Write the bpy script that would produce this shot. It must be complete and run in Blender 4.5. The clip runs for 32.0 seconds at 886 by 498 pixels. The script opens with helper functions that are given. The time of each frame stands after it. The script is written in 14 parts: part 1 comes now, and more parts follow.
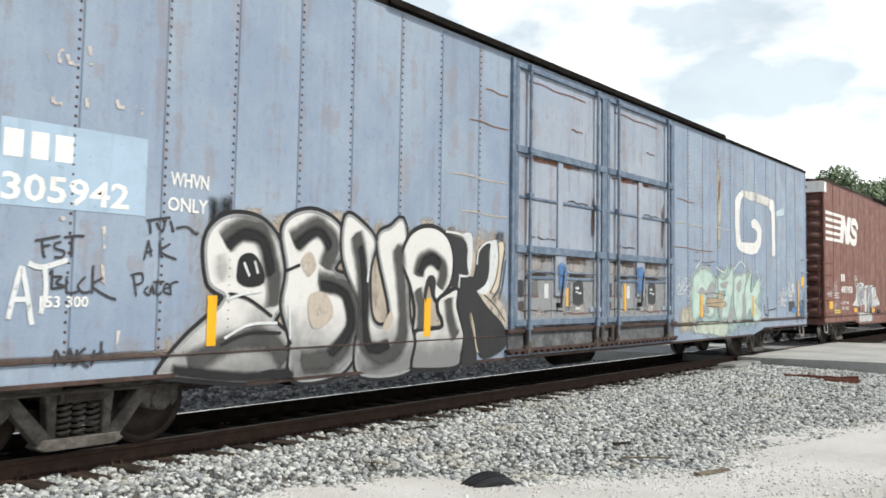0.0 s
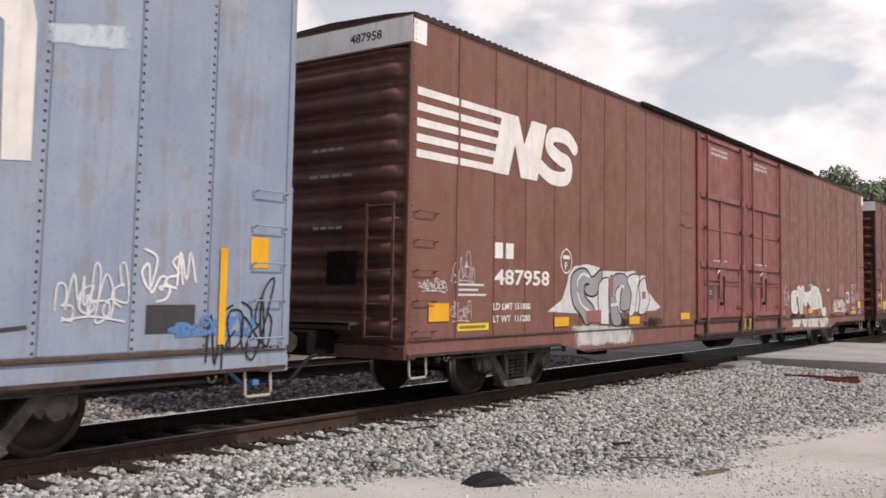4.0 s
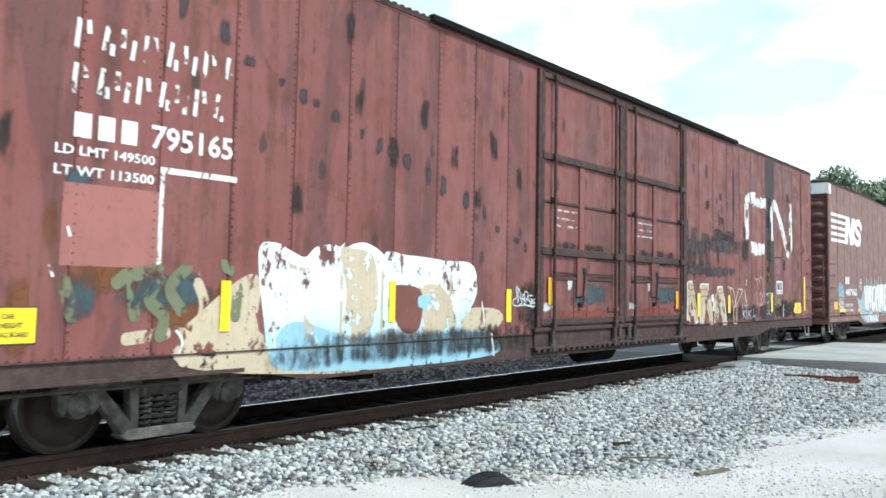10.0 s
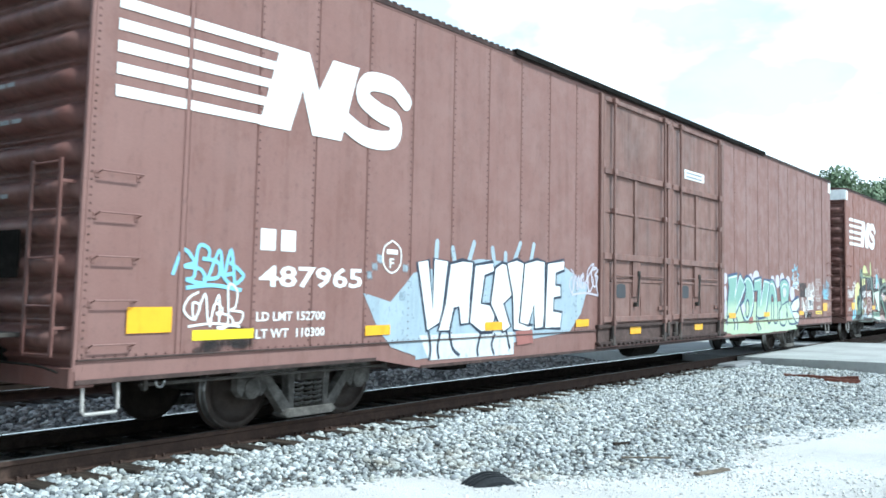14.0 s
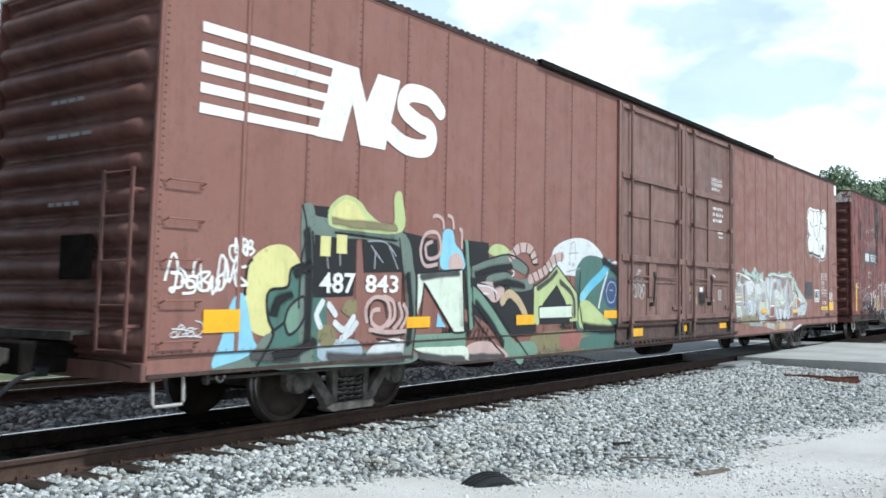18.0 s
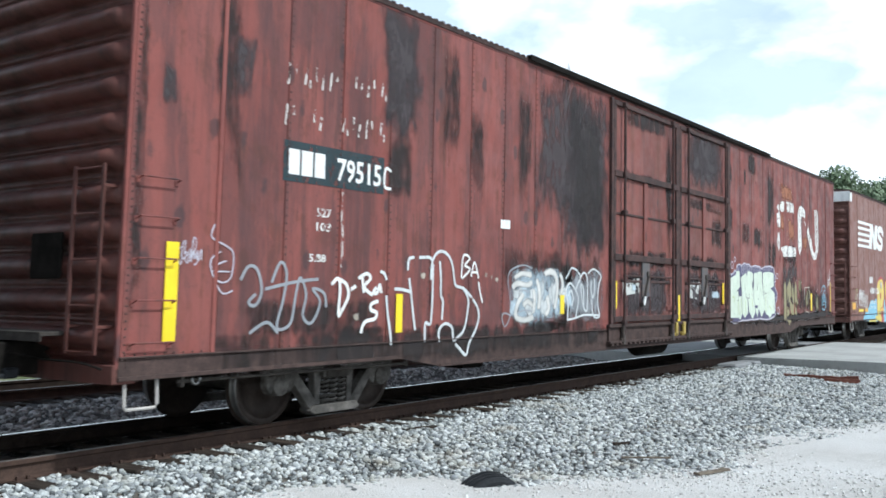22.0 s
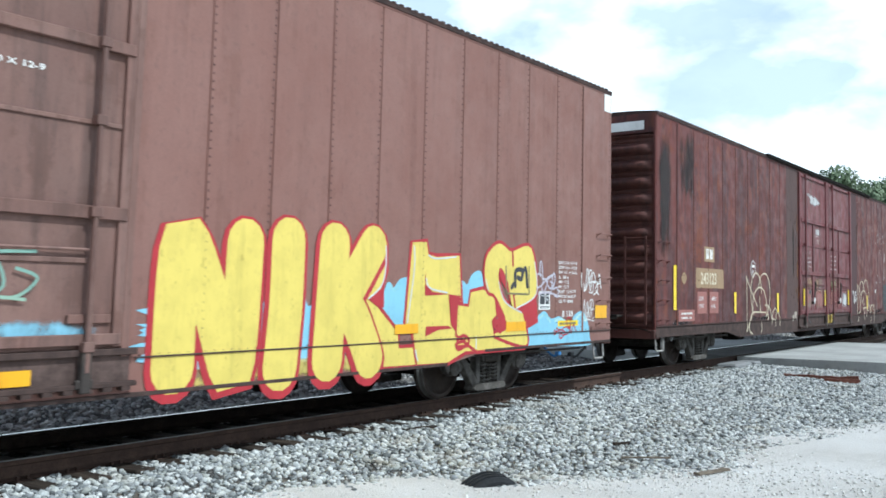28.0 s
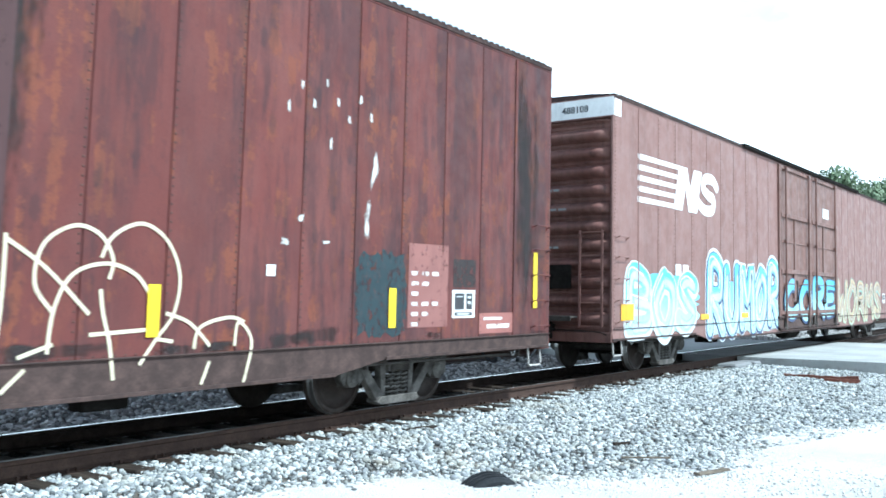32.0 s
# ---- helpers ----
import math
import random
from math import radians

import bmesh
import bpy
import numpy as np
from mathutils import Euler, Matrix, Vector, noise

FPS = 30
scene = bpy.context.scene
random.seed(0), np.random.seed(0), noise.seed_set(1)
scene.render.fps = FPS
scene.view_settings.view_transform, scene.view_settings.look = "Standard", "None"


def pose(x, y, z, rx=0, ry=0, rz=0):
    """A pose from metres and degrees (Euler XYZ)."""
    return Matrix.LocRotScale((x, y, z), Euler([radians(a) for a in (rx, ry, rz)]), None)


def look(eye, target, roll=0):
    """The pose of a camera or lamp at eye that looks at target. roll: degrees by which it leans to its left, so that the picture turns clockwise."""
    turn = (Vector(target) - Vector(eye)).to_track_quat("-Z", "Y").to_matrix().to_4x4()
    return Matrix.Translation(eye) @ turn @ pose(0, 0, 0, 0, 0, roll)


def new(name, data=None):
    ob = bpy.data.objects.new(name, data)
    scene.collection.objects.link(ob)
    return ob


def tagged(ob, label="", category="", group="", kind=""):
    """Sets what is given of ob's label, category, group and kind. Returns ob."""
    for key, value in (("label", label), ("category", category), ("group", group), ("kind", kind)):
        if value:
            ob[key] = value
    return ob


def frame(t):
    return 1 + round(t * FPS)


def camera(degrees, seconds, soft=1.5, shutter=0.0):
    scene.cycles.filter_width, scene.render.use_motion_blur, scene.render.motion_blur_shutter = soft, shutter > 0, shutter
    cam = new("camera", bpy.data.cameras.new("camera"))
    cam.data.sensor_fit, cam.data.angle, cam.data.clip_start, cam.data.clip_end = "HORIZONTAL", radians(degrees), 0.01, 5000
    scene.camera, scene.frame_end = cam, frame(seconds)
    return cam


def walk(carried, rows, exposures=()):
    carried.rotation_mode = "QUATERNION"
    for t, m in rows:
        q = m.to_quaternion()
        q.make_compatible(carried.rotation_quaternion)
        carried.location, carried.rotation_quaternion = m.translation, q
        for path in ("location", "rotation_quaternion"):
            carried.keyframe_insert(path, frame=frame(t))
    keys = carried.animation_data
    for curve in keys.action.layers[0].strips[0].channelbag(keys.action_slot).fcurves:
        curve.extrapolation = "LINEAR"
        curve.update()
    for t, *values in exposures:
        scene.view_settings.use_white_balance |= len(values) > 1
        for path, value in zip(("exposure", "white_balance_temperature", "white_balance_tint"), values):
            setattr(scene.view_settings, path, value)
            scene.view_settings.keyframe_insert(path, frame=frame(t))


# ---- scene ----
# z = 0 is the top of the rails; x runs along the track, y across it away from the viewer.
EYE = (0.0, 0.0, 1.482)
YAW, PITCH, ROLL, LENS = 54.46, 2.82, 0.35, 50.18
TRACK_Y = 8.787          # middle of the track on which the train rolls
cam = camera(LENS, 32.0, soft=1.65, shutter=0.84)
# the clip's phone reads its rows from top to bottom in about 28 ms, each exposed for a seventh of that
scene.cycles.rolling_shutter_type, scene.cycles.rolling_shutter_duration = "TOP", 0.14
AIM = (EYE[0] + 10 * math.sin(radians(YAW)) * math.cos(radians(PITCH)),
       EYE[1] + 10 * math.cos(radians(YAW)) * math.cos(radians(PITCH)),
       EYE[2] + 10 * math.sin(radians(PITCH)))
VIEW = look(EYE, AIM, ROLL)
EXPOSURES = [(0.0, 0.0, 6450, 7), (1.0, -0.22, 6500, 10), (2.0, -0.16, 6600, 14), (4.0, -0.40, 6850, 20), (4.6, -0.35, 6800, 18), (6.4, 0.42, 6100, 5),
             (7.2, 0.40, 5950, 4), (8.0, 0.28, 5800, 1), (9.0, 0.35, 5700, 0), (11.0, 0.24, 5550, -2), (12.0, 0.50, 5400, -3), (13.0, 0.55, 5270, -4), (14.0, 0.53, 5270, -4), (14.5, 0.38, 5300, -3), (16.5, 0.10, 5600, 2), (17.0, 0.08, 5600, 2), (20.0, 0.10, 5600, 3), (22.0, 0.10, 5600, 3), (22.8, 0.32, 5500, 1), (24.0, 0.52, 5450, 0),
             (26.0, 0.34, 5450, 1), (26.5, 0.20, 5450, 1), (28.8, 0.05, 5500, 1), (29.2, 0.1, 5450, 0), (30.0, 0.32, 5300, -3), (31.0, 0.53, 5150, -4), (32.0, 0.80, 5150, -3)]
walk(cam, [(0.0, VIEW), (32.0, VIEW)], EXPOSURES)

# how far the train has rolled, every half second
ROLLED = [0.0, 2.46, 4.95, 7.47, 10.05, 12.69, 15.41, 18.16, 20.92, 23.68, 26.48, 29.31, 32.18, 35.07, 38.0, 40.94,
          43.94, 47.0, 50.09, 53.13, 56.19, 59.29, 62.44, 65.66, 68.93, 72.26, 75.61, 78.96, 82.32, 85.71, 89.12,
          92.55, 96.0, 99.47, 102.94, 106.44, 109.98, 113.55, 117.13, 120.7, 124.29, 127.89, 131.53, 135.16, 138.79,
          142.39, 145.99, 149.61, 153.28, 157.02, 160.81, 164.63, 168.44, 172.25, 176.05, 179.85, 183.64, 187.45,
          191.26, 195.07, 198.89, 202.72, 206.56, 210.42, 214.3]
# where the front of each car stands at the start, and its length over the body
FRONTS = [1.87, 30.45, 58.94, 87.19, 115.59, 144.09, 172.68, 201.07, 229.81]
LENGTHS = [26.44, 26.34, 26.12, 26.34, 26.34, 26.34, 26.34, 26.40, 26.34]

# ---- daylight ----
SUN_EL, SUN_AZ = 52.0, 172.0     # elevation; compass turn from +y towards +x
world = bpy.data.worlds.new("sky")
scene.world = world
world.use_nodes = True
wn, wl = world.node_tree.nodes, world.node_tree.links
wn.clear()


def wnode(kind, **kw):
    n = wn.new(kind)
    for k, v in kw.items():
        n.inputs[k].default_value = v
    return n


sky = wn.new("ShaderNodeTexSky")
sky.sky_type, sky.sun_disc = "NISHITA", False
sky.sun_elevation, sky.sun_rotation = radians(SUN_EL), radians(SUN_AZ)
sky.air_density, sky.dust_density, sky.ozone_density = 1.0, 1.6, 1.2
tc = wn.new("ShaderNodeTexCoord")
mp = wn.new("ShaderNodeMapping")
mp.inputs["Location"].default_value = (3.1, 0.4, 0.2)
mp.inputs["Scale"].default_value = (1.0, 1.0, 1.9)
wl.new(tc.outputs["Generated"], mp.inputs["Vector"])
cl = wnode("ShaderNodeTexNoise", Scale=4.4, Detail=9.0, Roughness=0.5, Distortion=0.1)
wl.new(mp.outputs["Vector"], cl.inputs["Vector"])
ramp = wn.new("ShaderNodeValToRGB")
ramp.color_ramp.elements[0].position, ramp.color_ramp.elements[1].position = 0.43, 0.52
ramp.color_ramp.elements[0].color = (0.26, 0.26, 0.26, 1)
wl.new(cl.outputs["Fac"], ramp.inputs["Fac"])
grey = wnode("ShaderNodeTexNoise", Scale=7.0, Detail=6.0, Roughness=0.6)
wl.new(mp.outputs["Vector"], grey.inputs["Vector"])
shade = wn.new("ShaderNodeValToRGB")
shade.color_ramp.elements[0].position, shade.color_ramp.elements[1].position = 0.3, 0.6
shade.color_ramp.elements[0].color, shade.color_ramp.elements[1].color = (14.0, 14.2, 14.5, 1), (20.0, 20.0, 20.0, 1)
wl.new(grey.outputs["Fac"], shade.inputs["Fac"])
mix = wn.new("ShaderNodeMixRGB")
wl.new(ramp.outputs["Color"], mix.inputs["Fac"])
haze = wn.new("ShaderNodeMixRGB")
haze.blend_type = "ADD"
haze.inputs["Fac"].default_value = 1.0
haze.inputs["Color2"].default_value = (6.2, 6.9, 7.0, 1)
wl.new(sky.outputs["Color"], haze.inputs["Color1"])
wl.new(haze.outputs["Color"], mix.inputs["Color1"])
wl.new(shade.outputs["Color"], mix.inputs["Color2"])
bg = wnode("ShaderNodeBackground", Strength=0.072)
out = wn.new("ShaderNodeOutputWorld")
# the cumulus stands round the horizon; overhead the sky is clear
up = wn.new("ShaderNodeSeparateXYZ")
wl.new(tc.outputs["Generated"], up.inputs[0])
high = wn.new("ShaderNodeMapRange")
high.interpolation_type = "SMOOTHSTEP"
for k, v in zip(("From Min", "From Max", "To Min", "To Max"), (0.36, 0.66, 0.0, 0.9)):
    high.inputs[k].default_value = v
wl.new(up.outputs[2], high.inputs["Value"])
clear = wn.new("ShaderNodeMixRGB")
wl.new(high.outputs[0], clear.inputs["Fac"])
wl.new(mix.outputs["Color"], clear.inputs["Color1"])
wl.new(sky.outputs["Color"], clear.inputs["Color2"])
wl.new(clear.outputs["Color"], bg.inputs["Color"])
wl.new(bg.outputs["Background"], out.inputs["Surface"])

sun = bpy.data.lights.new("sun", "SUN")
sun.energy, sun.angle, sun.color = 3.9, radians(3.0), (1.0, 0.955, 0.89)
sun_ob = new("sun", sun)
a, e = radians(SUN_AZ), radians(SUN_EL)
sun_from = Vector((math.sin(a) * math.cos(e), math.cos(a) * math.cos(e), math.sin(e)))
sun_ob.matrix_world = look(tuple(sun_from * 60), (0, 0, 0))

# ---- materials ----


class Mat:
    """A node material with short calls for its nodes."""

    def __init__(self, name, rough=0.6, metal=0.0, spec=0.25):
        self.m = bpy.data.materials.new(name)
        self.m.use_nodes = True
        self.n, self.l = self.m.node_tree.nodes, self.m.node_tree.links
        self.b = self.n["Principled BSDF"]
        self.b.inputs["Roughness"].default_value = rough
        self.b.inputs["Metallic"].default_value = metal
        self.b.inputs["Specular IOR Level"].default_value = spec
        self.co = None

    def coords(self, jitter=True):
        """Object coordinates, shifted by a random amount from object to object."""
        if self.co is None:
            t = self.n.new("ShaderNodeTexCoord")
            self.co = t.outputs["Object"]
            if jitter:
                o = self.n.new("ShaderNodeObjectInfo")
                v = self.n.new("ShaderNodeVectorMath")
                v.operation = "SCALE"
                c = self.n.new("ShaderNodeCombineXYZ")
                for k in range(3):
                    self.l.new(o.outputs["Random"], c.inputs[k])
                self.l.new(c.outputs[0], v.inputs[0])
                v.inputs["Scale"].default_value = 37.0
                w = self.n.new("ShaderNodeVectorMath")
                self.l.new(self.co, w.inputs[0])
                self.l.new(v.outputs[0], w.inputs[1])
                self.co = w.outputs[0]
        return self.co

    def noise(self, scale, detail=4.0, rough=0.6, stretch=(1, 1, 1), dist=0.0):
        p = self.n.new("ShaderNodeMapping")
        p.inputs["Scale"].default_value = stretch
        self.l.new(self.coords(), p.inputs["Vector"])
        t = self.n.new("ShaderNodeTexNoise")
        for k, v in (("Scale", scale), ("Detail", detail), ("Roughness", rough), ("Distortion", dist)):
            t.inputs[k].default_value = v
        self.l.new(p.outputs[0], t.inputs["Vector"])
        return t.outputs["Fac"]

    def cells(self, scale, stretch=(1, 1, 1)):
        p = self.n.new("ShaderNodeMapping")
        p.inputs["Scale"].default_value = stretch
        self.l.new(self.coords(), p.inputs["Vector"])
        t = self.n.new("ShaderNodeTexVoronoi")
        t.inputs["Scale"].default_value = scale
        self.l.new(p.outputs[0], t.inputs["Vector"])
        return t.outputs["Distance"]

    def ramp(self, fac, lo, hi, a=0.0, b=1.0):
        r = self.n.new("ShaderNodeMapRange")
        r.interpolation_type = "SMOOTHSTEP"
        for k, v in zip(("From Min", "From Max", "To Min", "To Max"), (lo, hi, a, b)):
            r.inputs[k].default_value = v
        self.l.new(fac, r.inputs["Value"])
        return r.outputs[0]

    def math(self, op, a, b):
        m = self.n.new("ShaderNodeMath")
        m.operation = op
        for k, v in enumerate((a, b)):
            if isinstance(v, (int, float)):
                m.inputs[k].default_value = v
            else:
                self.l.new(v, m.inputs[k])
        return m.outputs[0]

    def mix(self, fac, c1, c2):
        m = self.n.new("ShaderNodeMixRGB")
        for k, v in zip(("Fac", "Color1", "Color2"), (fac, c1, c2)):
            if isinstance(v, (int, float)):
                m.inputs[k].default_value = v
            elif isinstance(v, tuple):
                m.inputs[k].default_value = (*v[:3], 1)
            else:
                self.l.new(v, m.inputs[k])
        return m.outputs[0]

    def random(self):
        return self.n.new("ShaderNodeObjectInfo").outputs["Random"]

    def island(self):
        return self.n.new("ShaderNodeNewGeometry").outputs["Random Per Island"]

    def color(self, c):
        if isinstance(c, tuple):
            self.b.inputs["Base Color"].default_value = (*c[:3], 1)
        else:
            self.l.new(c, self.b.inputs["Base Color"])
        return self

    def rough(self, r):
        self.l.new(r, self.b.inputs["Roughness"])
        return self

    def bump(self, h, strength=0.3, dist=0.01):
        p = self.n.new("ShaderNodeBump")
        p.inputs["Strength"].default_value, p.inputs["Distance"].default_value = strength, dist
        self.l.new(h, p.inputs["Height"])
        self.l.new(p.outputs[0], self.b.inputs["Normal"])
        return self


def dim(c, k):
    return tuple(v * k for v in c)


def car_paint(name, base, tint, fade=0.35, rust=0.3, grime=0.25, panel=0.15, rust_col=(0.12, 0.042, 0.02),
              grime_col=(0.035, 0.028, 0.027), blotch=0.0, runs=0.0, gloss=0.4):
    """Old enamel on steel: faded in clouds, streaked downwards, rusting in patches, each sheet a little different."""
    m = Mat(name, 0.55, 0.0, gloss)
    c = m.mix(m.ramp(m.noise(0.7, 5, 0.6), 0.35, 0.65, 0, fade), base, tint)
    c = m.mix(m.ramp(m.random(), 0.1, 1.0, 0, panel), c, dim(base, 0.55))
    streak = m.noise(5.0, 5, 0.65, (1, 1, 0.06))
    c = m.mix(m.ramp(streak, 0.47, 0.66, 0, grime), c, grime_col)
    c = m.mix(m.ramp(m.noise(11.0, 4, 0.6, (1, 1, 0.10)), 0.52, 0.70, 0, fade * 0.3), c, dim(tint, 1.08))
    spots = m.math("MULTIPLY", m.noise(2.3, 6, 0.7), m.ramp(streak, 0.3, 0.7, 0.8, 1.2))
    c = m.mix(m.ramp(spots, 0.54, 0.64, 0, rust), c, rust_col)
    if blotch:
        c = m.mix(m.ramp(m.noise(0.9, 7, 0.62, (1.3, 1, 0.4), 0.7), 0.49, 0.60, 0, blotch), c, grime_col)
        drop = m.math("ADD", m.cells(1.7, (1.5, 1, 0.75)), m.math("MULTIPLY", m.math("SUBTRACT", m.noise(9, 4), 0.5), 0.22))
        c = m.mix(m.ramp(drop, 0.10, 0.19, min(1.0, blotch * 1.9), 0), c, grime_col)
        c = m.mix(m.ramp(m.noise(3.1, 6, 0.7, (1, 1, 0.5)), 0.56, 0.66, 0, blotch * 0.8), c, rust_col)
    c = m.mix(m.ramp(m.noise(15.0, 7, 0.75, (1, 1, 0.55)), 0.52, 0.70, 0, 0.20 + 0.3 * grime), c, grime_col)
    if runs:
        broad = m.math("ADD", m.noise(1.5, 6, 0.62, (1, 1, 0.14)), m.math("MULTIPLY", m.math("SUBTRACT", m.noise(9.0, 5, 0.7, (1, 1, 0.2)), 0.5), 0.35))
        c = m.mix(m.ramp(broad, 0.47, 0.60, 0, runs), c, grime_col)
    c = m.mix(m.ramp(m.noise(60, 3, 0.6), 0.35, 0.7, 0, 0.16), c, dim(base, 0.45))
    m.color(c)
    m.rough(m.ramp(m.noise(3.0, 4), 0.3, 0.7, 0.45, 0.72))
    m.bump(m.math("ADD", m.noise(1.6, 3), m.math("MULTIPLY", m.noise(40, 3), 0.12)), 0.3, 0.014)
    return m.m


def worn_off(m, wear, scale=13.0, flake=False):
    """Lets flaked spots show the sheet beneath."""
    if flake:
        n = m.math("ADD", m.noise(4.5, 7, 0.72, (1, 1, 0.7)), m.math("MULTIPLY", m.math("SUBTRACT", m.noise(1.1, 3), 0.5), 0.35))
        m.l.new(m.ramp(n, 0.60 - 0.12 * wear, 0.63 - 0.12 * wear, 1, 0), m.b.inputs["Alpha"])
    elif wear > 0.12:
        lo = 0.66 - 0.17 * wear
        m.l.new(m.ramp(m.noise(scale, 6, 0.7, (1, 1, 0.6)), lo, lo + 0.05, 1, max(0.0, 1 - wear * 1.25)), m.b.inputs["Alpha"])


def flat_paint(name, base, wear=0.25, under=(0.16, 0.07, 0.05), rough=0.5, flake=False):
    """Sprayed or stencilled paint, thin, a little worn and dirty."""
    m = Mat(name, rough)
    c = m.mix(m.ramp(m.noise(3.0, 4), 0.38, 0.66, 0, 0.35), base, dim(base, 0.72))
    c = m.mix(m.ramp(m.noise(7.0, 5, 0.65, (1, 1, 0.12)), 0.5, 0.68, 0, 0.22), c, dim(base, 0.45))
    c = m.mix(m.ramp(m.noise(24.0, 6, 0.7, (1, 1, 0.5)), 0.54, 0.66, 0, wear * 0.6), c, under)
    m.color(c)
    worn_off(m, wear, 13.0, flake)
    return m.m


def haze_paint(name, base, kind="haze"):
    """Spray or soot that thins out towards the edge of its patch; the mesh says how near the edge is."""
    m = Mat(name, 0.65)
    m.color(m.mix(m.ramp(m.noise(4.0, 5), 0.38, 0.66, 0, 0.5), base, dim(base, 0.6)))
    t = m.n.new("ShaderNodeAttribute")
    t.attribute_name = "inside"
    if kind == "soot":
        a = m.noise(2.6, 7, 0.68, (1, 1, 0.13))
        b = m.noise(7.0, 6, 0.7, (1, 1, 0.5))
        n = m.math("ADD", m.math("MULTIPLY", m.math("SUBTRACT", a, 0.5), 3.0), m.math("MULTIPLY", m.math("SUBTRACT", b, 0.5), 1.6))
        lo, hi, top = 0.15, 1.05, 0.82
    elif kind == "mist":
        n = m.math("MULTIPLY", m.math("SUBTRACT", m.noise(2.2, 5, 0.6), 0.5), 1.0)
        lo, hi, top = 0.0, 0.75, 0.93
    else:
        n = m.math("MULTIPLY", m.math("SUBTRACT", m.noise(5.0, 7, 0.7, (1, 1, 0.45)), 0.5), 2.3)
        lo, hi, top = 0.15, 0.95, 0.88
    m.l.new(m.ramp(m.math("ADD", t.outputs["Fac"], n), lo, hi, 0, top), m.b.inputs["Alpha"])
    return m.m


def fade_paint(name, low, high, z0, z1, wear=0.2, under=(0.2, 0.15, 0.12), flake=False):
    """Spray paint blended from one colour to another upwards."""
    m = Mat(name, 0.45)
    t = m.n.new("ShaderNodeTexCoord")
    s = m.n.new("ShaderNodeSeparateXYZ")
    m.l.new(t.outputs["Object"], s.inputs[0])
    f = m.math("ADD", s.outputs[2], m.math("MULTIPLY", m.math("SUBTRACT", m.noise(1.7, 4), 0.5), 1.6 * (z1 - z0)))
    c = m.mix(m.ramp(f, z0, z1), low, high)
    c = m.mix(m.ramp(m.noise(18.0, 6, 0.7), 0.54, 0.66, 0, wear), c, under)
    m.color(c)
    worn_off(m, wear, 13.0, flake)
    return m.m


def steel(name, base, other, rough=0.65, metal=0.0, scale=6.0, bump=0.3, spec=0.2):
    m = Mat(name, rough, metal, spec)
    c = m.mix(m.ramp(m.noise(scale, 6, 0.65), 0.35, 0.7), base, other)
    m.color(m.mix(m.ramp(m.noise(scale * 7, 3), 0.4, 0.75, 0, 0.4), c, dim(base, 0.5)))
    m.bump(m.noise(scale * 5, 4), bump, 0.006)
    return m.m


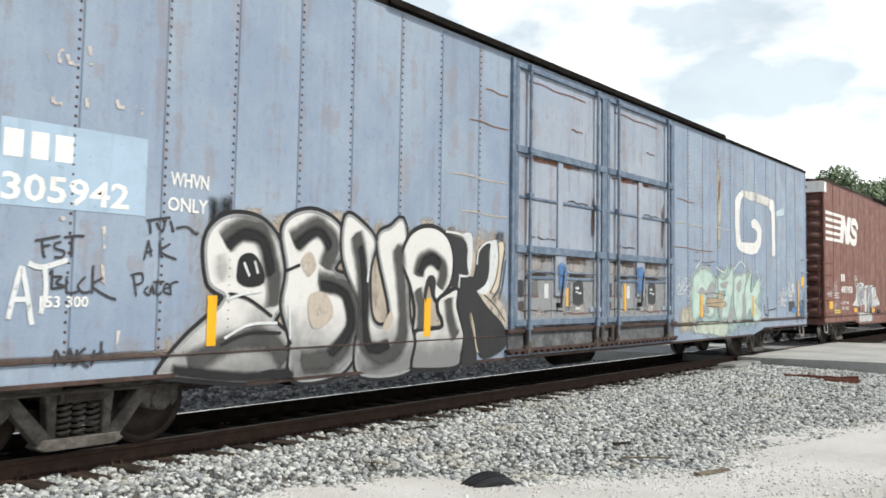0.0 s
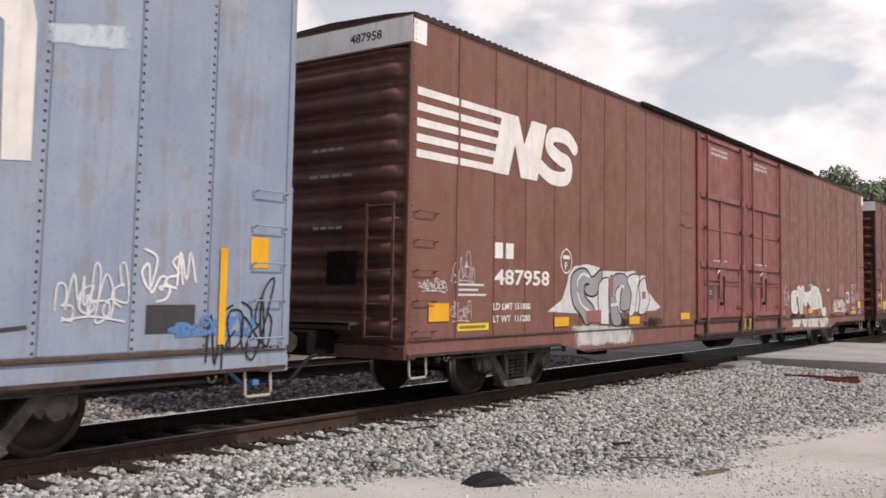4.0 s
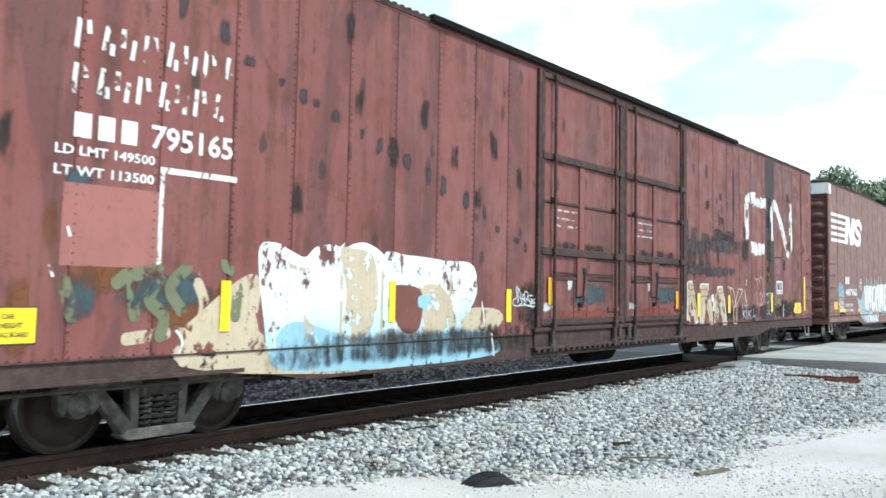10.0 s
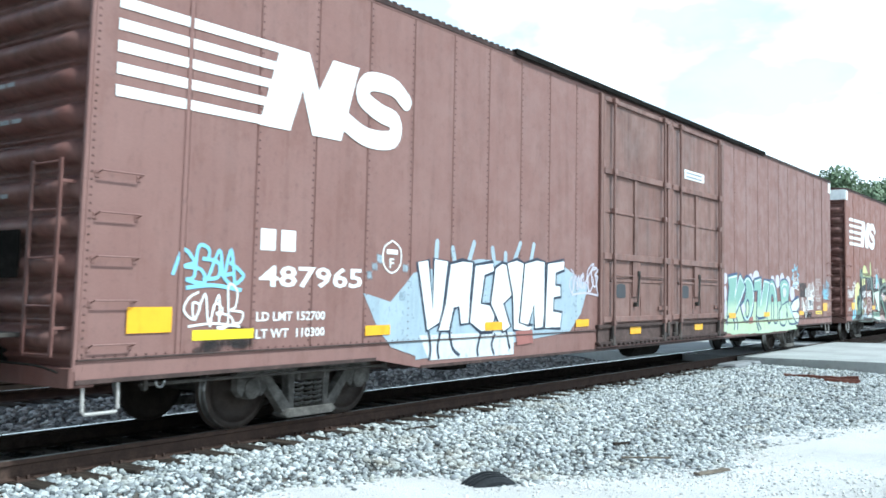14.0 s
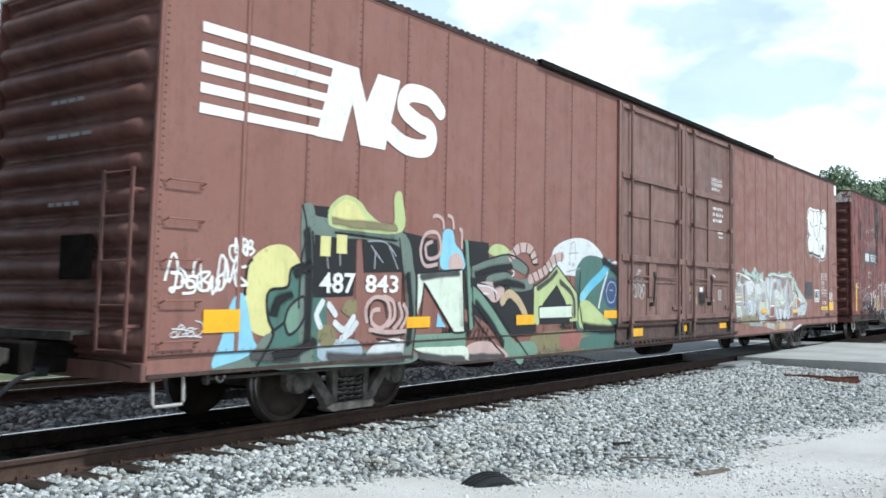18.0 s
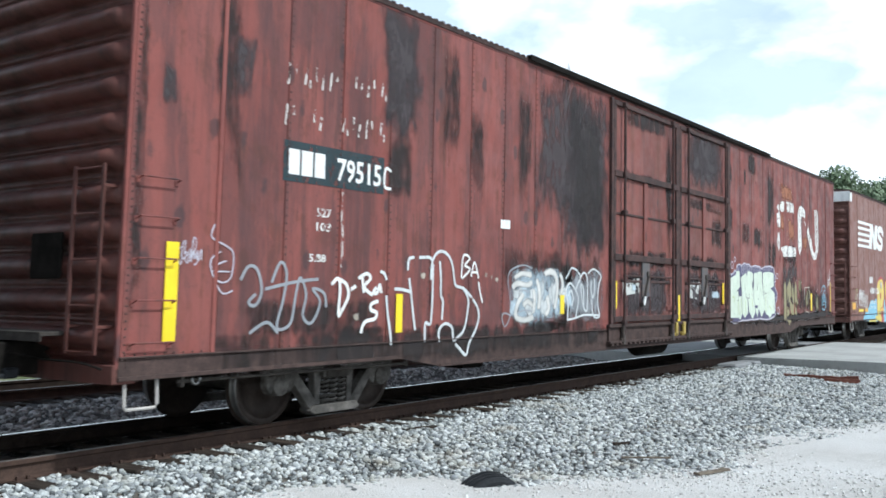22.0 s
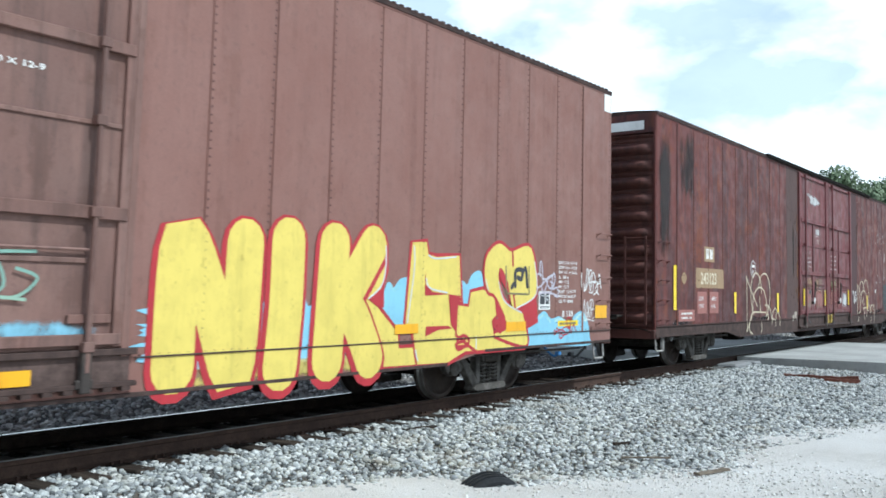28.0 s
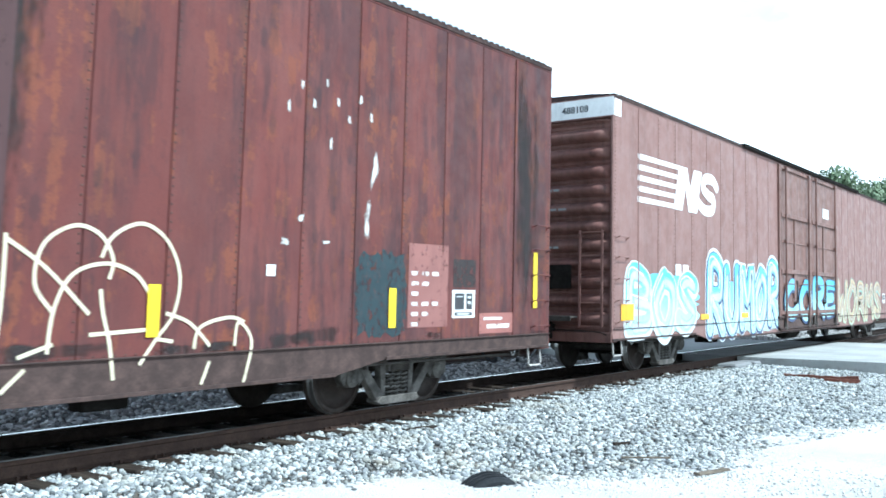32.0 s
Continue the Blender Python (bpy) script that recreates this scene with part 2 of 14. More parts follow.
PAINTS = {
    "blue": car_paint("faded_blue_paint", (0.232, 0.292, 0.388), (0.34, 0.40, 0.47), 0.55, 0.25, 0.12, 0.12, (0.25, 0.15, 0.09), (0.09, 0.11, 0.14)),
    "brown": car_paint("oxide_brown_paint", (0.212, 0.113, 0.096), (0.258, 0.152, 0.132), 0.4, 0.14, 0.09, 0.06, gloss=0.28),
    "umber": car_paint("umber_paint", (0.225, 0.104, 0.082), (0.268, 0.142, 0.117), 0.35, 0.14, 0.09, 0.06, gloss=0.28),
    "dusty": car_paint("dusty_brown_paint", (0.220, 0.109, 0.088), (0.268, 0.150, 0.126), 0.45, 0.14, 0.10, 0.06, gloss=0.28),
    "chalky": car_paint("chalky_brown_paint", (0.232, 0.128, 0.110), (0.285, 0.175, 0.153), 0.5, 0.16, 0.12, 0.06, gloss=0.28),
    "rusty": car_paint("orange_brown_paint", (0.200, 0.089, 0.069), (0.240, 0.122, 0.099), 0.45, 0.25, 0.12, 0.08, gloss=0.28),
    "red": car_paint("blotched_red_paint", (0.205, 0.070, 0.061), (0.245, 0.108, 0.098), 0.45, 0.45, 0.25, 0.10, blotch=0.4, runs=0.08, gloss=0.25),
    "dark": car_paint("sooty_red_paint", (0.232, 0.072, 0.060), (0.27, 0.105, 0.090), 0.4, 0.4, 0.45, 0.25, (0.11, 0.045, 0.028), (0.044, 0.037, 0.040), blotch=0.36, runs=0.34, gloss=0.18),
    "scarred": car_paint("scarred_door_paint", (0.215, 0.072, 0.060), (0.255, 0.115, 0.098), 0.5, 0.5, 0.4, 0.2, (0.18, 0.07, 0.045), (0.045, 0.039, 0.038), blotch=0.3, runs=0.22, gloss=0.15),
    "worn": car_paint("weathered_maroon_paint", (0.138, 0.042, 0.036), (0.165, 0.070, 0.060), 0.4, 0.75, 0.45, 0.3, (0.185, 0.060, 0.032), (0.030, 0.023, 0.027), blotch=0.2, runs=0.5, gloss=0.2),
    "duller": car_paint("dulled_brown_door_paint", (0.200, 0.108, 0.088), (0.250, 0.155, 0.130), 0.5, 0.3, 0.36, 0.12, (0.09, 0.04, 0.026), (0.05, 0.037, 0.034), blotch=0.1, runs=0.2, gloss=0.28),
    "rose": car_paint("rose_door_paint", (0.235, 0.075, 0.066), (0.30, 0.125, 0.112), 0.4, 0.25, 0.2, 0.1),
    # both end paints mix dirt with the shade between coupled cars
    "ends": car_paint("dusty_shaded_end_paint", (0.180, 0.082, 0.068), (0.245, 0.145, 0.122), 0.6, 0.3, 0.3, 0.2, (0.08, 0.04, 0.03), (0.030, 0.024, 0.024), blotch=0.15, runs=0.2, gloss=0.2),
    "sooty_shaded_ends": car_paint("sooty_shaded_end_paint", (0.125, 0.047, 0.038), (0.17, 0.078, 0.065), 0.5, 0.3, 0.45, 0.2, (0.07, 0.03, 0.02), (0.022, 0.018, 0.018), blotch=0.2, runs=0.3, gloss=0.25),
    "maroon": car_paint("maroon_door_paint", (0.175, 0.050, 0.054), (0.225, 0.108, 0.108), 0.5, 0.5, 0.5, 0.2, (0.14, 0.06, 0.035), (0.05, 0.035, 0.034), blotch=0.2, runs=0.3, gloss=0.25),
    "pale": car_paint("bleached_door_paint", (0.285, 0.335, 0.415), (0.40, 0.42, 0.46), 0.55, 0.3, 0.25, 0.1, (0.23, 0.15, 0.11), (0.12, 0.10, 0.09)),
}
WHITE = flat_paint("white_stencil", (0.78, 0.77, 0.74), 0.25)
OLD_WHITE = flat_paint("flaking_white_stencil", (0.72, 0.70, 0.66), 0.72, (0.40, 0.30, 0.25))
CAP_WHITE = flat_paint("white_end_cap_paint", (0.84, 0.84, 0.82), 0.2, (0.4, 0.38, 0.35))
CAP_OLD = flat_paint("flaking_end_cap_paint", (0.62, 0.58, 0.52), 0.9, (0.12, 0.06, 0.05))
BLACK = flat_paint("black_spray", (0.018, 0.018, 0.02), 0.1)
INK = flat_paint("dark_stencil", (0.05, 0.05, 0.055), 0.2)
AMBER = flat_paint("amber_reflector", (0.78, 0.40, 0.015), 0.12, (0.4, 0.2, 0.05), 0.35)
YELLOW = flat_paint("yellow_reflector", (0.84, 0.62, 0.02), 0.12, (0.5, 0.35, 0.05), 0.35)
GEAR = steel("grimy_running_gear", (0.04, 0.034, 0.030), (0.085, 0.074, 0.064), 0.8)
TRUCK = steel("dusty_cast_steel", (0.062, 0.056, 0.050), (0.165, 0.150, 0.135), 0.85)
BROWN_RIVET = steel("brown_rivet_heads", (0.085, 0.050, 0.042), (0.16, 0.090, 0.076), 0.8)
RIVET = steel("dirty_rivet_heads", (0.06, 0.038, 0.033), (0.11, 0.065, 0.055), 0.8)
STEP_PAINT = flat_paint("worn_step_paint", (0.42, 0.39, 0.36), 0.3, (0.10, 0.06, 0.05))
GRIME = steel("grimy_sill_paint", (0.048, 0.032, 0.028), (0.09, 0.058, 0.050), 0.75)
BLUE_DIRT = steel("grimy_blue_door_sill", (0.075, 0.075, 0.078), (0.19, 0.195, 0.20), 0.8, scale=3.0)
SILL_DIRT = steel("dusty_door_sill", (0.070, 0.047, 0.041), (0.125, 0.085, 0.074), 0.8)
SOOTY_BAR = steel("sooty_door_bars", (0.045, 0.032, 0.030), (0.10, 0.055, 0.048), 0.75)
BLUE_BAR = steel("worn_blue_door_bars", (0.115, 0.155, 0.215), (0.20, 0.245, 0.31), 0.7)
# lowered to near black so underbody parts carry their shade in the colour
DARK_GEAR = steel("sooty_shaded_steel", (0.010, 0.009, 0.008), (0.022, 0.019, 0.017), 0.9, spec=0.03)
WHEEL_MAT = steel("wheel_steel", (0.03, 0.022, 0.018), (0.055, 0.041, 0.034), 0.6, 0.2)
TREAD = steel("bright_tread", (0.32, 0.31, 0.30), (0.42, 0.41, 0.40), 0.3, 0.9)
RAIL_SIDE = steel("rusty_rail", (0.050, 0.031, 0.024), (0.075, 0.046, 0.034), 0.85)
# darker copy of RAIL_SIDE, holding the under-car shade on the far rail
RAIL_SHADED = steel("shade_black_rail", (0.018, 0.013, 0.011), (0.034, 0.025, 0.020), 0.85, spec=0.05)
RAIL_DULL = steel("dull_rail_head", (0.085, 0.066, 0.056), (0.14, 0.115, 0.10), 0.5, 0.3)
RAIL_TOP = steel("polished_rail_head", (0.26, 0.25, 0.25), (0.36, 0.35, 0.34), 0.2, 1.0, 6.0, 0.05)
HOSE_BLUE = flat_paint("blue_air_hose", (0.10, 0.28, 0.62), 0.2, (0.05, 0.08, 0.15))
HOSE_PALE = flat_paint("pale_blue_air_hose", (0.38, 0.55, 0.68), 0.2, (0.1, 0.1, 0.12))
RUBBER = steel("black_rubber", (0.017, 0.018, 0.02), (0.03, 0.031, 0.034), 0.8, 0.0, 9)
RUSTY_BAR = steel("rust_red_iron", (0.13, 0.05, 0.035), (0.19, 0.085, 0.06), 0.8)

# ---- mesh helpers ----


def mesh_of(bm, name, *mats):
    me = bpy.data.meshes.new(name)
    bm.to_mesh(me)
    bm.free()
    for m in mats:
        me.materials.append(m)
    return me


def part(name, bm, material, parent, label="", loc=None):
    """ONE mesh object under a thing or a part; bm is a bmesh or a mesh that is shared."""
    me = bm if isinstance(bm, bpy.types.Mesh) else mesh_of(bm, name, material)
    ob = new(name, me)
    ob.parent = parent
    if loc is not None:
        ob.location = loc
    if label:
        tagged(ob, label)
    return ob


def box(bm, x0, x1, y0, y1, z0, z1, bevel=0.0):
    r = bmesh.ops.create_cube(bm, size=1.0)
    for v in r["verts"]:
        v.co = Vector(((x0 + x1) / 2 + v.co.x * (x1 - x0), (y0 + y1) / 2 + v.co.y * (y1 - y0), (z0 + z1) / 2 + v.co.z * (z1 - z0)))
    if bevel:
        ed = list({e for v in r["verts"] for e in v.link_edges})
        bmesh.ops.bevel(bm, geom=ed, offset=bevel, segments=1, affect="EDGES")
    return bm


def boxes(*rows, bevel=0.0):
    bm = bmesh.new()
    for r in rows:
        box(bm, *r, bevel=bevel)
    return bm


def tube(bm, pts, r, sides=6, closed=False):
    """A round bar along a line of points."""
    pts = [Vector(p) for p in pts]
    rings = []
    for k, p in enumerate(pts):
        a, b = pts[max(k - 1, 0)], pts[min(k + 1, len(pts) - 1)]
        d = (b - a).normalized()
        u = d.cross(Vector((0, 0, 1)) if abs(d.z) < 0.9 else Vector((1, 0, 0))).normalized()
        w = d.cross(u)
        rings.append([bm.verts.new(p + (u * math.cos(t) + w * math.sin(t)) * r) for t in (2 * math.pi * j / sides for j in range(sides))])
    for q0, q1 in zip(rings, rings[1:]):
        for j in range(sides):
            bm.faces.new((q0[j], q0[(j + 1) % sides], q1[(j + 1) % sides], q1[j]))
    bm.faces.new(rings[0][::-1])
    bm.faces.new(rings[-1])
    return bm


def lathe(bm, profile, sides=32, axis="y"):
    """Turn (radius, along) pairs round an axis."""
    rings = []
    for r, h in profile:
        ring = []
        for j in range(sides):
            t = 2 * math.pi * j / sides
            c, s = r * math.cos(t), r * math.sin(t)
            ring.append(bm.verts.new((c, h, s) if axis == "y" else (c, s, h) if axis == "z" else (h, c, s)))
        rings.append(ring)
    for q0, q1 in zip(rings, rings[1:]):
        for j in range(sides):
            bm.faces.new((q0[j], q0[(j + 1) % sides], q1[(j + 1) % sides], q1[j]))
    return bm


def slab(bm, outline, y0, y1):
    """An outline in x and z, drawn out from y0 to y1."""
    f = [bm.verts.new((x, y0, z)) for x, z in outline]
    b = [bm.verts.new((x, y1, z)) for x, z in outline]
    n = len(outline)
    bm.faces.new(f)
    bm.faces.new(b[::-1])
    for k in range(n):
        bm.faces.new((f[k], f[(k + 1) % n], b[(k + 1) % n], b[k]))
    return bm


def smooth_line(pts, steps=6, closed=False):
    """Points of a rounded line through pts."""
    if len(pts) < 3:
        return pts
    out, n = [], len(pts)
    for k in range(n if closed else n - 1):
        if closed:
            p0, p1, p2, p3 = (pts[(k + j - 1) % n] for j in range(4))
        else:
            p0, p1, p2, p3 = pts[max(k - 1, 0)], pts[k], pts[k + 1], pts[min(k + 2, n - 1)]
        for j in range(steps):
            t = j / steps
            out.append(tuple(0.5 * (2 * b + (c - a) * t + (2 * a - 5 * b + 4 * c - d) * t * t + (3 * b - a - 3 * c + d) * t ** 3)
                             for a, b, c, d in zip(p0, p1, p2, p3)))
    if not closed:
        out.append(pts[-1])
    return out

# ---- ground, track, crossing ----
LOT_Z = -0.35
EDGE_X = [-40, 0, 6, 7.4, 8.0, 8.8, 10, 12, 15.5, 25, 60, 200]
EDGE_Y = [6.8, 6.6, 6.3, 5.8, 4.75, 4.05, 3.6, 3.36, 2.9, 2.4, 1.8, 1.0]


def bed_height(x, y):
    """The top of the ballast: level under the sleepers, sloping off to the gravel lot; works on arrays."""
    yb = np.interp(x, EDGE_X, EDGE_Y) + 0.12 * np.sin(x * 2.3) + 0.06 * np.sin(x * 5.9 + 1)
    t = np.clip((y - yb) / np.maximum(7.15 - yb, 0.3), 0, 1)
    z = LOT_Z - 0.02 + (0.15 + 0.02) * t * t * (3 - 2 * t)
    z = np.where(y < yb, LOT_Z - 0.03, z)
    dip = 0.10 * np.exp(-((y - 11.6) / 0.7) ** 2)
    far = np.clip((y - 16.6) / 1.8, 0, 1)
    bump = 0.012 * np.sin(x * 3.1 + y * 1.7) * np.sin(y * 4.3 - x * 0.9)
    return z - dip - 0.25 * far + np.where(y > yb, bump, 0)


def ground_material():
    m = Mat("dry_grass_and_dirt", 0.95)
    c = m.mix(m.ramp(m.noise(0.25, 6, 0.65), 0.4, 0.6), (0.10, 0.115, 0.045), (0.24, 0.22, 0.16))
    c = m.mix(m.ramp(m.noise(9, 5, 0.7), 0.4, 0.7, 0, 0.6), c, (0.055, 0.06, 0.03))
    return m.color(c).bump(m.noise(20, 5), 0.6, 0.05).m


def lot_material():
    m = Mat("crushed_white_gravel", 0.95)
    c = m.mix(m.ramp(m.noise(0.8, 5, 0.6), 0.35, 0.7), (0.62, 0.605, 0.58), (0.51, 0.49, 0.46))
    c = m.mix(m.ramp(m.cells(55), 0.0, 0.55), (0.72, 0.70, 0.67), c)
    c = m.mix(m.ramp(m.noise(90, 3, 0.7), 0.45, 0.75, 0, 0.55), c, (0.22, 0.20, 0.17))
    return m.color(c).bump(m.math("ADD", m.cells(55), m.noise(90, 4)), 0.7, 0.015).m


def bed_material():
    m = Mat("ballast_fines", 0.95)
    c = m.mix(m.ramp(m.cells(22), 0.0, 0.6), (0.22, 0.215, 0.21), (0.06, 0.058, 0.056))
    c = m.mix(m.ramp(m.noise(2.0, 5), 0.4, 0.7, 0, 0.5), c, (0.22, 0.19, 0.15))
    return m.color(c).bump(m.math("ADD", m.cells(22), m.noise(50, 4)), 1.0, 0.03).m


def stone_material(name, tones, warm=(0.30, 0.22, 0.15)):
    m = Mat(name, 0.88, 0.0, 0.1)
    r = m.n.new("ShaderNodeValToRGB")
    r.color_ramp.interpolation = "CONSTANT"
    while len(r.color_ramp.elements) < len(tones):
        r.color_ramp.elements.new(0.5)
    for k, (e, c) in enumerate(zip(r.color_ramp.elements, tones)):
        e.position, e.color = k / len(tones), (*c, 1)
    m.l.new(m.island(), r.inputs["Fac"])
    c = m.mix(m.ramp(m.noise(45, 5, 0.7), 0.4, 0.7, 0, 0.45), r.outputs[0], dim(tones[0], 0.5))
    c = m.mix(m.ramp(m.noise(1.2, 4), 0.55, 0.75, 0, 0.5), c, warm)
    return m.color(c).bump(m.noise(60, 4), 0.5, 0.006).m


GROUND_MAT, LOT_MAT, BED_MAT = ground_material(), lot_material(), bed_material()
STONE = stone_material("limestone_ballast", [(0.235, 0.246, 0.241), (0.470, 0.482, 0.470), (0.336, 0.342, 0.314), (0.605, 0.610, 0.594), (0.112, 0.118, 0.118),
                                             (0.403, 0.414, 0.403), (0.280, 0.291, 0.297), (0.526, 0.526, 0.493)], (0.381, 0.336, 0.258))
STONE_DIRTY = stone_material("dirty_ballast", [(0.25, 0.24, 0.225), (0.44, 0.42, 0.395), (0.11, 0.105, 0.10), (0.55, 0.53, 0.50), (0.32, 0.30, 0.28)],
                             (0.14, 0.10, 0.07))
# near-black tones stand in for the train's shadow on these stones
STONE_SHADED = stone_material("shade_black_ballast", [(0.016, 0.015, 0.014), (0.028, 0.025, 0.023), (0.010, 0.010, 0.009)], (0.016, 0.013, 0.011))
PEBBLE = stone_material("white_pebbles", [(0.66, 0.645, 0.62), (0.53, 0.52, 0.49), (0.74, 0.73, 0.71), (0.42, 0.405, 0.38), (0.60, 0.58, 0.55)], (0.46, 0.43, 0.38))


def structure(name, bm, mat, label, category):
    return tagged(new(name, mesh_of(bm, name, mat)), label, category, kind="structure")


def grid(x0, x1, nx, y0, y1, ny, height):
    xs, ys = np.linspace(x0, x1, nx), np.linspace(y0, y1, ny)
    X, Y = np.meshgrid(xs, ys, indexing="ij")
    Z = height(X, Y)
    verts = np.stack([X, Y, Z], -1).reshape(-1, 3)
    i = np.arange((nx - 1) * ny).reshape(nx - 1, ny)[:, :-1].ravel()
    return verts, np.stack([i, i + ny, i + ny + 1, i + 1], 1)


def raw_mesh(name, verts, faces, mat):
    me = bpy.data.meshes.new(name)
    n, k = faces.shape
    me.vertices.add(len(verts))
    me.vertices.foreach_set("co", np.asarray(verts, np.float32).ravel())
    me.loops.add(n * k)
    me.loops.foreach_set("vertex_index", faces.astype(np.int32).ravel())
    me.polygons.add(n)
    me.polygons.foreach_set("loop_start", np.arange(0, n * k, k, dtype=np.int32))
    me.update(calc_edges=True)
    me.materials.append(mat)
    return me


bm = bmesh.new()
box(bm, -1600, 1600, -1600, 1600, -1.2, -0.62)
structure("ground", bm, GROUND_MAT, "flat dry grass and dirt reaching the horizon", "ground")
v, f = grid(-60, 130, 260, -40, 7.2, 60, lambda x, y: LOT_Z + 0.02 * np.sin(x * 0.7 + y * 0.9) * np.sin(y * 1.3 - x * 0.4) * (y > -20))
tagged(new("gravel_lot", raw_mesh("gravel_lot", v, f, LOT_MAT)), "bright crushed white gravel lot beside the track", "gravel lot", kind="structure")
v, f = grid(-60, 200, 780, 0.6, 19.5, 120, bed_height)
tagged(new("ballast_bed", raw_mesh("ballast_bed", v, f, BED_MAT)), "grey ballast bed under and beside the rails", "track bed", kind="structure")

ROAD_X0, ROAD_X1 = 24.0, 34.0


def scatter(name, count, xr, yr, size, mat, label, keep, seed, z_of=bed_height, flat=0.75):
    """Loose stones, each a rough twenty-sided lump, as one object."""
    rng = np.random.default_rng(seed)
    phi = (1 + 5 ** 0.5) / 2
    base = np.array([(-1, phi, 0), (1, phi, 0), (-1, -phi, 0), (1, -phi, 0), (0, -1, phi), (0, 1, phi), (0, -1, -phi), (0, 1, -phi),
                     (phi, 0, -1), (phi, 0, 1), (-phi, 0, -1), (-phi, 0, 1)]) / 1.9
    tri = np.array([(0, 11, 5), (0, 5, 1), (0, 1, 7), (0, 7, 10), (0, 10, 11), (1, 5, 9), (5, 11, 4), (11, 10, 2), (10, 7, 6), (7, 1, 8),
                    (3, 9, 4), (3, 4, 2), (3, 2, 6), (3, 6, 8), (3, 8, 9), (4, 9, 5), (2, 4, 11), (6, 2, 10), (8, 6, 7), (9, 8, 1)])
    x = xr[0] + (xr[1] - xr[0]) * rng.random(count) ** 1.25
    y = rng.uniform(*yr, count)
    ok = keep(x, y, rng)
    x, y = x[ok], y[ok]
    n = len(x)
    s = rng.uniform(size[0], size[1], n) * rng.choice([0.7, 1.0, 1.0, 1.25], n)
    sc = s[:, None] * rng.uniform(0.7, 1.3, (n, 3)) * np.array([1.1, 1.1, flat])
    p = base[None] * (1 + rng.uniform(-0.36, 0.36, (n, 12, 1))) * sc[:, None]
    a, b = rng.uniform(0, 6.283, n), rng.uniform(-0.6, 0.6, n)
    ca, sa, cb, sb = np.cos(a), np.sin(a), np.cos(b), np.sin(b)
    py = p[..., 1] * cb[:, None] - p[..., 2] * sb[:, None]
    pz = p[..., 1] * sb[:, None] + p[..., 2] * cb[:, None]
    q = np.stack([p[..., 0] * ca[:, None] - py * sa[:, None], p[..., 0] * sa[:, None] + py * ca[:, None], pz], -1)
    z = z_of(x, y) + s * rng.uniform(0.0, 0.45, n)
    q += np.stack([x, y, z], -1)[:, None]
    faces = (tri[None] + 12 * np.arange(n)[:, None, None]).reshape(-1, 3)
    ob = new(name, raw_mesh(name, q.reshape(-1, 3), faces, mat))
    return tagged(ob, label, "stones", kind="stuff")


def tie_places(x0, x1, seed):
    """Where the sleepers of a track lie along it."""
    rng, x, out = random.Random(seed), x0, []
    while x < x1:
        out.append(x)
        x += 0.495 + rng.uniform(-0.02, 0.02)
    return out


NEAR_TIES = np.array([x for x in tie_places(-12, 150, 1) if 2 < x < 31])


def clear_of_ties(x, y, r):
    """Ballast stones lie thinner on the ends of the sleepers beside the rail."""
    on = np.abs(x[:, None] - NEAR_TIES[None]).min(1) < 0.125
    return ~(on & (y > 7.50 + 0.12 * np.sin(x * 9.0) + 0.15 * r.random(len(x))))


def near_edge(x):
    return np.interp(x, EDGE_X, EDGE_Y) + 0.12 * np.sin(x * 2.3) + 0.06 * np.sin(x * 5.9 + 1)


def off_road(x):
    return (x < ROAD_X0 - 0.2) | (x > ROAD_X1 + 0.3)


scatter("ballast_stones", 82000, (2.5, 30), (2.0, 7.95), (0.017, 0.034), STONE, "loose pale grey limestone ballast stones",
        lambda x, y, r: (y > near_edge(x) - 0.25 * r.random(len(x)) ** 2) & off_road(x) & clear_of_ties(x, y, r), 3)
scatter("ballast_stones", 22000, (2.5, 60), (9.62, 13.2), (0.022, 0.045), STONE_DIRTY, "dirty grey ballast stones between the two tracks",
        lambda x, y, r: off_road(x), 5)
scatter("ballast_stones", 4000, (2.5, 60), (8.15, 9.45), (0.022, 0.04), STONE_SHADED, "ballast stones blackened for the train's shadow between the rails",
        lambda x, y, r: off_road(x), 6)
scatter("gravel_pebbles", 22000, (4.0, 30), (0.5, 6.6), (0.006, 0.015), PEBBLE, "small white pebbles on the gravel lot",
        lambda x, y, r: (y < near_edge(x) + 0.5 * r.random(len(x)) ** 2) & off_road(x), 7,
        lambda x, y: np.maximum(bed_height(x, y), LOT_Z))


def rail_profile():
    """Half the outline of a rail of 0.18 m: foot, web, head."""
    return [(0.0, -0.178), (0.070, -0.178), (0.070, -0.167), (0.014, -0.150), (0.009, -0.12), (0.009, -0.055), (0.034, -0.042), (0.037, -0.008), (0.032, -0.001), (0.0, 0.0)]


def rail(name, y, x0, x1, label, side=RAIL_SIDE, top=RAIL_TOP):
    half = rail_profile()
    loop = half + [(-a, b) for a, b in half[-2:0:-1]]
    bm = bmesh.new()
    rings = [[bm.verts.new((x, y + a, b)) for a, b in loop] for x in np.linspace(x0, x1, 24)]
    for q0, q1 in zip(rings, rings[1:]):
        for k in range(len(loop)):
            f = bm.faces.new((q0[k], q1[k], q1[(k + 1) % len(loop)], q0[(k + 1) % len(loop)]))
            zs = [v.co.z for v in f.verts]
            f.material_index = 1 if min(zs) > -0.005 else 0
    me = mesh_of(bm, name, side, top)
    return tagged(new(name, me), label, "rail", kind="structure")


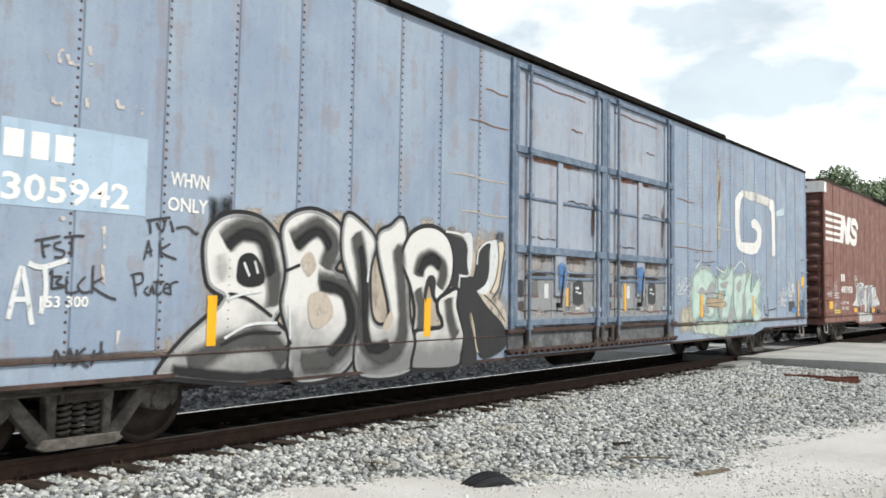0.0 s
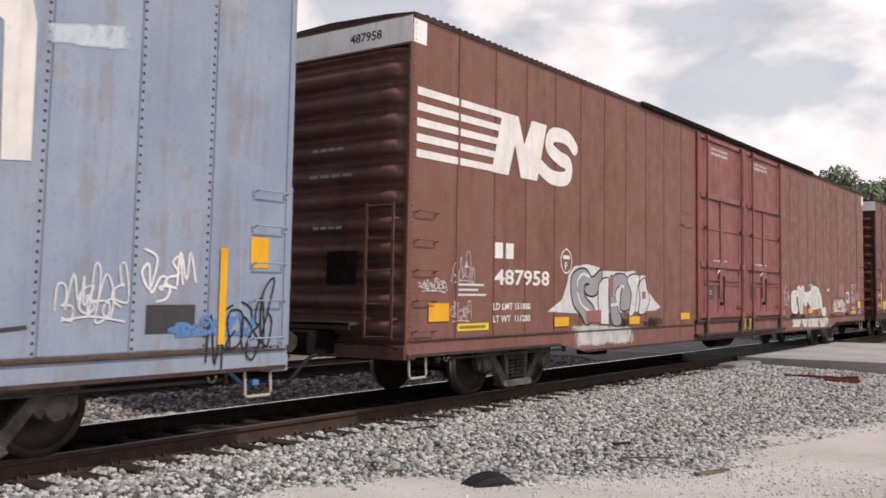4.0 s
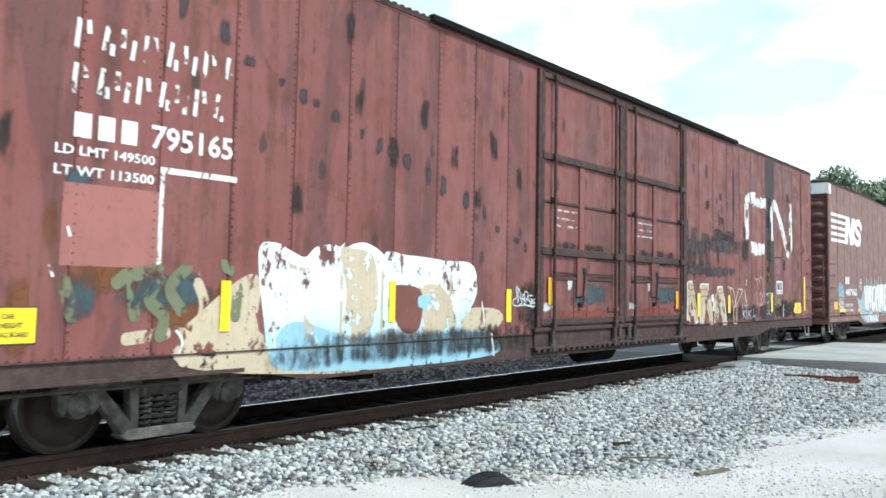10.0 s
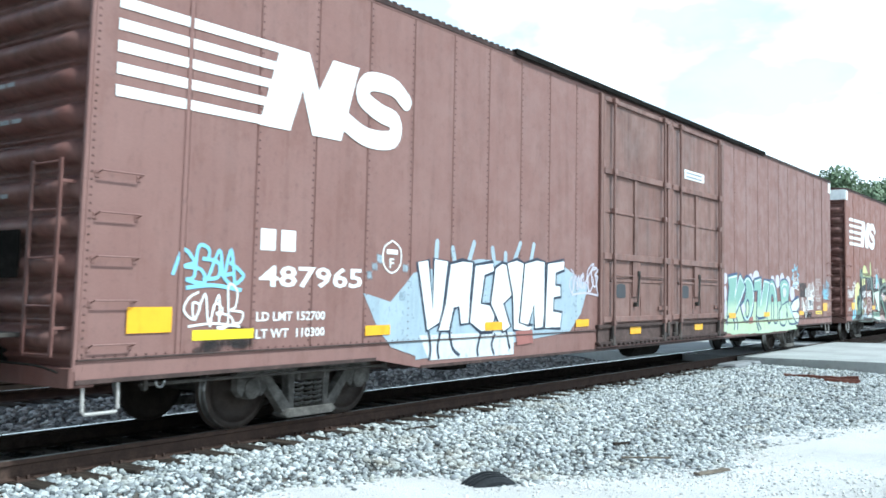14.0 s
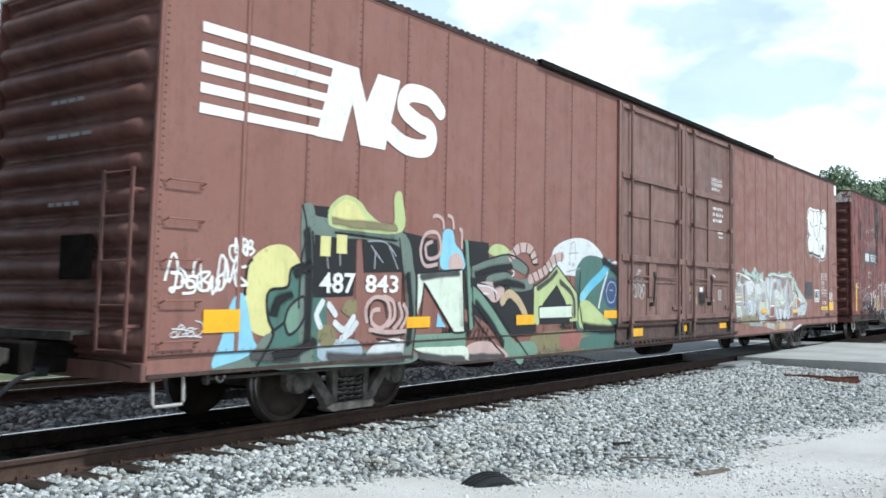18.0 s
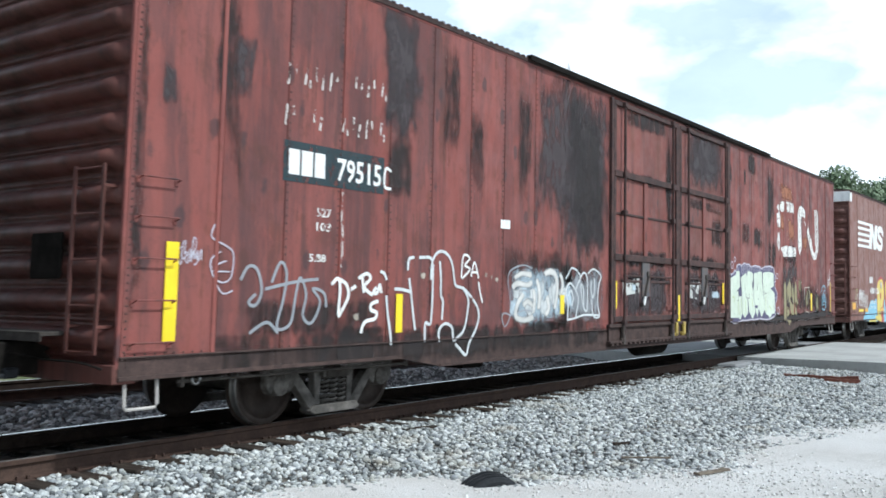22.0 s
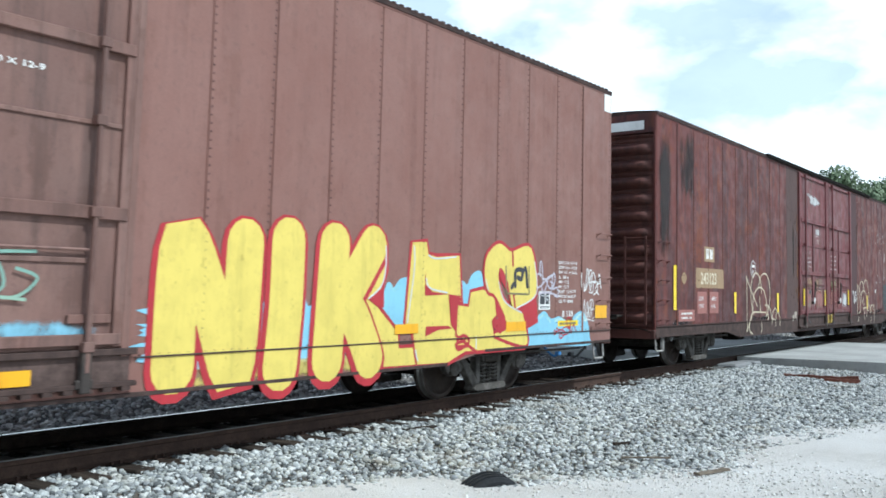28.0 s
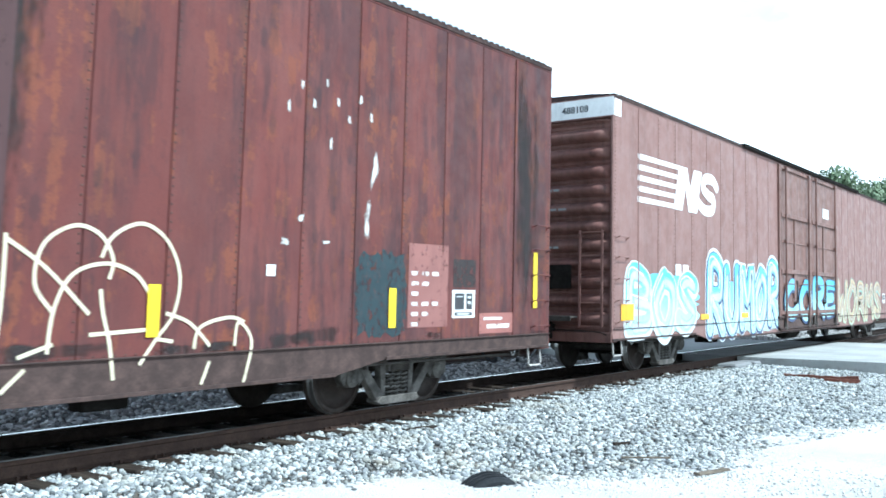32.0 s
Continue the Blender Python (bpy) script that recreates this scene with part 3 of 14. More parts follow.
def sleeper_material():
    m = Mat("old_tarred_sleeper", 0.9, 0.0, 0.05)
    c = m.mix(m.ramp(m.noise(3.0, 6, 0.7, (6, 1, 1)), 0.35, 0.7), (0.026, 0.020, 0.016), (0.075, 0.058, 0.045))
    c = m.mix(m.ramp(m.random(), 0.0, 1.0, 0, 0.5), c, (0.03, 0.026, 0.024))
    return m.color(c).bump(m.noise(5.0, 6, 0.7, (6, 1, 1)), 0.7, 0.01).m


SLEEPER = sleeper_material()


def track(y, x0, x1, label, seed):
    rail("rail", y - 0.7525, x0, x1, "rusty brown steel rail with a dull head, " + label, RAIL_SIDE, RAIL_DULL)
    rail("rail", y + 0.7525, x0, x1, "steel rail with shade in its black colour and a polished head, " + label, RAIL_SHADED)
    base = tagged(new("sleepers"), "old dark timber sleepers " + label, "railway sleepers", kind="structure")
    rng = random.Random(seed)
    sl = mesh_of(boxes((-0.115, 0.115, -1.3, 1.3, -0.36, -0.185), bevel=0.012), "sleeper", SLEEPER)
    plate = mesh_of(boxes((-0.09, 0.09, -0.17, 0.17, -0.19, -0.168), bevel=0.004), "tie_plate", RAIL_SIDE)
    spike = bmesh.new()
    for sx in (-0.05, 0.05):
        box(spike, sx - 0.012, sx + 0.012, -0.105, -0.072, -0.172, -0.135, 0.003)
    spike = mesh_of(spike, "spikes", RAIL_SIDE)
    for x in tie_places(x0, x1, seed):
        if off_road(np.float64(x)):
            o = part("sleeper", sl, SLEEPER, base, loc=(x, y + rng.uniform(-0.05, 0.05), rng.uniform(0.006, 0.026)))
            o.rotation_euler.z = rng.uniform(-0.015, 0.015)
            if x < 22 and y < 10:
                part("tie_plate", plate, RAIL_SIDE, base, loc=(x, y - 0.7525, 0))
                part("spikes", spike, RAIL_SIDE, base, loc=(x, y - 0.7525, 0))


# strip between the rails, the shadow under the cars put into its colour
SHADE_BED = Mat("shade_black_bed", 0.9, 0.0, 0.03)
SHADE_BED.color(SHADE_BED.mix(SHADE_BED.ramp(SHADE_BED.noise(12, 5), 0.4, 0.7), (0.009, 0.008, 0.0075), (0.02, 0.018, 0.016))).bump(SHADE_BED.noise(30, 4), 0.8, 0.02)
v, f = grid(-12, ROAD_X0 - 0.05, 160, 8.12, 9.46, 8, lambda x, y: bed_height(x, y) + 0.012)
tagged(new("oily_bed", raw_mesh("oily_bed", v, f, SHADE_BED.m)), "ballast strip with the train's shadow in its black colour", "track bed", kind="structure")
track(TRACK_Y, -12, 150, "under the train", 1)
track(14.55, -12, 90, "of the second track", 2)


def concrete(name, base=(0.42, 0.42, 0.40)):
    m = Mat(name, 0.9)
    c = m.mix(m.ramp(m.noise(0.6, 6, 0.65), 0.35, 0.7), base, dim(base, 0.72))
    c = m.mix(m.ramp(m.noise(5, 6, 0.7), 0.5, 0.75, 0, 0.4), c, (0.20, 0.18, 0.16))
    return m.color(c).bump(m.noise(30, 5), 0.3, 0.008).m


CONCRETE = concrete("weathered_concrete")
ASPHALT = concrete("worn_asphalt", (0.26, 0.26, 0.26))
road = tagged(new("road"), "pale concrete road crossing the tracks on the level", "road", kind="structure")
edge_y = TRACK_Y - 0.7525
bm = bmesh.new()
x = ROAD_X0
for k in range(4):
    box(bm, x + 0.01, x + 2.49, edge_y - 3.6, edge_y - 0.09, -0.30, -0.012, 0.01)
    x += 2.5
part("crossing_slab", bm, CONCRETE, road, "pale cast concrete crossing slabs")
part("crossing_slab", boxes((ROAD_X0 + 0.1, ROAD_X1, edge_y + 0.11, edge_y + 1.395, -0.28, -0.015), bevel=0.01), ASPHALT, road, "grey slab between the rails")
part("roadway", boxes((ROAD_X0 + 0.15, ROAD_X1 - 0.1, edge_y + 1.6, 60.0, -0.32, -0.02)), CONCRETE, road, "pale road beyond the tracks")
part("roadway", boxes((ROAD_X0 + 0.1, ROAD_X1 - 0.1, -40.0, edge_y - 3.62, -0.40, -0.03)), CONCRETE, road, "pale road on this side")
bm = bmesh.new()
for x0, w, y0 in ((22.3, 1.2, edge_y - 0.14), (23.55, 0.7, edge_y - 0.2)):
    box(bm, x0, x0 + w, y0 - 0.5, y0, -0.26, -0.10, 0.04)
structure("asphalt_apron", bm, ASPHALT, "crumbling dark asphalt lip beside the rail", "asphalt")


def tyre():
    t = tagged(new("scrap_tyre"), "worn black scrap tyre half buried in the ballast", "tyre")
    bm = bmesh.new()
    prof = [(0.21, -0.085), (0.26, -0.11), (0.31, -0.105), (0.335, -0.08)]
    for y in (-0.045, 0.0, 0.045):
        prof += [(0.338, y - 0.014), (0.322, y - 0.010), (0.322, y + 0.010), (0.338, y + 0.014)]
    prof += [(0.335, 0.08), (0.31, 0.105), (0.26, 0.11), (0.21, 0.085)]
    lathe(bm, prof, 48)
    part("carcass", bm, RUBBER, t)
    t.matrix_basis = pose(7.88, 5.08, -0.655, 10, 0, -26)
    t.scale = (1.22, 1.25, 1.22)
    return t


tyre()


def scrap(name, label, cat, x, y, z, length, width, height, yaw, mat, seed):
    rng = random.Random(seed)
    bm = bmesh.new()
    n = 8
    rings = []
    for k in range(n + 1):
        u = -length / 2 + length * k / n
        w, h = width * rng.uniform(0.75, 1.05), height * rng.uniform(0.8, 1.1)
        rings.append([bm.verts.new((u, s * w / 2, zz)) for s, zz in ((-1, 0), (1, 0), (0.9, h), (-0.9, h))])
    for a, b in zip(rings, rings[1:]):
        for j in range(4):
            bm.faces.new((a[j], b[j], b[(j + 1) % 4], a[(j + 1) % 4]))
    bm.faces.new(rings[0])
    bm.faces.new(rings[-1][::-1])
    ob = tagged(new(name, mesh_of(bm, name, mat)), label, cat)
    ob.matrix_basis = pose(x, y, z, 0, 0, yaw)
    return ob


scrap("iron_bar", "rust-red iron bar lying on the ballast", "iron bar", 21.3, 5.25, -0.27, 1.5, 0.14, 0.10, -83, RUSTY_BAR, 1)
scrap("iron_bar", "short rust-red iron bar lying beside another", "iron bar", 21.0, 4.75, -0.29, 0.7, 0.10, 0.09, -70, RUSTY_BAR, 8)
WOOD = steel("grey_driftwood", (0.13, 0.105, 0.08), (0.22, 0.185, 0.145), 0.9)
scrap("broken_board", "weathered broken board at the edge of the lot", "board", 9.75, 3.5, -0.345, 0.5, 0.08, 0.025, -18, WOOD, 2)
scrap("broken_stick", "dark broken stick on the ballast", "stick", 9.9, 4.3, -0.30, 0.55, 0.022, 0.02, -55, WOOD, 3)
scrap("broken_stick", "dark broken stick on the ballast", "stick", 12.7, 5.2, -0.27, 0.4, 0.022, 0.02, -45, WOOD, 4)
scrap("broken_stick", "short dark stick on the ballast", "stick", 10.6, 4.9, -0.29, 0.3, 0.035, 0.03, -20, SLEEPER, 5)
scrap("fallen_spike_bar", "dark timber scrap lying beside the rail", "timber scrap", 9.6, 7.2, -0.22, 0.55, 0.12, 0.05, -8, SLEEPER, 6)

# ---- trees ----


def leaf_material(name, a, b):
    m = Mat(name, 0.75)
    m.color(m.mix(m.island(), a, b))
    m.b.inputs["Transmission Weight"].default_value = 0.0
    return m.m


# leaf greens are paled to hold the distance haze
LEAF = leaf_material("haze_paled_leaves", (0.14, 0.185, 0.11), (0.20, 0.25, 0.155))
BARK = steel("bark", (0.07, 0.055, 0.04), (0.13, 0.105, 0.08), 0.95)


def tree(x, y, z, height, spread, seed, label, leaves=5200):
    rng = np.random.default_rng(seed)
    t = tagged(new("tree"), label, "tree")
    t.location = (x, y, z)
    bm = bmesh.new()
    tube(bm, [(0, 0, 0), (0.1, 0.05, height * 0.25), (0.0, 0.1, height * 0.5), (0.1, 0, height * 0.8)], height * 0.022, 8)
    tips = []
    for k in range(11):
        a = k * 2.4 + rng.uniform(-0.3, 0.3)
        h0 = height * rng.uniform(0.3, 0.6)
        r = spread * rng.uniform(0.45, 0.85)
        tip = (r * math.cos(a), r * math.sin(a), h0 + height * rng.uniform(0.12, 0.34))
        tube(bm, [(0.05, 0.05, h0), (tip[0] * 0.5, tip[1] * 0.5, h0 + (tip[2] - h0) * 0.6), tip], height * 0.008, 5)
        tips.append(tip)
    part("trunk", bm, BARK, t)
    cent = np.array(tips + [(0.1, 0, height * 0.85), (0.4, 0.3, height * 0.72), (-0.5, 0.2, height * 0.66)])
    c = cent[rng.integers(0, len(cent), leaves)]
    d = rng.normal(size=(leaves, 3))
    d /= np.linalg.norm(d, axis=1)[:, None]
    p = c + d * (spread * 0.42 * rng.random(leaves) ** 0.4)[:, None] * np.array([1, 1, 0.75])
    s = rng.uniform(0.10, 0.24, leaves) * height / 14
    u = rng.normal(size=(leaves, 3))
    u /= np.linalg.norm(u, axis=1)[:, None]
    w = np.cross(u, d)
    w /= np.maximum(np.linalg.norm(w, axis=1), 1e-6)[:, None]
    q = np.stack([p - u * s[:, None], p + w * s[:, None] * 0.6, p + u * s[:, None], p - w * s[:, None] * 0.6], 1).reshape(-1, 3)
    fc = np.arange(leaves * 4).reshape(-1, 4)
    part("crown", raw_mesh("crown", q, fc, LEAF), LEAF, t)
    return t


tree(107.5, 24.5, -0.6, 17.3, 5.6, 11, "tall broadleaf tree with a full green crown beyond the tracks", 15000)
tree(111.0, 22.5, -0.6, 15.8, 5.4, 12, "broadleaf tree standing behind the tall one", 12000)
for k in range(9):
    tree(-22 + 11.5 * k + (k * 37 % 5), 46 + (k * 53 % 13), -0.6, 7 + (k * 29 % 4), 3.4, 20 + k, "leafy green tree far behind the second track", 2600)

# ---- boxcars ----
FACE = -1.452            # outer face of the side sheets, in a car's own space
DOOR_FACE = -1.478
SHARED = {}
SLATE_PLATE = steel("grey_lock_plate_paint", (0.09, 0.095, 0.105), (0.16, 0.12, 0.10), 0.7)
ROOF = steel("grimy_roof_paint", (0.035, 0.023, 0.021), (0.075, 0.045, 0.038), 0.8)
HINGE = steel("greasy_hinge_iron", (0.05, 0.042, 0.038), (0.11, 0.085, 0.07), 0.6)
LATCH = flat_paint("worn_yellow_latch_paint", (0.44, 0.32, 0.08), 0.6, (0.14, 0.08, 0.05))


def shared(key, make, *mats):
    """One mesh for all alike pieces."""
    full = (key, *[m.name for m in mats])
    if full not in SHARED:
        SHARED[full] = mesh_of(make(), key[0] if isinstance(key, tuple) else key, *mats)
    return SHARED[full]


def panel_bm(w):
    """A side sheet with its edges turned in."""
    bm = bmesh.new()
    z0, z1, g, b = 0.90, 5.06, 0.004, 0.010
    front = [(g + b, z0), (w - g - b, z0), (w - g - b, z1), (g + b, z1)]
    back = [(g, z0), (w - g, z0), (w - g, z1), (g, z1)]
    f = [bm.verts.new((x, FACE, z)) for x, z in front]
    k = [bm.verts.new((x, FACE + 0.018, z)) for x, z in back]
    bm.faces.new(f)
    for j in range(4):
        bm.faces.new((f[j], k[j], k[(j + 1) % 4], f[(j + 1) % 4]))
    return bm


def rivets_bm(columns, rows, r=0.0105):
    """Low four-sided studs: columns of (x, z0, z1, step), rows of (z, x0, x1, step)."""
    pts = []
    for x, z0, z1, st in columns:
        pts += [(x, z) for z in np.arange(z0, z1, st)]
    for z, x0, x1, st in rows:
        pts += [(x, z) for x in np.arange(x0, x1, st)]
    pts = np.array(pts)
    h = 0.009
    base = np.array([(-r, 0, -r), (r, 0, -r), (r, 0, r), (-r, 0, r), (-r * .5, -h, -r * .5), (r * .5, -h, -r * .5), (r * .5, -h, r * .5), (-r * .5, -h, r * .5)])
    v = base[None] + np.stack([pts[:, 0], np.full(len(pts), FACE), pts[:, 1]], 1)[:, None]
    q = np.array([(4, 5, 6, 7), (0, 1, 5, 4), (1, 2, 6, 5), (2, 3, 7, 6), (3, 0, 4, 7)])
    return v.reshape(-1, 3), (q[None] + 8 * np.arange(len(pts))[:, None, None]).reshape(-1, 4)


def end_bm(sign):
    """A pressed steel end: broad ribs with a deep hollow under each, fading out towards the corner posts."""
    bm = bmesh.new()
    ys = np.concatenate([[-1.45, -1.38], np.linspace(-1.33, 1.33, 23), [1.38, 1.45]])
    zs = np.linspace(0.80, 4.74, 170)
    rows = []
    for z in zs:
        k = (z - 0.86) / 0.335
        u = k - math.floor(k)
        live = 0 < k < 11.5
        lobe = (math.sin(math.pi * (u - 0.30) / 0.70) ** 0.55 if u > 0.30 else 0.0) if live else 0.0
        small = 0.30 * max(0.0, math.cos((u - 0.15) * math.pi * 5.0)) if live and u < 0.3 else 0.0
        row = []
        for y in ys:
            t = min(1.0, max(0.0, (1.37 - abs(y)) / (0.10 if lobe > small else 0.35)))
            d = 0.185 * max(lobe, small) * t * t * (3 - 2 * t)
            row.append(bm.verts.new((-sign * (d - 0.07), y, z)))
        rows.append(row)
    for a, b in zip(rows, rows[1:]):
        for j in range(len(ys) - 1):
            f = bm.faces.new((a[j], a[j + 1], b[j + 1], b[j]))
            f.smooth = True
    return bm


def grab_iron_bm(w=0.44, d=0.075):
    bm = bmesh.new()
    tube(bm, [(0, 0, -0.03), (0, -d, 0), (w, -d, 0), (w, 0, -0.03)], 0.0095, 6)
    for x in (0, w):
        box(bm, x - 0.022, x + 0.022, -0.012, 0.0, -0.06, 0.0, 0.003)
    return bm


def step_bm():
    bm = bmesh.new()
    tube(bm, [(0, 0.02, 0.72), (0, 0, 0.43), (0.02, 0, 0.40), (0.34, 0, 0.40), (0.36, 0, 0.43), (0.36, 0.02, 0.72)], 0.017, 7)
    return bm


def ladder_bm(z0=0.93, z1=2.62):
    bm = bmesh.new()
    for y in (-1.30, -0.86):
        box(bm, -0.165, -0.145, y - 0.024, y + 0.024, z0, z1 + 0.05, 0.004)
        for z in (z0 + 0.25, z1 - 0.15):
            box(bm, -0.15, 0.02, y - 0.014, y + 0.014, z - 0.014, z + 0.014)
    for k in range(5):
        z = z0 + 0.02 + k * (z1 - z0) / 4
        tube(bm, [(-0.155, -1.30, z), (-0.155, -0.86, z)], 0.011, 6)
    return bm


def side_frame_bm():
    """A cast truck side frame seen from the side: arched top, V bottom, two windows round the spring opening."""
    bm = bmesh.new()
    y0, y1 = -0.055, 0.055
    slab(bm, [(-1.12, 0.62), (-1.10, 0.66), (-0.62, 0.72), (0.62, 0.72), (1.10, 0.66), (1.12, 0.62), (1.05, 0.55), (0.75, 0.585), (-0.75, 0.585), (-1.05, 0.55)], y0, y1)
    for s in (-1, 1):
        leg = [(s * 0.80, 0.60), (s * 0.64, 0.60), (s * 0.27, 0.20), (s * 0.30, 0.13), (s * 0.42, 0.15)]
        slab(bm, leg if s > 0 else leg[::-1], y0 - 0.01, y1)
        col = [(s * 0.235, 0.15), (s * 0.315, 0.15), (s * 0.35, 0.60), (s * 0.235, 0.60)]
        slab(bm, col if s > 0 else col[::-1], y0 - 0.006, y1)
        ped = [(s * 1.10, 0.60), (s * 1.10, 0.44), (s * 1.03, 0.36), (s * 0.99, 0.50), (s * 0.79, 0.50), (s * 0.75, 0.36), (s * 0.68, 0.42), (s * 0.62, 0.60)]
        slab(bm, ped if s > 0 else ped[::-1], y0, y1)
    slab(bm, [(-0.44, 0.125), (-0.36, 0.085), (0.36, 0.085), (0.44, 0.125), (0.38, 0.19), (-0.38, 0.19)], y0 - 0.045, y1 + 0.04)
    slab(bm, [(-0.235, 0.505), (0.235, 0.505), (0.235, 0.60), (-0.235, 0.60)], y0 - 0.05, y1 + 0.05)
    bmesh.ops.bevel(bm, geom=bm.edges[:], offset=0.008, segments=1, affect="EDGES")
    return bm


def spring_bm():
    bm = bmesh.new()
    pts = [(0.052 * math.cos(t), 0.052 * math.sin(t), 0.20 + 0.30 * t / (2 * math.pi * 5.5)) for t in np.linspace(0, 2 * math.pi * 5.5, 67)]
    tube(bm, pts, 0.0155, 5)
    return bm


def wheel_bm():
    """A cast wheel with flange, tread, dished plate and hub; the outer face points to -y."""
    bm = bmesh.new()
    lathe(bm, [(0.0, -0.10), (0.085, -0.10), (0.10, -0.085), (0.12, -0.03), (0.26, 0.015), (0.37, -0.02), (0.385, -0.055), (0.39, -0.062),
               (0.452, -0.062), (0.456, -0.05), (0.460, 0.03), (0.487, 0.048), (0.487, 0.066), (0.40, 0.07), (0.37, 0.05), (0.26, 0.045), (0.12, 0.07), (0.10, 0.10), (0.0, 0.10)], 48)
    for f in bm.faces:
        rs = [math.hypot(v.co.x, v.co.z) for v in f.verts]
        f.material_index = 1 if 0.45 < min(rs) and max(rs) < 0.465 else 0
        f.smooth = True
    return bm


def coupler_bm():
    bm = bmesh.new()
    box(bm, -0.72, 0.2, -0.075, 0.075, 0.80, 0.95, 0.015)
    slab(bm, [(-1.05, 0.74), (-0.74, 0.74), (-0.66, 0.80), (-0.66, 0.95), (-0.74, 1.01), (-1.05, 1.01)], -0.16, 0.02)
    slab(bm, [(-1.08, 0.76), (-0.93, 0.76), (-0.93, 0.99), (-1.08, 0.99)], 0.02, 0.17)
    bmesh.ops.bevel(bm, geom=bm.edges[:], offset=0.012, segments=1, affect="EDGES")
    return bm


def hose_bm(seed=0):
    bm = bmesh.new()
    tube(bm, smooth_line([(-0.35, -0.28, 0.72), (-0.62, -0.33, 0.66), (-0.85, -0.30, 0.45), (-0.98, -0.22, 0.33), (-1.07, -0.15, 0.36)], 5), 0.024, 7)
    box(bm, -1.12, -1.0, -0.20, -0.11, 0.33, 0.41, 0.015)
    box(bm, -0.42, -0.28, -0.33, -0.22, 0.68, 0.78, 0.015)
    return bm


def door_bars(x0, x1):
    """Boxes of one door leaf between x0 and x1: (name, box)."""
    w = x1 - x0
    y = DOOR_FACE
    rows = [("door_stile", (x0, x0 + 0.10, y - 0.035, y, 1.01, 5.02)), ("door_stile", (x1 - 0.10, x1, y - 0.035, y, 1.01, 5.02))]
    for z, h, d in ((4.93, 0.09, 0.045), (3.64, 0.11, 0.055), (2.13, 0.12, 0.055), (1.03, 0.10, 0.05)):
        rows.append(("door_rail", (x0 + 0.02, x1 - 0.02, y - d, y, z, z + h)))
    for z in (2.96,):
        rows.append(("door_rib", (x0 + 0.10, x1 - 0.10, y - 0.02, y, z, z + 0.045)))
    rows.append(("door_rib", (x0 + 0.36, x1 - 0.36, y - 0.02, y, 1.74, 1.79)))
    rows.append(("door_post", (x0 + w * 0.44, x0 + w * 0.44 + 0.16, y - 0.032, y, 2.25, 3.64)))
    return rows


def rod_bm(x, y):
    bm = bmesh.new()
    tube(bm, [(x, y, 0.80), (x, y, 4.98)], 0.027, 8)
    for z in (1.02, 2.19, 3.0, 3.70, 4.97):
        box(bm, x - 0.055, x + 0.055, y - 0.035, y + 0.045, z - 0.045, z + 0.045, 0.006)
    return bm


def lock_bm(x):
    y = DOOR_FACE
    bm = boxes((x - 0.17, x + 0.17, y - 0.035, y, 1.48, 2.14), bevel=0.006)
    return bm


def handle_bm(x, lean):
    y = DOOR_FACE - 0.06
    bm = bmesh.new()
    tube(bm, [(x + 0.02, y + 0.04, 1.92), (x + 0.02, y, 1.90), (x + 0.02 - lean, y - 0.015, 1.34)], 0.018, 7)
    box(bm, x - 0.03, x + 0.07, y, y + 0.05, 1.86, 1.96, 0.006)
    box(bm, x - lean - 0.02, x - lean + 0.06, y - 0.02, y + 0.06, 1.30, 1.38, 0.006)
    return bm


def sill_bm(L):
    """The side sill: shallow over the trucks, deep between them."""
    zb, zm = 0.70, 0.555
    o = [(0, 0.90), (0, zb), (4.05, zb), (4.95, zm), (L - 4.95, zm), (L - 4.05, zb), (L, zb), (L, 0.90)]
    bm = bmesh.new()
    slab(bm, o, FACE + 0.004, FACE + 0.05)
    return bm


def lower_track_bm(xa, xb):
    """The track under the doors: a shelf, and below it a flange with a row of short teeth."""
    bm = boxes((xa - 0.15, xb + 0.15, FACE - 0.075, FACE, 0.935, 0.995), (xa - 0.15, xb + 0.15, FACE - 0.085, FACE, 0.655, 0.70), bevel=0.006)
    x = xa - 0.1
    while x < xb + 0.1:
        box(bm, x, x + 0.09, FACE - 0.088, FACE - 0.02, 0.618, 0.657)
        x += 0.19
    return bm


def boxcar(n, label, paint, door_paint, cap="none", end_label=True, hose=None, corner_post=True, gear_lean=0.12):
    L = LENGTHS[n]
    P, D = PAINTS[paint], PAINTS[door_paint]
    car = tagged(new("boxcar"), label, "boxcar", "boxcars of the freight train")
    car.location = (FRONTS[n], TRACK_Y, 0)
    half_door = 3.03 if L < 26.2 else 3.09
    xa, xb = L / 2 - half_door, L / 2 + half_door
    # shell behind the sheets, roof, eaves
    part("body_shell", shared(("body_shell", L), lambda: boxes((0.09, L - 0.09, FACE + 0.017, 1.45, 0.80, 5.12)), P), P, car)
    bm = bmesh.new()
    prof = [(-1.470, 5.085), (-1.470, 5.150), (-1.0, 5.195), (0, 5.235), (1.0, 5.195), (1.470, 5.150), (1.470, 5.085)]
    a = [bm.verts.new((0.0, y, z)) for y, z in prof]
    b = [bm.verts.new((L, y, z)) for y, z in prof]
    for k in range(6):
        bm.faces.new((a[k], b[k], b[k + 1], a[k + 1]))
    bm.faces.new(a[::-1])
    bm.faces.new(b)
    bm.faces.new((a[0], a[6], b[6], b[0]))
    x = 0.25
    while x < L - 0.2:
        box(bm, x, x + 0.06, -1.474, -1.0, 5.135, 5.168)
        x += 0.152
    part("roof", bm, DARK_GEAR if paint == "blue" else ROOF, car, "steel roof with crimped seams")
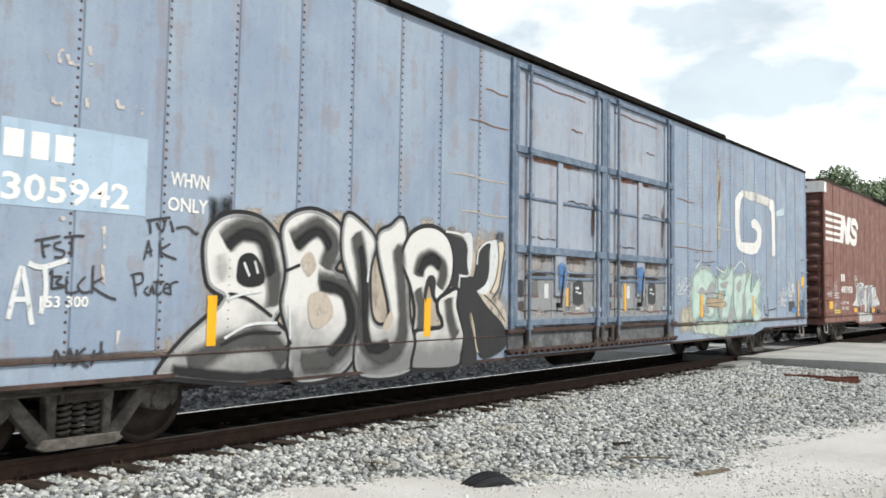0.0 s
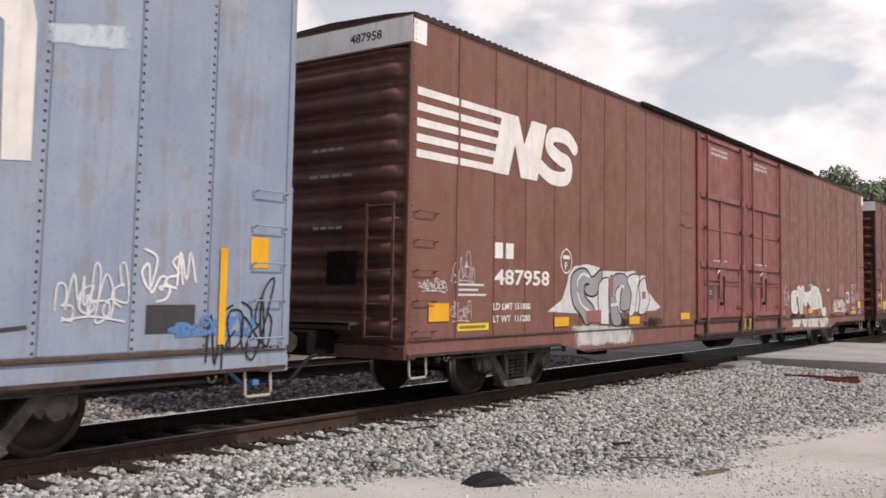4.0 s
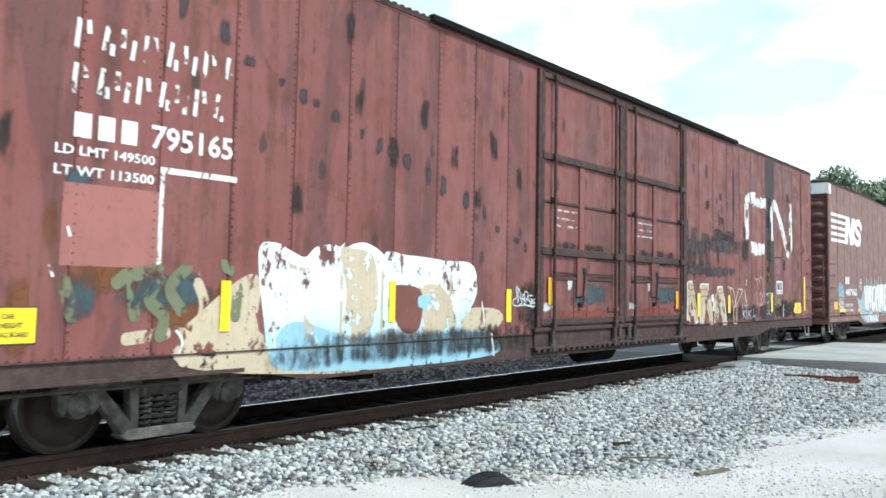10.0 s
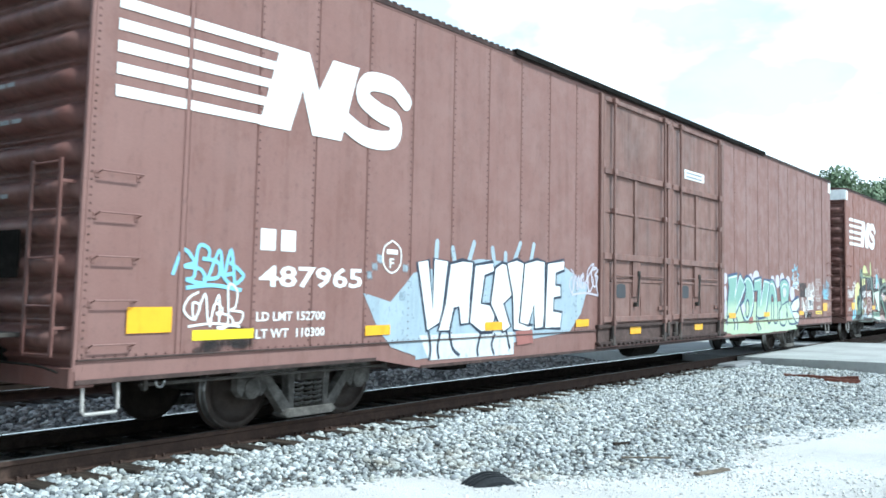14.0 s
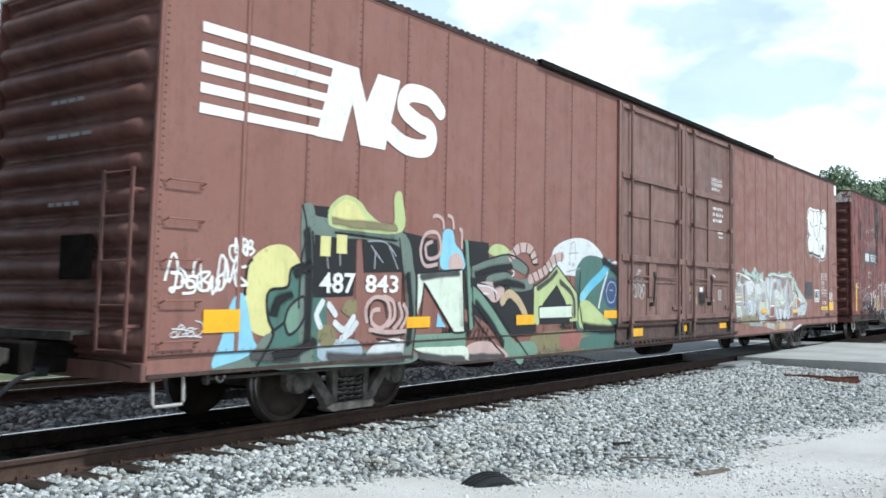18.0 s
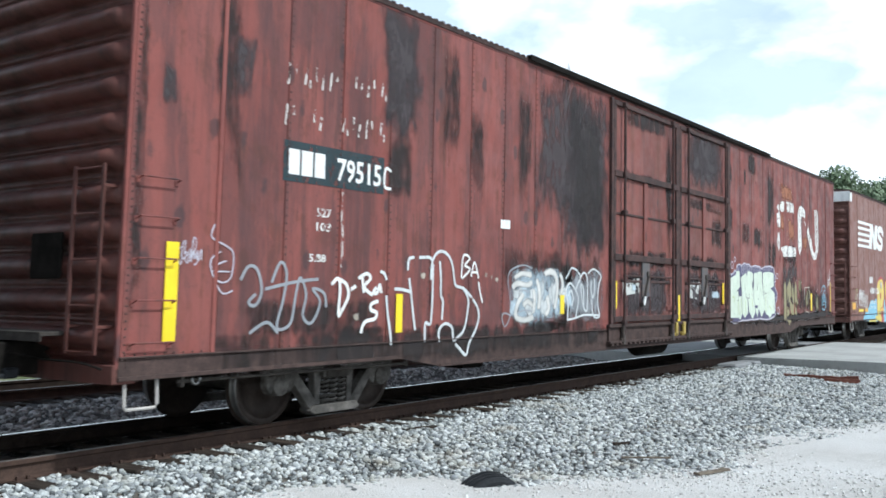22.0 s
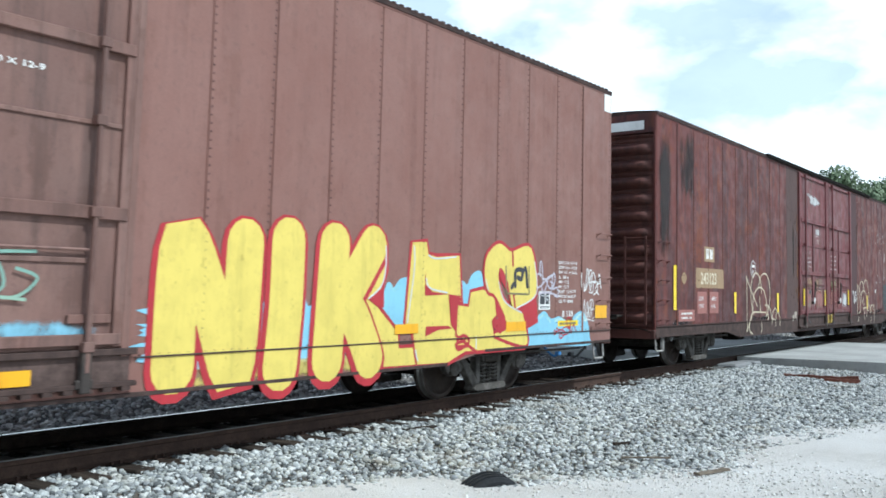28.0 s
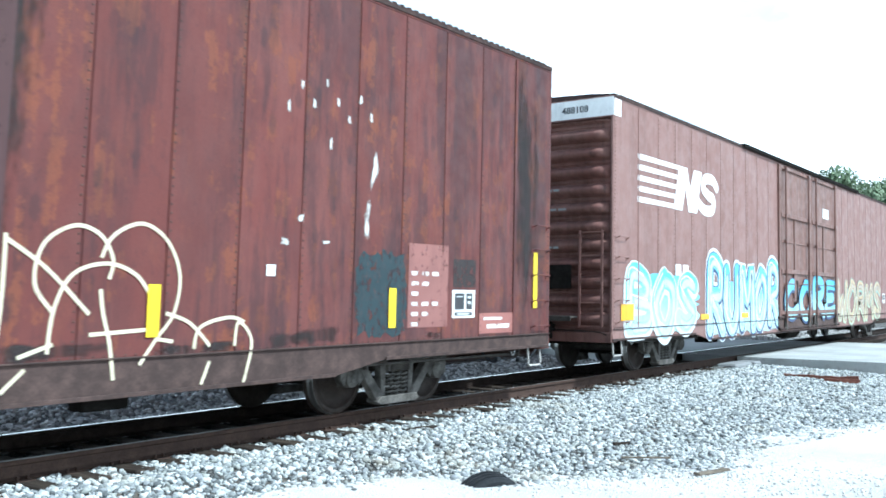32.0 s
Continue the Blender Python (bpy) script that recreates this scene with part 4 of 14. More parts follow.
    part("top_chord", boxes((0.0, L, FACE - 0.006, FACE + 0.03, 5.055, 5.09), bevel=0.004), P, car)
    part("door_track", boxes((7.1, 19.4, -1.525, -1.44, 5.15, 5.19), (7.1, 19.4, -1.53, -1.515, 5.10, 5.195), bevel=0.006), DARK_GEAR, car, "sooty upper door track")
    # side sheets
    end_w = 1.10
    w = (xa - end_w) / 10
    seams = [end_w + w * j for j in range(11)]
    me, wide = shared(("side_panel", round(w, 3)), lambda: panel_bm(w), P), shared(("side_panel", end_w), lambda: panel_bm(end_w), P)
    for j in range(10):
        part("side_panel", me, P, car, loc=(seams[j], 0, 0))
        part("side_panel", me, P, car, loc=(L - seams[j] - w, 0, 0))
    for x in (0.0, L - end_w):
        part("side_panel", wide, P, car, loc=(x, 0, 0))
    cols = []
    for j in range(10):
        for xx in (seams[j], L - seams[j]):
            cols.append((xx + (0.035 if j % 2 else -0.035), 0.98, 5.02, 0.085))
    for xx in (0.05, L - 0.05, xa - 0.05, xb + 0.05):
        cols.append((xx, 0.95, 5.02, 0.07))
    v, f = rivets_bm(cols, [(0.925, 0.06, xa, 0.11), (0.925, xb, L, 0.11)], 0.013 if paint == "blue" else 0.0105)
    R = RIVET if paint in ("blue", "red", "dark", "worn") else BROWN_RIVET
    tagged(part("rivets", raw_mesh("rivets", v, f, R), R, car), kind="stuff")
    for xx in ((1.07, L - 1.07) if corner_post else (L - 0.05,)):
        part("seam_post", boxes((xx - 0.028, xx + 0.028, FACE - 0.014, FACE, 0.90, 5.055), bevel=0.006), P, car)
    part("side_sill", sill_bm(L), GRIME if paint in ("red", "dark", "worn") else P, car, "riveted fish-belly side sill")
    for x0, x1 in ((0.0, xa - 0.16), (xb + 0.16, L)):
        part("sill_ledge", boxes((x0, x1, FACE - 0.022, FACE + 0.01, 0.893, 0.909), bevel=0.003), GRIME, car)
    part("far_side", boxes((0.0, L, 1.452, 1.47, 0.72, 5.08)), P, car, "plain far side")
    for a, b, z in ((0.0, 4.05, 0.70), (4.95, L - 4.95, 0.555), (L - 4.05, L, 0.70)):
        part("sill_flange", boxes((a, b, FACE - 0.012, FACE + 0.06, z - 0.012, z + 0.03), bevel=0.004), GRIME, car)
    # ends
    for name, x, s in (("end_wall", 0.0, 1), ("end_wall", L, -1)):
        # end paint has the shade of the gap in its colour
        E = P if paint == "blue" else PAINTS["sooty_shaded_ends" if paint in ("red", "dark", "worn") else "ends"]
        part(name, shared(("end_wall", s, E.name), lambda: end_bm(s), E), E, car, "ribbed pressed-steel end, dusty, with gap shade in its paint", (x, 0, 0))
        for y in (-1.445, 1.40):
            part("corner_post", boxes((min(x - s * 0.025, x + s * 0.10), max(x - s * 0.025, x + s * 0.10), y, y + 0.045, 0.80, 5.08), bevel=0.006), P, car)
        if s > 0 and cap != "none":
            part("tack_board", boxes((x - 0.15, x - 0.12, -0.68, -0.18, 1.62, 2.06), bevel=0.006), DARK_GEAR, car, "dark tack board on the end")
        part("end_top", boxes((min(x, x - s * 0.02), max(x, x - s * 0.02), -1.45, 1.45, 4.735, 5.12), bevel=0.004), P, car)
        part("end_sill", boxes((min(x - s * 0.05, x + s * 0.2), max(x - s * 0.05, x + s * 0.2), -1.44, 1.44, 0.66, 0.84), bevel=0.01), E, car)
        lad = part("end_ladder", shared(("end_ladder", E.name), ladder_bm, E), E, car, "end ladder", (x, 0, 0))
        if s < 0:
            lad.rotation_euler.z = 0
            lad.scale.x = -1
        part("crossover_platform", boxes((min(x - s * 0.38, x), max(x - s * 0.38, x), -0.80, 0.70, 1.09, 1.13), (min(x - s * 0.38, x - s * 0.36), max(x - s * 0.38, x - s * 0.36), -0.80, 0.70, 1.04, 1.13), bevel=0.004),
             GEAR, car, "grey grating platform")
        part("draft_sill", boxes((min(x - s * 0.55, x + s * 0.4), max(x - s * 0.55, x + s * 0.4), -0.26, 0.26, 0.70, 1.02), bevel=0.02), DARK_GEAR, car, "grimy draft gear housing with underbody shade in its colour")
        cp = part("coupler", shared("coupler", coupler_bm, GEAR), GEAR, car, "cast knuckle coupler", (x, 0, 0))
        hz = part("air_hose", shared(("air_hose", 1), hose_bm, hose if (hose and s < 0) else RUBBER), RUBBER, car, "", (x, 0, 0))
        bm = bmesh.new()
        tube(bm, smooth_line([(-s * 0.12, -1.38, 0.80), (-s * 0.22, -1.2, 0.86), (-s * 0.25, -0.5, 0.88), (-s * 0.5, -0.12, 0.98)], 4), 0.011, 6)
        part("uncoupling_lever", bm, DARK_GEAR, car, "", (x, 0, 0))
        if s < 0:
            cp.rotation_euler.z = math.pi
            hz.rotation_euler.z = math.pi
        if cap != "none":
            cm = CAP_OLD if cap == "old" else CAP_WHITE
            bm = boxes((min(x - s * 0.028, x - s * 0.02), max(x - s * 0.028, x - s * 0.02), -1.452, 1.45, 4.76, 5.10))
            if cap == "white":
                box(bm, min(x, x + s * 0.28), max(x, x + s * 0.28), FACE - 0.006, FACE - 0.003, 4.76, 5.075)
            part("end_cap_band", bm, cm, car, "white painted band at the top of the end")
    # grab irons and steps at both corners
    gi, st = shared("grab_iron", grab_iron_bm, P), shared("sill_step", step_bm, STEP_PAINT)
    for x in (0.10, L - 0.54):
        for z in (1.03, 1.42, 1.81, 2.20, 2.57):
            part("grab_iron", gi, P, car, loc=(x, FACE, z))
        part("sill_step", st, GEAR, car, loc=(x + 0.02, -1.40, 0.02))
    # doors
    part("door_recess", boxes((xa, xb, FACE - 0.004, FACE + 0.02, 0.90, 5.05)), D, car)
    part("lower_door_track", lower_track_bm(xa, xb), GRIME, car)
    part("door_sill", boxes((xa - 0.1, xb + 0.1, FACE - 0.03, FACE, 0.69, 0.94), bevel=0.006), BLUE_DIRT if paint == "blue" else P if paint == "rusty" else GRIME if paint in ("red", "dark", "worn") else SILL_DIRT, car)
    mid = L / 2
    for xx in (mid - 0.20, mid + 0.20):
        part("door_latch", boxes((xx - 0.05, xx + 0.05, DOOR_FACE - 0.08, DOOR_FACE - 0.02, 0.72, 0.98), (xx - 0.08, xx + 0.08, DOOR_FACE - 0.06, FACE, 0.70, 0.78), bevel=0.014), LATCH if paint in ("dark", "worn", "rusty") else HINGE, car, "latch casting")
    B = SOOTY_BAR if paint in ("red", "dark") else BLUE_BAR if paint == "blue" else D
    for x0, x1 in ((xa + 0.02, mid - 0.05), (mid + 0.05, xb - 0.02)):
        dr = part("door", boxes((x0, x1, DOOR_FACE, FACE, 1.0, 5.04), bevel=0.006), D, car, "sliding plug door leaf")
        for nm, b in door_bars(x0, x1):
            part(nm, boxes(b, bevel=0.008), D if nm == "door_post" else B, dr)
        for xx in (x0 + 0.37, x1 - 0.37):
            part("lock_rod", rod_bm(xx, DOOR_FACE - 0.075), B, dr)
        xl = x0 + (x1 - x0) * 0.47
        part("lock_plate", lock_bm(xl), SLATE_PLATE if door_paint == "scarred" else D, dr)
        part("lock_handle", handle_bm(xl + 0.05, gear_lean), GEAR, dr)
        if gear_lean > 0.2:
            tip = bmesh.new()
            tube(tip, [(xl + 0.07 - gear_lean * 0.74, DOOR_FACE - 0.074, 1.48), (xl + 0.07 - gear_lean * 1.02, DOOR_FACE - 0.078, 1.33)], 0.025, 7)
            part("handle_tip", tip, WHITE, dr, "white painted tip")
        for xr, sg in ((x0 + 0.37, 1), (x1 - 0.37, -1)):
            bm = bmesh.new()
            tube(bm, [(xr, DOOR_FACE - 0.05, 1.86), (xl - sg * 0.17, DOOR_FACE - 0.03, 1.86)], 0.016, 6)
            part("lock_bar", bm, B, dr)
            part("door_hinge", boxes((xr - 0.05, xr + 0.05, DOOR_FACE - 0.09, DOOR_FACE - 0.02, 0.62, 1.02), (xr - 0.085, xr + 0.085, DOOR_FACE - 0.075, DOOR_FACE - 0.02, 0.66, 0.74), bevel=0.012), HINGE, dr)
        part("lock_frame", boxes((xl - 0.24, xl + 0.24, DOOR_FACE - 0.014, DOOR_FACE, 1.10, 1.125), (xl - 0.24, xl - 0.225, DOOR_FACE - 0.012, DOOR_FACE, 1.125, 2.13), (xl + 0.225, xl + 0.24, DOOR_FACE - 0.012, DOOR_FACE, 1.125, 2.13)), D, dr)
        part("door_step", boxes((x1 - 0.55, x1 - 0.12, DOOR_FACE - 0.03, DOOR_FACE, 1.22, 1.30), bevel=0.006), D, dr)
    for xx in (xa - 0.02, mid, xb + 0.02):
        part("door_bumper", boxes((xx - 0.04, xx + 0.04, DOOR_FACE - 0.03, FACE, 0.92, 5.05), bevel=0.006), B, car)
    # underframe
    # DARK_GEAR brings painted-in shade to the parts below the floor
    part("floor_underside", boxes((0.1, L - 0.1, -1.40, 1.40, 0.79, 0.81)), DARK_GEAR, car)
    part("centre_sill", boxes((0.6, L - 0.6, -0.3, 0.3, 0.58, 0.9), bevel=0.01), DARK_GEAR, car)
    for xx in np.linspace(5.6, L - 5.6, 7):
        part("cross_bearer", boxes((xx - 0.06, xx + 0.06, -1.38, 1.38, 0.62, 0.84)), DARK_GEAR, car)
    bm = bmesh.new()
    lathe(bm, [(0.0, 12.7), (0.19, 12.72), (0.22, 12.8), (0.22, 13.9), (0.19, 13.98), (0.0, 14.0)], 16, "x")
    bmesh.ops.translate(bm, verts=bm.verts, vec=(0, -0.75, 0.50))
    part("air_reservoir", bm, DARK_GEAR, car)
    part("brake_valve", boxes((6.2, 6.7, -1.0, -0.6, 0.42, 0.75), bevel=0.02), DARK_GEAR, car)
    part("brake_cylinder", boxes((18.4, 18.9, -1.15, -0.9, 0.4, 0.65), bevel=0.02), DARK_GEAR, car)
    for x0, x1 in ((0.75, 4.35), (L - 4.35, L - 0.75)):
        bm = bmesh.new()
        tube(bm, [(x0, -1.34, 0.635), (x1, -1.34, 0.615)], 0.019, 6)
        for xx in (x0 + 0.05, x1):
            box(bm, xx - 0.02, xx + 0.02, -1.37, -1.31, 0.58, 0.80)
        part("brake_pipe", bm, GEAR, car)
    for xx in (0.95, L - 0.95):
        bm = bmesh.new()
        tube(bm, [(xx + 0.05 * math.cos(t), -1.38, 0.66 + 0.06 * math.sin(t)) for t in np.linspace(0, math.pi * -1, 9)], 0.012, 6)
        part("roping_ring", bm, TREAD, car)
    # trucks
    for cx in (3.32, L - 3.32):
        tr = part("truck", boxes((-0.20, 0.20, -1.12, 1.12, 0.50, 0.64), (-0.14, 0.14, -0.4, 0.4, 0.6, 0.75), bevel=0.02), GEAR, car, "cast steel truck", (cx, 0, 0))
        for y in (-1.0, 1.0):
            part("side_frame", shared("side_frame", side_frame_bm, TRUCK), TRUCK, tr, "", (0, y, 0))
            for sx in (-0.145, 0.0, 0.145):
                part("coil_spring", shared("coil_spring", spring_bm, TRUCK), TRUCK, tr, "", (sx, y - 0.03 if y < 0 else y, 0))
            for sx in (-0.89, 0.89):
                bm = bmesh.new()
                lathe(bm, [(0.0, -0.10), (0.06, -0.10), (0.115, -0.07), (0.125, 0.06), (0.09, 0.09), (0.0, 0.09)], 16)
                me = shared("bearing_cap", lambda: bm, TRUCK)
                part("bearing_cap", me, GEAR, tr, "", (sx, y, 0.457))
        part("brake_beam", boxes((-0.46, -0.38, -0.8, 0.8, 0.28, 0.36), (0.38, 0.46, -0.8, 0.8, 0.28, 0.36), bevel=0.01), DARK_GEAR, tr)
        for sx in (-0.89, 0.89):
            bm = bmesh.new()
            lathe(bm, [(0.07, -1.05), (0.085, -0.6), (0.085, 0.6), (0.07, 1.05)], 16)
            ws = part("wheelset", shared("axle", lambda: bm, GEAR), GEAR, car, "axle with two steel wheels", (cx + sx, 0, 0.457))
            for s in (1, -1):
                o = part("wheel", shared("wheel", wheel_bm, WHEEL_MAT, TREAD), WHEEL_MAT, ws, "", (0, -0.7525 * s, 0))
                if s < 0:
                    o.rotation_euler.z = math.pi
    return car


CARS = []
HOSES = [HOSE_BLUE, HOSE_PALE, None, HOSE_PALE, HOSE_PALE, HOSE_PALE, HOSE_BLUE, None, None]
SPECS = [
    ("faded blue double-door boxcar with silver graffiti rolling on rails", "blue", "pale", "none"),
    ("brown boxcar with white stripe emblem and rose-coloured doors", "rusty", "rose", "white"),
    ("blotched red-brown boxcar with flaking white lettering and emblem", "red", "red", "end"),
    ("brown boxcar with white stripe emblem and mint graffiti", "brown", "duller", "white"),
    ("brown boxcar with white stripe emblem and dark green graffiti", "umber", "duller", "white"),
    ("soot-stained dark red boxcar with a dark number patch", "dark", "scarred", "old"),
    ("brown boxcar with white stripe emblem and yellow graffiti", "dusty", "duller", "white"),
    ("weathered maroon boxcar with tan patches and maroon doors", "worn", "maroon", "none"),
    ("brown boxcar with white stripe emblem and turquoise graffiti", "chalky", "duller", "white"),
]
for n, (label, paint, door_paint, cap) in enumerate(SPECS):
    CARS.append(boxcar(n, label, paint, door_paint, cap, hose=HOSES[n], corner_post=cap == "white" or n in (2, 5, 7), gear_lean=0.27 if n in (5, 7) else 0.12))

# ---- paint on the cars: stencils, emblems, reflectors, graffiti ----
PAINT_BOX = {
    "white": WHITE, "old_white": OLD_WHITE, "black": BLACK, "ink": INK, "amber": AMBER, "yellow": YELLOW,
    "lightblue": flat_paint("light_blue_patch", (0.36, 0.47, 0.58), 0.2, (0.25, 0.33, 0.43)),
    "cream": flat_paint("cream_spray_haze", (0.46, 0.40, 0.33), 0.6, (0.30, 0.33, 0.38)),
    "silver": fade_paint("silver_black_spray_fade", (0.20, 0.20, 0.20), (0.62, 0.61, 0.59), 0.6, 1.5, 0.12),
    "pale": flat_paint("chalky_white_spray", (0.62, 0.64, 0.64), 0.35),
    "grey": flat_paint("grey_spray", (0.30, 0.31, 0.33), 0.3),
    "ashblue": flat_paint("ash_blue_spray", (0.36, 0.43, 0.48), 0.3),
    "mint": fade_paint("mint_spray_fade", (0.42, 0.52, 0.36), (0.21, 0.35, 0.29), 1.15, 1.5, 0.2),
    "faintmint": flat_paint("faded_mint_spray", (0.36, 0.48, 0.47), 0.6, (0.24, 0.32, 0.42)),
    "faintsand": flat_paint("faded_sand_spray", (0.50, 0.46, 0.36), 0.6, (0.26, 0.33, 0.42)),
    "navy": flat_paint("navy_spray", (0.045, 0.07, 0.15), 0.15),
    "lilac": flat_paint("lilac_spray", (0.52, 0.49, 0.55), 0.2),
    "sky": flat_paint("sky_blue_spray", (0.26, 0.52, 0.66), 0.2),
    "icewhite": fade_paint("ice_blue_spray_fade", (0.32, 0.53, 0.66), (0.66, 0.72, 0.74), 0.8, 1.5, 0.4),
    "aqua": fade_paint("aqua_spray_fade", (0.42, 0.63, 0.62), (0.13, 0.42, 0.56), 0.9, 2.0, 0.3),
    "lemon": flat_paint("lemon_yellow_spray", (0.70, 0.56, 0.13), 0.2),
    "paleyellow": flat_paint("pale_yellow_spray", (0.62, 0.58, 0.25), 0.25),
    "palegreen": flat_paint("pale_green_spray", (0.62, 0.68, 0.56), 0.3),
    "red": flat_paint("red_spray", (0.40, 0.035, 0.045), 0.2),
    "forest": flat_paint("dark_green_spray", (0.075, 0.15, 0.125), 0.2),
    "sage": flat_paint("sage_green_spray", (0.17, 0.27, 0.20), 0.2),
    "lime": flat_paint("pale_lime_spray", (0.46, 0.52, 0.24), 0.25),
    "pink": flat_paint("dusty_pink_spray", (0.50, 0.36, 0.33), 0.25),
    "sand": flat_paint("sand_spray", (0.48, 0.36, 0.22), 0.4),
    "tan": flat_paint("tan_patch", (0.33, 0.22, 0.12), 0.4),
    "rosepatch": flat_paint("rose_patch", (0.32, 0.13, 0.11), 0.3),
    "slate": flat_paint("slate_green_patch", (0.026, 0.042, 0.048), 0.65, (0.14, 0.05, 0.04)),
    "soot": flat_paint("soot_stain", (0.035, 0.027, 0.026), 0.75, (0.13, 0.035, 0.028)),
    "bluesmear": flat_paint("blue_spray_smear", (0.09, 0.2, 0.42), 0.5, (0.2, 0.3, 0.42)),
    "olive": flat_paint("dirty_olive_spray", (0.22, 0.19, 0.10), 0.5),
    "charcoal": flat_paint("charcoal_spray", (0.03, 0.03, 0.032), 0.1),
    "fadedmint": flat_paint("faded_pale_mint_spray", (0.40, 0.53, 0.49), 0.35, (0.28, 0.34, 0.40)),
    "flakeolive": flat_paint("flaking_olive_spray", (0.28, 0.24, 0.125), 0.3, (0.1, 0.06, 0.04), 0.5, True),
    "pebble": flat_paint("faded_grey_spray", (0.30, 0.31, 0.31), 0.3, (0.25, 0.3, 0.36)),
    "smoke": flat_paint("grey_sprayed_ground", (0.39, 0.375, 0.35), 0.45, (0.2, 0.15, 0.12)),
    "moss": flat_paint("grey_green_spray", (0.15, 0.19, 0.16), 0.3, (0.07, 0.08, 0.07)),
    "flakesand": flat_paint("flaking_sand_spray", (0.52, 0.43, 0.30), 0.5, (0.2, 0.1, 0.05), flake=True),
    "flakeice": fade_paint("flaking_ice_blue_spray", (0.42, 0.62, 0.72), (0.68, 0.75, 0.76), 0.9, 1.5, 0.32, (0.45, 0.38, 0.28), flake=True),
    "flakesky": flat_paint("flaking_sky_spray", (0.30, 0.50, 0.62), 0.4, (0.45, 0.38, 0.28), flake=True),
    "flakemoss": flat_paint("flaking_moss_spray", (0.16, 0.17, 0.10), 0.55, (0.15, 0.07, 0.05), flake=True),
    "flakecream": flat_paint("flaking_cream_spray", (0.60, 0.52, 0.40), 0.45, (0.30, 0.16, 0.08), 0.5, True),
    "flakechalk": flat_paint("flaking_chalk_spray", (0.56, 0.565, 0.53), 0.62, (0.30, 0.22, 0.18), 0.5, True),
    "flakewhite": flat_paint("flaking_white_spray", (0.70, 0.69, 0.65), 0.6, flake=True),
    "rustred": flat_paint("bare_rust_red", (0.17, 0.065, 0.05), 0.3, (0.08, 0.03, 0.02)),
    "faint": flat_paint("almost_gone_white_stencil", (0.55, 0.50, 0.46), 1.0),
    "violet": flat_paint("dark_violet_spray", (0.075, 0.065, 0.13), 0.25),
    "greysheet": flat_paint("bleached_grey_sheet_paint", (0.085, 0.052, 0.047), 0.3, (0.12, 0.05, 0.03), 0.7),
    "umbersheet": flat_paint("dark_umber_sheet_paint", (0.070, 0.036, 0.036), 0.25, (0.10, 0.04, 0.03), 0.7),
    "sootsheet": flat_paint("sooty_sheet_paint", (0.055, 0.042, 0.042), 0.5, (0.15, 0.055, 0.035), 0.7),
    "tandoor": flat_paint("tan_door_paint", (0.20, 0.125, 0.10), 0.4, (0.12, 0.05, 0.045)),
    "rosedoor": flat_paint("rose_door_paint", (0.26, 0.115, 0.10), 0.4, (0.16, 0.07, 0.06)),
    "palemint": flat_paint("pale_mint_spray", (0.46, 0.56, 0.36), 0.25, (0.30, 0.30, 0.22)),
    "chalkmint": flat_paint("chalky_mint_spray", (0.56, 0.61, 0.57), 0.4, (0.36, 0.30, 0.26)),
    "navyblack": flat_paint("blue_black_spray", (0.030, 0.038, 0.060), 0.15),
    "cream_stencil": flat_paint("cream_stencil", (0.66, 0.58, 0.42), 0.3, (0.33, 0.22, 0.12)),
    "lilacgrey": flat_paint("blue_grey_spray", (0.47, 0.50, 0.57), 0.3, (0.36, 0.36, 0.36)),
    "rustorange": flat_paint("dull_orange_spray", (0.46, 0.22, 0.12), 0.3, (0.30, 0.25, 0.2)),
    "pinkgrey": flat_paint("pinkish_grey_spray", (0.33, 0.26, 0.245), 0.35, (0.22, 0.15, 0.13)),
    "mintdrip": flat_paint("mint_spray_dots", (0.47, 0.57, 0.51), 0.25, (0.36, 0.42, 0.38)),
    "worn_white": flat_paint("worn_white_emblem_paint", (0.72, 0.71, 0.68), 0.3, (0.45, 0.47, 0.50)),
    "greydoor": flat_paint("greyed_door_paint", (0.27, 0.275, 0.28), 0.6, (0.10, 0.085, 0.075)),
    "beige": flat_paint("bleached_beige_door_paint", (0.36, 0.34, 0.33), 0.5, (0.2, 0.17, 0.15)),
    "rawrust": flat_paint("raw_rust", (0.20, 0.085, 0.03), 0.4, (0.09, 0.035, 0.02)),
}
WHOLE_MARKS = {"faded_letter", "tag", "tag_letter", "emblem_shape", "star"}       # marks of several strokes that are one piece
SOFT = {"graffiti_piece", "graffiti_ground", "repair_patch", "overspray", "spray_haze", "soot_patch", "soot_band", "rust_patch", "bleached_patch", "blue_smear", "drip", "overspray", "overspray", "pale_spot", "flaked_spot", "grime_line",
        "letter_core", "graffiti_shadow", "bubble", "red_patch", "flaked_letter", "spray_dot", "graffiti_tuft", "letter_facet"}
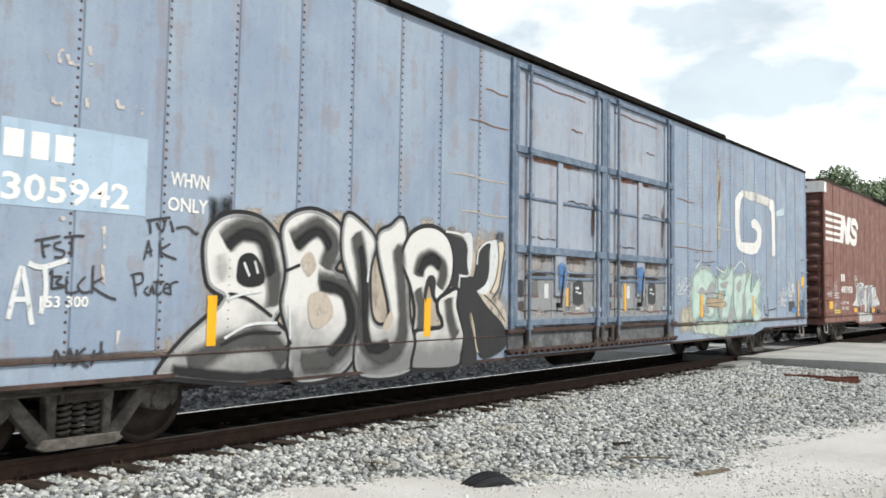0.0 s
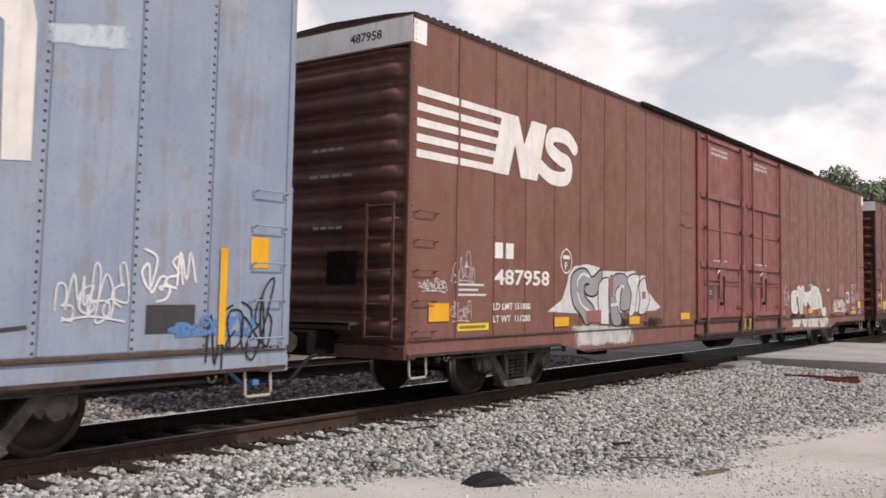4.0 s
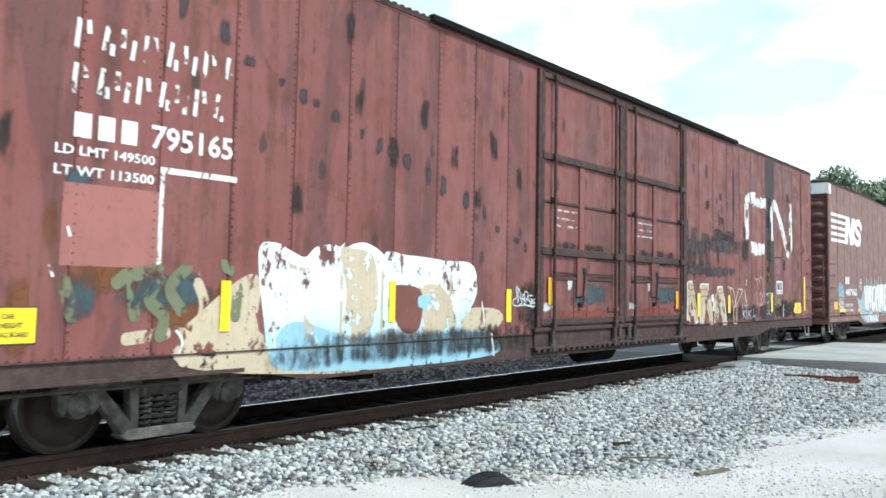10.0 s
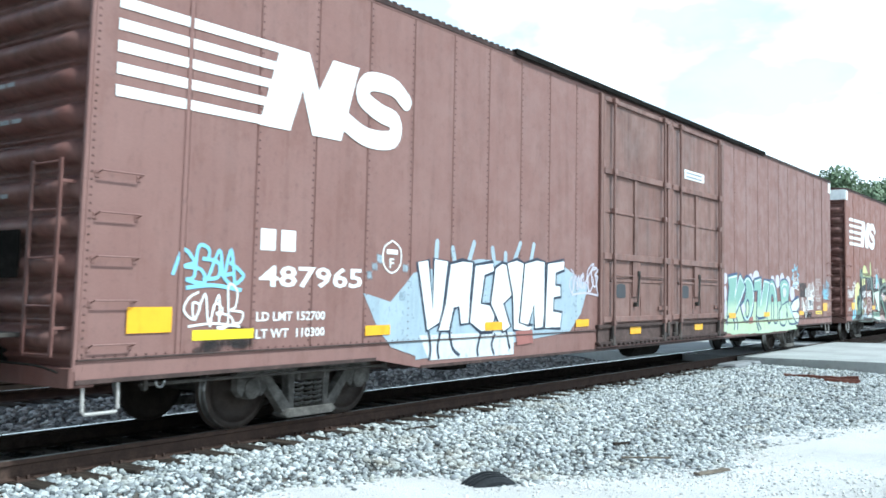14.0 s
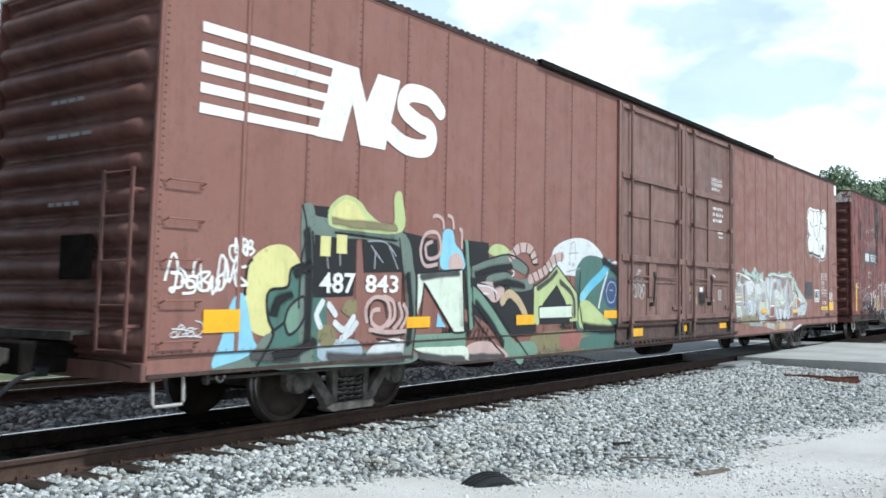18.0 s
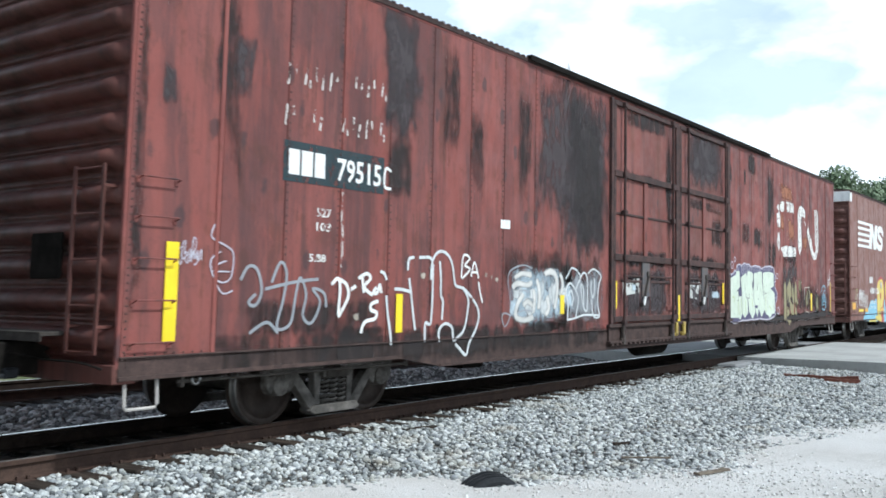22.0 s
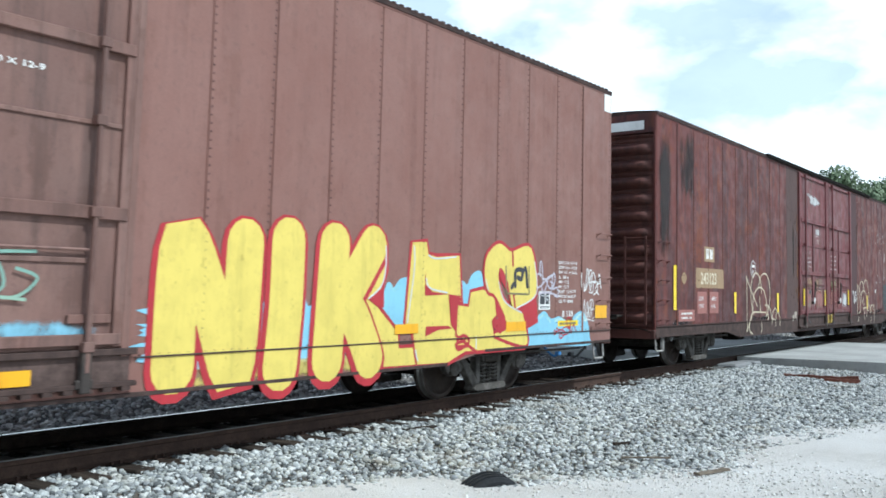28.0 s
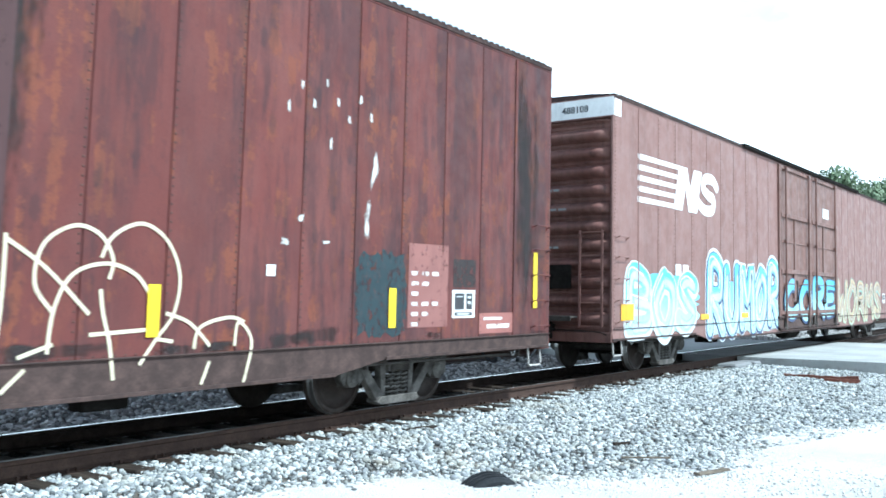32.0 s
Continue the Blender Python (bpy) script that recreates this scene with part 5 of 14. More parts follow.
HAZE = {"sage": (0.30, 0.36, 0.27), "palegreen": (0.55, 0.60, 0.50), "rosepatch": (0.30, 0.13, 0.11), "olive": (0.24, 0.21, 0.12), "smoke": (0.44, 0.43, 0.41), "tan": (0.30, 0.20, 0.13), "slate": (0.06, 0.09, 0.10), "cream": (0.46, 0.40, 0.33), "faintmint": (0.36, 0.48, 0.46), "faintsand": (0.50, 0.46, 0.36), "pale": (0.62, 0.63, 0.62), "grey": (0.30, 0.31, 0.33),
        "ashblue": (0.36, 0.43, 0.48), "sootgrey": (0.062, 0.050, 0.052), "soot": (0.032, 0.026, 0.025), "rawrust": (0.19, 0.075, 0.028), "sky": (0.26, 0.52, 0.66), "bluesmear": (0.09, 0.20, 0.42),
        "sand": (0.48, 0.37, 0.24), "lemon": (0.68, 0.55, 0.15), "lime": (0.48, 0.54, 0.30), "icewhite": (0.55, 0.64, 0.70), "red": (0.25, 0.065, 0.048),
        "black": (0.02, 0.02, 0.022), "charcoal": (0.075, 0.074, 0.072), "lilac": (0.52, 0.49, 0.55), "beige": (0.38, 0.355, 0.34), "browngrimeshade": (0.10, 0.078, 0.065), "greygrime": (0.17, 0.165, 0.16), "fadedmint": (0.49, 0.62, 0.56), "mintdrip": (0.47, 0.57, 0.51), "lilacgrey": (0.46, 0.49, 0.55), "rustorange": (0.36, 0.15, 0.085), "pinkgrey": (0.30, 0.23, 0.215), "cream_stencil": (0.58, 0.52, 0.42), "chalkmint": (0.50, 0.57, 0.51), "white": (0.72, 0.71, 0.69), "old_white": (0.66, 0.64, 0.60), "mint": (0.34, 0.50, 0.40)}
GLYPHS = {}


def glyph_mesh(s):
    """Flat letters of the built-in typeface: unit height, starting at 0; vertices and faces."""
    if s not in GLYPHS:
        cu = bpy.data.curves.new("letters", "FONT")
        cu.body, cu.size, cu.resolution_u, cu.offset = s, 1.0, 2, 0.02
        ob = bpy.data.objects.new("letters", cu)
        me = bpy.data.meshes.new_from_object(ob)
        v = np.array([p.co[:2] for p in me.vertices]) if me.vertices else np.zeros((0, 2))
        fs = [tuple(p.vertices) for p in me.polygons]
        bpy.data.meshes.remove(me)
        bpy.data.objects.remove(ob)
        bpy.data.curves.remove(cu)
        if len(v):
            v = (v - v.min(0)) / np.array([1.0, max(v[:, 1].max() - v[:, 1].min(), 1e-3)])
        GLYPHS[s] = (v, fs)
    return GLYPHS[s]


class Side:
    """Paints on the near side of one car; x along the car from its front, z above the rails."""

    def __init__(self, n):
        self.car, self.n, self.k = CARS[n], n, 0

    def y(self, layer, door):
        self.k += 1
        return (DOOR_FACE if door else FACE) - 0.0016 - (0.0012 * layer if layer > 20 else 0.0025 * layer) - 0.00004 * (self.k % 8)

    def put(self, name, bm, mat, label=""):
        m = bpy.data.materials.get(mat) if mat.endswith(("_haze", "_soot", "_mist")) else PAINT_BOX[mat]
        return part(name, bm, m, self.car, label)

    def rect(self, name, x0, z0, x1, z1, mat, layer=1, label="", door=False):
        bm = bmesh.new()
        y = self.y(layer, door)
        bm.faces.new([bm.verts.new((x, y, z)) for x, z in ((x0, z0), (x1, z0), (x1, z1), (x0, z1))])
        return self.put(name, bm, mat, label)

    def bars(self, name, rows, mat, layer=2, label="", door=False):
        """Short bars that stand for writing, each a piece of its own."""
        for r in rows:
            self.rect(name, *r, mat, layer, label, door)

    def text(self, name, lines, mat="white", layer=2, label="", door=False):
        """Lines of stencilled writing: (words, x, z of the foot, height, width)."""
        for s, x, z, h, w in lines:
            bm = bmesh.new()
            y = self.y(layer, door)
            v, fs = glyph_mesh(s)
            sx = w / v[:, 0].max()
            vs = [bm.verts.new((x + a * sx, y, z + b * h)) for a, b in v]
            for f in fs:
                bm.faces.new([vs[i] for i in f])
            self.put(name, bm, mat, label)

    def ribbon(self, bm, pts, w, y, smooth=True, closed=False):
        pts = smooth_line(pts, 6, closed) if smooth and len(pts) > 2 else list(pts)
        if not smooth and len(pts) > 2:
            fine = []
            for a, b in zip(pts, pts[1:]):
                fine += [a, (a[0] + 0.94 * (b[0] - a[0]), a[1] + 0.94 * (b[1] - a[1]))]
            pts = fine + [pts[-1]]
        P = [Vector((a, 0, b)) for a, b in pts]
        n = len(P)
        L, R = [], []
        for k in range(n):
            d = (P[min(k + 1, n - 1)] - P[max(k - 1, 0)])
            d = d.normalized() if d.length > 1e-6 else Vector((1, 0, 0))
            q = Vector((-d.z, 0, d.x)) * (w / 2)
            t = Vector((0, y - 0.00001 * k, 0))
            caps = [(0.0, 1.0)] if 0 < k < n - 1 or w < 0.06 else [(0.96, 0.28), (0.75, 0.66), (0.4, 0.92), (0.0, 1.0)]
            for out, tight in (caps if k == 0 else caps[::-1]):
                e = d * (w / 2 * out) * (1 if k == n - 1 else -1)
                L.append(bm.verts.new(P[k] + q * tight + e + t))
                R.append(bm.verts.new(P[k] - q * tight + e + t))
        for k in range(len(L) - 1):
            bm.faces.new((L[k], R[k], R[k + 1], L[k + 1]))

    def strokes(self, name, lines, box4, w, mat, layer=3, label="", smooth=True, door=False):
        """Brush lines in a box: every line is points in 0..1 across and up the box."""
        x0, z0, x1, z1 = box4
        bm = bmesh.new()
        for pts in lines:
            if name not in WHOLE_MARKS and bm.faces:
                self.put(name, bm, mat, label)
                bm = bmesh.new()
            self.ribbon(bm, [(x0 + a * (x1 - x0), z0 + b * (z1 - z0)) for a, b in pts], w, self.y(layer, door), smooth)
        return self.put(name, bm, mat, label)

    def blob(self, name, pts, mat, layer=1, box4=(0, 0, 1, 1), label="", smooth=True, door=False, grow=0.0):
        x0, z0, x1, z1 = box4
        pts = [(x0 + a * (x1 - x0), z0 + b * (z1 - z0)) for a, b in pts]
        if smooth:
            pts = smooth_line(pts, 5, True)
        if grow:
            n = len(pts)
            turn = 1 if sum(pts[k - 1][0] * pts[k][1] - pts[k][0] * pts[k - 1][1] for k in range(n)) > 0 else -1
            moved = []
            for k in range(n):
                a, b = Vector(pts[k - 1]), Vector(pts[(k + 1) % n])
                d = (b - a).normalized() * grow * turn
                moved.append((pts[k][0] + d.y, pts[k][1] - d.x))
            pts = moved
        bm = bmesh.new()
        y = self.y(layer, door)
        if name not in SOFT:
            bm.faces.new([bm.verts.new((a, y, b)) for a, b in pts])
            return self.put(name, bm, mat, label)
        key = bm.verts.layers.float.new("inside")
        cx, cz = sum(p[0] for p in pts) / len(pts), sum(p[1] for p in pts) / len(pts)
        rings = []
        for grow, val in ((1.12, -0.2), (0.92, 0.45), (0.7, 0.9)):
            ring = [bm.verts.new((cx + (a - cx) * grow, y, cz + (b - cz) * grow)) for a, b in pts]
            for v in ring:
                v[key] = val
            rings.append(ring)
        for q0, q1 in zip(rings, rings[1:]):
            for k in range(len(pts)):
                bm.faces.new((q0[k], q0[(k + 1) % len(pts)], q1[(k + 1) % len(pts)], q1[k]))
        bm.faces.new(rings[-1])
        return self.put(name, bm, self.thin(mat, "mist" if name == "letter_facet" else "haze"), label)

    def letter(self, pts, fill, edge, layer, grow=0.05, smooth=False, label="", gleam=""):
        """One sprayed letter: dark edge, fill and, where given, a thin light line inside the edge."""
        self.blob("letter_edge", pts, edge, layer, smooth=smooth, grow=grow)
        self.blob("graffiti_letter", pts, fill, layer + 0.2, smooth=smooth, label=label)
        if gleam:
            cx, cz = sum(p[0] for p in pts) / len(pts), sum(p[1] for p in pts) / len(pts)
            half = pts[: max(3, len(pts) * 2 // 3)]
            self.strokes("letter_gleam", [[(a + (cx - a) * 0.07, b + (cz - b) * 0.07) for a, b in half]], WHOLE, 0.03, gleam, layer + 0.4, "", smooth)

    def facet(self, pts, mat, layer):
        """One field of a many-coloured graffiti letter, softly filled inside a thin pale line."""
        self.blob("letter_facet", pts, mat, layer, smooth=False)
        self.strokes("facet_edge", [pts + pts[:1]], WHOLE, 0.013, "pale", layer + 1.0, "", False)

    def ragged(self, name, box4, mat, seed, layer=1, label="", rough=0.16, door=False, n=46):
        """A patch with an uneven edge."""
        rng = random.Random(seed)
        pts = []
        p = [rng.uniform(0, 6.28) for _ in range(3)]
        for k in range(n):
            t = 2 * math.pi * k / n
            c, s = math.cos(t), math.sin(t)
            q = max(abs(c), abs(s)) ** 0.75
            if name in SOFT:
                r = 1 - rough * (0.8 + 0.4 * math.sin(2 * t + p[0]) + 0.35 * math.sin(3 * t + p[1]) + 0.25 * math.sin(5 * t + p[2]))
            else:
                r = 1 - rng.random() ** 1.5 * rough * 2
            pts.append((0.5 + 0.5 * c / q * r, 0.5 + 0.5 * s / q * r))
        if name not in SOFT:
            return self.blob(name, pts, mat, layer, box4, label, False, door)
        x0, z0, x1, z1 = box4
        bm = bmesh.new()
        key = bm.verts.layers.float.new("inside")
        y = self.y(layer, door)
        rings = []
        for grow, val in ((1.15, -0.3), (0.86, 0.30), (0.5, 0.80)):
            ring = []
            for a, b in pts:
                v = bm.verts.new((x0 + (0.5 + (a - 0.5) * grow) * (x1 - x0), y, z0 + min(1.02, max(-0.02, 0.5 + (b - 0.5) * grow)) * (z1 - z0)))
                v[key] = val
                ring.append(v)
            rings.append(ring)
        for q0, q1 in zip(rings, rings[1:]):
            for k in range(n):
                bm.faces.new((q0[k], q0[(k + 1) % n], q1[(k + 1) % n], q1[k]))
        bm.faces.new(rings[-1])
        return self.put(name, bm, self.thin(mat, "soot" if mat in ("soot", "rawrust", "red") else "haze"), label)

    def thin(self, mat, kind):
        key = mat + "_" + kind
        if key not in bpy.data.materials:
            haze_paint(key, HAZE[mat], kind)
        return key

    def soft_lines(self, name, lines, w, mat, layer, door=False):
        for k, pts in enumerate(lines):
            bm = bmesh.new()
            key = bm.verts.layers.float.new("inside")
            self.core(bm, pts, w, self.y(layer + 0.15 * k, door), key)
            self.put(name, bm, self.thin(mat, "mist"))

    def core(self, bm, pts, w, y, key):
        """A soft line: full along its middle, nothing at its edges."""
        pts = smooth_line(pts, 6)
        rows = []
        for k, p in enumerate(pts):
            a, b = pts[max(k - 1, 0)], pts[min(k + 1, len(pts) - 1)]
            d = Vector((b[0] - a[0], 0, b[1] - a[1]))
            d = d.normalized() if d.length > 1e-6 else Vector((1, 0, 0))
            q = Vector((-d.z, 0, d.x)) * (w / 2)
            c = Vector((p[0], y, p[1]))
            row = [bm.verts.new(c + q), bm.verts.new(c), bm.verts.new(c - q)]
            end = k in (0, len(pts) - 1)
            row[1][key] = 0.2 if end else 1.0
            rows.append(row)
        for r0, r1 in zip(rows, rows[1:]):
            for j in (0, 1):
                bm.faces.new((r0[j], r0[j + 1], r1[j + 1], r1[j]))

    def scribble(self, name, box4, mat, seed, w=0.022, loops=6, label="", layer=3, door=False, slant=0.25):
        """An unreadable sprayed signature: a looping hand with ticks and an underline."""
        rng = random.Random(seed)
        lines, n = [], max(3, round(loops * 1.4))
        for k in range(n):
            c = (k + 0.5) / n
            r = 0.62 / n
            kind = rng.random()
            h = rng.uniform(0.7, 1.0)
            if kind < 0.4:
                pts = [(c - r, 0.1), (c - r * 0.6, h), (c + r * 0.2, h * 0.9), (c, 0.45), (c - r * 0.4, 0.42), (c + r * 0.9, 0.35), (c + r, 0.08), (c - r * 0.2, 0.0)]
            elif kind < 0.7:
                pts = [(c + r * 0.8, h), (c - r * 0.7, h * 0.8), (c - r * 0.8, 0.25), (c + r * 0.2, 0.02), (c + r * 0.9, 0.3), (c + r * 0.1, 0.5)]
            else:
                pts = [(c - r, 0.05), (c - r * 0.3, h), (c + r * 0.3, 0.1), (c + r * 0.9, h * 0.95), (c + r * 1.1, 0.05)]
            flip, tall, drop, turn = rng.choice((-1, 1)), rng.uniform(0.55, 1.15), rng.uniform(-0.12, 0.2), rng.uniform(-0.35, 0.35)
            wide = rng.uniform(0.8, 1.5)
            pts = [(c + (a - c) * flip * wide + (b - 0.5) * turn * r, drop + tall * b) for a, b in pts]
            pts = [(a + rng.uniform(-0.25, 0.25) * r + slant * (b - 0.5) * r, b + rng.uniform(-0.09, 0.09)) for a, b in pts]
            if lines and rng.random() < 0.35:
                lines[-1] += pts
            else:
                lines.append(pts)
        if rng.random() < 0.5:
            lines.append([(0.05, -0.08), (0.5, -0.02), (1.0, -0.12)])
        return self.strokes(name, lines, box4, w * 0.8, mat, layer, label, True, door)

    def word(self, word, box4, w, mat, layer=3, label="", door=False, seed=3):
        """A thin sprayed word."""
        x0, z0, x1, z1 = box4
        rng = random.Random(seed)
        cw = (x1 - x0) / len(word)
        for k, ch in enumerate(word):
            up = rng.uniform(-0.04, 0.08)
            self.strokes("tag_letter", [[((k + 0.1 + 0.8 * a) / len(word), up + b + 0.04 * rng.uniform(-1, 1)) for a, b in pts] for pts in LETTERS[ch]], box4, w, mat, layer, label, True, door)

    def graffiti(self, word, box4, fill, edge, w, o, layer=3, seed=0, label="", lift=0.12, slant=0.0, names=("graffiti_outline", "graffiti_fill"), door=False,
                 halo=None, core=None, glint=None):
        """Fat overlapping letters: halo, dark edge, fill, a soft inner shade and a thin gleam, letter over letter."""
        x0, z0, x1, z1 = box4
        rng = random.Random(seed)
        cw = (x1 - x0) / len(word)
        for k, ch in enumerate(word):
            up, tall = rng.uniform(0, lift), rng.uniform(0.88, 1.0)
            lean = slant + rng.uniform(-0.07, 0.07)
            jit = lambda: rng.uniform(-0.035, 0.035)
            group = [[(x0 + (k + 0.14 + 0.78 * a + jit() + lean * (b - 0.5)) * cw, z0 + (up + (tall - up) * (b + jit())) * (z1 - z0)) for a, b in pts] for pts in LETTERS[ch]]
            at = layer + 0.9 * (k % 3)
            rows = [("graffiti_halo", halo, w + 2 * o + 0.10, layer - 0.9 if halo != "black" else at - 0.25, 0, 0), (names[0], edge, w + 2 * o, at, -0.25 * o, -0.5 * o), (names[1], fill, w, at + 0.35, 0, 0)]
            for nm, mat, ww, ly, dx, dz in rows:
                if not mat or (nm == names[0] and o <= 0):
                    continue
                bm = bmesh.new()
                for pts in group:
                    self.ribbon(bm, [(a + dx, b + dz) for a, b in pts], ww, self.y(ly, door), True)
                self.put(nm, bm, mat, label)
            if core:
                bm = bmesh.new()
                key = bm.verts.layers.float.new("inside")
                for pts in group:
                    self.core(bm, [(a + 0.10 * w, b - 0.14 * w) for a, b in pts], w * 0.8, self.y(at + 0.6, door), key)
                self.put("letter_core", bm, self.thin(core, "mist"), "")
            if glint:
                bm = bmesh.new()
                for pts in group:
                    self.ribbon(bm, [(a - 0.24 * w, b + 0.24 * w) for a, b in pts[: max(2, len(pts) * 2 // 3)]], w * 0.09, self.y(at + 0.75, door), True)
                self.put("graffiti_glint", bm, glint, "")


WHOLE = (0, 0, 1, 1)
LETTERS = {
    "A": [[(0, 0), (0.3, 0.7), (0.5, 1), (0.7, 0.7), (1, 0)], [(0.25, 0.35), (0.75, 0.35)]],
    "B": [[(0.05, 0), (0.05, 1), (0.75, 0.92), (0.75, 0.62), (0.15, 0.52)], [(0.15, 0.52), (0.95, 0.42), (0.9, 0.06), (0.05, 0)]],
    "C": [[(0.95, 0.82), (0.55, 1), (0.05, 0.65), (0.1, 0.2), (0.55, 0), (0.95, 0.18)]],
    "E": [[(0.95, 0.95), (0.1, 1), (0.05, 0.5), (0.1, 0), (0.95, 0.05)], [(0.1, 0.5), (0.75, 0.52)]],
    "G": [[(0.95, 0.85), (0.5, 1), (0.05, 0.62), (0.1, 0.2), (0.5, 0), (0.95, 0.15), (0.95, 0.48), (0.6, 0.48)]],
    "T": [[(0, 0.95), (0.5, 0.98), (1, 0.95)], [(0.5, 0.95), (0.5, 0)]],
    "H": [[(0.05, 0), (0.08, 1)], [(0.92, 0), (0.95, 1)], [(0.05, 0.5), (0.95, 0.55)]],
    "F": [[(0.95, 0.98), (0.1, 1), (0.08, 0.5), (0.05, 0)], [(0.1, 0.55), (0.75, 0.55)]],
    "L": [[(0.1, 1), (0.05, 0.5), (0.08, 0.02), (0.95, 0.04)]],
    "I": [[(0.5, 0), (0.5, 0.5), (0.5, 1)]],
    "K": [[(0.08, 0), (0.08, 1)], [(0.95, 1), (0.5, 0.62), (0.15, 0.48), (0.55, 0.35), (1, 0)]],
    "M": [[(0, 0), (0.1, 1), (0.5, 0.45), (0.9, 1), (1, 0)]],
    "N": [[(0.02, 0), (0.05, 1), (0.5, 0.5), (0.95, 0), (0.98, 1)]],
    "O": [[(0.5, 1), (0.05, 0.6), (0.15, 0.1), (0.55, 0), (0.95, 0.4), (0.85, 0.88), (0.45, 1)]],
    "P": [[(0.1, 0), (0.08, 0.55), (0.12, 1), (0.75, 0.98), (0.9, 0.62), (0.55, 0.42), (0.12, 0.45)]],
    "R": [[(0.08, 0), (0.08, 1), (0.8, 0.95), (0.8, 0.6), (0.12, 0.5), (0.5, 0.35), (0.98, 0)]],
    "S": [[(0.92, 0.85), (0.5, 1), (0.1, 0.78), (0.5, 0.52), (0.92, 0.25), (0.5, 0), (0.05, 0.15)]],
    "U": [[(0.05, 1), (0.05, 0.3), (0.5, 0), (0.95, 0.3), (0.95, 1)]],
    "V": [[(0, 1), (0.3, 0.35), (0.5, 0), (0.7, 0.35), (1, 1)]],
    "W": [[(0, 1), (0.2, 0), (0.5, 0.6), (0.8, 0), (1, 1)]],
    "Y": [[(0, 1), (0.5, 0.5), (1, 1)], [(0.5, 0.5), (0.5, 0)]],
    "2": [[(0.05, 0.78), (0.45, 1), (0.9, 0.75), (0.6, 0.4), (0.05, 0.02), (0.98, 0.04)]],
}


def stripes(sd, rows, mat="amber"):
    for x0, z0, x1, z1 in rows:
        sd.rect("reflector", x0, z0, x1, z1, mat, 6, door=10.0 < x0 < 16.2 and z0 < 0.85)


def emblem(sd, x0, x1):
    """Six white bars running into two broad slanted shapes."""
    zt, zb = 4.19, 3.27
    w = x1 - x0
    for k in range(5):
        z = zt - 0.105 - k * 0.204
        xe = x0 + w * (0.500 - 0.022 * k)
        sd.blob("emblem_bar", [(x0, z), (xe - 0.03, z + 0.01), (xe, z + 0.105), (x0, z + 0.105)], "white", 3, smooth=False, label="white stripe of an emblem")
    a, q = x0 + w * 0.40, w
    sd.blob("emblem_shape", [(a, zb), (a + q * 0.065, zt), (a + q * 0.165, zt), (a + q * 0.205, zb + 0.52), (a + q * 0.255, zt), (a + q * 0.36, zt),
                             (a + q * 0.295, zb), (a + q * 0.185, zb), (a + q * 0.145, zb + 0.48), (a + q * 0.105, zb)], "white", 3.2, smooth=False, label="white slanted zigzag of an emblem")
    c, r = a + q * 0.45, q * 0.13
    sd.strokes("emblem_shape", [[(c + r * 0.92, zt - 0.25), (c + r * 0.45, zt - 0.11), (c - r * 0.35, zt - 0.13), (c - r * 0.55, zt - 0.33), (c, zt - 0.47),
                                 (c + r * 0.55, zb + 0.38), (c + r * 0.45, zb + 0.15), (c - r * 0.4, zb + 0.11), (c - r * 1.15, zb + 0.26)]], (0, 0, 1, 1), 0.235, "white", 3.4,
               "white winding shape of an emblem")


def white_label(sd, x0, z0, x1, z1):
    """A white-edged black service stencil."""
    sd.rect("service_stencil", x0, z0, x1, z1, "white", 2, "white framed service stencil")
    w, h = x1 - x0, z1 - z0
    for a, b, c, d in ((0.1, 0.3, 0.52, 0.88), (0.6, 0.3, 0.88, 0.88), (0.1, 0.08, 0.88, 0.2)):
        sd.rect("stencil_field", x0 + a * w, z0 + b * h, x0 + c * w, z0 + d * h, "ink", 3)
    sd.bars("stencil_line", [(x0 + w * 0.16, z0 + h * 0.74, x0 + w * 0.44, z0 + h * 0.78), (x0 + w * 0.66, z0 + h * 0.7, x0 + w * 0.82, z0 + h * 0.78),
                              (x0 + w * 0.66, z0 + h * 0.5, x0 + w * 0.8, z0 + h * 0.6), (x0 + w * 0.2, z0 + h * 0.11, x0 + w * 0.75, z0 + h * 0.17)], "pale", 4)


def size_block(sd, x, z, sc=1.0):
    """The table of sizes and the yellow tag below it."""
    rows = ["EXH 17-0  W 9-0", "EXW 10-1  H 5-9", "EW  9-5  H 16-10", "IL  86-6", "IW  9-2", "IH  12-9", "PLNT  93-05 FT", "MTTCG 86-00 FT", "CU FT 10000"]
    wid = [0.62, 0.62, 0.63, 0.34, 0.34, 0.34, 0.60, 0.60, 0.49]
    sd.text("size_line", [(r, x, z - k * 0.078 * sc, 0.052 * sc, w * sc) for k, (r, w) in enumerate(zip(rows, wid))], "white", 2, "white stencilled table of sizes")
    sd.text("class_mark", [("B 138", x + 0.13 * sc, z - 0.85 * sc, 0.10 * sc, 0.36 * sc)], "white", 2)
    sd.rect("yellow_tag", x - 0.02, z - 1.0 * sc, x + 0.68 * sc, z - 0.91 * sc, "yellow", 2, "narrow yellow notice")
    sd.bars("tag_line", [(x + 0.03, z - 0.975 * sc, x + 0.6 * sc, z - 0.94 * sc)], "olive", 3)


def number_block(sd, x, digits, wide=1.62, z=1.64, load="151800", light="111200", layer=2):
    sd.bars("owner_mark", [(x, z + 0.39, x + 0.22, z + 0.62), (x + 0.30, z + 0.39, x + 0.52, z + 0.62)], "white", 2, "two white bars above the number")
    sd.text("car_number", [(digits, x, z, 0.235, wide)], "white", layer, "white stencilled car number")
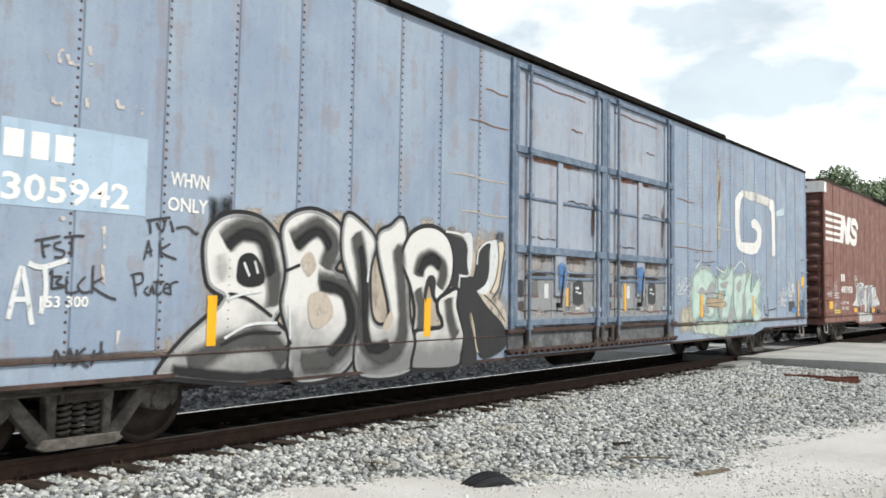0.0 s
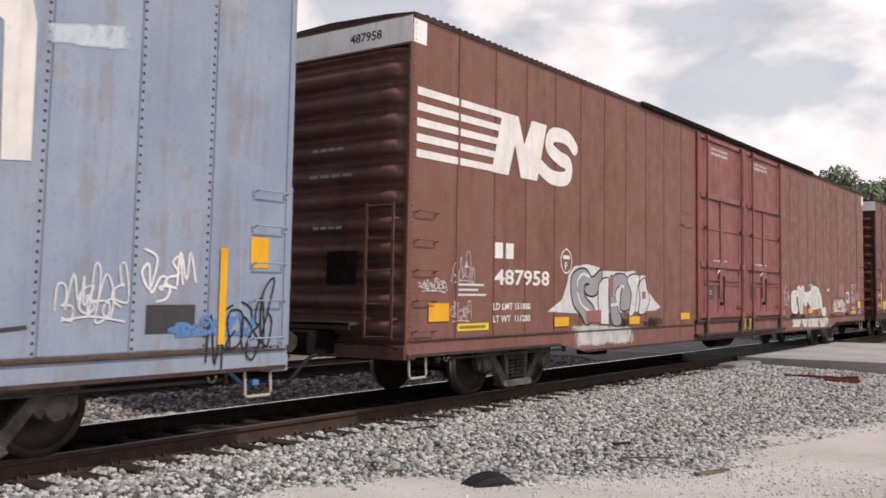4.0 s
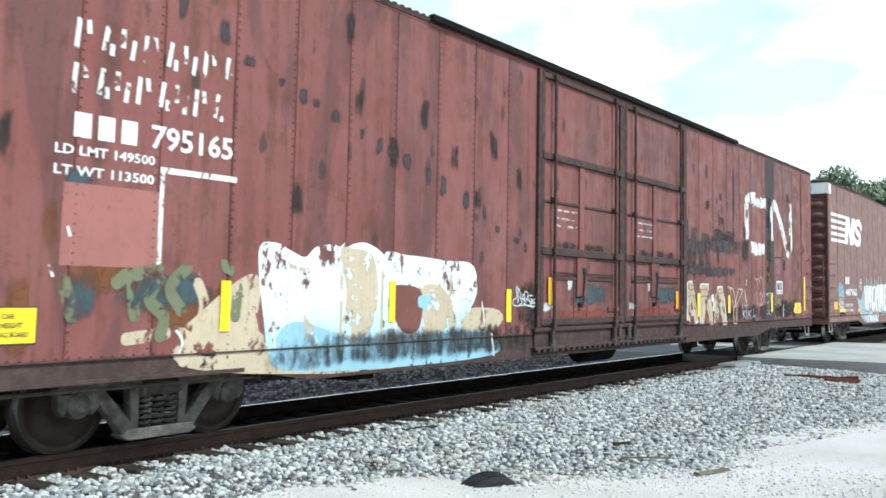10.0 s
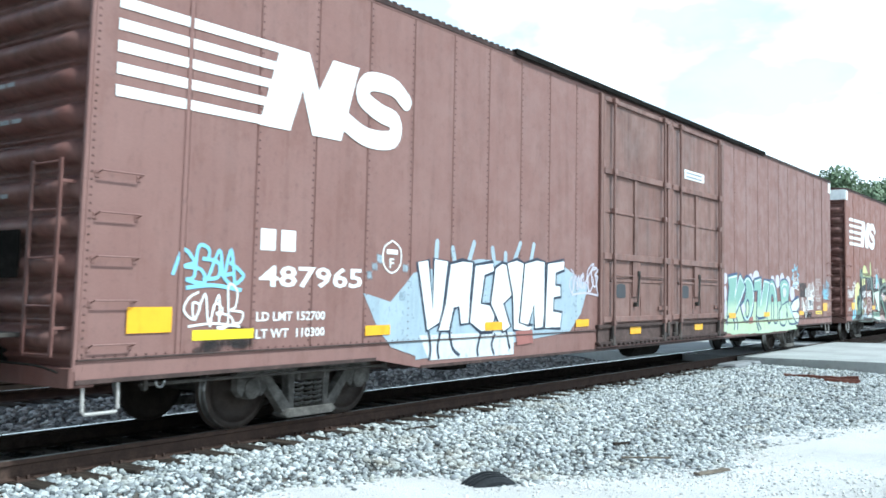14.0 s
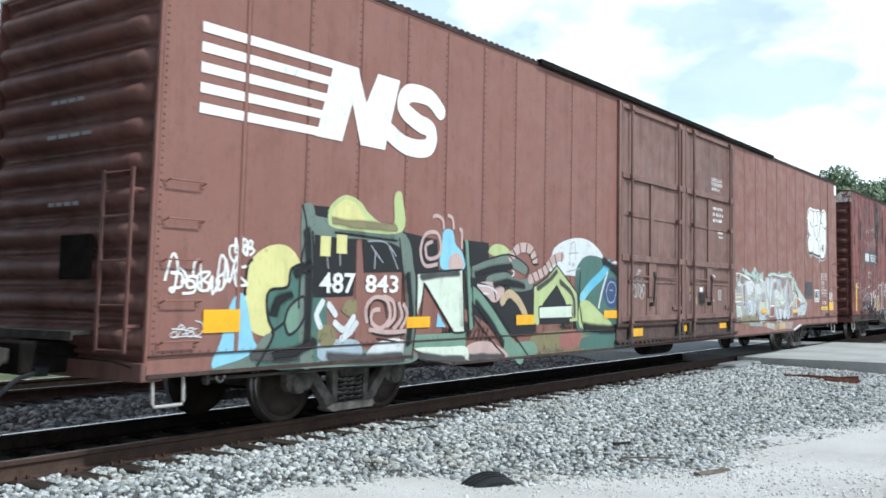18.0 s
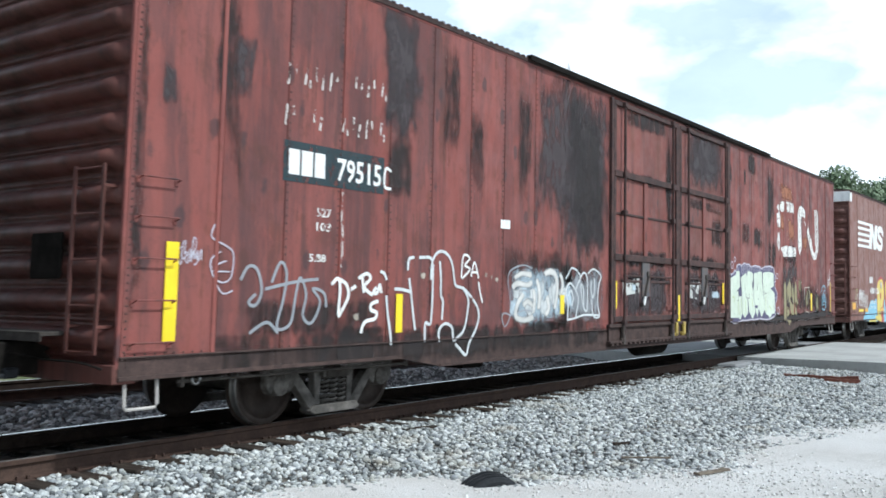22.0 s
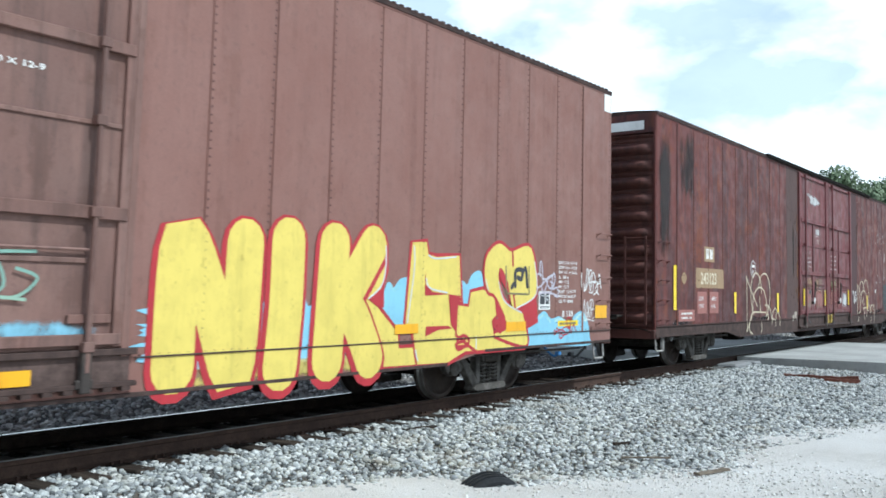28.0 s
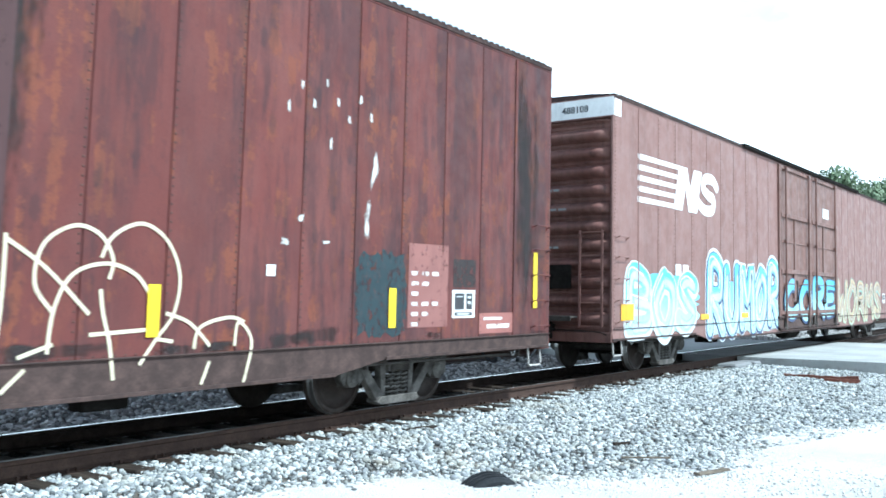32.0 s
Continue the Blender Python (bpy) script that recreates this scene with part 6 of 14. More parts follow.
    sd.text("load_line", [("LD LMT " + load, x - 0.02, z - 0.36, 0.10, 1.05), ("LT WT  " + light, x - 0.02, z - 0.54, 0.10, 1.05)], "white", layer)


def plate_sign(sd, x, z):
    sd.strokes("plate_sign", [[(0.5, 1), (0.05, 0.75), (0.05, 0.25), (0.5, 0), (0.95, 0.25), (0.95, 0.75), (0.5, 1)]], (x, z, x + 0.36, z + 0.40), 0.022, "white", 2, "white ringed sign")
    sd.text("plate_letter", [("F", x + 0.13, z + 0.06, 0.12, 0.09)], "white", 2)
    sd.bars("plate_line", [(x + 0.07, z + 0.23, x + 0.29, z + 0.29)], "white", 2)


def door_words(sd, xs, z, words, w=0.9, h=0.055, mat="white"):
    for x in xs:
        sd.text("door_notice", [(t, x, z - k * 0.10, h, w * (len(t) / len(words[0]))) for k, t in enumerate(words)], mat, 3, "white stencilled door notice", True)


def ghost_word(sd, x, z, rise, h, step, keep, w, mat, label):
    """Worn letters of an old word that no longer reads: broken strokes, one mark a letter."""
    for k, q in enumerate(keep):
        if q == "1":
            a, b, r = x + step * k, z + rise * k, step * 0.52
            shapes = ([[(a, b), (a + 0.02, b + h)], [(a + r, b + h * 0.55), (a + r * 0.9, b + h)]], [[(a + r * 0.3, b + h * 0.1), (a + r * 0.6, b + h)], [(a + r, b), (a + r, b + h * 0.4)]],
                      [[(a, b + h * 0.35), (a, b + h)], [(a + r * 0.8, b), (a + r, b + h * 0.7)]])
            sd.strokes("faded_letter", shapes[k % 3], WHOLE, w, mat, 2, label, False)


def data_end(n, digits):
    """Writing on the pressed end of a car: number on the band, short lines below."""
    sd = Side(n)
    bm = bmesh.new()
    v, fs = glyph_mesh(digits)
    for s, y0, z, h, w in ((digits, -0.95, 4.86, 0.13, 0.55),):
        v, fs = glyph_mesh(s)
        sx = w / v[:, 0].max()
        vs = [bm.verts.new((-0.0325, y0 - a * sx + w, z + b * h)) for a, b in v]
        for f in fs:
            bm.faces.new([vs[i] for i in f])
    sd.put("end_number", bm, "ink", "dark stencilled number on the end band")
    for z, y0, w in ((3.42, -0.4, 0.6), (3.06, -0.55, 0.8), (2.36, -0.4, 0.55)):
        for k in range(4):
            ya = y0 + k * w / 4
            bm = bmesh.new()
            bm.faces.new([bm.verts.new((-0.115, yy, zz)) for yy, zz in ((ya, z), (ya + w / 5, z), (ya + w / 5, z + 0.04), (ya, z + 0.04))])
            sd.put("end_line", bm, "pebble")


# the blue car
sd = Side(0)
sd.rect("number_patch", 2.2, 2.20, 3.63, 2.92, "lightblue", 1, "pale blue patch under the number")
sd.bars("owner_mark", [(2.23, 2.60, 2.40, 2.83), (2.47, 2.60, 2.63, 2.83), (2.69, 2.60, 2.86, 2.83)], "white", 2, "three white bars above the number")
sd.text("car_number", [("305942", 2.23, 2.24, 0.235, 1.22)], "white", 2, "white stencilled car number")
sd.text("pool_word", [("WHVN", 3.90, 2.51, 0.14, 0.47), ("ONLY", 3.88, 2.27, 0.14, 0.49)], "white", 2, "white stencilled words")
sd.text("small_number", [("153 300", 2.62, 1.36, 0.10, 0.46)], "white", 2)
sd.strokes("tag", [[(2.55, 1.92), (2.65, 1.94), (2.78, 1.97)], [(2.61, 1.93), (2.63, 1.81), (2.65, 1.78)], [(2.61, 1.87), (2.69, 1.89)], [(2.79, 1.92), (2.73, 1.90), (2.74, 1.86), (2.82, 1.84), (2.80, 1.79), (2.73, 1.79)], [(2.81, 1.96), (2.94, 1.98), (3.01, 1.98)], [(2.89, 1.97), (2.89, 1.79)]], WHOLE, 0.022, "ink", 3, "thin black sprayed tag")
sd.strokes("tag", [[(2.69, 1.64), (2.72, 1.67), (2.72, 1.52)], [(2.73, 1.62), (2.81, 1.62), (2.76, 1.57), (2.84, 1.54), (2.72, 1.52)], [(2.86, 1.63), (2.87, 1.49), (2.98, 1.50)], [(3.04, 1.63), (2.97, 1.55), (3.02, 1.49), (3.09, 1.50)], [(3.11, 1.73), (3.11, 1.48)], [(3.21, 1.62), (3.11, 1.55), (3.26, 1.46), (3.36, 1.43)]], WHOLE, 0.022, "ink", 3, "thin black sprayed tag")
sd.strokes("tag", [[(2.79, 0.86), (2.79, 1.00), (2.88, 0.88), (2.92, 1.01), (2.97, 0.85)], [(2.99, 1.00), (3.00, 0.86)], [(3.07, 1.01), (3.00, 0.93), (3.11, 0.84)], [(3.16, 0.99), (3.14, 0.85)], [(3.13, 0.93), (3.26, 0.97)], [(3.23, 1.06), (3.23, 0.96)]], WHOLE, 0.026, "ink", 3, "thin black sprayed tag")
sd.strokes("tag", [[(3.53, 1.66), (3.57, 1.46)], [(3.50, 1.65), (3.62, 1.67), (3.63, 1.59), (3.55, 1.56)], [(3.70, 1.55), (3.66, 1.51), (3.71, 1.47), (3.74, 1.56), (3.76, 1.48)], [(3.80, 1.62), (3.79, 1.48), (3.85, 1.49)], [(3.75, 1.59), (3.88, 1.60)], [(3.88, 1.53), (3.95, 1.55), (3.90, 1.58), (3.87, 1.51), (3.95, 1.48)], [(3.96, 1.47), (3.96, 1.58), (4.04, 1.60)]], WHOLE, 0.02, "ink", 3, "thin black sprayed tag")
sd.strokes("tag", [[(3.64, 1.80), (3.68, 1.98)], [(3.68, 1.98), (3.72, 1.83)], [(3.65, 1.86), (3.73, 1.89)], [(3.81, 1.99), (3.83, 1.83)], [(3.93, 1.96), (3.82, 1.88), (4.01, 1.81)]], WHOLE, 0.022, "ink", 3, "thin black sprayed tag")
sd.strokes("tag", [[(3.65, 2.16), (3.92, 2.21)], [(3.68, 2.17), (3.70, 2.04)], [(3.76, 2.15), (3.83, 2.07), (3.87, 2.21)], [(3.92, 2.18), (3.96, 2.07)], [(3.99, 2.11), (4.12, 2.13), (4.23, 2.07), (4.26, 2.09)]], WHOLE, 0.026, "ink", 3, "thin black sprayed tag")
sd.strokes("tag", [[(2.35, 1.27), (2.43, 1.66), (2.47, 1.62), (2.56, 1.22)], [(2.40, 1.43), (2.50, 1.43)], [(2.50, 1.73), (2.63, 1.70), (2.86, 1.77)], [(2.65, 1.71), (2.67, 1.48), (2.63, 1.31)]], WHOLE, 0.045, "pale", 2.6, "chalky white sprayed tag")
sd.strokes("old_stencil", [[(2.57, 3.53), (2.59, 3.44)], [(2.63, 3.55), (2.73, 3.58)], [(2.68, 3.55), (2.69, 3.45)], [(2.76, 3.54), (2.77, 3.47), (2.87, 3.48)], [(2.97, 3.66), (2.99, 3.49)], [(2.64, 3.17), (2.65, 3.09), (2.73, 3.10)], [(2.97, 3.22), (2.97, 3.11)], [(3.27, 3.24), (3.29, 3.17), (3.36, 3.17)], [(3.48, 3.20), (3.55, 3.18), (3.54, 3.14)], [(3.20, 2.08), (3.21, 1.88)], [(3.20, 1.76), (3.22, 1.56)], [(2.77, 2.12), (2.89, 2.12)], [(3.40, 1.15), (3.39, 0.98)]], WHOLE, 0.035, "faint", 2.4, "leftover of old white stencils", False)
sd.ragged("spray_haze", (3.62, 0.60, 10.2, 2.42), "cream", 2, 1, "cream haze round the graffiti", 0.10, n=80)
for k in range(13):
    sd.ragged("spray_haze", (4.3 + 0.44 * k, 2.0 + 0.07 * (k % 3), 4.75 + 0.44 * k, 2.55 - 0.08 * (k % 4)), "cream" if k % 3 else "black", 210 + k, 0.7, "", 0.2, n=24)
sd.blob("graffiti_ground", [(4.26, 1.93), (4.47, 2.22), (5.58, 2.36), (6.72, 2.38), (8.60, 2.43), (10.06, 2.35), (10.17, 0.85), (9.05, 0.58), (6.78, 0.53), (5.64, 0.57), (3.98, 0.72), (3.65, 0.96), (4.22, 1.27)], "cream", 1.3, smooth=True, label="cream ground between the graffiti letters")
sd.blob("graffiti_outline", [(3.88, 0.77), (4.16, 1.05), (4.45, 1.26), (4.63, 1.46), (4.42, 1.60), (4.36, 1.99), (4.50, 2.20), (4.76, 2.29), (5.12, 2.24), (5.38, 1.98), (5.46, 1.43), (5.31, 1.20), (5.58, 0.97), (5.52, 0.63), (4.98, 0.59), (3.98, 0.72)], "black", 2.0, smooth=True, grow=0.06)
sd.blob("graffiti_edge", [(3.88, 0.77), (4.16, 1.05), (4.45, 1.26), (4.63, 1.46), (4.42, 1.60), (4.36, 1.99), (4.50, 2.20), (4.76, 2.29), (5.12, 2.24), (5.38, 1.98), (5.46, 1.43), (5.31, 1.20), (5.58, 0.97), (5.52, 0.63), (4.98, 0.59), (3.98, 0.72)], "pebble", 2.25, smooth=True, grow=0.015)
sd.blob("graffiti_letter", [(3.88, 0.77), (4.16, 1.05), (4.45, 1.26), (4.63, 1.46), (4.42, 1.60), (4.36, 1.99), (4.50, 2.20), (4.76, 2.29), (5.12, 2.24), (5.38, 1.98), (5.46, 1.43), (5.31, 1.20), (5.58, 0.97), (5.52, 0.63), (4.98, 0.59), (3.98, 0.72)], "silver", 2.5, smooth=True, grow=-0.02, label="silver and black shaded graffiti letter")
sd.blob("graffiti_outline", [(5.41, 2.16), (5.58, 2.35), (5.93, 2.41), (6.30, 2.28), (6.40, 2.02), (6.24, 1.76), (6.62, 1.63), (6.80, 1.23), (6.70, 0.90), (6.38, 0.59), (5.64, 0.57), (5.58, 1.00), (5.44, 1.37), (5.50, 1.74)], "black", 2.9, smooth=True, grow=0.06)
sd.blob("graffiti_edge", [(5.41, 2.16), (5.58, 2.35), (5.93, 2.41), (6.30, 2.28), (6.40, 2.02), (6.24, 1.76), (6.62, 1.63), (6.80, 1.23), (6.70, 0.90), (6.38, 0.59), (5.64, 0.57), (5.58, 1.00), (5.44, 1.37), (5.50, 1.74)], "pebble", 3.15, smooth=True, grow=0.015)
sd.blob("graffiti_letter", [(5.41, 2.16), (5.58, 2.35), (5.93, 2.41), (6.30, 2.28), (6.40, 2.02), (6.24, 1.76), (6.62, 1.63), (6.80, 1.23), (6.70, 0.90), (6.38, 0.59), (5.64, 0.57), (5.58, 1.00), (5.44, 1.37), (5.50, 1.74)], "silver", 3.4, smooth=True, grow=-0.02, label="silver and black shaded graffiti letter")
sd.blob("graffiti_outline", [(6.43, 2.39), (6.72, 2.32), (6.96, 2.12), (6.86, 1.77), (6.91, 1.23), (7.13, 1.09), (7.29, 1.29), (7.02, 2.12), (7.26, 2.31), (7.55, 2.36), (7.66, 1.22), (7.82, 0.93), (7.68, 0.54), (6.78, 0.54), (6.66, 0.90), (6.78, 1.23), (6.41, 1.89)], "black", 3.8, smooth=True, grow=0.06)
sd.blob("graffiti_edge", [(6.43, 2.39), (6.72, 2.32), (6.96, 2.12), (6.86, 1.77), (6.91, 1.23), (7.13, 1.09), (7.29, 1.29), (7.02, 2.12), (7.26, 2.31), (7.55, 2.36), (7.66, 1.22), (7.82, 0.93), (7.68, 0.54), (6.78, 0.54), (6.66, 0.90), (6.78, 1.23), (6.41, 1.89)], "pebble", 4.05, smooth=True, grow=0.015)
sd.blob("graffiti_letter", [(6.43, 2.39), (6.72, 2.32), (6.96, 2.12), (6.86, 1.77), (6.91, 1.23), (7.13, 1.09), (7.29, 1.29), (7.02, 2.12), (7.26, 2.31), (7.55, 2.36), (7.66, 1.22), (7.82, 0.93), (7.68, 0.54), (6.78, 0.54), (6.66, 0.90), (6.78, 1.23), (6.41, 1.89)], "silver", 4.3, smooth=True, grow=-0.02, label="silver and black shaded graffiti letter")
sd.blob("letter_hole", [(4.77, 1.73), (4.81, 1.87), (4.97, 1.91), (5.11, 1.79), (5.15, 1.61), (4.95, 1.56), (4.79, 1.61)], "black", 6.2)
sd.blob("letter_hole", [(5.70, 1.86), (5.84, 1.96), (5.94, 1.80), (5.80, 1.68)], "cream", 6.2)
sd.blob("letter_hole", [(5.83, 1.46), (6.11, 1.50), (6.24, 1.24), (5.91, 1.11)], "cream", 6.2)
sd.blob("letter_hole", [(7.14, 1.10), (7.29, 1.29), (7.34, 1.15), (7.23, 1.06)], "cream", 6.2)
for pts, lay in (([(7.50, 1.90), (7.54, 2.07), (7.69, 2.26), (7.94, 2.36), (8.23, 2.36), (8.48, 2.25), (8.60, 2.05), (8.61, 1.82), (8.54, 1.64), (8.41, 1.52), (8.28, 1.43), (8.21, 1.48), (8.21, 1.63), (8.17, 1.73), (8.06, 1.72), (7.99, 1.58), (7.97, 1.38), (8.01, 1.19), (8.02, 1.03), (7.78, 1.02), (7.80, 1.29), (7.72, 1.55), (7.61, 1.74)], 4.6), ([(8.31, 1.42), (8.52, 1.51), (8.73, 1.56), (8.71, 1.35), (8.82, 1.10), (8.89, 0.93), (8.83, 0.70), (8.71, 0.53), (7.89, 0.55), (7.75, 0.60), (7.82, 0.85), (7.82, 1.01), (8.05, 1.03), (8.31, 1.04), (8.41, 1.08), (8.39, 1.18), (8.31, 1.28)], 5.0)):
    sd.blob("graffiti_outline", pts, "black", lay, smooth=True, grow=0.05)
    sd.blob("graffiti_letter", pts, "silver", lay + 0.25, smooth=True, grow=-0.01, label="silver and black shaded graffiti letter")
sd.blob("letter_band", [(9.55, 2.24), (9.73, 2.28), (9.77, 2.07), (9.71, 1.78), (9.56, 1.53), (9.37, 1.50), (9.22, 1.54), (9.48, 1.71), (9.54, 2.00)], "pale", 4.8, smooth=True, label="pale echo band beside a graffiti letter")
sd.blob("letter_band", [(9.77, 2.26), (9.92, 2.22), (9.84, 1.90), (9.76, 1.60), (9.54, 1.48), (9.42, 1.50), (9.63, 1.66), (9.73, 1.95)], "flakecream", 4.8, smooth=True, label="pale echo band beside a graffiti letter")
sd.blob("letter_band", [(9.20, 1.53), (9.38, 1.50), (9.67, 1.49), (9.98, 1.26), (9.97, 1.02), (9.50, 1.32)], "cream", 4.8, smooth=True, label="pale echo band beside a graffiti letter")
sd.blob("letter_band", [(9.05, 1.35), (9.15, 1.27), (9.26, 1.05), (9.43, 0.82), (9.25, 0.69), (9.16, 0.94)], "cream_stencil", 4.8, smooth=True, label="pale echo band beside a graffiti letter")
sd.blob("letter_band", [(8.85, 2.32), (9.06, 2.33), (9.09, 2.03), (9.03, 1.77), (8.96, 1.92), (8.96, 2.14)], "pale", 4.8, smooth=True, label="pale echo band beside a graffiti letter")
sd.blob("graffiti_letter", [(8.42, 2.32), (8.61, 2.30), (8.86, 2.26), (8.96, 2.14), (8.96, 1.92), (9.02, 1.77), (9.12, 1.76), (9.18, 1.93), (9.21, 2.07), (9.36, 2.18), (9.50, 2.24), (9.55, 2.20), (9.51, 2.06), (9.52, 1.83), (9.44, 1.66), (9.27, 1.57), (9.22, 1.54), (9.50, 1.32), (9.93, 1.05), (10.02, 0.79), (9.79, 0.66), (9.43, 0.60), (9.24, 0.75), (9.16, 1.05), (9.06, 1.27), (9.05, 1.16), (9.17, 0.83), (9.22, 0.56), (8.89, 0.49), (8.86, 0.53), (8.90, 0.85), (8.87, 1.06), (8.75, 1.35), (8.75, 1.56), (8.65, 1.59), (8.57, 1.64), (8.64, 1.82), (8.62, 2.05), (8.51, 2.24)], "charcoal", 5.7, smooth=True, label="black graffiti letter with pale edges")
sd.strokes("echo_line", [[(8.44, 2.34), (8.79, 2.32), (8.98, 2.22), (9.04, 1.98), (9.02, 1.78), (8.89, 1.75), (8.78, 1.76)], [(9.20, 1.92), (9.24, 2.10), (9.40, 2.22), (9.56, 2.26)], [(8.78, 1.75), (8.76, 1.59)]], WHOLE, 0.03, "pale", 6.0)
sd.strokes("echo_line", [[(9.73, 2.27), (9.78, 2.01), (9.70, 1.72), (9.54, 1.52)], [(9.95, 2.25), (9.88, 1.90), (9.78, 1.58), (9.60, 1.43)], [(9.39, 1.50), (9.68, 1.35), (9.97, 1.11)], [(9.97, 2.02), (9.90, 1.67), (9.79, 1.43)]], WHOLE, 0.025, "ink", 5.2)
sd.soft_lines("letter_core", [[(7.84, 1.72), (7.91, 1.92), (8.13, 1.99), (8.33, 1.89), (8.38, 1.74), (8.30, 1.58)], [(7.83, 1.58), (7.92, 1.28), (7.91, 1.04)], [(8.52, 1.46), (8.57, 1.17), (8.71, 0.91)]], 0.3, "charcoal", 5.75)
sd.soft_lines("letter_core", [[(7.87, 1.75), (7.97, 1.91), (8.16, 1.96), (8.32, 1.86)]], 0.2, "black", 5.8)
sd.blob("letter_hole", [(7.98, 1.54), (8.04, 1.70), (8.15, 1.75), (8.22, 1.69), (8.21, 1.54), (8.15, 1.48), (8.10, 1.62), (8.04, 1.52), (8.01, 1.38)], "charcoal", 6.2, smooth=True)
sd.soft_lines("letter_core", [[(4.18, 0.79), (4.66, 0.98), (5.21, 1.02), (5.51, 0.76)], [(4.59, 2.00), (4.81, 2.16), (5.12, 2.09), (5.28, 1.73), (5.31, 1.34)], [(4.52, 1.88), (4.58, 1.60)]], 0.34, "charcoal", 5.0)
sd.soft_lines("letter_core", [[(5.56, 2.05), (5.94, 2.26), (6.21, 2.08), (6.10, 1.77)], [(5.96, 1.62), (6.44, 1.56), (6.60, 1.17), (6.27, 0.79), (5.72, 0.75)], [(5.62, 1.25), (5.72, 0.75)]], 0.34, "charcoal", 5.0)
sd.soft_lines("letter_core", [[(6.60, 2.23), (6.74, 1.77), (6.73, 1.23), (6.93, 0.79), (7.42, 0.80), (7.54, 1.22), (7.40, 2.14)]], 0.32, "charcoal", 5.0)
sd.soft_lines("letter_core", [[(3.98, 0.76), (4.83, 0.64), (5.64, 0.63)], [(5.68, 0.63), (6.57, 0.61)], [(6.77, 0.60), (7.65, 0.61)]], 0.16, "black", 5.3)
sd.soft_lines("letter_core", [[(4.62, 1.95), (4.85, 2.10), (5.13, 2.03), (5.25, 1.67)], [(5.59, 1.99), (5.94, 2.19), (6.18, 2.01)], [(6.01, 1.59), (6.42, 1.50), (6.54, 1.10), (6.18, 0.79)], [(6.68, 2.10), (6.80, 1.50), (6.87, 0.89), (7.30, 0.88)]], 0.2, "black", 5.25)
sd.strokes("letter_line", [[(4.63, 1.04), (4.96, 1.17), (5.36, 1.18)], [(4.65, 1.43), (4.87, 1.49), (5.12, 1.52)], [(4.86, 1.81), (4.94, 1.67)], [(5.01, 1.83), (5.06, 1.70)], [(5.53, 1.37), (5.56, 1.00)], [(6.89, 2.05), (6.83, 1.64)]], WHOLE, 0.03, "pale", 6.6)
sd.strokes("letter_line", [[(4.58, 0.97), (4.96, 1.08), (5.42, 1.07)], [(4.68, 1.49), (4.95, 1.43), (5.28, 1.25)], [(5.47, 1.74), (5.68, 1.81)], [(5.46, 0.89), (5.58, 0.97)], [(5.14, 0.66), (5.34, 0.68)]], WHOLE, 0.035, "black", 6.5)
stripes(sd, [(4.40, 0.97, 4.52, 1.47), (7.98, 0.95, 8.12, 1.45), (17.90, 1.05, 18.04, 1.53), (21.47, 1.03, 21.60, 1.52), (25.47, 0.98, 25.56, 1.95)])
sd.rect("reflector", 11.78, 1.32, 11.88, 1.62, "amber", 3, door=True)
sd.rect("reflector", 14.01, 1.23, 14.10, 1.71, "amber", 3, door=True)
sd.rect("defect_plate", 25.88, 1.76, 26.13, 2.08, "amber", 2, "weathered yellow plate")
sd.rect("dark_window", 24.61, 1.11, 25.18, 1.38, "ink", 2, "black painted rectangle")
for d in (0.0, -3.04):
    sd.ragged("bleached_patch", (d + 13.23, 1.82, d + 14.28, 2.14), "beige", 61, 1.0, "", 0.08, True)
    sd.ragged("bleached_patch", (d + 14.81, 1.82, d + 15.65, 2.14), "beige", 62, 1.0, "", 0.08, True)
    # this patch and the next paint the brown shadow streak along the rib
    sd.ragged("bleached_patch", (d + 13.59, 1.72, d + 14.30, 1.87), "browngrimeshade", 63, 1.3, "", 0.08, True)
    sd.ragged("bleached_patch", (d + 14.85, 1.72, d + 15.66, 1.88), "browngrimeshade", 64, 1.3, "", 0.08, True)
    sd.ragged("bleached_patch", (d + 13.60, 1.42, d + 14.00, 1.77), "greygrime", 65, 1.2, "", 0.08, True)
    sd.ragged("bleached_patch", (d + 13.59, 1.17, d + 14.33, 1.29), "beige", 66, 1.1, "", 0.08, True)
    sd.ragged("bleached_patch", (d + 14.92, 1.14, d + 15.60, 1.43), "beige", 67, 1.1, "", 0.08, True)
    sd.ragged("bleached_patch", (d + 13.28, 1.23, d + 13.53, 1.44), "browngrimeshade", 68, 1.1, "", 0.08, True)
    sd.ragged("bleached_patch", (d + 14.84, 1.17, d + 15.04, 1.81), "greygrime", 69, 1.1, "", 0.08, True)
    sd.ragged("dark_patch", (d + 15.07, 1.33, d + 15.46, 1.74), "ink", 81, 2, "black painted square on the door", 0.03, True)
    sd.bars("patch_line", [(d + 15.17, 1.60, d + 15.29, 1.64), (d + 15.18, 1.54, d + 15.26, 1.57), (d + 15.28, 1.52, d + 15.38, 1.55)], "pale", 3, "", True)
    sd.ragged("dark_patch", (d + 13.29, 1.46, d + 13.51, 1.73), "ink", 82, 2, "black painted square on the door", 0.05, True)
    sd.rect("door_label", d + 14.13, 1.45, d + 14.26, 1.68, "pale", 2, "torn white label", True)
    sd.ragged("pale_spot", (d + 15.11, 1.25, d + 15.41, 1.32), "white", 83, 2, "", 0.15, True)
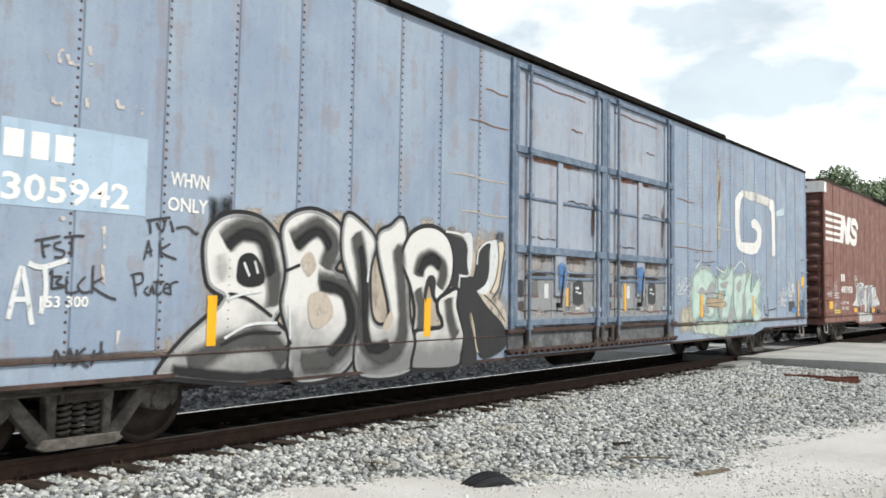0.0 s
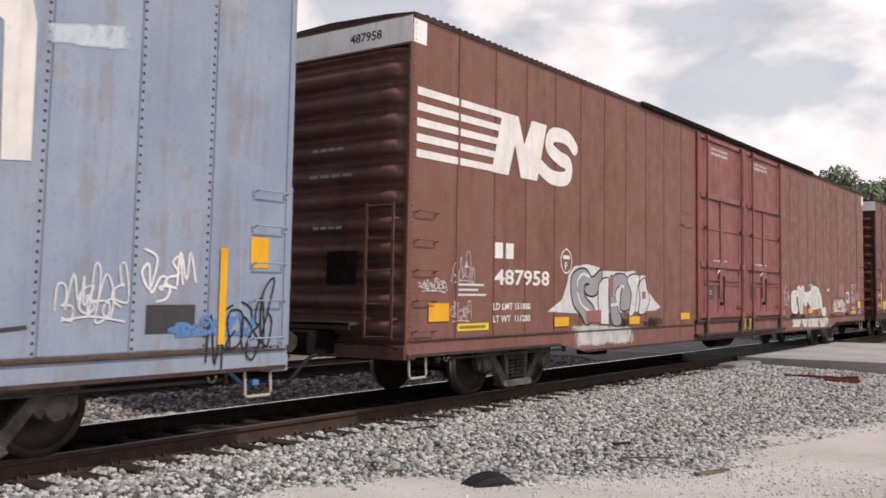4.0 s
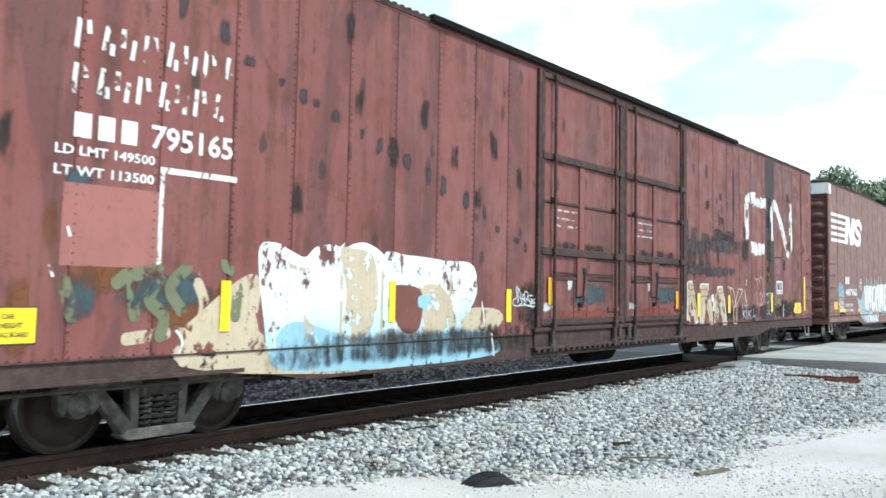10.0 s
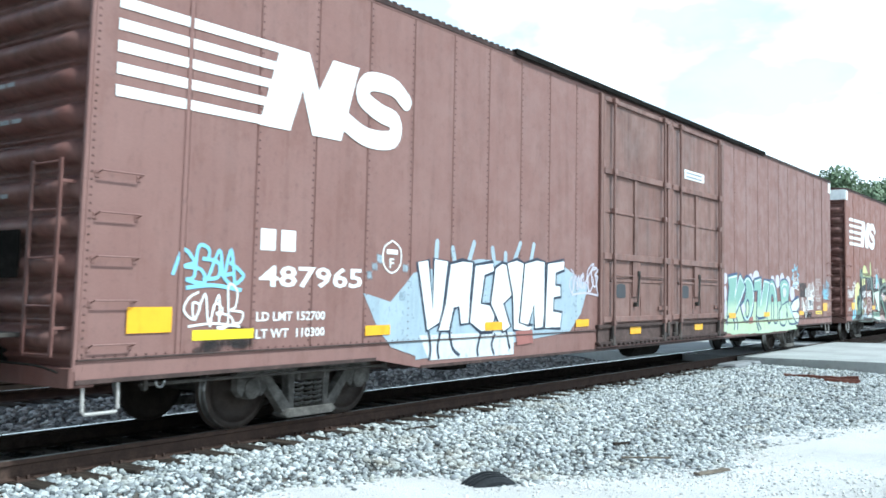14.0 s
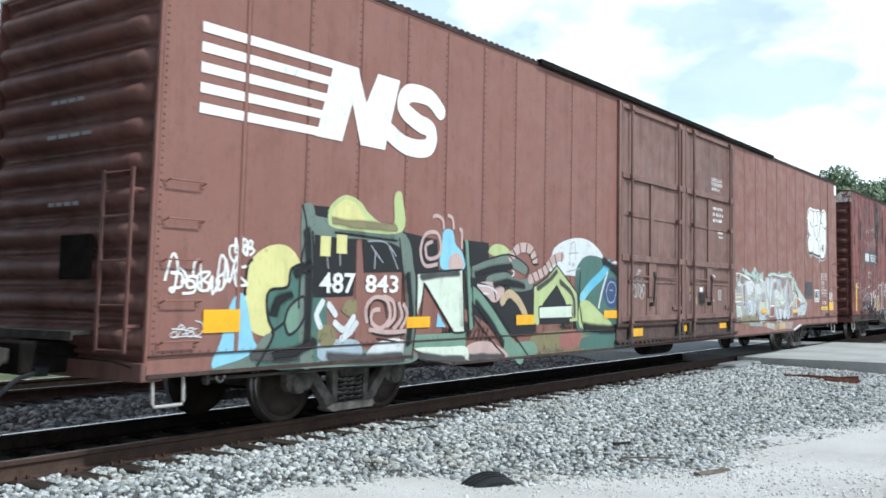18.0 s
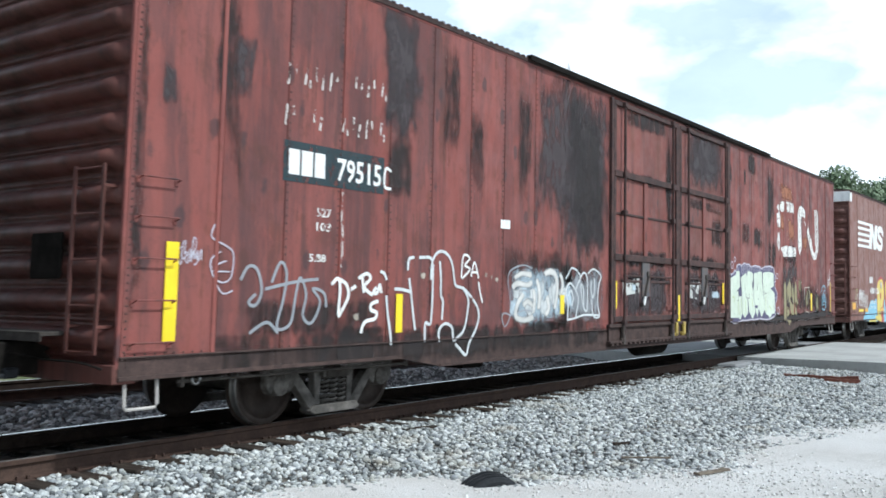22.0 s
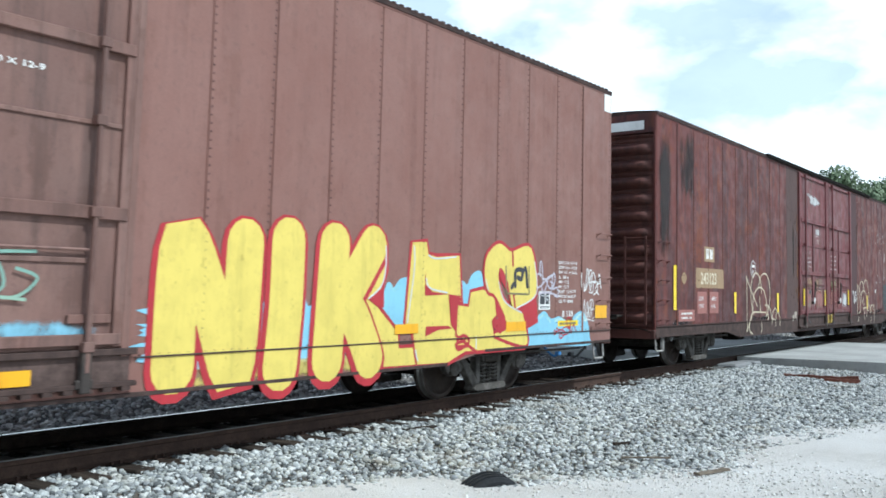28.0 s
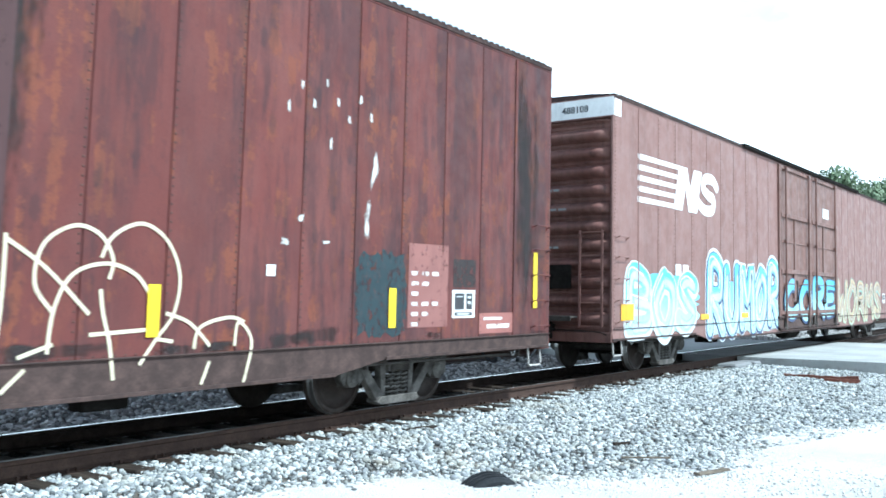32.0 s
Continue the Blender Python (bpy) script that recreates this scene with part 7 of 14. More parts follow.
    sd.ragged("blue_smear", (d + 14.41, 1.76, d + 14.84, 2.07), "bluesmear", 91, 50, "blue sprayed smear on the lock plate", 0.12, True)
    sd.ragged("blue_smear", (d + 14.46, 1.52, d + 14.81, 1.86), "bluesmear", 92, 50, "blue sprayed smear on the lock plate", 0.12, True)
    for k, (a, z, c) in enumerate(((13.45, 1.22, 1.3), (14.75, 1.17, 0.9), (13.5, 1.45, 0.45), (13.5, 2.06, 1.2), (14.7, 2.08, 1.0), (13.5, 3.55, 1.0), (14.9, 3.0, 0.7), (13.6, 4.75, 1.9), (15.0, 4.2, 0.4), (13.7, 2.35, 0.8))):
        sd.strokes("scrape", [[(0, 0.5), (0.25, 0.8), (0.45, 0.3), (0.7, 0.6), (1, 0.4)]], (d + a, z, d + a + c, z + 0.06), 0.02, "rustred" if k % 3 else "soot", 2.5, "", True, True)
    for k, (a, b, c, e) in enumerate(((13.35, 0.98, 15.95, 1.12), (13.35, 1.98, 15.95, 2.16), (13.4, 3.55, 15.9, 3.66), (15.7, 2.3, 15.9, 3.4))):
        sd.ragged("rust_patch", (d + a, b, d + c, e), "rawrust" if k == 2 else "browngrimeshade", 330 + k, 1.4, "", 0.15, True)
    sd.rect("door_field", d + 13.42, 1.13, d + 15.92, 2.12, "greydoor", 0.6, "grimy greyed lower part of the door", True)
for x0, x1 in ((0.2, 10.0), (16.4, 26.2)):
    sd.soft_lines("grime_line", [[(x0, 0.925), ((x0 + x1) / 2, 0.92), (x1, 0.925)]], 0.09, "browngrimeshade", 1.2)
sd.blob("emblem_flake", [(20.21, 3.78), (20.48, 3.96), (20.82, 4.08), (20.88, 3.95), (20.64, 3.82), (20.54, 3.50), (20.55, 3.02), (20.63, 2.80), (20.51, 2.63), (20.30, 2.70), (20.22, 3.21)], "worn_white", 2, smooth=False, label="worn white piece of an old emblem")
sd.blob("emblem_flake", [(20.39, 2.74), (20.68, 2.80), (21.63, 2.83), (21.84, 2.91), (21.91, 3.12), (21.70, 3.18), (21.46, 3.20), (21.42, 3.35), (21.66, 3.44), (22.01, 3.37), (22.25, 3.18), (22.16, 2.79), (21.87, 2.59), (21.39, 2.53), (20.68, 2.57), (20.43, 2.63)], "worn_white", 2, smooth=False, label="worn white piece of an old emblem")
sd.blob("emblem_flake", [(22.95, 4.04), (23.31, 4.02), (23.38, 3.73), (23.39, 2.58), (23.13, 2.56), (23.09, 3.70), (22.83, 3.83)], "worn_white", 2, smooth=False, label="worn white piece of an old emblem")
sd.blob("flaked_letter", [(20.82, 4.08), (21.55, 4.11), (21.84, 4.10), (21.84, 3.86), (21.28, 3.84), (20.83, 3.89)], "old_white", 2.2, smooth=False, label="flaked top stroke of an old emblem")
sd.blob("flaked_letter", [(21.80, 4.11), (22.44, 4.09), (23.00, 4.06), (23.00, 3.81), (22.45, 3.84), (21.80, 3.85)], "old_white", 2.2, smooth=False, label="flaked top stroke of an old emblem")
sd.blob("flaked_letter", [(23.44, 3.77), (24.34, 3.96), (24.36, 3.71), (23.45, 3.59)], "icewhite", 2.2, smooth=False, label="flaked top stroke of an old emblem")
sd.ragged("spray_haze", (17.2, 0.60, 22.9, 2.2), "faintmint", 9, 1, "faded mint graffiti ground", 0.14, n=70)
sd.ragged("spray_haze", (16.4, 0.62, 18.2, 1.5), "faintsand", 10, 1.1, "", 0.2)
sd.blob("graffiti_ground", [(17.38, 1.92), (17.93, 2.14), (18.30, 2.16), (18.70, 2.04), (18.95, 1.90), (19.06, 2.17), (20.02, 2.23), (20.11, 1.95), (20.74, 2.10), (21.35, 2.16), (21.65, 1.82), (22.37, 1.64), (22.29, 1.10), (21.80, 0.78), (20.27, 0.57), (19.56, 0.57), (17.48, 0.73)], "faintmint", 1.0, smooth=True, label="faded mint graffiti ground")
sd.blob("graffiti_outline", [(17.38, 1.83), (17.65, 2.00), (17.93, 2.13), (18.30, 2.15), (18.64, 2.04), (18.87, 1.84), (18.82, 1.58), (18.63, 1.43), (18.80, 1.13), (18.49, 1.01), (18.01, 1.08), (17.45, 0.99)], "pebble", 1.6, grow=0.015)
sd.blob("letter_facet", [(17.38, 1.83), (17.65, 2.00), (17.93, 2.13), (18.30, 2.15), (18.64, 2.04), (18.87, 1.84), (18.82, 1.58), (18.63, 1.43), (18.80, 1.13), (18.49, 1.01), (18.01, 1.08), (17.45, 0.99)], "fadedmint", 1.9, smooth=True, label="faded mint graffiti letter")
sd.blob("graffiti_outline", [(19.01, 1.95), (19.33, 1.90), (19.74, 1.99), (20.05, 2.23), (20.10, 1.78), (19.92, 1.38), (19.70, 0.98), (19.13, 1.00), (19.37, 1.38), (19.55, 1.64), (19.08, 1.64)], "pebble", 2.2, grow=0.015)
sd.blob("letter_facet", [(19.01, 1.95), (19.33, 1.90), (19.74, 1.99), (20.05, 2.23), (20.10, 1.78), (19.92, 1.38), (19.70, 0.98), (19.13, 1.00), (19.37, 1.38), (19.55, 1.64), (19.08, 1.64)], "fadedmint", 2.5, smooth=True, label="faded mint graffiti letter")
sd.blob("graffiti_outline", [(20.12, 1.95), (20.57, 2.03), (21.01, 2.11), (20.95, 1.68), (20.68, 1.01), (20.25, 0.96), (20.09, 1.32)], "pebble", 2.8, grow=0.015)
sd.blob("letter_facet", [(20.12, 1.95), (20.57, 2.03), (21.01, 2.11), (20.95, 1.68), (20.68, 1.01), (20.25, 0.96), (20.09, 1.32)], "fadedmint", 3.0999999999999996, smooth=True, label="faded mint graffiti letter")
sd.blob("graffiti_outline", [(20.88, 1.74), (21.37, 2.16), (21.27, 1.68), (21.40, 1.62), (21.96, 1.96), (22.08, 1.63), (21.69, 1.37), (22.21, 1.03), (21.72, 0.84), (21.22, 1.17), (20.93, 1.01)], "pebble", 3.4, grow=0.015)
sd.blob("letter_facet", [(20.88, 1.74), (21.37, 2.16), (21.27, 1.68), (21.40, 1.62), (21.96, 1.96), (22.08, 1.63), (21.69, 1.37), (22.21, 1.03), (21.72, 0.84), (21.22, 1.17), (20.93, 1.01)], "fadedmint", 3.6999999999999997, smooth=True, label="faded mint graffiti letter")
sd.blob("letter_shade", [(17.77, 1.61), (17.97, 1.69), (18.18, 1.65), (18.25, 1.57), (17.88, 1.55)], "pebble", 4.2, smooth=True)
sd.blob("letter_shade", [(18.24, 1.55), (18.49, 1.78), (18.72, 1.84), (18.79, 1.58), (18.52, 1.38)], "pebble", 4.2, smooth=True)
sd.blob("letter_shade", [(19.21, 1.80), (19.68, 1.85), (19.55, 1.69), (19.28, 1.71)], "pebble", 4.2, smooth=True)
sd.blob("letter_shade", [(20.29, 1.77), (20.58, 1.91), (20.61, 1.67), (20.38, 1.60)], "pebble", 4.2, smooth=True)
sd.blob("letter_shade", [(19.85, 1.32), (20.03, 1.04), (19.90, 0.85), (19.67, 0.93)], "pebble", 4.2, smooth=True)
sd.blob("letter_shade", [(19.05, 1.38), (19.37, 1.42), (19.26, 1.06), (19.10, 1.07)], "pebble", 4.2, smooth=True)
sd.blob("letter_shade", [(20.69, 1.52), (20.89, 1.55), (20.88, 1.07), (20.76, 1.04)], "pebble", 4.2, smooth=True)
sd.blob("letter_shade", [(18.00, 1.29), (18.31, 1.31), (18.48, 1.14), (18.11, 1.14)], "pebble", 4.2, smooth=True)
sd.blob("graffiti_piece", [(18.19, 1.44), (18.92, 1.47), (19.57, 1.39), (19.51, 1.25), (18.76, 1.23), (18.26, 1.30)], "sand", 4.4, smooth=True)
sd.blob("graffiti_piece", [(18.98, 1.56), (19.22, 1.64), (19.31, 1.49), (19.05, 1.39)], "sand", 4.4, smooth=True)
sd.strokes("graffiti_line", [[(18.90, 2.16), (19.26, 2.07), (19.53, 2.06), (19.65, 2.23)], [(20.10, 2.12), (20.56, 2.33), (20.94, 2.20)], [(17.64, 2.09), (17.92, 2.25)], [(21.83, 2.16), (22.15, 1.77)], [(17.73, 1.57), (17.96, 1.74), (18.28, 1.62)], [(19.37, 1.32), (19.56, 1.60)], [(21.39, 1.43), (21.78, 1.24)], [(20.29, 1.43), (20.43, 1.08)]], WHOLE, 0.03, "pale", 4.6, "", True)
sd.blob("graffiti_piece", [(17.46, 0.92), (18.34, 0.94), (19.60, 0.91), (19.75, 0.77), (19.56, 0.58), (18.52, 0.66), (17.48, 0.72)], "palegreen", 1.4, smooth=True)
sd.strokes("scrape", [[(17.63, 2.26), (17.92, 2.26)]], WHOLE, 0.014, "soot", 4.9, "", True)
sd.strokes("scrape", [[(17.92, 2.22), (18.35, 2.24), (18.86, 2.28)]], WHOLE, 0.014, "soot", 4.9, "", True)
sd.strokes("scrape", [[(18.13, 2.17), (18.57, 2.19)]], WHOLE, 0.014, "soot", 4.9, "", True)
sd.strokes("scrape", [[(18.18, 1.55), (18.68, 1.58), (19.56, 1.53)]], WHOLE, 0.014, "soot", 4.9, "", True)
sd.strokes("scrape", [[(18.24, 1.46), (19.04, 1.47)]], WHOLE, 0.014, "soot", 4.9, "", True)
sd.strokes("scrape", [[(18.20, 1.34), (19.57, 1.38)]], WHOLE, 0.014, "soot", 4.9, "", True)
sd.strokes("scrape", [[(18.36, 1.28), (19.12, 1.27)]], WHOLE, 0.014, "soot", 4.9, "", True)
sd.strokes("scrape", [[(17.61, 2.44), (17.86, 2.44)]], WHOLE, 0.014, "soot", 4.9, "", True)
sd.strokes("board_holder", [[(22.72, 1.49), (22.78, 1.01)], [(22.44, 1.30), (22.48, 1.06), (22.78, 1.01)], [(22.83, 1.15), (23.44, 1.20)]], WHOLE, 0.035, "ink", 2.0, "", False)
sd.scribble("tag", (16.6, 1.55, 17.3, 1.9), "pale", 3, 0.02, 3)
sd.scribble("tag", (23.71, 1.29, 24.38, 1.79), "pale", 4, 0.024, 4, "white sprayed tag")
sd.scribble("tag", (24.55, 1.48, 25.15, 1.87), "white", 5, 0.03, 3, "white sprayed tag")
sd.scribble("tag", (25.35, 0.82, 26.20, 1.43), "black", 6, 0.026, 4, "black sprayed tag")
sd.scribble("tag", (24.9, 1.1, 25.9, 1.3), "bluesmear", 7, 0.05, 3)
for k, (x, z, w) in enumerate(((16.5, 2.96, 1.7), (16.4, 2.45, 2.3), (8.6, 3.1, 1.4), (9.0, 3.9, 1.0), (8.8, 2.6, 1.2), (16.6, 3.45, 1.0), (18.9, 3.0, 0.9), (9.4, 4.4, 0.6))):
    sd.strokes("scrape", [[(0, 0.5), (0.3, 0.6), (0.6, 0.35), (1, 0.45)]], (x, z, x + w, z + 0.1), 0.018, "rawrust" if k % 2 else "cream", 2)
sd.ragged("rust_patch", (18.95, 2.2, 19.3, 5.0), "faintsand", 340, 1, "", 0.1)
sd.ragged("rust_patch", (19.05, 3.5, 19.25, 4.3), "rawrust", 341, 1.2, "", 0.3)

# brown car with rose doors
sd = Side(1)
emblem(sd, 0.10, 4.58)
number_block(sd, 2.02, "487958")
plate_sign(sd, 4.02, 1.86)
stripes(sd, [(0.42, 1.14, 0.88, 1.38), (3.80, 1.0, 4.28, 1.15), (6.62, 0.98, 7.08, 1.12), (9.12, 1.02, 9.62, 1.16), (16.1, 1.02, 16.5, 1.15), (18.92, 1.04, 19.38, 1.17), (21.95, 1.07, 22.41, 1.19), (25.24, 1.14, 25.68, 1.38)])
sd.rect("yellow_tag", 1.08, 1.0, 1.88, 1.10, "yellow", 2, "narrow yellow notice")
sd.bars("tag_line", [(1.14, 1.03, 1.8, 1.07)], "olive", 3)
sd.blob("graffiti_halo", [(3.59, 1.24), (4.06, 1.43), (4.22, 1.67), (4.28, 1.83), (4.48, 1.98), (4.93, 2.03), (5.38, 1.99), (5.50, 1.93), (6.56, 1.94), (6.85, 1.97), (7.08, 1.88), (7.36, 1.89), (7.45, 1.62), (7.77, 1.43), (8.09, 1.29), (7.88, 1.22), (5.11, 1.18)], "pale", 1.2, smooth=False, label="chalky white halo of the graffiti")
sd.blob("graffiti_piece", [(4.36, 1.00), (4.96, 1.02), (6.87, 0.94), (6.87, 0.63), (4.52, 0.63)], "pale", 1.1, smooth=False, label="")
sd.letter([(4.37, 1.63), (4.42, 1.83), (4.63, 1.92), (4.90, 1.93), (5.13, 1.80), (5.45, 1.93), (5.49, 1.84), (5.30, 1.53), (4.95, 1.52), (4.85, 1.64), (5.04, 1.68), (4.94, 1.72), (4.82, 1.64), (4.87, 1.47), (5.21, 1.25), (4.96, 1.01), (4.72, 1.19), (4.47, 1.35)], "grey", "black", 1.8, 0.035, True, "grey graffiti letter edged in black")
sd.letter([(5.39, 1.69), (5.55, 1.79), (5.76, 1.81), (5.76, 1.52), (5.78, 1.00), (5.47, 1.01), (5.37, 1.35)], "pale", "black", 2.2, 0.03, False, "white graffiti letter edged in black")
sd.letter([(5.86, 1.82), (5.96, 1.82), (6.07, 1.87), (6.38, 1.88), (6.62, 1.75), (6.70, 1.43), (6.57, 1.25), (6.26, 1.27), (6.29, 1.52), (6.33, 1.66), (6.11, 1.65), (6.03, 1.43), (6.30, 1.03), (5.95, 1.00), (5.84, 1.35)], "grey", "black", 2.6, 0.03, True, "grey graffiti letter edged in black")
sd.letter([(6.56, 1.80), (6.85, 1.89), (7.08, 1.84), (6.97, 1.62), (6.86, 1.21), (6.63, 1.16), (6.74, 1.53)], "pale", "black", 3, 0.03, True, "white graffiti letter edged in black")
sd.letter([(7.09, 1.71), (7.32, 1.83), (7.41, 1.64), (7.54, 1.43), (7.36, 1.20), (7.06, 1.18), (7.13, 1.43)], "pale", "black", 3.4, 0.025, True, "white graffiti letter edged in black")
sd.blob("letter_shade", [(5.77, 1.80), (5.96, 1.82), (5.94, 1.48), (5.80, 1.45)], "rosepatch", 4.2, smooth=False, label="")
sd.blob("letter_shade", [(7.19, 1.57), (7.37, 1.59), (7.37, 1.45), (7.21, 1.43)], "rosepatch", 4.2, smooth=False, label="")
sd.strokes("letter_line", [[(4.58, 1.64), (4.60, 1.76), (4.78, 1.86), (5.03, 1.82)], [(4.58, 1.55), (4.73, 1.35), (5.02, 1.23)], [(5.51, 1.69), (5.73, 1.69)], [(5.85, 1.33), (6.12, 1.35)], [(6.15, 1.52), (6.25, 1.66), (6.40, 1.66)]], WHOLE, 0.05, "pale", 4.4, "", True)
sd.blob("bare_patch", [(4.92, 1.24), (5.47, 1.25), (5.47, 1.05), (4.93, 1.04)], "rosepatch", 5, smooth=False, label="bare brown square in the graffiti")
sd.scribble("tag", (0.25, 1.55, 0.8, 1.72), "pale", 15, 0.014, 5)
sd.scribble("tag", (1.0, 1.7, 1.5, 2.1), "pale", 16, 0.012, 3)
sd.scribble("tag", (0.95, 1.15, 1.4, 1.4), "pale", 17, 0.012, 4)
sd.bars("faint_line", [(1.1, 1.62, 1.75, 1.65), (1.1, 1.55, 1.6, 1.58), (1.1, 1.48, 1.8, 1.51)], "pale", 2)
door_words(sd, (10.9, 13.9), 4.75, ["CLOSE, LOCK DOORS", "BEFORE MOVING CAR"], 1.05, 0.07)
door_words(sd, (11.0, 13.95), 2.27, ["CLOSE THIS DOOR FIRST"], 0.95, 0.045)
for x in (10.62, 13.6):
    sd.ragged("dark_patch", (x, 1.42, x + 0.42, 1.74), "ink", int(x * 7), 2, "black sprayed square on the door", 0.05, True)
    sd.bars("patch_line", [(x + 0.13, 1.6, x + 0.3, 1.63), (x + 0.16, 1.54, x + 0.28, 1.57)], "mint", 3, "", True)
for x in (11.2, 14.3):
    sd.strokes("door_arc", [[(0, 0), (0.25, 0.8), (0.5, 1), (0.75, 0.8), (1, 0)]], (x, 2.0, x + 0.3, 2.08), 0.04, "white", 26, "white painted arc", True, True)
sd.ragged("spray_haze", (17.1, 0.9, 18.2, 1.3), "soot", 18, 1)
sd.letter([(17.24, 1.56), (17.51, 1.65), (17.81, 1.64), (17.83, 1.56), (17.61, 1.52), (17.73, 1.29), (17.84, 1.15), (17.74, 1.08), (17.45, 1.09), (17.27, 1.17)], "chalkmint", "white", 1.6, 0.035, True, "chalky white graffiti letter")
sd.letter([(17.84, 1.78), (18.04, 1.81), (18.09, 1.76), (18.16, 1.72), (18.46, 1.83), (18.54, 1.63), (18.46, 1.38), (18.36, 1.28), (18.32, 1.06), (18.07, 1.06), (17.97, 1.29)], "chalkmint", "white", 1.9, 0.035, False, "chalky white graffiti letter")
sd.letter([(18.54, 1.62), (18.81, 1.60), (19.21, 1.66), (19.24, 1.43), (19.14, 1.27), (18.95, 1.43), (18.80, 1.43), (18.74, 1.28), (18.59, 1.28), (18.52, 1.43)], "chalkmint", "white", 2.2, 0.035, False, "chalky white graffiti letter")
sd.letter([(19.22, 1.66), (19.31, 1.80), (19.48, 1.82), (19.53, 1.76), (19.67, 1.81), (19.91, 1.77), (20.19, 1.69), (20.19, 1.58), (19.89, 1.55), (19.84, 1.18), (19.48, 1.17), (19.21, 1.19)], "chalkmint", "white", 2.5, 0.035, False, "chalky white graffiti letter")
sd.letter([(19.92, 1.57), (20.19, 1.61), (20.40, 1.49), (20.54, 1.14), (20.87, 1.17), (20.90, 1.00), (20.63, 0.97), (20.21, 1.17), (19.87, 1.18)], "chalkmint", "white", 2.8, 0.035, True, "chalky white graffiti letter")
sd.strokes("letter_line", [[(17.66, 1.57), (17.67, 1.36), (17.79, 1.15)], [(17.98, 1.72), (18.08, 1.38), (18.15, 1.09)], [(18.38, 1.75), (18.35, 1.43), (18.19, 1.29)], [(19.38, 1.70), (19.33, 1.38), (19.48, 1.21)], [(19.66, 1.71), (19.61, 1.38), (19.76, 1.21)], [(20.12, 1.55), (20.05, 1.35), (20.21, 1.20)], [(18.76, 1.28), (18.88, 1.38), (19.04, 1.27)]], WHOLE, 0.04, "fadedmint", 4.5, "mint shade in the graffiti", True)
sd.strokes("letter_line", [[(19.48, 1.81), (19.46, 1.49), (19.55, 1.18)], [(18.11, 1.76), (18.23, 1.48), (18.30, 1.09)], [(18.56, 1.60), (18.87, 1.55), (19.21, 1.61)], [(20.23, 1.55), (20.33, 1.25), (20.46, 1.02)]], WHOLE, 0.035, "white", 4.6, "", True)
sd.blob("bare_patch", [(18.31, 1.21), (18.72, 1.23), (18.75, 1.01), (18.33, 1.01)], "rosepatch", 5, smooth=False, label="bare brown square in the graffiti")
sd.blob("bare_patch", [(19.91, 1.16), (20.40, 1.17), (20.43, 0.99), (19.93, 0.99)], "rosepatch", 5, smooth=False, label="bare brown square in the graffiti")
sd.blob("bare_patch", [(20.02, 0.76), (20.19, 0.76), (20.20, 0.62), (20.04, 0.62)], "rosepatch", 5, smooth=False, label="")
sd.blob("dark_board", [(18.23, 1.79), (18.67, 1.83), (18.69, 1.66), (18.54, 1.64), (18.50, 1.76), (18.24, 1.68)], "ink", 1.2, smooth=False, label="dark board behind the graffiti")
sd.blob("dark_board", [(19.02, 1.91), (19.74, 2.00), (19.75, 1.83), (19.49, 1.76), (19.29, 1.80), (19.03, 1.78)], "ink", 1.2, smooth=False, label="")
sd.strokes("tag", [[(19.07, 1.87), (19.17, 1.81)], [(19.14, 1.88), (19.10, 1.79)], [(19.21, 1.87), (19.37, 1.89)], [(19.25, 1.82), (19.37, 1.83)]], WHOLE, 0.03, "white", 1.5, "", False)
sd.blob("sill_spray", [(17.29, 0.90), (18.16, 0.90), (19.23, 0.89), (20.47, 0.88), (21.11, 0.93), (21.25, 0.79), (20.99, 0.60), (19.24, 0.63), (17.30, 0.68)], "flakechalk", 1.4, smooth=False, label="white paint run down onto the sill")
sd.scribble("tag", (16.2, 1.3, 17.0, 1.75), "pale", 24, 0.018, 4)
sd.scribble("tag", (21.88, 1.08, 23.5, 1.48), "white", 25, 0.04, 5, "white sprayed tag")
sd.rect("lead_patch", 22.68, 1.50, 23.38, 1.93, "rosepatch", 1, "rectangular repair plate")
sd.strokes("board_holder", [[(22.66, 1.98), (22.66, 1.47), (23.40, 1.47), (23.40, 1.98)]], WHOLE, 0.03, "ink", 2.4, "", False)
sd.strokes("board_holder", [[(22.20, 1.74), (22.20, 1.50), (22.45, 1.50), (22.45, 1.74), (22.20, 1.74)]], WHOLE, 0.025, "ink", 2.4, "", False)
white_label(sd, 23.57, 1.31, 24.05, 1.68)
size_block(sd, 24.36, 1.90, 0.94)
sd.rect("white_square", 21.17, 1.68, 21.36, 1.77, "white", 2, "small white painted square")
sd.scribble("tag", (25.0, 1.45, 25.5, 1.8), "pale", 26, 0.014, 4)
sd.scribble("tag", (25.2, 0.9, 25.8, 1.1), "lilac", 27, 0.016, 4)
for k, (x, z, w) in enumerate(((16.4, 3.5, 1.6), (16.5, 2.55, 2.2), (8.9, 3.2, 0.9), (9.0, 2.9, 0.8), (8.6, 2.4, 1.2), (9.1, 3.6, 0.6), (24.3, 4.65, 0.5))):
    sd.strokes("scrape", [[(0, 0.5), (0.3, 0.8), (0.6, 0.3), (1, 0.45)]], (x, z, x + w, z + 0.1), 0.022, "rawrust" if k % 3 else "soot", 2)

# blotched red car
sd = Side(2)
ghost_word(sd, 1.95, 3.62, 0.0, 0.27, 0.237, "11111111", 0.05, "flakewhite", "flaking white painted letter")
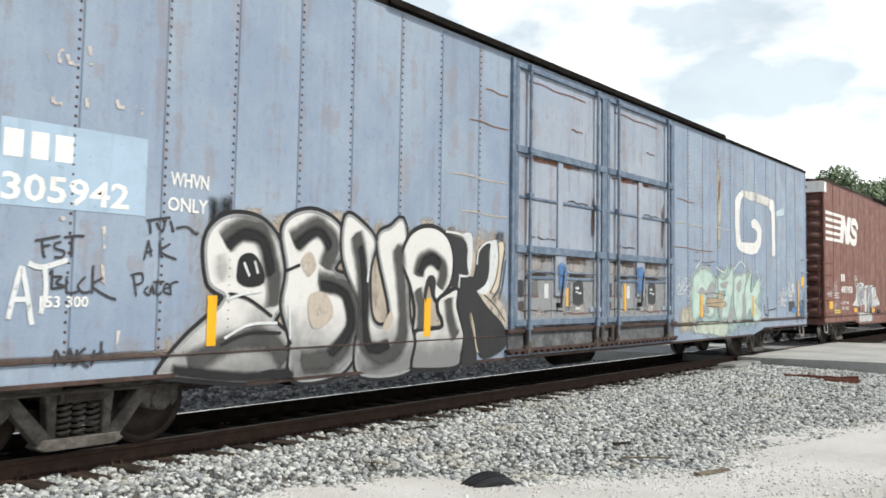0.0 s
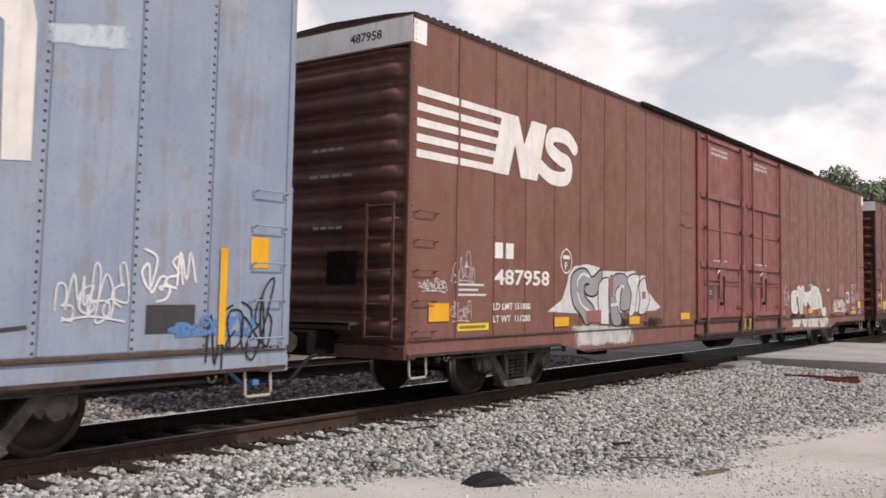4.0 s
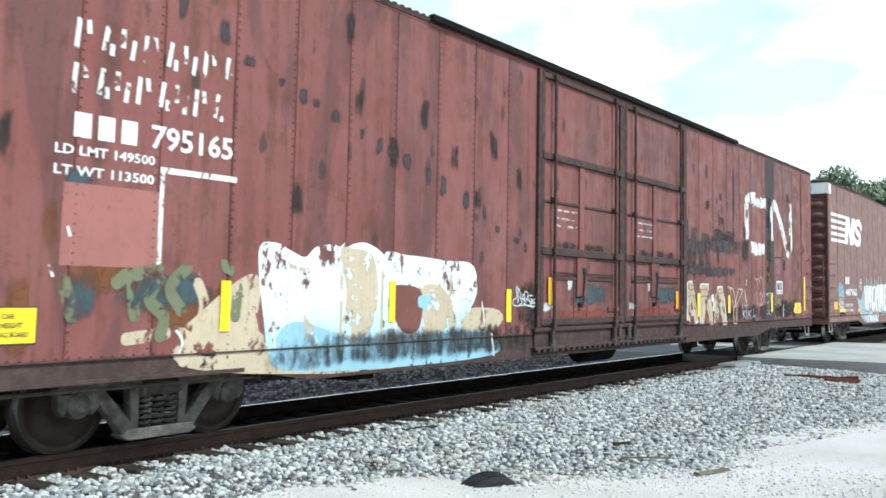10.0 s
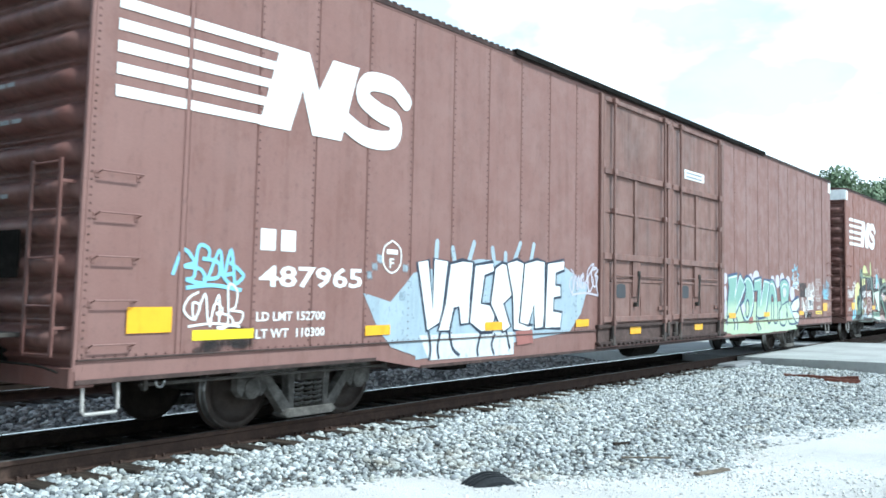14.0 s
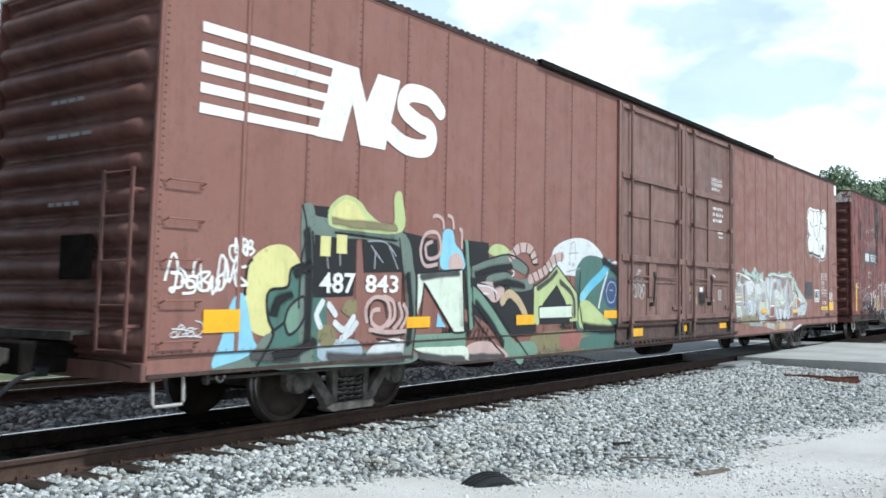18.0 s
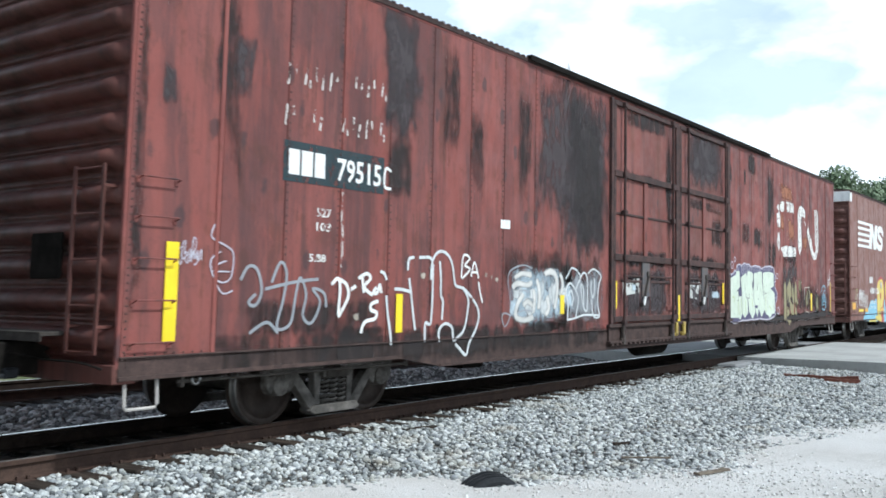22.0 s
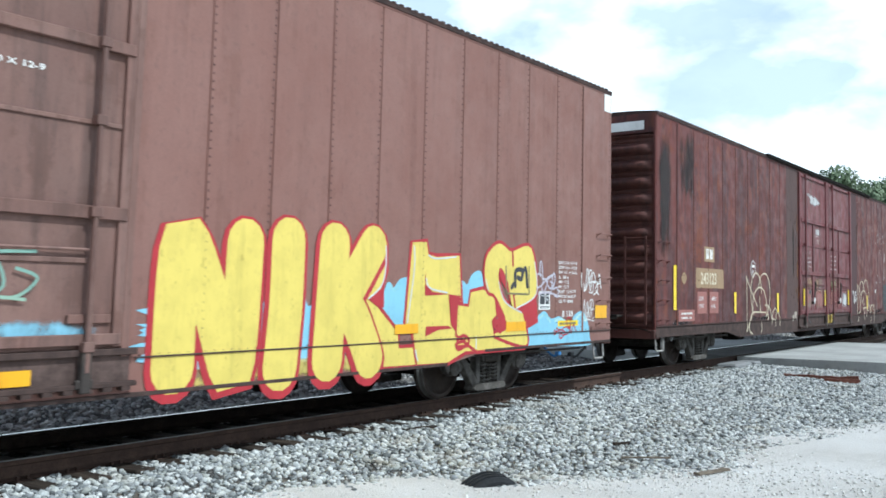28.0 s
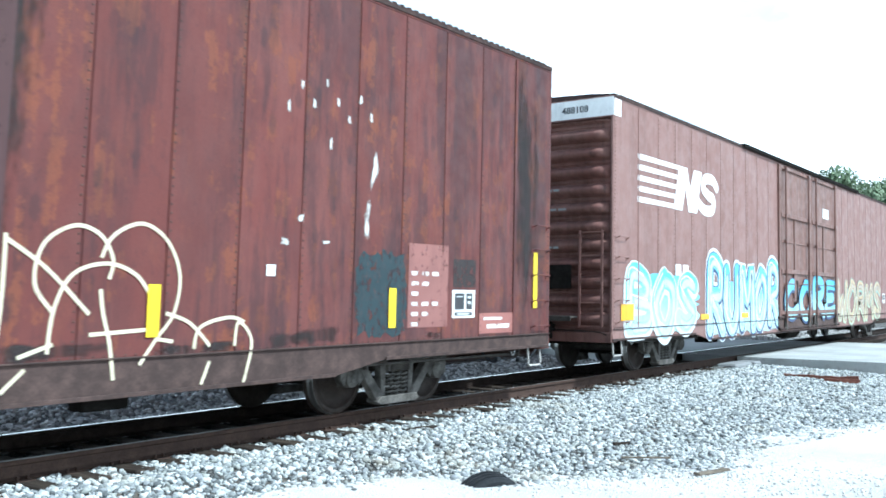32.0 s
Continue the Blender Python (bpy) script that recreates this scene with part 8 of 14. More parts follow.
ghost_word(sd, 1.94, 3.22, 0.0, 0.27, 0.222, "11111111", 0.05, "flakewhite", "flaking white painted letter")
sd.bars("owner_mark", [(1.97, 2.84, 2.14, 3.06), (2.21, 2.84, 2.38, 3.06), (2.45, 2.84, 2.62, 3.06)], "white", 2, "white bars before the number")
sd.text("car_number", [("795165", 2.78, 2.84, 0.23, 1.0)], "white", 2, "white stencilled car number")
sd.text("load_line", [("LD LMT 149500", 1.80, 2.68, 0.09, 1.03), ("LT WT 113500", 1.80, 2.50, 0.09, 1.03)], "white", 2)
sd.rect("fresh_patch", 1.90, 1.72, 2.92, 2.44, "rosepatch", 1, "square of fresher red paint")
sd.bars("old_frame", [(2.9, 1.75, 2.95, 2.66), (2.9, 2.62, 3.85, 2.68)], "old_white", 2)
stripes(sd, [(0.72, 1.09, 0.84, 2.03), (3.69, 1.11, 3.82, 1.62), (6.38, 1.15, 6.50, 1.66), (9.12, 1.10, 9.26, 1.58), (16.85, 1.07, 17.0, 1.57), (18.8, 1.12, 18.95, 1.53), (22.1, 1.11, 22.25, 1.60), (25.22, 1.11, 25.36, 2.09)], "yellow")
for x, z in ((1.10, 1.07), (24.3, 1.05)):
    sd.rect("notice_edge", x - 0.012, z - 0.012, x + 0.632, z + 0.302, "ink", 2.6)
    sd.rect("height_notice", x, z, x + 0.62, z + 0.29, "yellow", 3, "yellow notice with dark words")
    sd.text("notice_word", [("THIS CAR", x + 0.19, z + 0.20, 0.045, 0.24), ("EXCESS HEIGHT", x + 0.12, z + 0.125, 0.045, 0.38), ("NO RUNNING BOARD", x + 0.06, z + 0.05, 0.045, 0.5)], "ink", 4)
sd.rect("notice_holder", 24.23, 1.08, 25.0, 1.22, "pale", 2)
for k, q in enumerate(((1.68, 1.67, 1.91, 2.40), (1.85, 1.43, 2.92, 1.91), (1.44, 0.93, 1.68, 1.67), (2.72, 1.07, 3.92, 1.60))):
    sd.ragged("rust_patch", q, "rawrust", 29 + k, 0.9, "rust bleeding through the paint", 0.12)
for k, q in enumerate(((1.95, 1.14, 2.32, 1.73), (2.29, 1.28, 3.76, 1.72), (1.89, 2.40, 2.21, 2.58))):
    sd.ragged("soot_patch", q, "slate", 35 + k, 0.95, "slate-green overpaint", 0.1)
for k in range(26):
    x, zz = 0.5 + 9.3 * (k * 0.618 % 1), 2.1 + 2.8 * (k * 0.381 % 1)
    sd.ragged("soot_patch", (x, zz, x + 0.14 + 0.05 * (k % 3), zz + 0.16 + 0.06 * (k % 4)), "sootgrey", 960 + k, 0.6, "rust-black spot", 0.15, n=20)
sd.blob("graffiti_base", [(3.14, 1.03), (3.40, 1.27), (3.99, 1.66), (4.25, 1.61), (4.35, 1.02), (6.11, 1.02), (6.43, 1.22), (8.75, 1.31), (8.80, 0.99), (6.57, 0.59), (4.62, 0.63), (3.33, 0.77)], "flakesand", 1.0, smooth=True, label="sand-coloured remains of graffiti")
sd.blob("graffiti_base", [(4.19, 1.94), (4.41, 2.04), (4.67, 1.96), (4.89, 1.90), (5.07, 2.02), (5.43, 2.05), (5.52, 1.83), (5.55, 0.98), (5.00, 0.93), (4.44, 0.82), (4.29, 1.25)], "flakeice", 1.5, smooth=True, label="flaking pale blue graffiti letter")
sd.blob("graffiti_base", [(5.51, 1.96), (5.85, 2.11), (6.21, 2.01), (6.26, 1.85), (6.21, 0.82), (5.51, 0.87), (5.52, 1.50)], "flakeice", 1.6, smooth=True, label="flaking pale blue graffiti letter")
sd.blob("graffiti_base", [(6.24, 1.93), (6.73, 1.99), (7.60, 1.95), (8.23, 1.91), (8.34, 1.51), (7.94, 0.99), (8.19, 0.89), (6.56, 0.84), (6.27, 0.88)], "flakeice", 1.7, smooth=True, label="flaking pale blue graffiti letter")
sd.blob("graffiti_base", [(4.45, 0.96), (4.76, 1.19), (5.50, 1.04), (6.33, 0.95), (8.33, 1.00), (8.85, 0.87), (8.78, 0.64), (6.57, 0.59), (4.62, 0.67)], "flakesky", 2.0, smooth=True, label="sky blue graffiti foot")
sd.blob("flaked_hole", [(5.47, 1.99), (5.70, 2.03), (6.06, 1.95), (6.17, 1.50), (6.06, 1.09), (5.76, 0.94), (5.52, 1.04), (5.60, 1.50)], "flakesand", 2.3, smooth=True)
sd.blob("flaked_hole", [(4.89, 1.25), (5.03, 1.15), (5.10, 0.93), (4.95, 0.90)], "flakesand", 2.3, smooth=True)
sd.blob("flaked_hole", [(6.41, 1.56), (6.75, 1.61), (7.06, 1.51), (7.02, 1.07), (6.72, 1.01), (6.49, 1.22)], "rustred", 2.3, smooth=True)
sd.blob("flaked_hole", [(6.93, 1.54), (7.42, 1.62), (7.76, 1.36), (7.64, 1.06), (7.08, 1.03)], "flakesand", 2.2, smooth=True)
sd.blob("flaked_hole", [(7.00, 1.47), (7.30, 1.47), (7.31, 1.30), (7.03, 1.29)], "flakesky", 2.5, smooth=True)
sd.strokes("graffiti_line", [[(4.64, 1.80), (4.90, 1.75)], [(5.50, 1.83), (5.51, 0.98)], [(6.25, 1.78), (6.25, 0.95)], [(7.74, 1.82), (7.64, 1.21)]], WHOLE, 0.05, "flakesand", 2.4, "", True)
sd.strokes("graffiti_line", [[(2.48, 1.58), (2.62, 1.64), (2.68, 1.28)], [(2.68, 1.66), (2.96, 1.69), (2.84, 1.43), (3.01, 1.27), (2.98, 1.09)], [(3.26, 1.73), (3.07, 1.54), (3.22, 1.32)], [(3.72, 1.77), (3.91, 1.66), (3.90, 1.26)], [(1.95, 1.58), (2.05, 1.29)]], WHOLE, 0.13, "flakemoss", 2.2, "faded moss green graffiti strokes", True)
sd.strokes("graffiti_line", [[(3.17, 1.11), (3.31, 1.05), (3.26, 0.84)], [(2.61, 1.07), (3.04, 1.11)], [(3.33, 1.71), (3.49, 1.38), (3.38, 1.05)]], WHOLE, 0.12, "flakesand", 2.0, "", True)
sd.strokes("flake_edge", [[(3.16, 1.14), (3.24, 1.03), (3.20, 0.89)], [(4.21, 1.94), (4.35, 2.02)], [(4.42, 1.25), (4.47, 0.89)], [(5.45, 2.02), (5.56, 2.09)], [(6.41, 1.64), (6.75, 1.66)], [(8.45, 1.51), (8.55, 1.11)], [(8.74, 0.95), (8.81, 0.62)], [(1.96, 2.06), (1.99, 1.97)], [(1.80, 1.72), (1.85, 1.62)]], WHOLE, 0.03, "flakewhite", 2.7, "", True)
sd.scribble("tag", (9.35, 1.35, 10.0, 1.6), "pale", 43, 0.022, 4)
for x in (10.4, 13.6):
    sd.ragged("red_patch", (x, 1.04, x + 2.2, 1.3), "red", int(x), 1, "fresh red paint low on the door", 0.1, True)
    sd.ragged("soot_patch", (x + 0.4, 1.30, x + 2.4, 1.75), "slate", int(x) + 3, 1, "sooty lower door", 0.12, True)
    sd.ragged("pale_spot", (x + 0.55, 1.55, x + 0.75, 1.78), "pale", int(x) + 1, 4, "", 0.1, True)
    sd.ragged("pale_spot", (x - 0.3, 1.22, x + 0.1, 1.4), "pale", int(x) + 2, 4, "", 0.1, True)
    sd.bars("door_line", [(x + 0.1, 2.85, x + 0.9, 2.88), (x + 0.2, 2.72, x + 0.8, 2.75), (x + 0.1, 2.6, x + 0.95, 2.63)], "faint", 2, "", True)
sd.rect("reflector", 10.30, 1.35, 10.44, 1.78, "amber", 25, door=True)
sd.rect("reflector", 15.55, 1.25, 15.68, 1.60, "amber", 25, door=True)
sd.ragged("soot_band", (16.2, 0.88, 26.0, 1.35), "soot", 45, 1, "grime along the foot of the side", 0.12, n=90)
for k, q in enumerate(((16.04, 2.56, 16.45, 3.24), (16.41, 2.60, 17.01, 3.04), (17.04, 2.50, 17.53, 2.93), (17.78, 2.67, 18.59, 3.09), (18.56, 2.65, 19.43, 3.08), (16.09, 1.76, 16.98, 2.81), (16.88, 1.84, 17.77, 2.70), (17.35, 3.98, 17.55, 4.47), (18.14, 3.00, 18.37, 3.44), (15.96, 2.35, 17.77, 2.76), (17.09, 2.42, 20.05, 2.87), (15.99, 1.92, 17.80, 2.23), (17.12, 1.90, 19.70, 2.20), (16.02, 1.38, 16.49, 1.94))):
    sd.ragged("soot_patch", q, "soot" if k in (5, 6) else "sootgrey", 900 + k, 0.7 + 0.04 * k, "grime across the sheets", 0.12, n=60)
sd.ragged("soot_band", (9.2, 0.9, 10.3, 1.8), "soot", 41, 0.85, "dark grime beside the doors", 0.05, n=60)
sd.ragged("soot_band", (4.0, 0.62, 10.4, 1.1), "soot", 40, 2.6, "grime along the foot of the side", 0.08, n=80)
for x in (10.4, 13.6):
    sd.ragged("soot_patch", (x - 0.2, 2.08, x + 2.4, 2.4), "soot", int(x) + 60, 1, "grime on the door", 0.06, True)
sd.ragged("soot_band", (22.3, 0.9, 25.2, 1.5), "soot", 43, 0.95, "dark grime on the lower sheets", 0.06, n=70)
for k, (x, z) in enumerate(((1.1, 4.3), (1.0, 3.2), (0.9, 3.9), (1.15, 2.5), (5.6, 3.5), (6.3, 3.0), (6.9, 3.6), (4.6, 2.3), (8.2, 2.6), (8.6, 3.4), (9.3, 3.0), (7.6, 3.1), (24.0, 3.1), (24.9, 3.4), (25.1, 2.6), (23.2, 2.1), (8.9, 4.3), (5.4, 4.4), (0.6, 2.2))):
    sd.ragged("soot_patch", (x, z, x + 0.28, z + 0.5), "soot", 250 + k, 0.8, "", 0.2, n=24)
sd.letter([(16.30, 1.80), (16.58, 1.82), (16.69, 1.64), (16.77, 1.38), (16.95, 0.95), (16.72, 0.92), (16.66, 1.09), (16.49, 1.09), (16.45, 0.94), (16.27, 0.93), (16.31, 1.29)], "flakesand", "rustred", 2, 0.03, False, "cream graffiti letter with brown cracks")
sd.letter([(17.00, 1.69), (17.08, 1.77), (17.55, 1.77), (17.60, 1.56), (17.78, 1.27), (17.84, 0.88), (17.62, 0.88), (17.54, 1.12), (17.38, 1.28), (17.32, 1.07), (17.25, 0.90), (17.02, 0.91), (16.96, 1.28)], "flakesand", "rustred", 2.4, 0.03, False, "cream graffiti letter with brown cracks")
sd.letter([(18.10, 1.71), (18.45, 1.74), (18.55, 1.49), (18.74, 0.86), (18.47, 0.85), (18.38, 1.09), (18.20, 1.10), (18.11, 0.87), (17.88, 0.90), (17.95, 1.27), (17.99, 1.54)], "flakesand", "rustred", 2.8, 0.03, False, "cream graffiti letter with brown cracks")
sd.blob("pale_square", [(17.60, 1.54), (17.90, 1.56), (17.94, 1.17), (17.67, 1.17)], "flakewhite", 2.2, smooth=False, label="white block between the letters")
sd.blob("letter_hole", [(17.70, 1.38), (17.85, 1.39), (17.83, 1.27), (17.74, 1.26)], "rustred", 2.3, smooth=False, label="")
sd.blob("letter_hole", [(16.48, 1.36), (16.58, 1.36), (16.60, 1.22), (16.50, 1.21)], "rustred", 2.9, smooth=False, label="")
sd.blob("letter_hole", [(17.30, 1.43), (17.45, 1.43), (17.48, 1.34), (17.34, 1.32)], "rustred", 3, smooth=False, label="")
sd.strokes("crack", [[(16.32, 1.67), (16.47, 1.63), (16.67, 1.66)], [(16.30, 1.48), (16.53, 1.52), (16.74, 1.48)], [(16.30, 1.25), (16.45, 1.29), (16.77, 1.23)], [(16.36, 1.81), (16.41, 1.57), (16.39, 1.10)], [(16.54, 1.79), (16.63, 1.48), (16.84, 0.99)], [(16.48, 1.76), (16.52, 1.38)]], WHOLE, 0.016, "rawrust", 5, "", False)
sd.strokes("crack", [[(17.03, 1.63), (17.31, 1.66), (17.57, 1.62)], [(17.00, 1.48), (17.29, 1.51), (17.61, 1.48)], [(17.12, 1.73), (17.13, 1.38), (17.08, 0.93)], [(17.36, 1.74), (17.42, 1.43), (17.74, 0.90)], [(17.25, 1.76), (17.26, 1.48)]], WHOLE, 0.016, "rawrust", 5, "", False)
sd.strokes("crack", [[(18.09, 1.60), (18.31, 1.56), (18.48, 1.60)], [(18.04, 1.38), (18.32, 1.41), (18.56, 1.36)], [(18.23, 1.70), (18.13, 1.27), (18.00, 0.91)], [(18.36, 1.70), (18.45, 1.26), (18.59, 0.87)]], WHOLE, 0.016, "rawrust", 5, "", False)
sd.strokes("flake_edge", [[(16.29, 1.79), (16.30, 1.38), (16.27, 0.95)], [(16.32, 1.80), (16.58, 1.81)], [(17.01, 1.70), (17.09, 1.76), (17.54, 1.76)], [(16.98, 1.28), (17.03, 0.93)], [(18.10, 1.70), (18.43, 1.73)], [(18.55, 1.49), (18.72, 0.88)], [(18.00, 1.53), (17.91, 0.91)], [(16.73, 0.94), (16.94, 0.96)], [(17.63, 0.89), (17.83, 0.90)]], WHOLE, 0.045, "flakewhite", 4.2, "", False)
sd.blob("emblem_flake", [(20.04, 3.38), (20.02, 3.75), (20.13, 3.96), (20.41, 4.06), (20.44, 3.83), (20.34, 3.77), (20.34, 3.39), (20.36, 2.91), (20.15, 2.89), (20.11, 3.17), (20.05, 3.20)], "old_white", 2, smooth=False, label="flaking white bracket of an old emblem")
sd.blob("emblem_flake", [(20.47, 4.07), (20.77, 4.09), (20.89, 4.10), (20.91, 3.81), (20.73, 3.82), (20.51, 3.78)], "old_white", 2, smooth=False)
sd.blob("emblem_flake", [(20.51, 2.86), (20.92, 2.86), (20.97, 2.59), (20.53, 2.57)], "old_white", 2, smooth=False)
sd.blob("flaked_hole", [(20.12, 3.60), (20.27, 3.61), (20.27, 3.44), (20.16, 3.40)], "rustred", 2.5, smooth=True)
sd.ragged("soot_patch", (17.34, 3.38, 17.66, 3.66), "soot", 540, 0.7, "", 0.09, n=36)
sd.ragged("soot_patch", (18.20, 3.64, 18.51, 3.91), "soot", 541, 0.74, "", 0.09, n=36)
sd.ragged("soot_patch", (18.14, 3.27, 18.27, 3.51), "soot", 542, 0.7799999999999999, "", 0.09, n=36)
sd.ragged("soot_patch", (18.27, 3.13, 18.60, 3.32), "soot", 543, 0.82, "", 0.09, n=36)
sd.ragged("soot_patch", (18.42, 2.96, 18.62, 3.19), "soot", 544, 0.86, "", 0.09, n=36)
sd.ragged("soot_patch", (17.97, 2.71, 18.77, 3.05), "soot", 545, 0.8999999999999999, "", 0.09, n=36)
sd.ragged("soot_patch", (18.78, 2.70, 19.33, 2.94), "soot", 546, 0.94, "", 0.09, n=36)
sd.ragged("soot_patch", (19.15, 2.75, 19.27, 4.62), "soot", 547, 0.98, "", 0.09, n=36)
sd.ragged("soot_patch", (18.03, 3.54, 18.15, 3.74), "soot", 548, 1.02, "", 0.09, n=36)
sd.ragged("soot_patch", (17.47, 2.61, 17.65, 2.90), "soot", 549, 1.06, "", 0.09, n=36)
sd.ragged("soot_patch", (17.72, 2.72, 17.92, 2.87), "soot", 550, 1.1, "", 0.09, n=36)
sd.ragged("soot_patch", (19.84, 2.83, 20.23, 3.37), "soot", 551, 1.14, "", 0.09, n=36)
sd.ragged("soot_patch", (18.38, 2.44, 18.56, 2.78), "soot", 552, 1.18, "", 0.09, n=36)
sd.ragged("soot_patch", (18.04, 2.14, 18.34, 2.65), "soot", 553, 1.22, "", 0.09, n=36)
sd.ragged("soot_patch", (19.75, 2.26, 20.49, 2.99), "soot", 554, 1.26, "", 0.09, n=36)
sd.strokes("graffiti_line", [[(18.79, 1.73), (18.95, 1.70), (19.21, 1.24), (19.41, 1.29), (19.87, 1.66), (19.57, 1.69), (19.27, 1.30)], [(19.19, 1.24), (19.19, 0.89), (19.42, 0.86), (19.41, 1.29)], [(18.86, 1.71), (19.15, 1.68), (19.26, 1.52), (19.39, 1.29)]], WHOLE, 0.03, "flakecream", 3, "cream sprayed outline letter", False)
sd.strokes("graffiti_line", [[(19.85, 1.33), (19.89, 0.98)], [(20.04, 1.17), (19.89, 1.09), (20.06, 0.99)], [(19.98, 1.29), (20.17, 1.29)], [(20.10, 1.29), (20.14, 0.97)], [(20.24, 1.32), (20.30, 0.96)], [(20.48, 1.16), (20.31, 1.10), (20.52, 0.97)], [(20.70, 1.20), (20.68, 1.11)], [(20.63, 0.99), (20.71, 1.05), (20.83, 0.98)]], WHOLE, 0.022, "pale", 3.2, "", False)
sd.strokes("graffiti_line", [[(20.17, 1.89), (20.08, 1.76), (20.04, 1.56), (20.13, 1.37)]], WHOLE, 0.06, "flakecream", 3.1, "", True)
sd.blob("emblem_flake", [(20.66, 3.88), (20.93, 3.96), (20.95, 3.80), (20.68, 3.72)], "old_white", 2.2, smooth=False, label="flaking white sheet of an old emblem")
sd.blob("emblem_flake", [(20.95, 3.95), (21.08, 3.98), (21.12, 3.75), (20.98, 3.73)], "old_white", 2.2, smooth=False, label="flaking white sheet of an old emblem")
sd.blob("emblem_flake", [(21.10, 3.96), (21.23, 3.95), (21.27, 3.74), (21.12, 3.74)], "old_white", 2.2, smooth=False, label="flaking white sheet of an old emblem")
sd.blob("emblem_flake", [(21.26, 4.03), (21.38, 4.01), (21.42, 3.74), (21.31, 3.73)], "old_white", 2.2, smooth=False, label="flaking white sheet of an old emblem")
sd.blob("emblem_flake", [(21.40, 3.98), (21.60, 4.01), (21.63, 3.80), (21.43, 3.74)], "old_white", 2.2, smooth=False, label="flaking white sheet of an old emblem")
sd.blob("emblem_flake", [(21.62, 4.02), (21.74, 4.01), (21.74, 3.74), (21.63, 3.79)], "old_white", 2.2, smooth=False, label="flaking white sheet of an old emblem")
sd.blob("emblem_flake", [(20.70, 2.79), (21.08, 2.81), (21.12, 2.53), (20.73, 2.52)], "old_white", 2.2, smooth=False, label="flaking white sheet of an old emblem")
sd.blob("emblem_flake", [(21.08, 2.84), (21.35, 2.85), (21.39, 2.56), (21.18, 2.54), (21.11, 2.65)], "old_white", 2.2, smooth=False, label="flaking white sheet of an old emblem")
sd.blob("emblem_flake", [(21.37, 2.83), (21.60, 2.85), (21.61, 2.73), (21.57, 2.57), (21.40, 2.58)], "old_white", 2.2, smooth=False, label="flaking white sheet of an old emblem")
sd.blob("emblem_flake", [(22.12, 3.83), (22.23, 3.85), (22.31, 4.02), (22.32, 3.74), (22.36, 2.97), (22.16, 2.96), (22.19, 3.26), (22.20, 3.45), (22.11, 3.45)], "old_white", 2.2, smooth=False, label="flaking white sheet of an old emblem")
sd.blob("emblem_flake", [(22.36, 4.03), (22.54, 4.05), (22.69, 3.97), (22.83, 3.84), (22.99, 3.68), (23.19, 3.49), (23.31, 3.33), (23.49, 3.11), (23.60, 2.96), (23.45, 2.90), (23.52, 2.74), (23.40, 2.81), (23.20, 3.07), (22.94, 3.35), (22.78, 3.56), (22.62, 3.68), (22.52, 3.76), (22.38, 3.73)], "old_white", 2.2, smooth=False, label="flaking white sheet of an old emblem")
sd.blob("emblem_flake", [(23.49, 2.78), (23.68, 2.80), (23.82, 2.78), (23.84, 2.58), (23.70, 2.55), (23.53, 2.62)], "old_white", 2.2, smooth=False, label="flaking white sheet of an old emblem")
sd.blob("emblem_flake", [(23.85, 4.04), (24.07, 4.08), (24.12, 3.28), (24.12, 2.85), (24.01, 2.67), (23.96, 2.88), (23.97, 3.22), (23.83, 3.16), (23.81, 3.58), (23.84, 3.80), (23.95, 3.88)], "old_white", 2.2, smooth=False, label="flaking white sheet of an old emblem")
sd.rect("soot_band", 21.69, 0.93, 22.45, 5.05, "sootsheet", 1.1, "dark sooty sheet with rust")
sd.ragged("soot_patch", (21.76, 2.87, 22.29, 4.30), "soot", 570, 1.5, "", 0.07, n=40)
sd.ragged("soot_patch", (21.70, 1.68, 22.30, 3.06), "soot", 571, 1.6, "", 0.07, n=40)
sd.ragged("soot_patch", (21.82, 1.00, 22.37, 1.70), "soot", 572, 1.7, "", 0.07, n=40)
sd.ragged("soot_patch", (21.77, 3.19, 21.98, 3.67), "soot", 573, 1.8, "", 0.07, n=40)
sd.soft_lines("grime_line", [[(22.15, 2.41), (22.03, 2.12), (21.92, 1.90), (21.78, 1.72)]], 0.12, "rawrust", 2.6)
sd.soft_lines("grime_line", [[(21.64, 2.37), (21.84, 2.40), (21.85, 2.31), (21.67, 2.28)]], 0.12, "rawrust", 2.65)
sd.soft_lines("grime_line", [[(21.72, 2.13), (21.95, 2.04), (22.01, 1.90)]], 0.12, "rawrust", 2.7)
sd.soft_lines("grime_line", [[(22.09, 1.90), (22.21, 1.73)]], 0.12, "rawrust", 2.75)
sd.soft_lines("grime_line", [[(21.95, 3.00), (22.05, 2.84)]], 0.12, "rawrust", 2.8)
sd.soft_lines("grime_line", [[(21.71, 1.89), (21.76, 1.72)]], 0.12, "rawrust", 2.85)
sd.ragged("soot_patch", (23.60, 2.67, 23.92, 3.04), "soot", 580, 2.7, "", 0.08, n=24)
sd.ragged("soot_patch", (23.53, 4.03, 23.89, 4.37), "soot", 581, 2.7, "", 0.08, n=24)
sd.ragged("soot_patch", (22.85, 3.59, 22.91, 3.72), "soot", 582, 2.7, "", 0.08, n=24)
sd.ragged("soot_patch", (23.06, 3.21, 23.15, 3.30), "soot", 583, 2.7, "", 0.08, n=24)
sd.ragged("soot_patch", (23.81, 3.32, 23.94, 3.64), "soot", 584, 2.7, "", 0.08, n=24)
sd.ragged("soot_patch", (22.87, 4.25, 22.96, 4.44), "soot", 585, 2.7, "", 0.08, n=24)
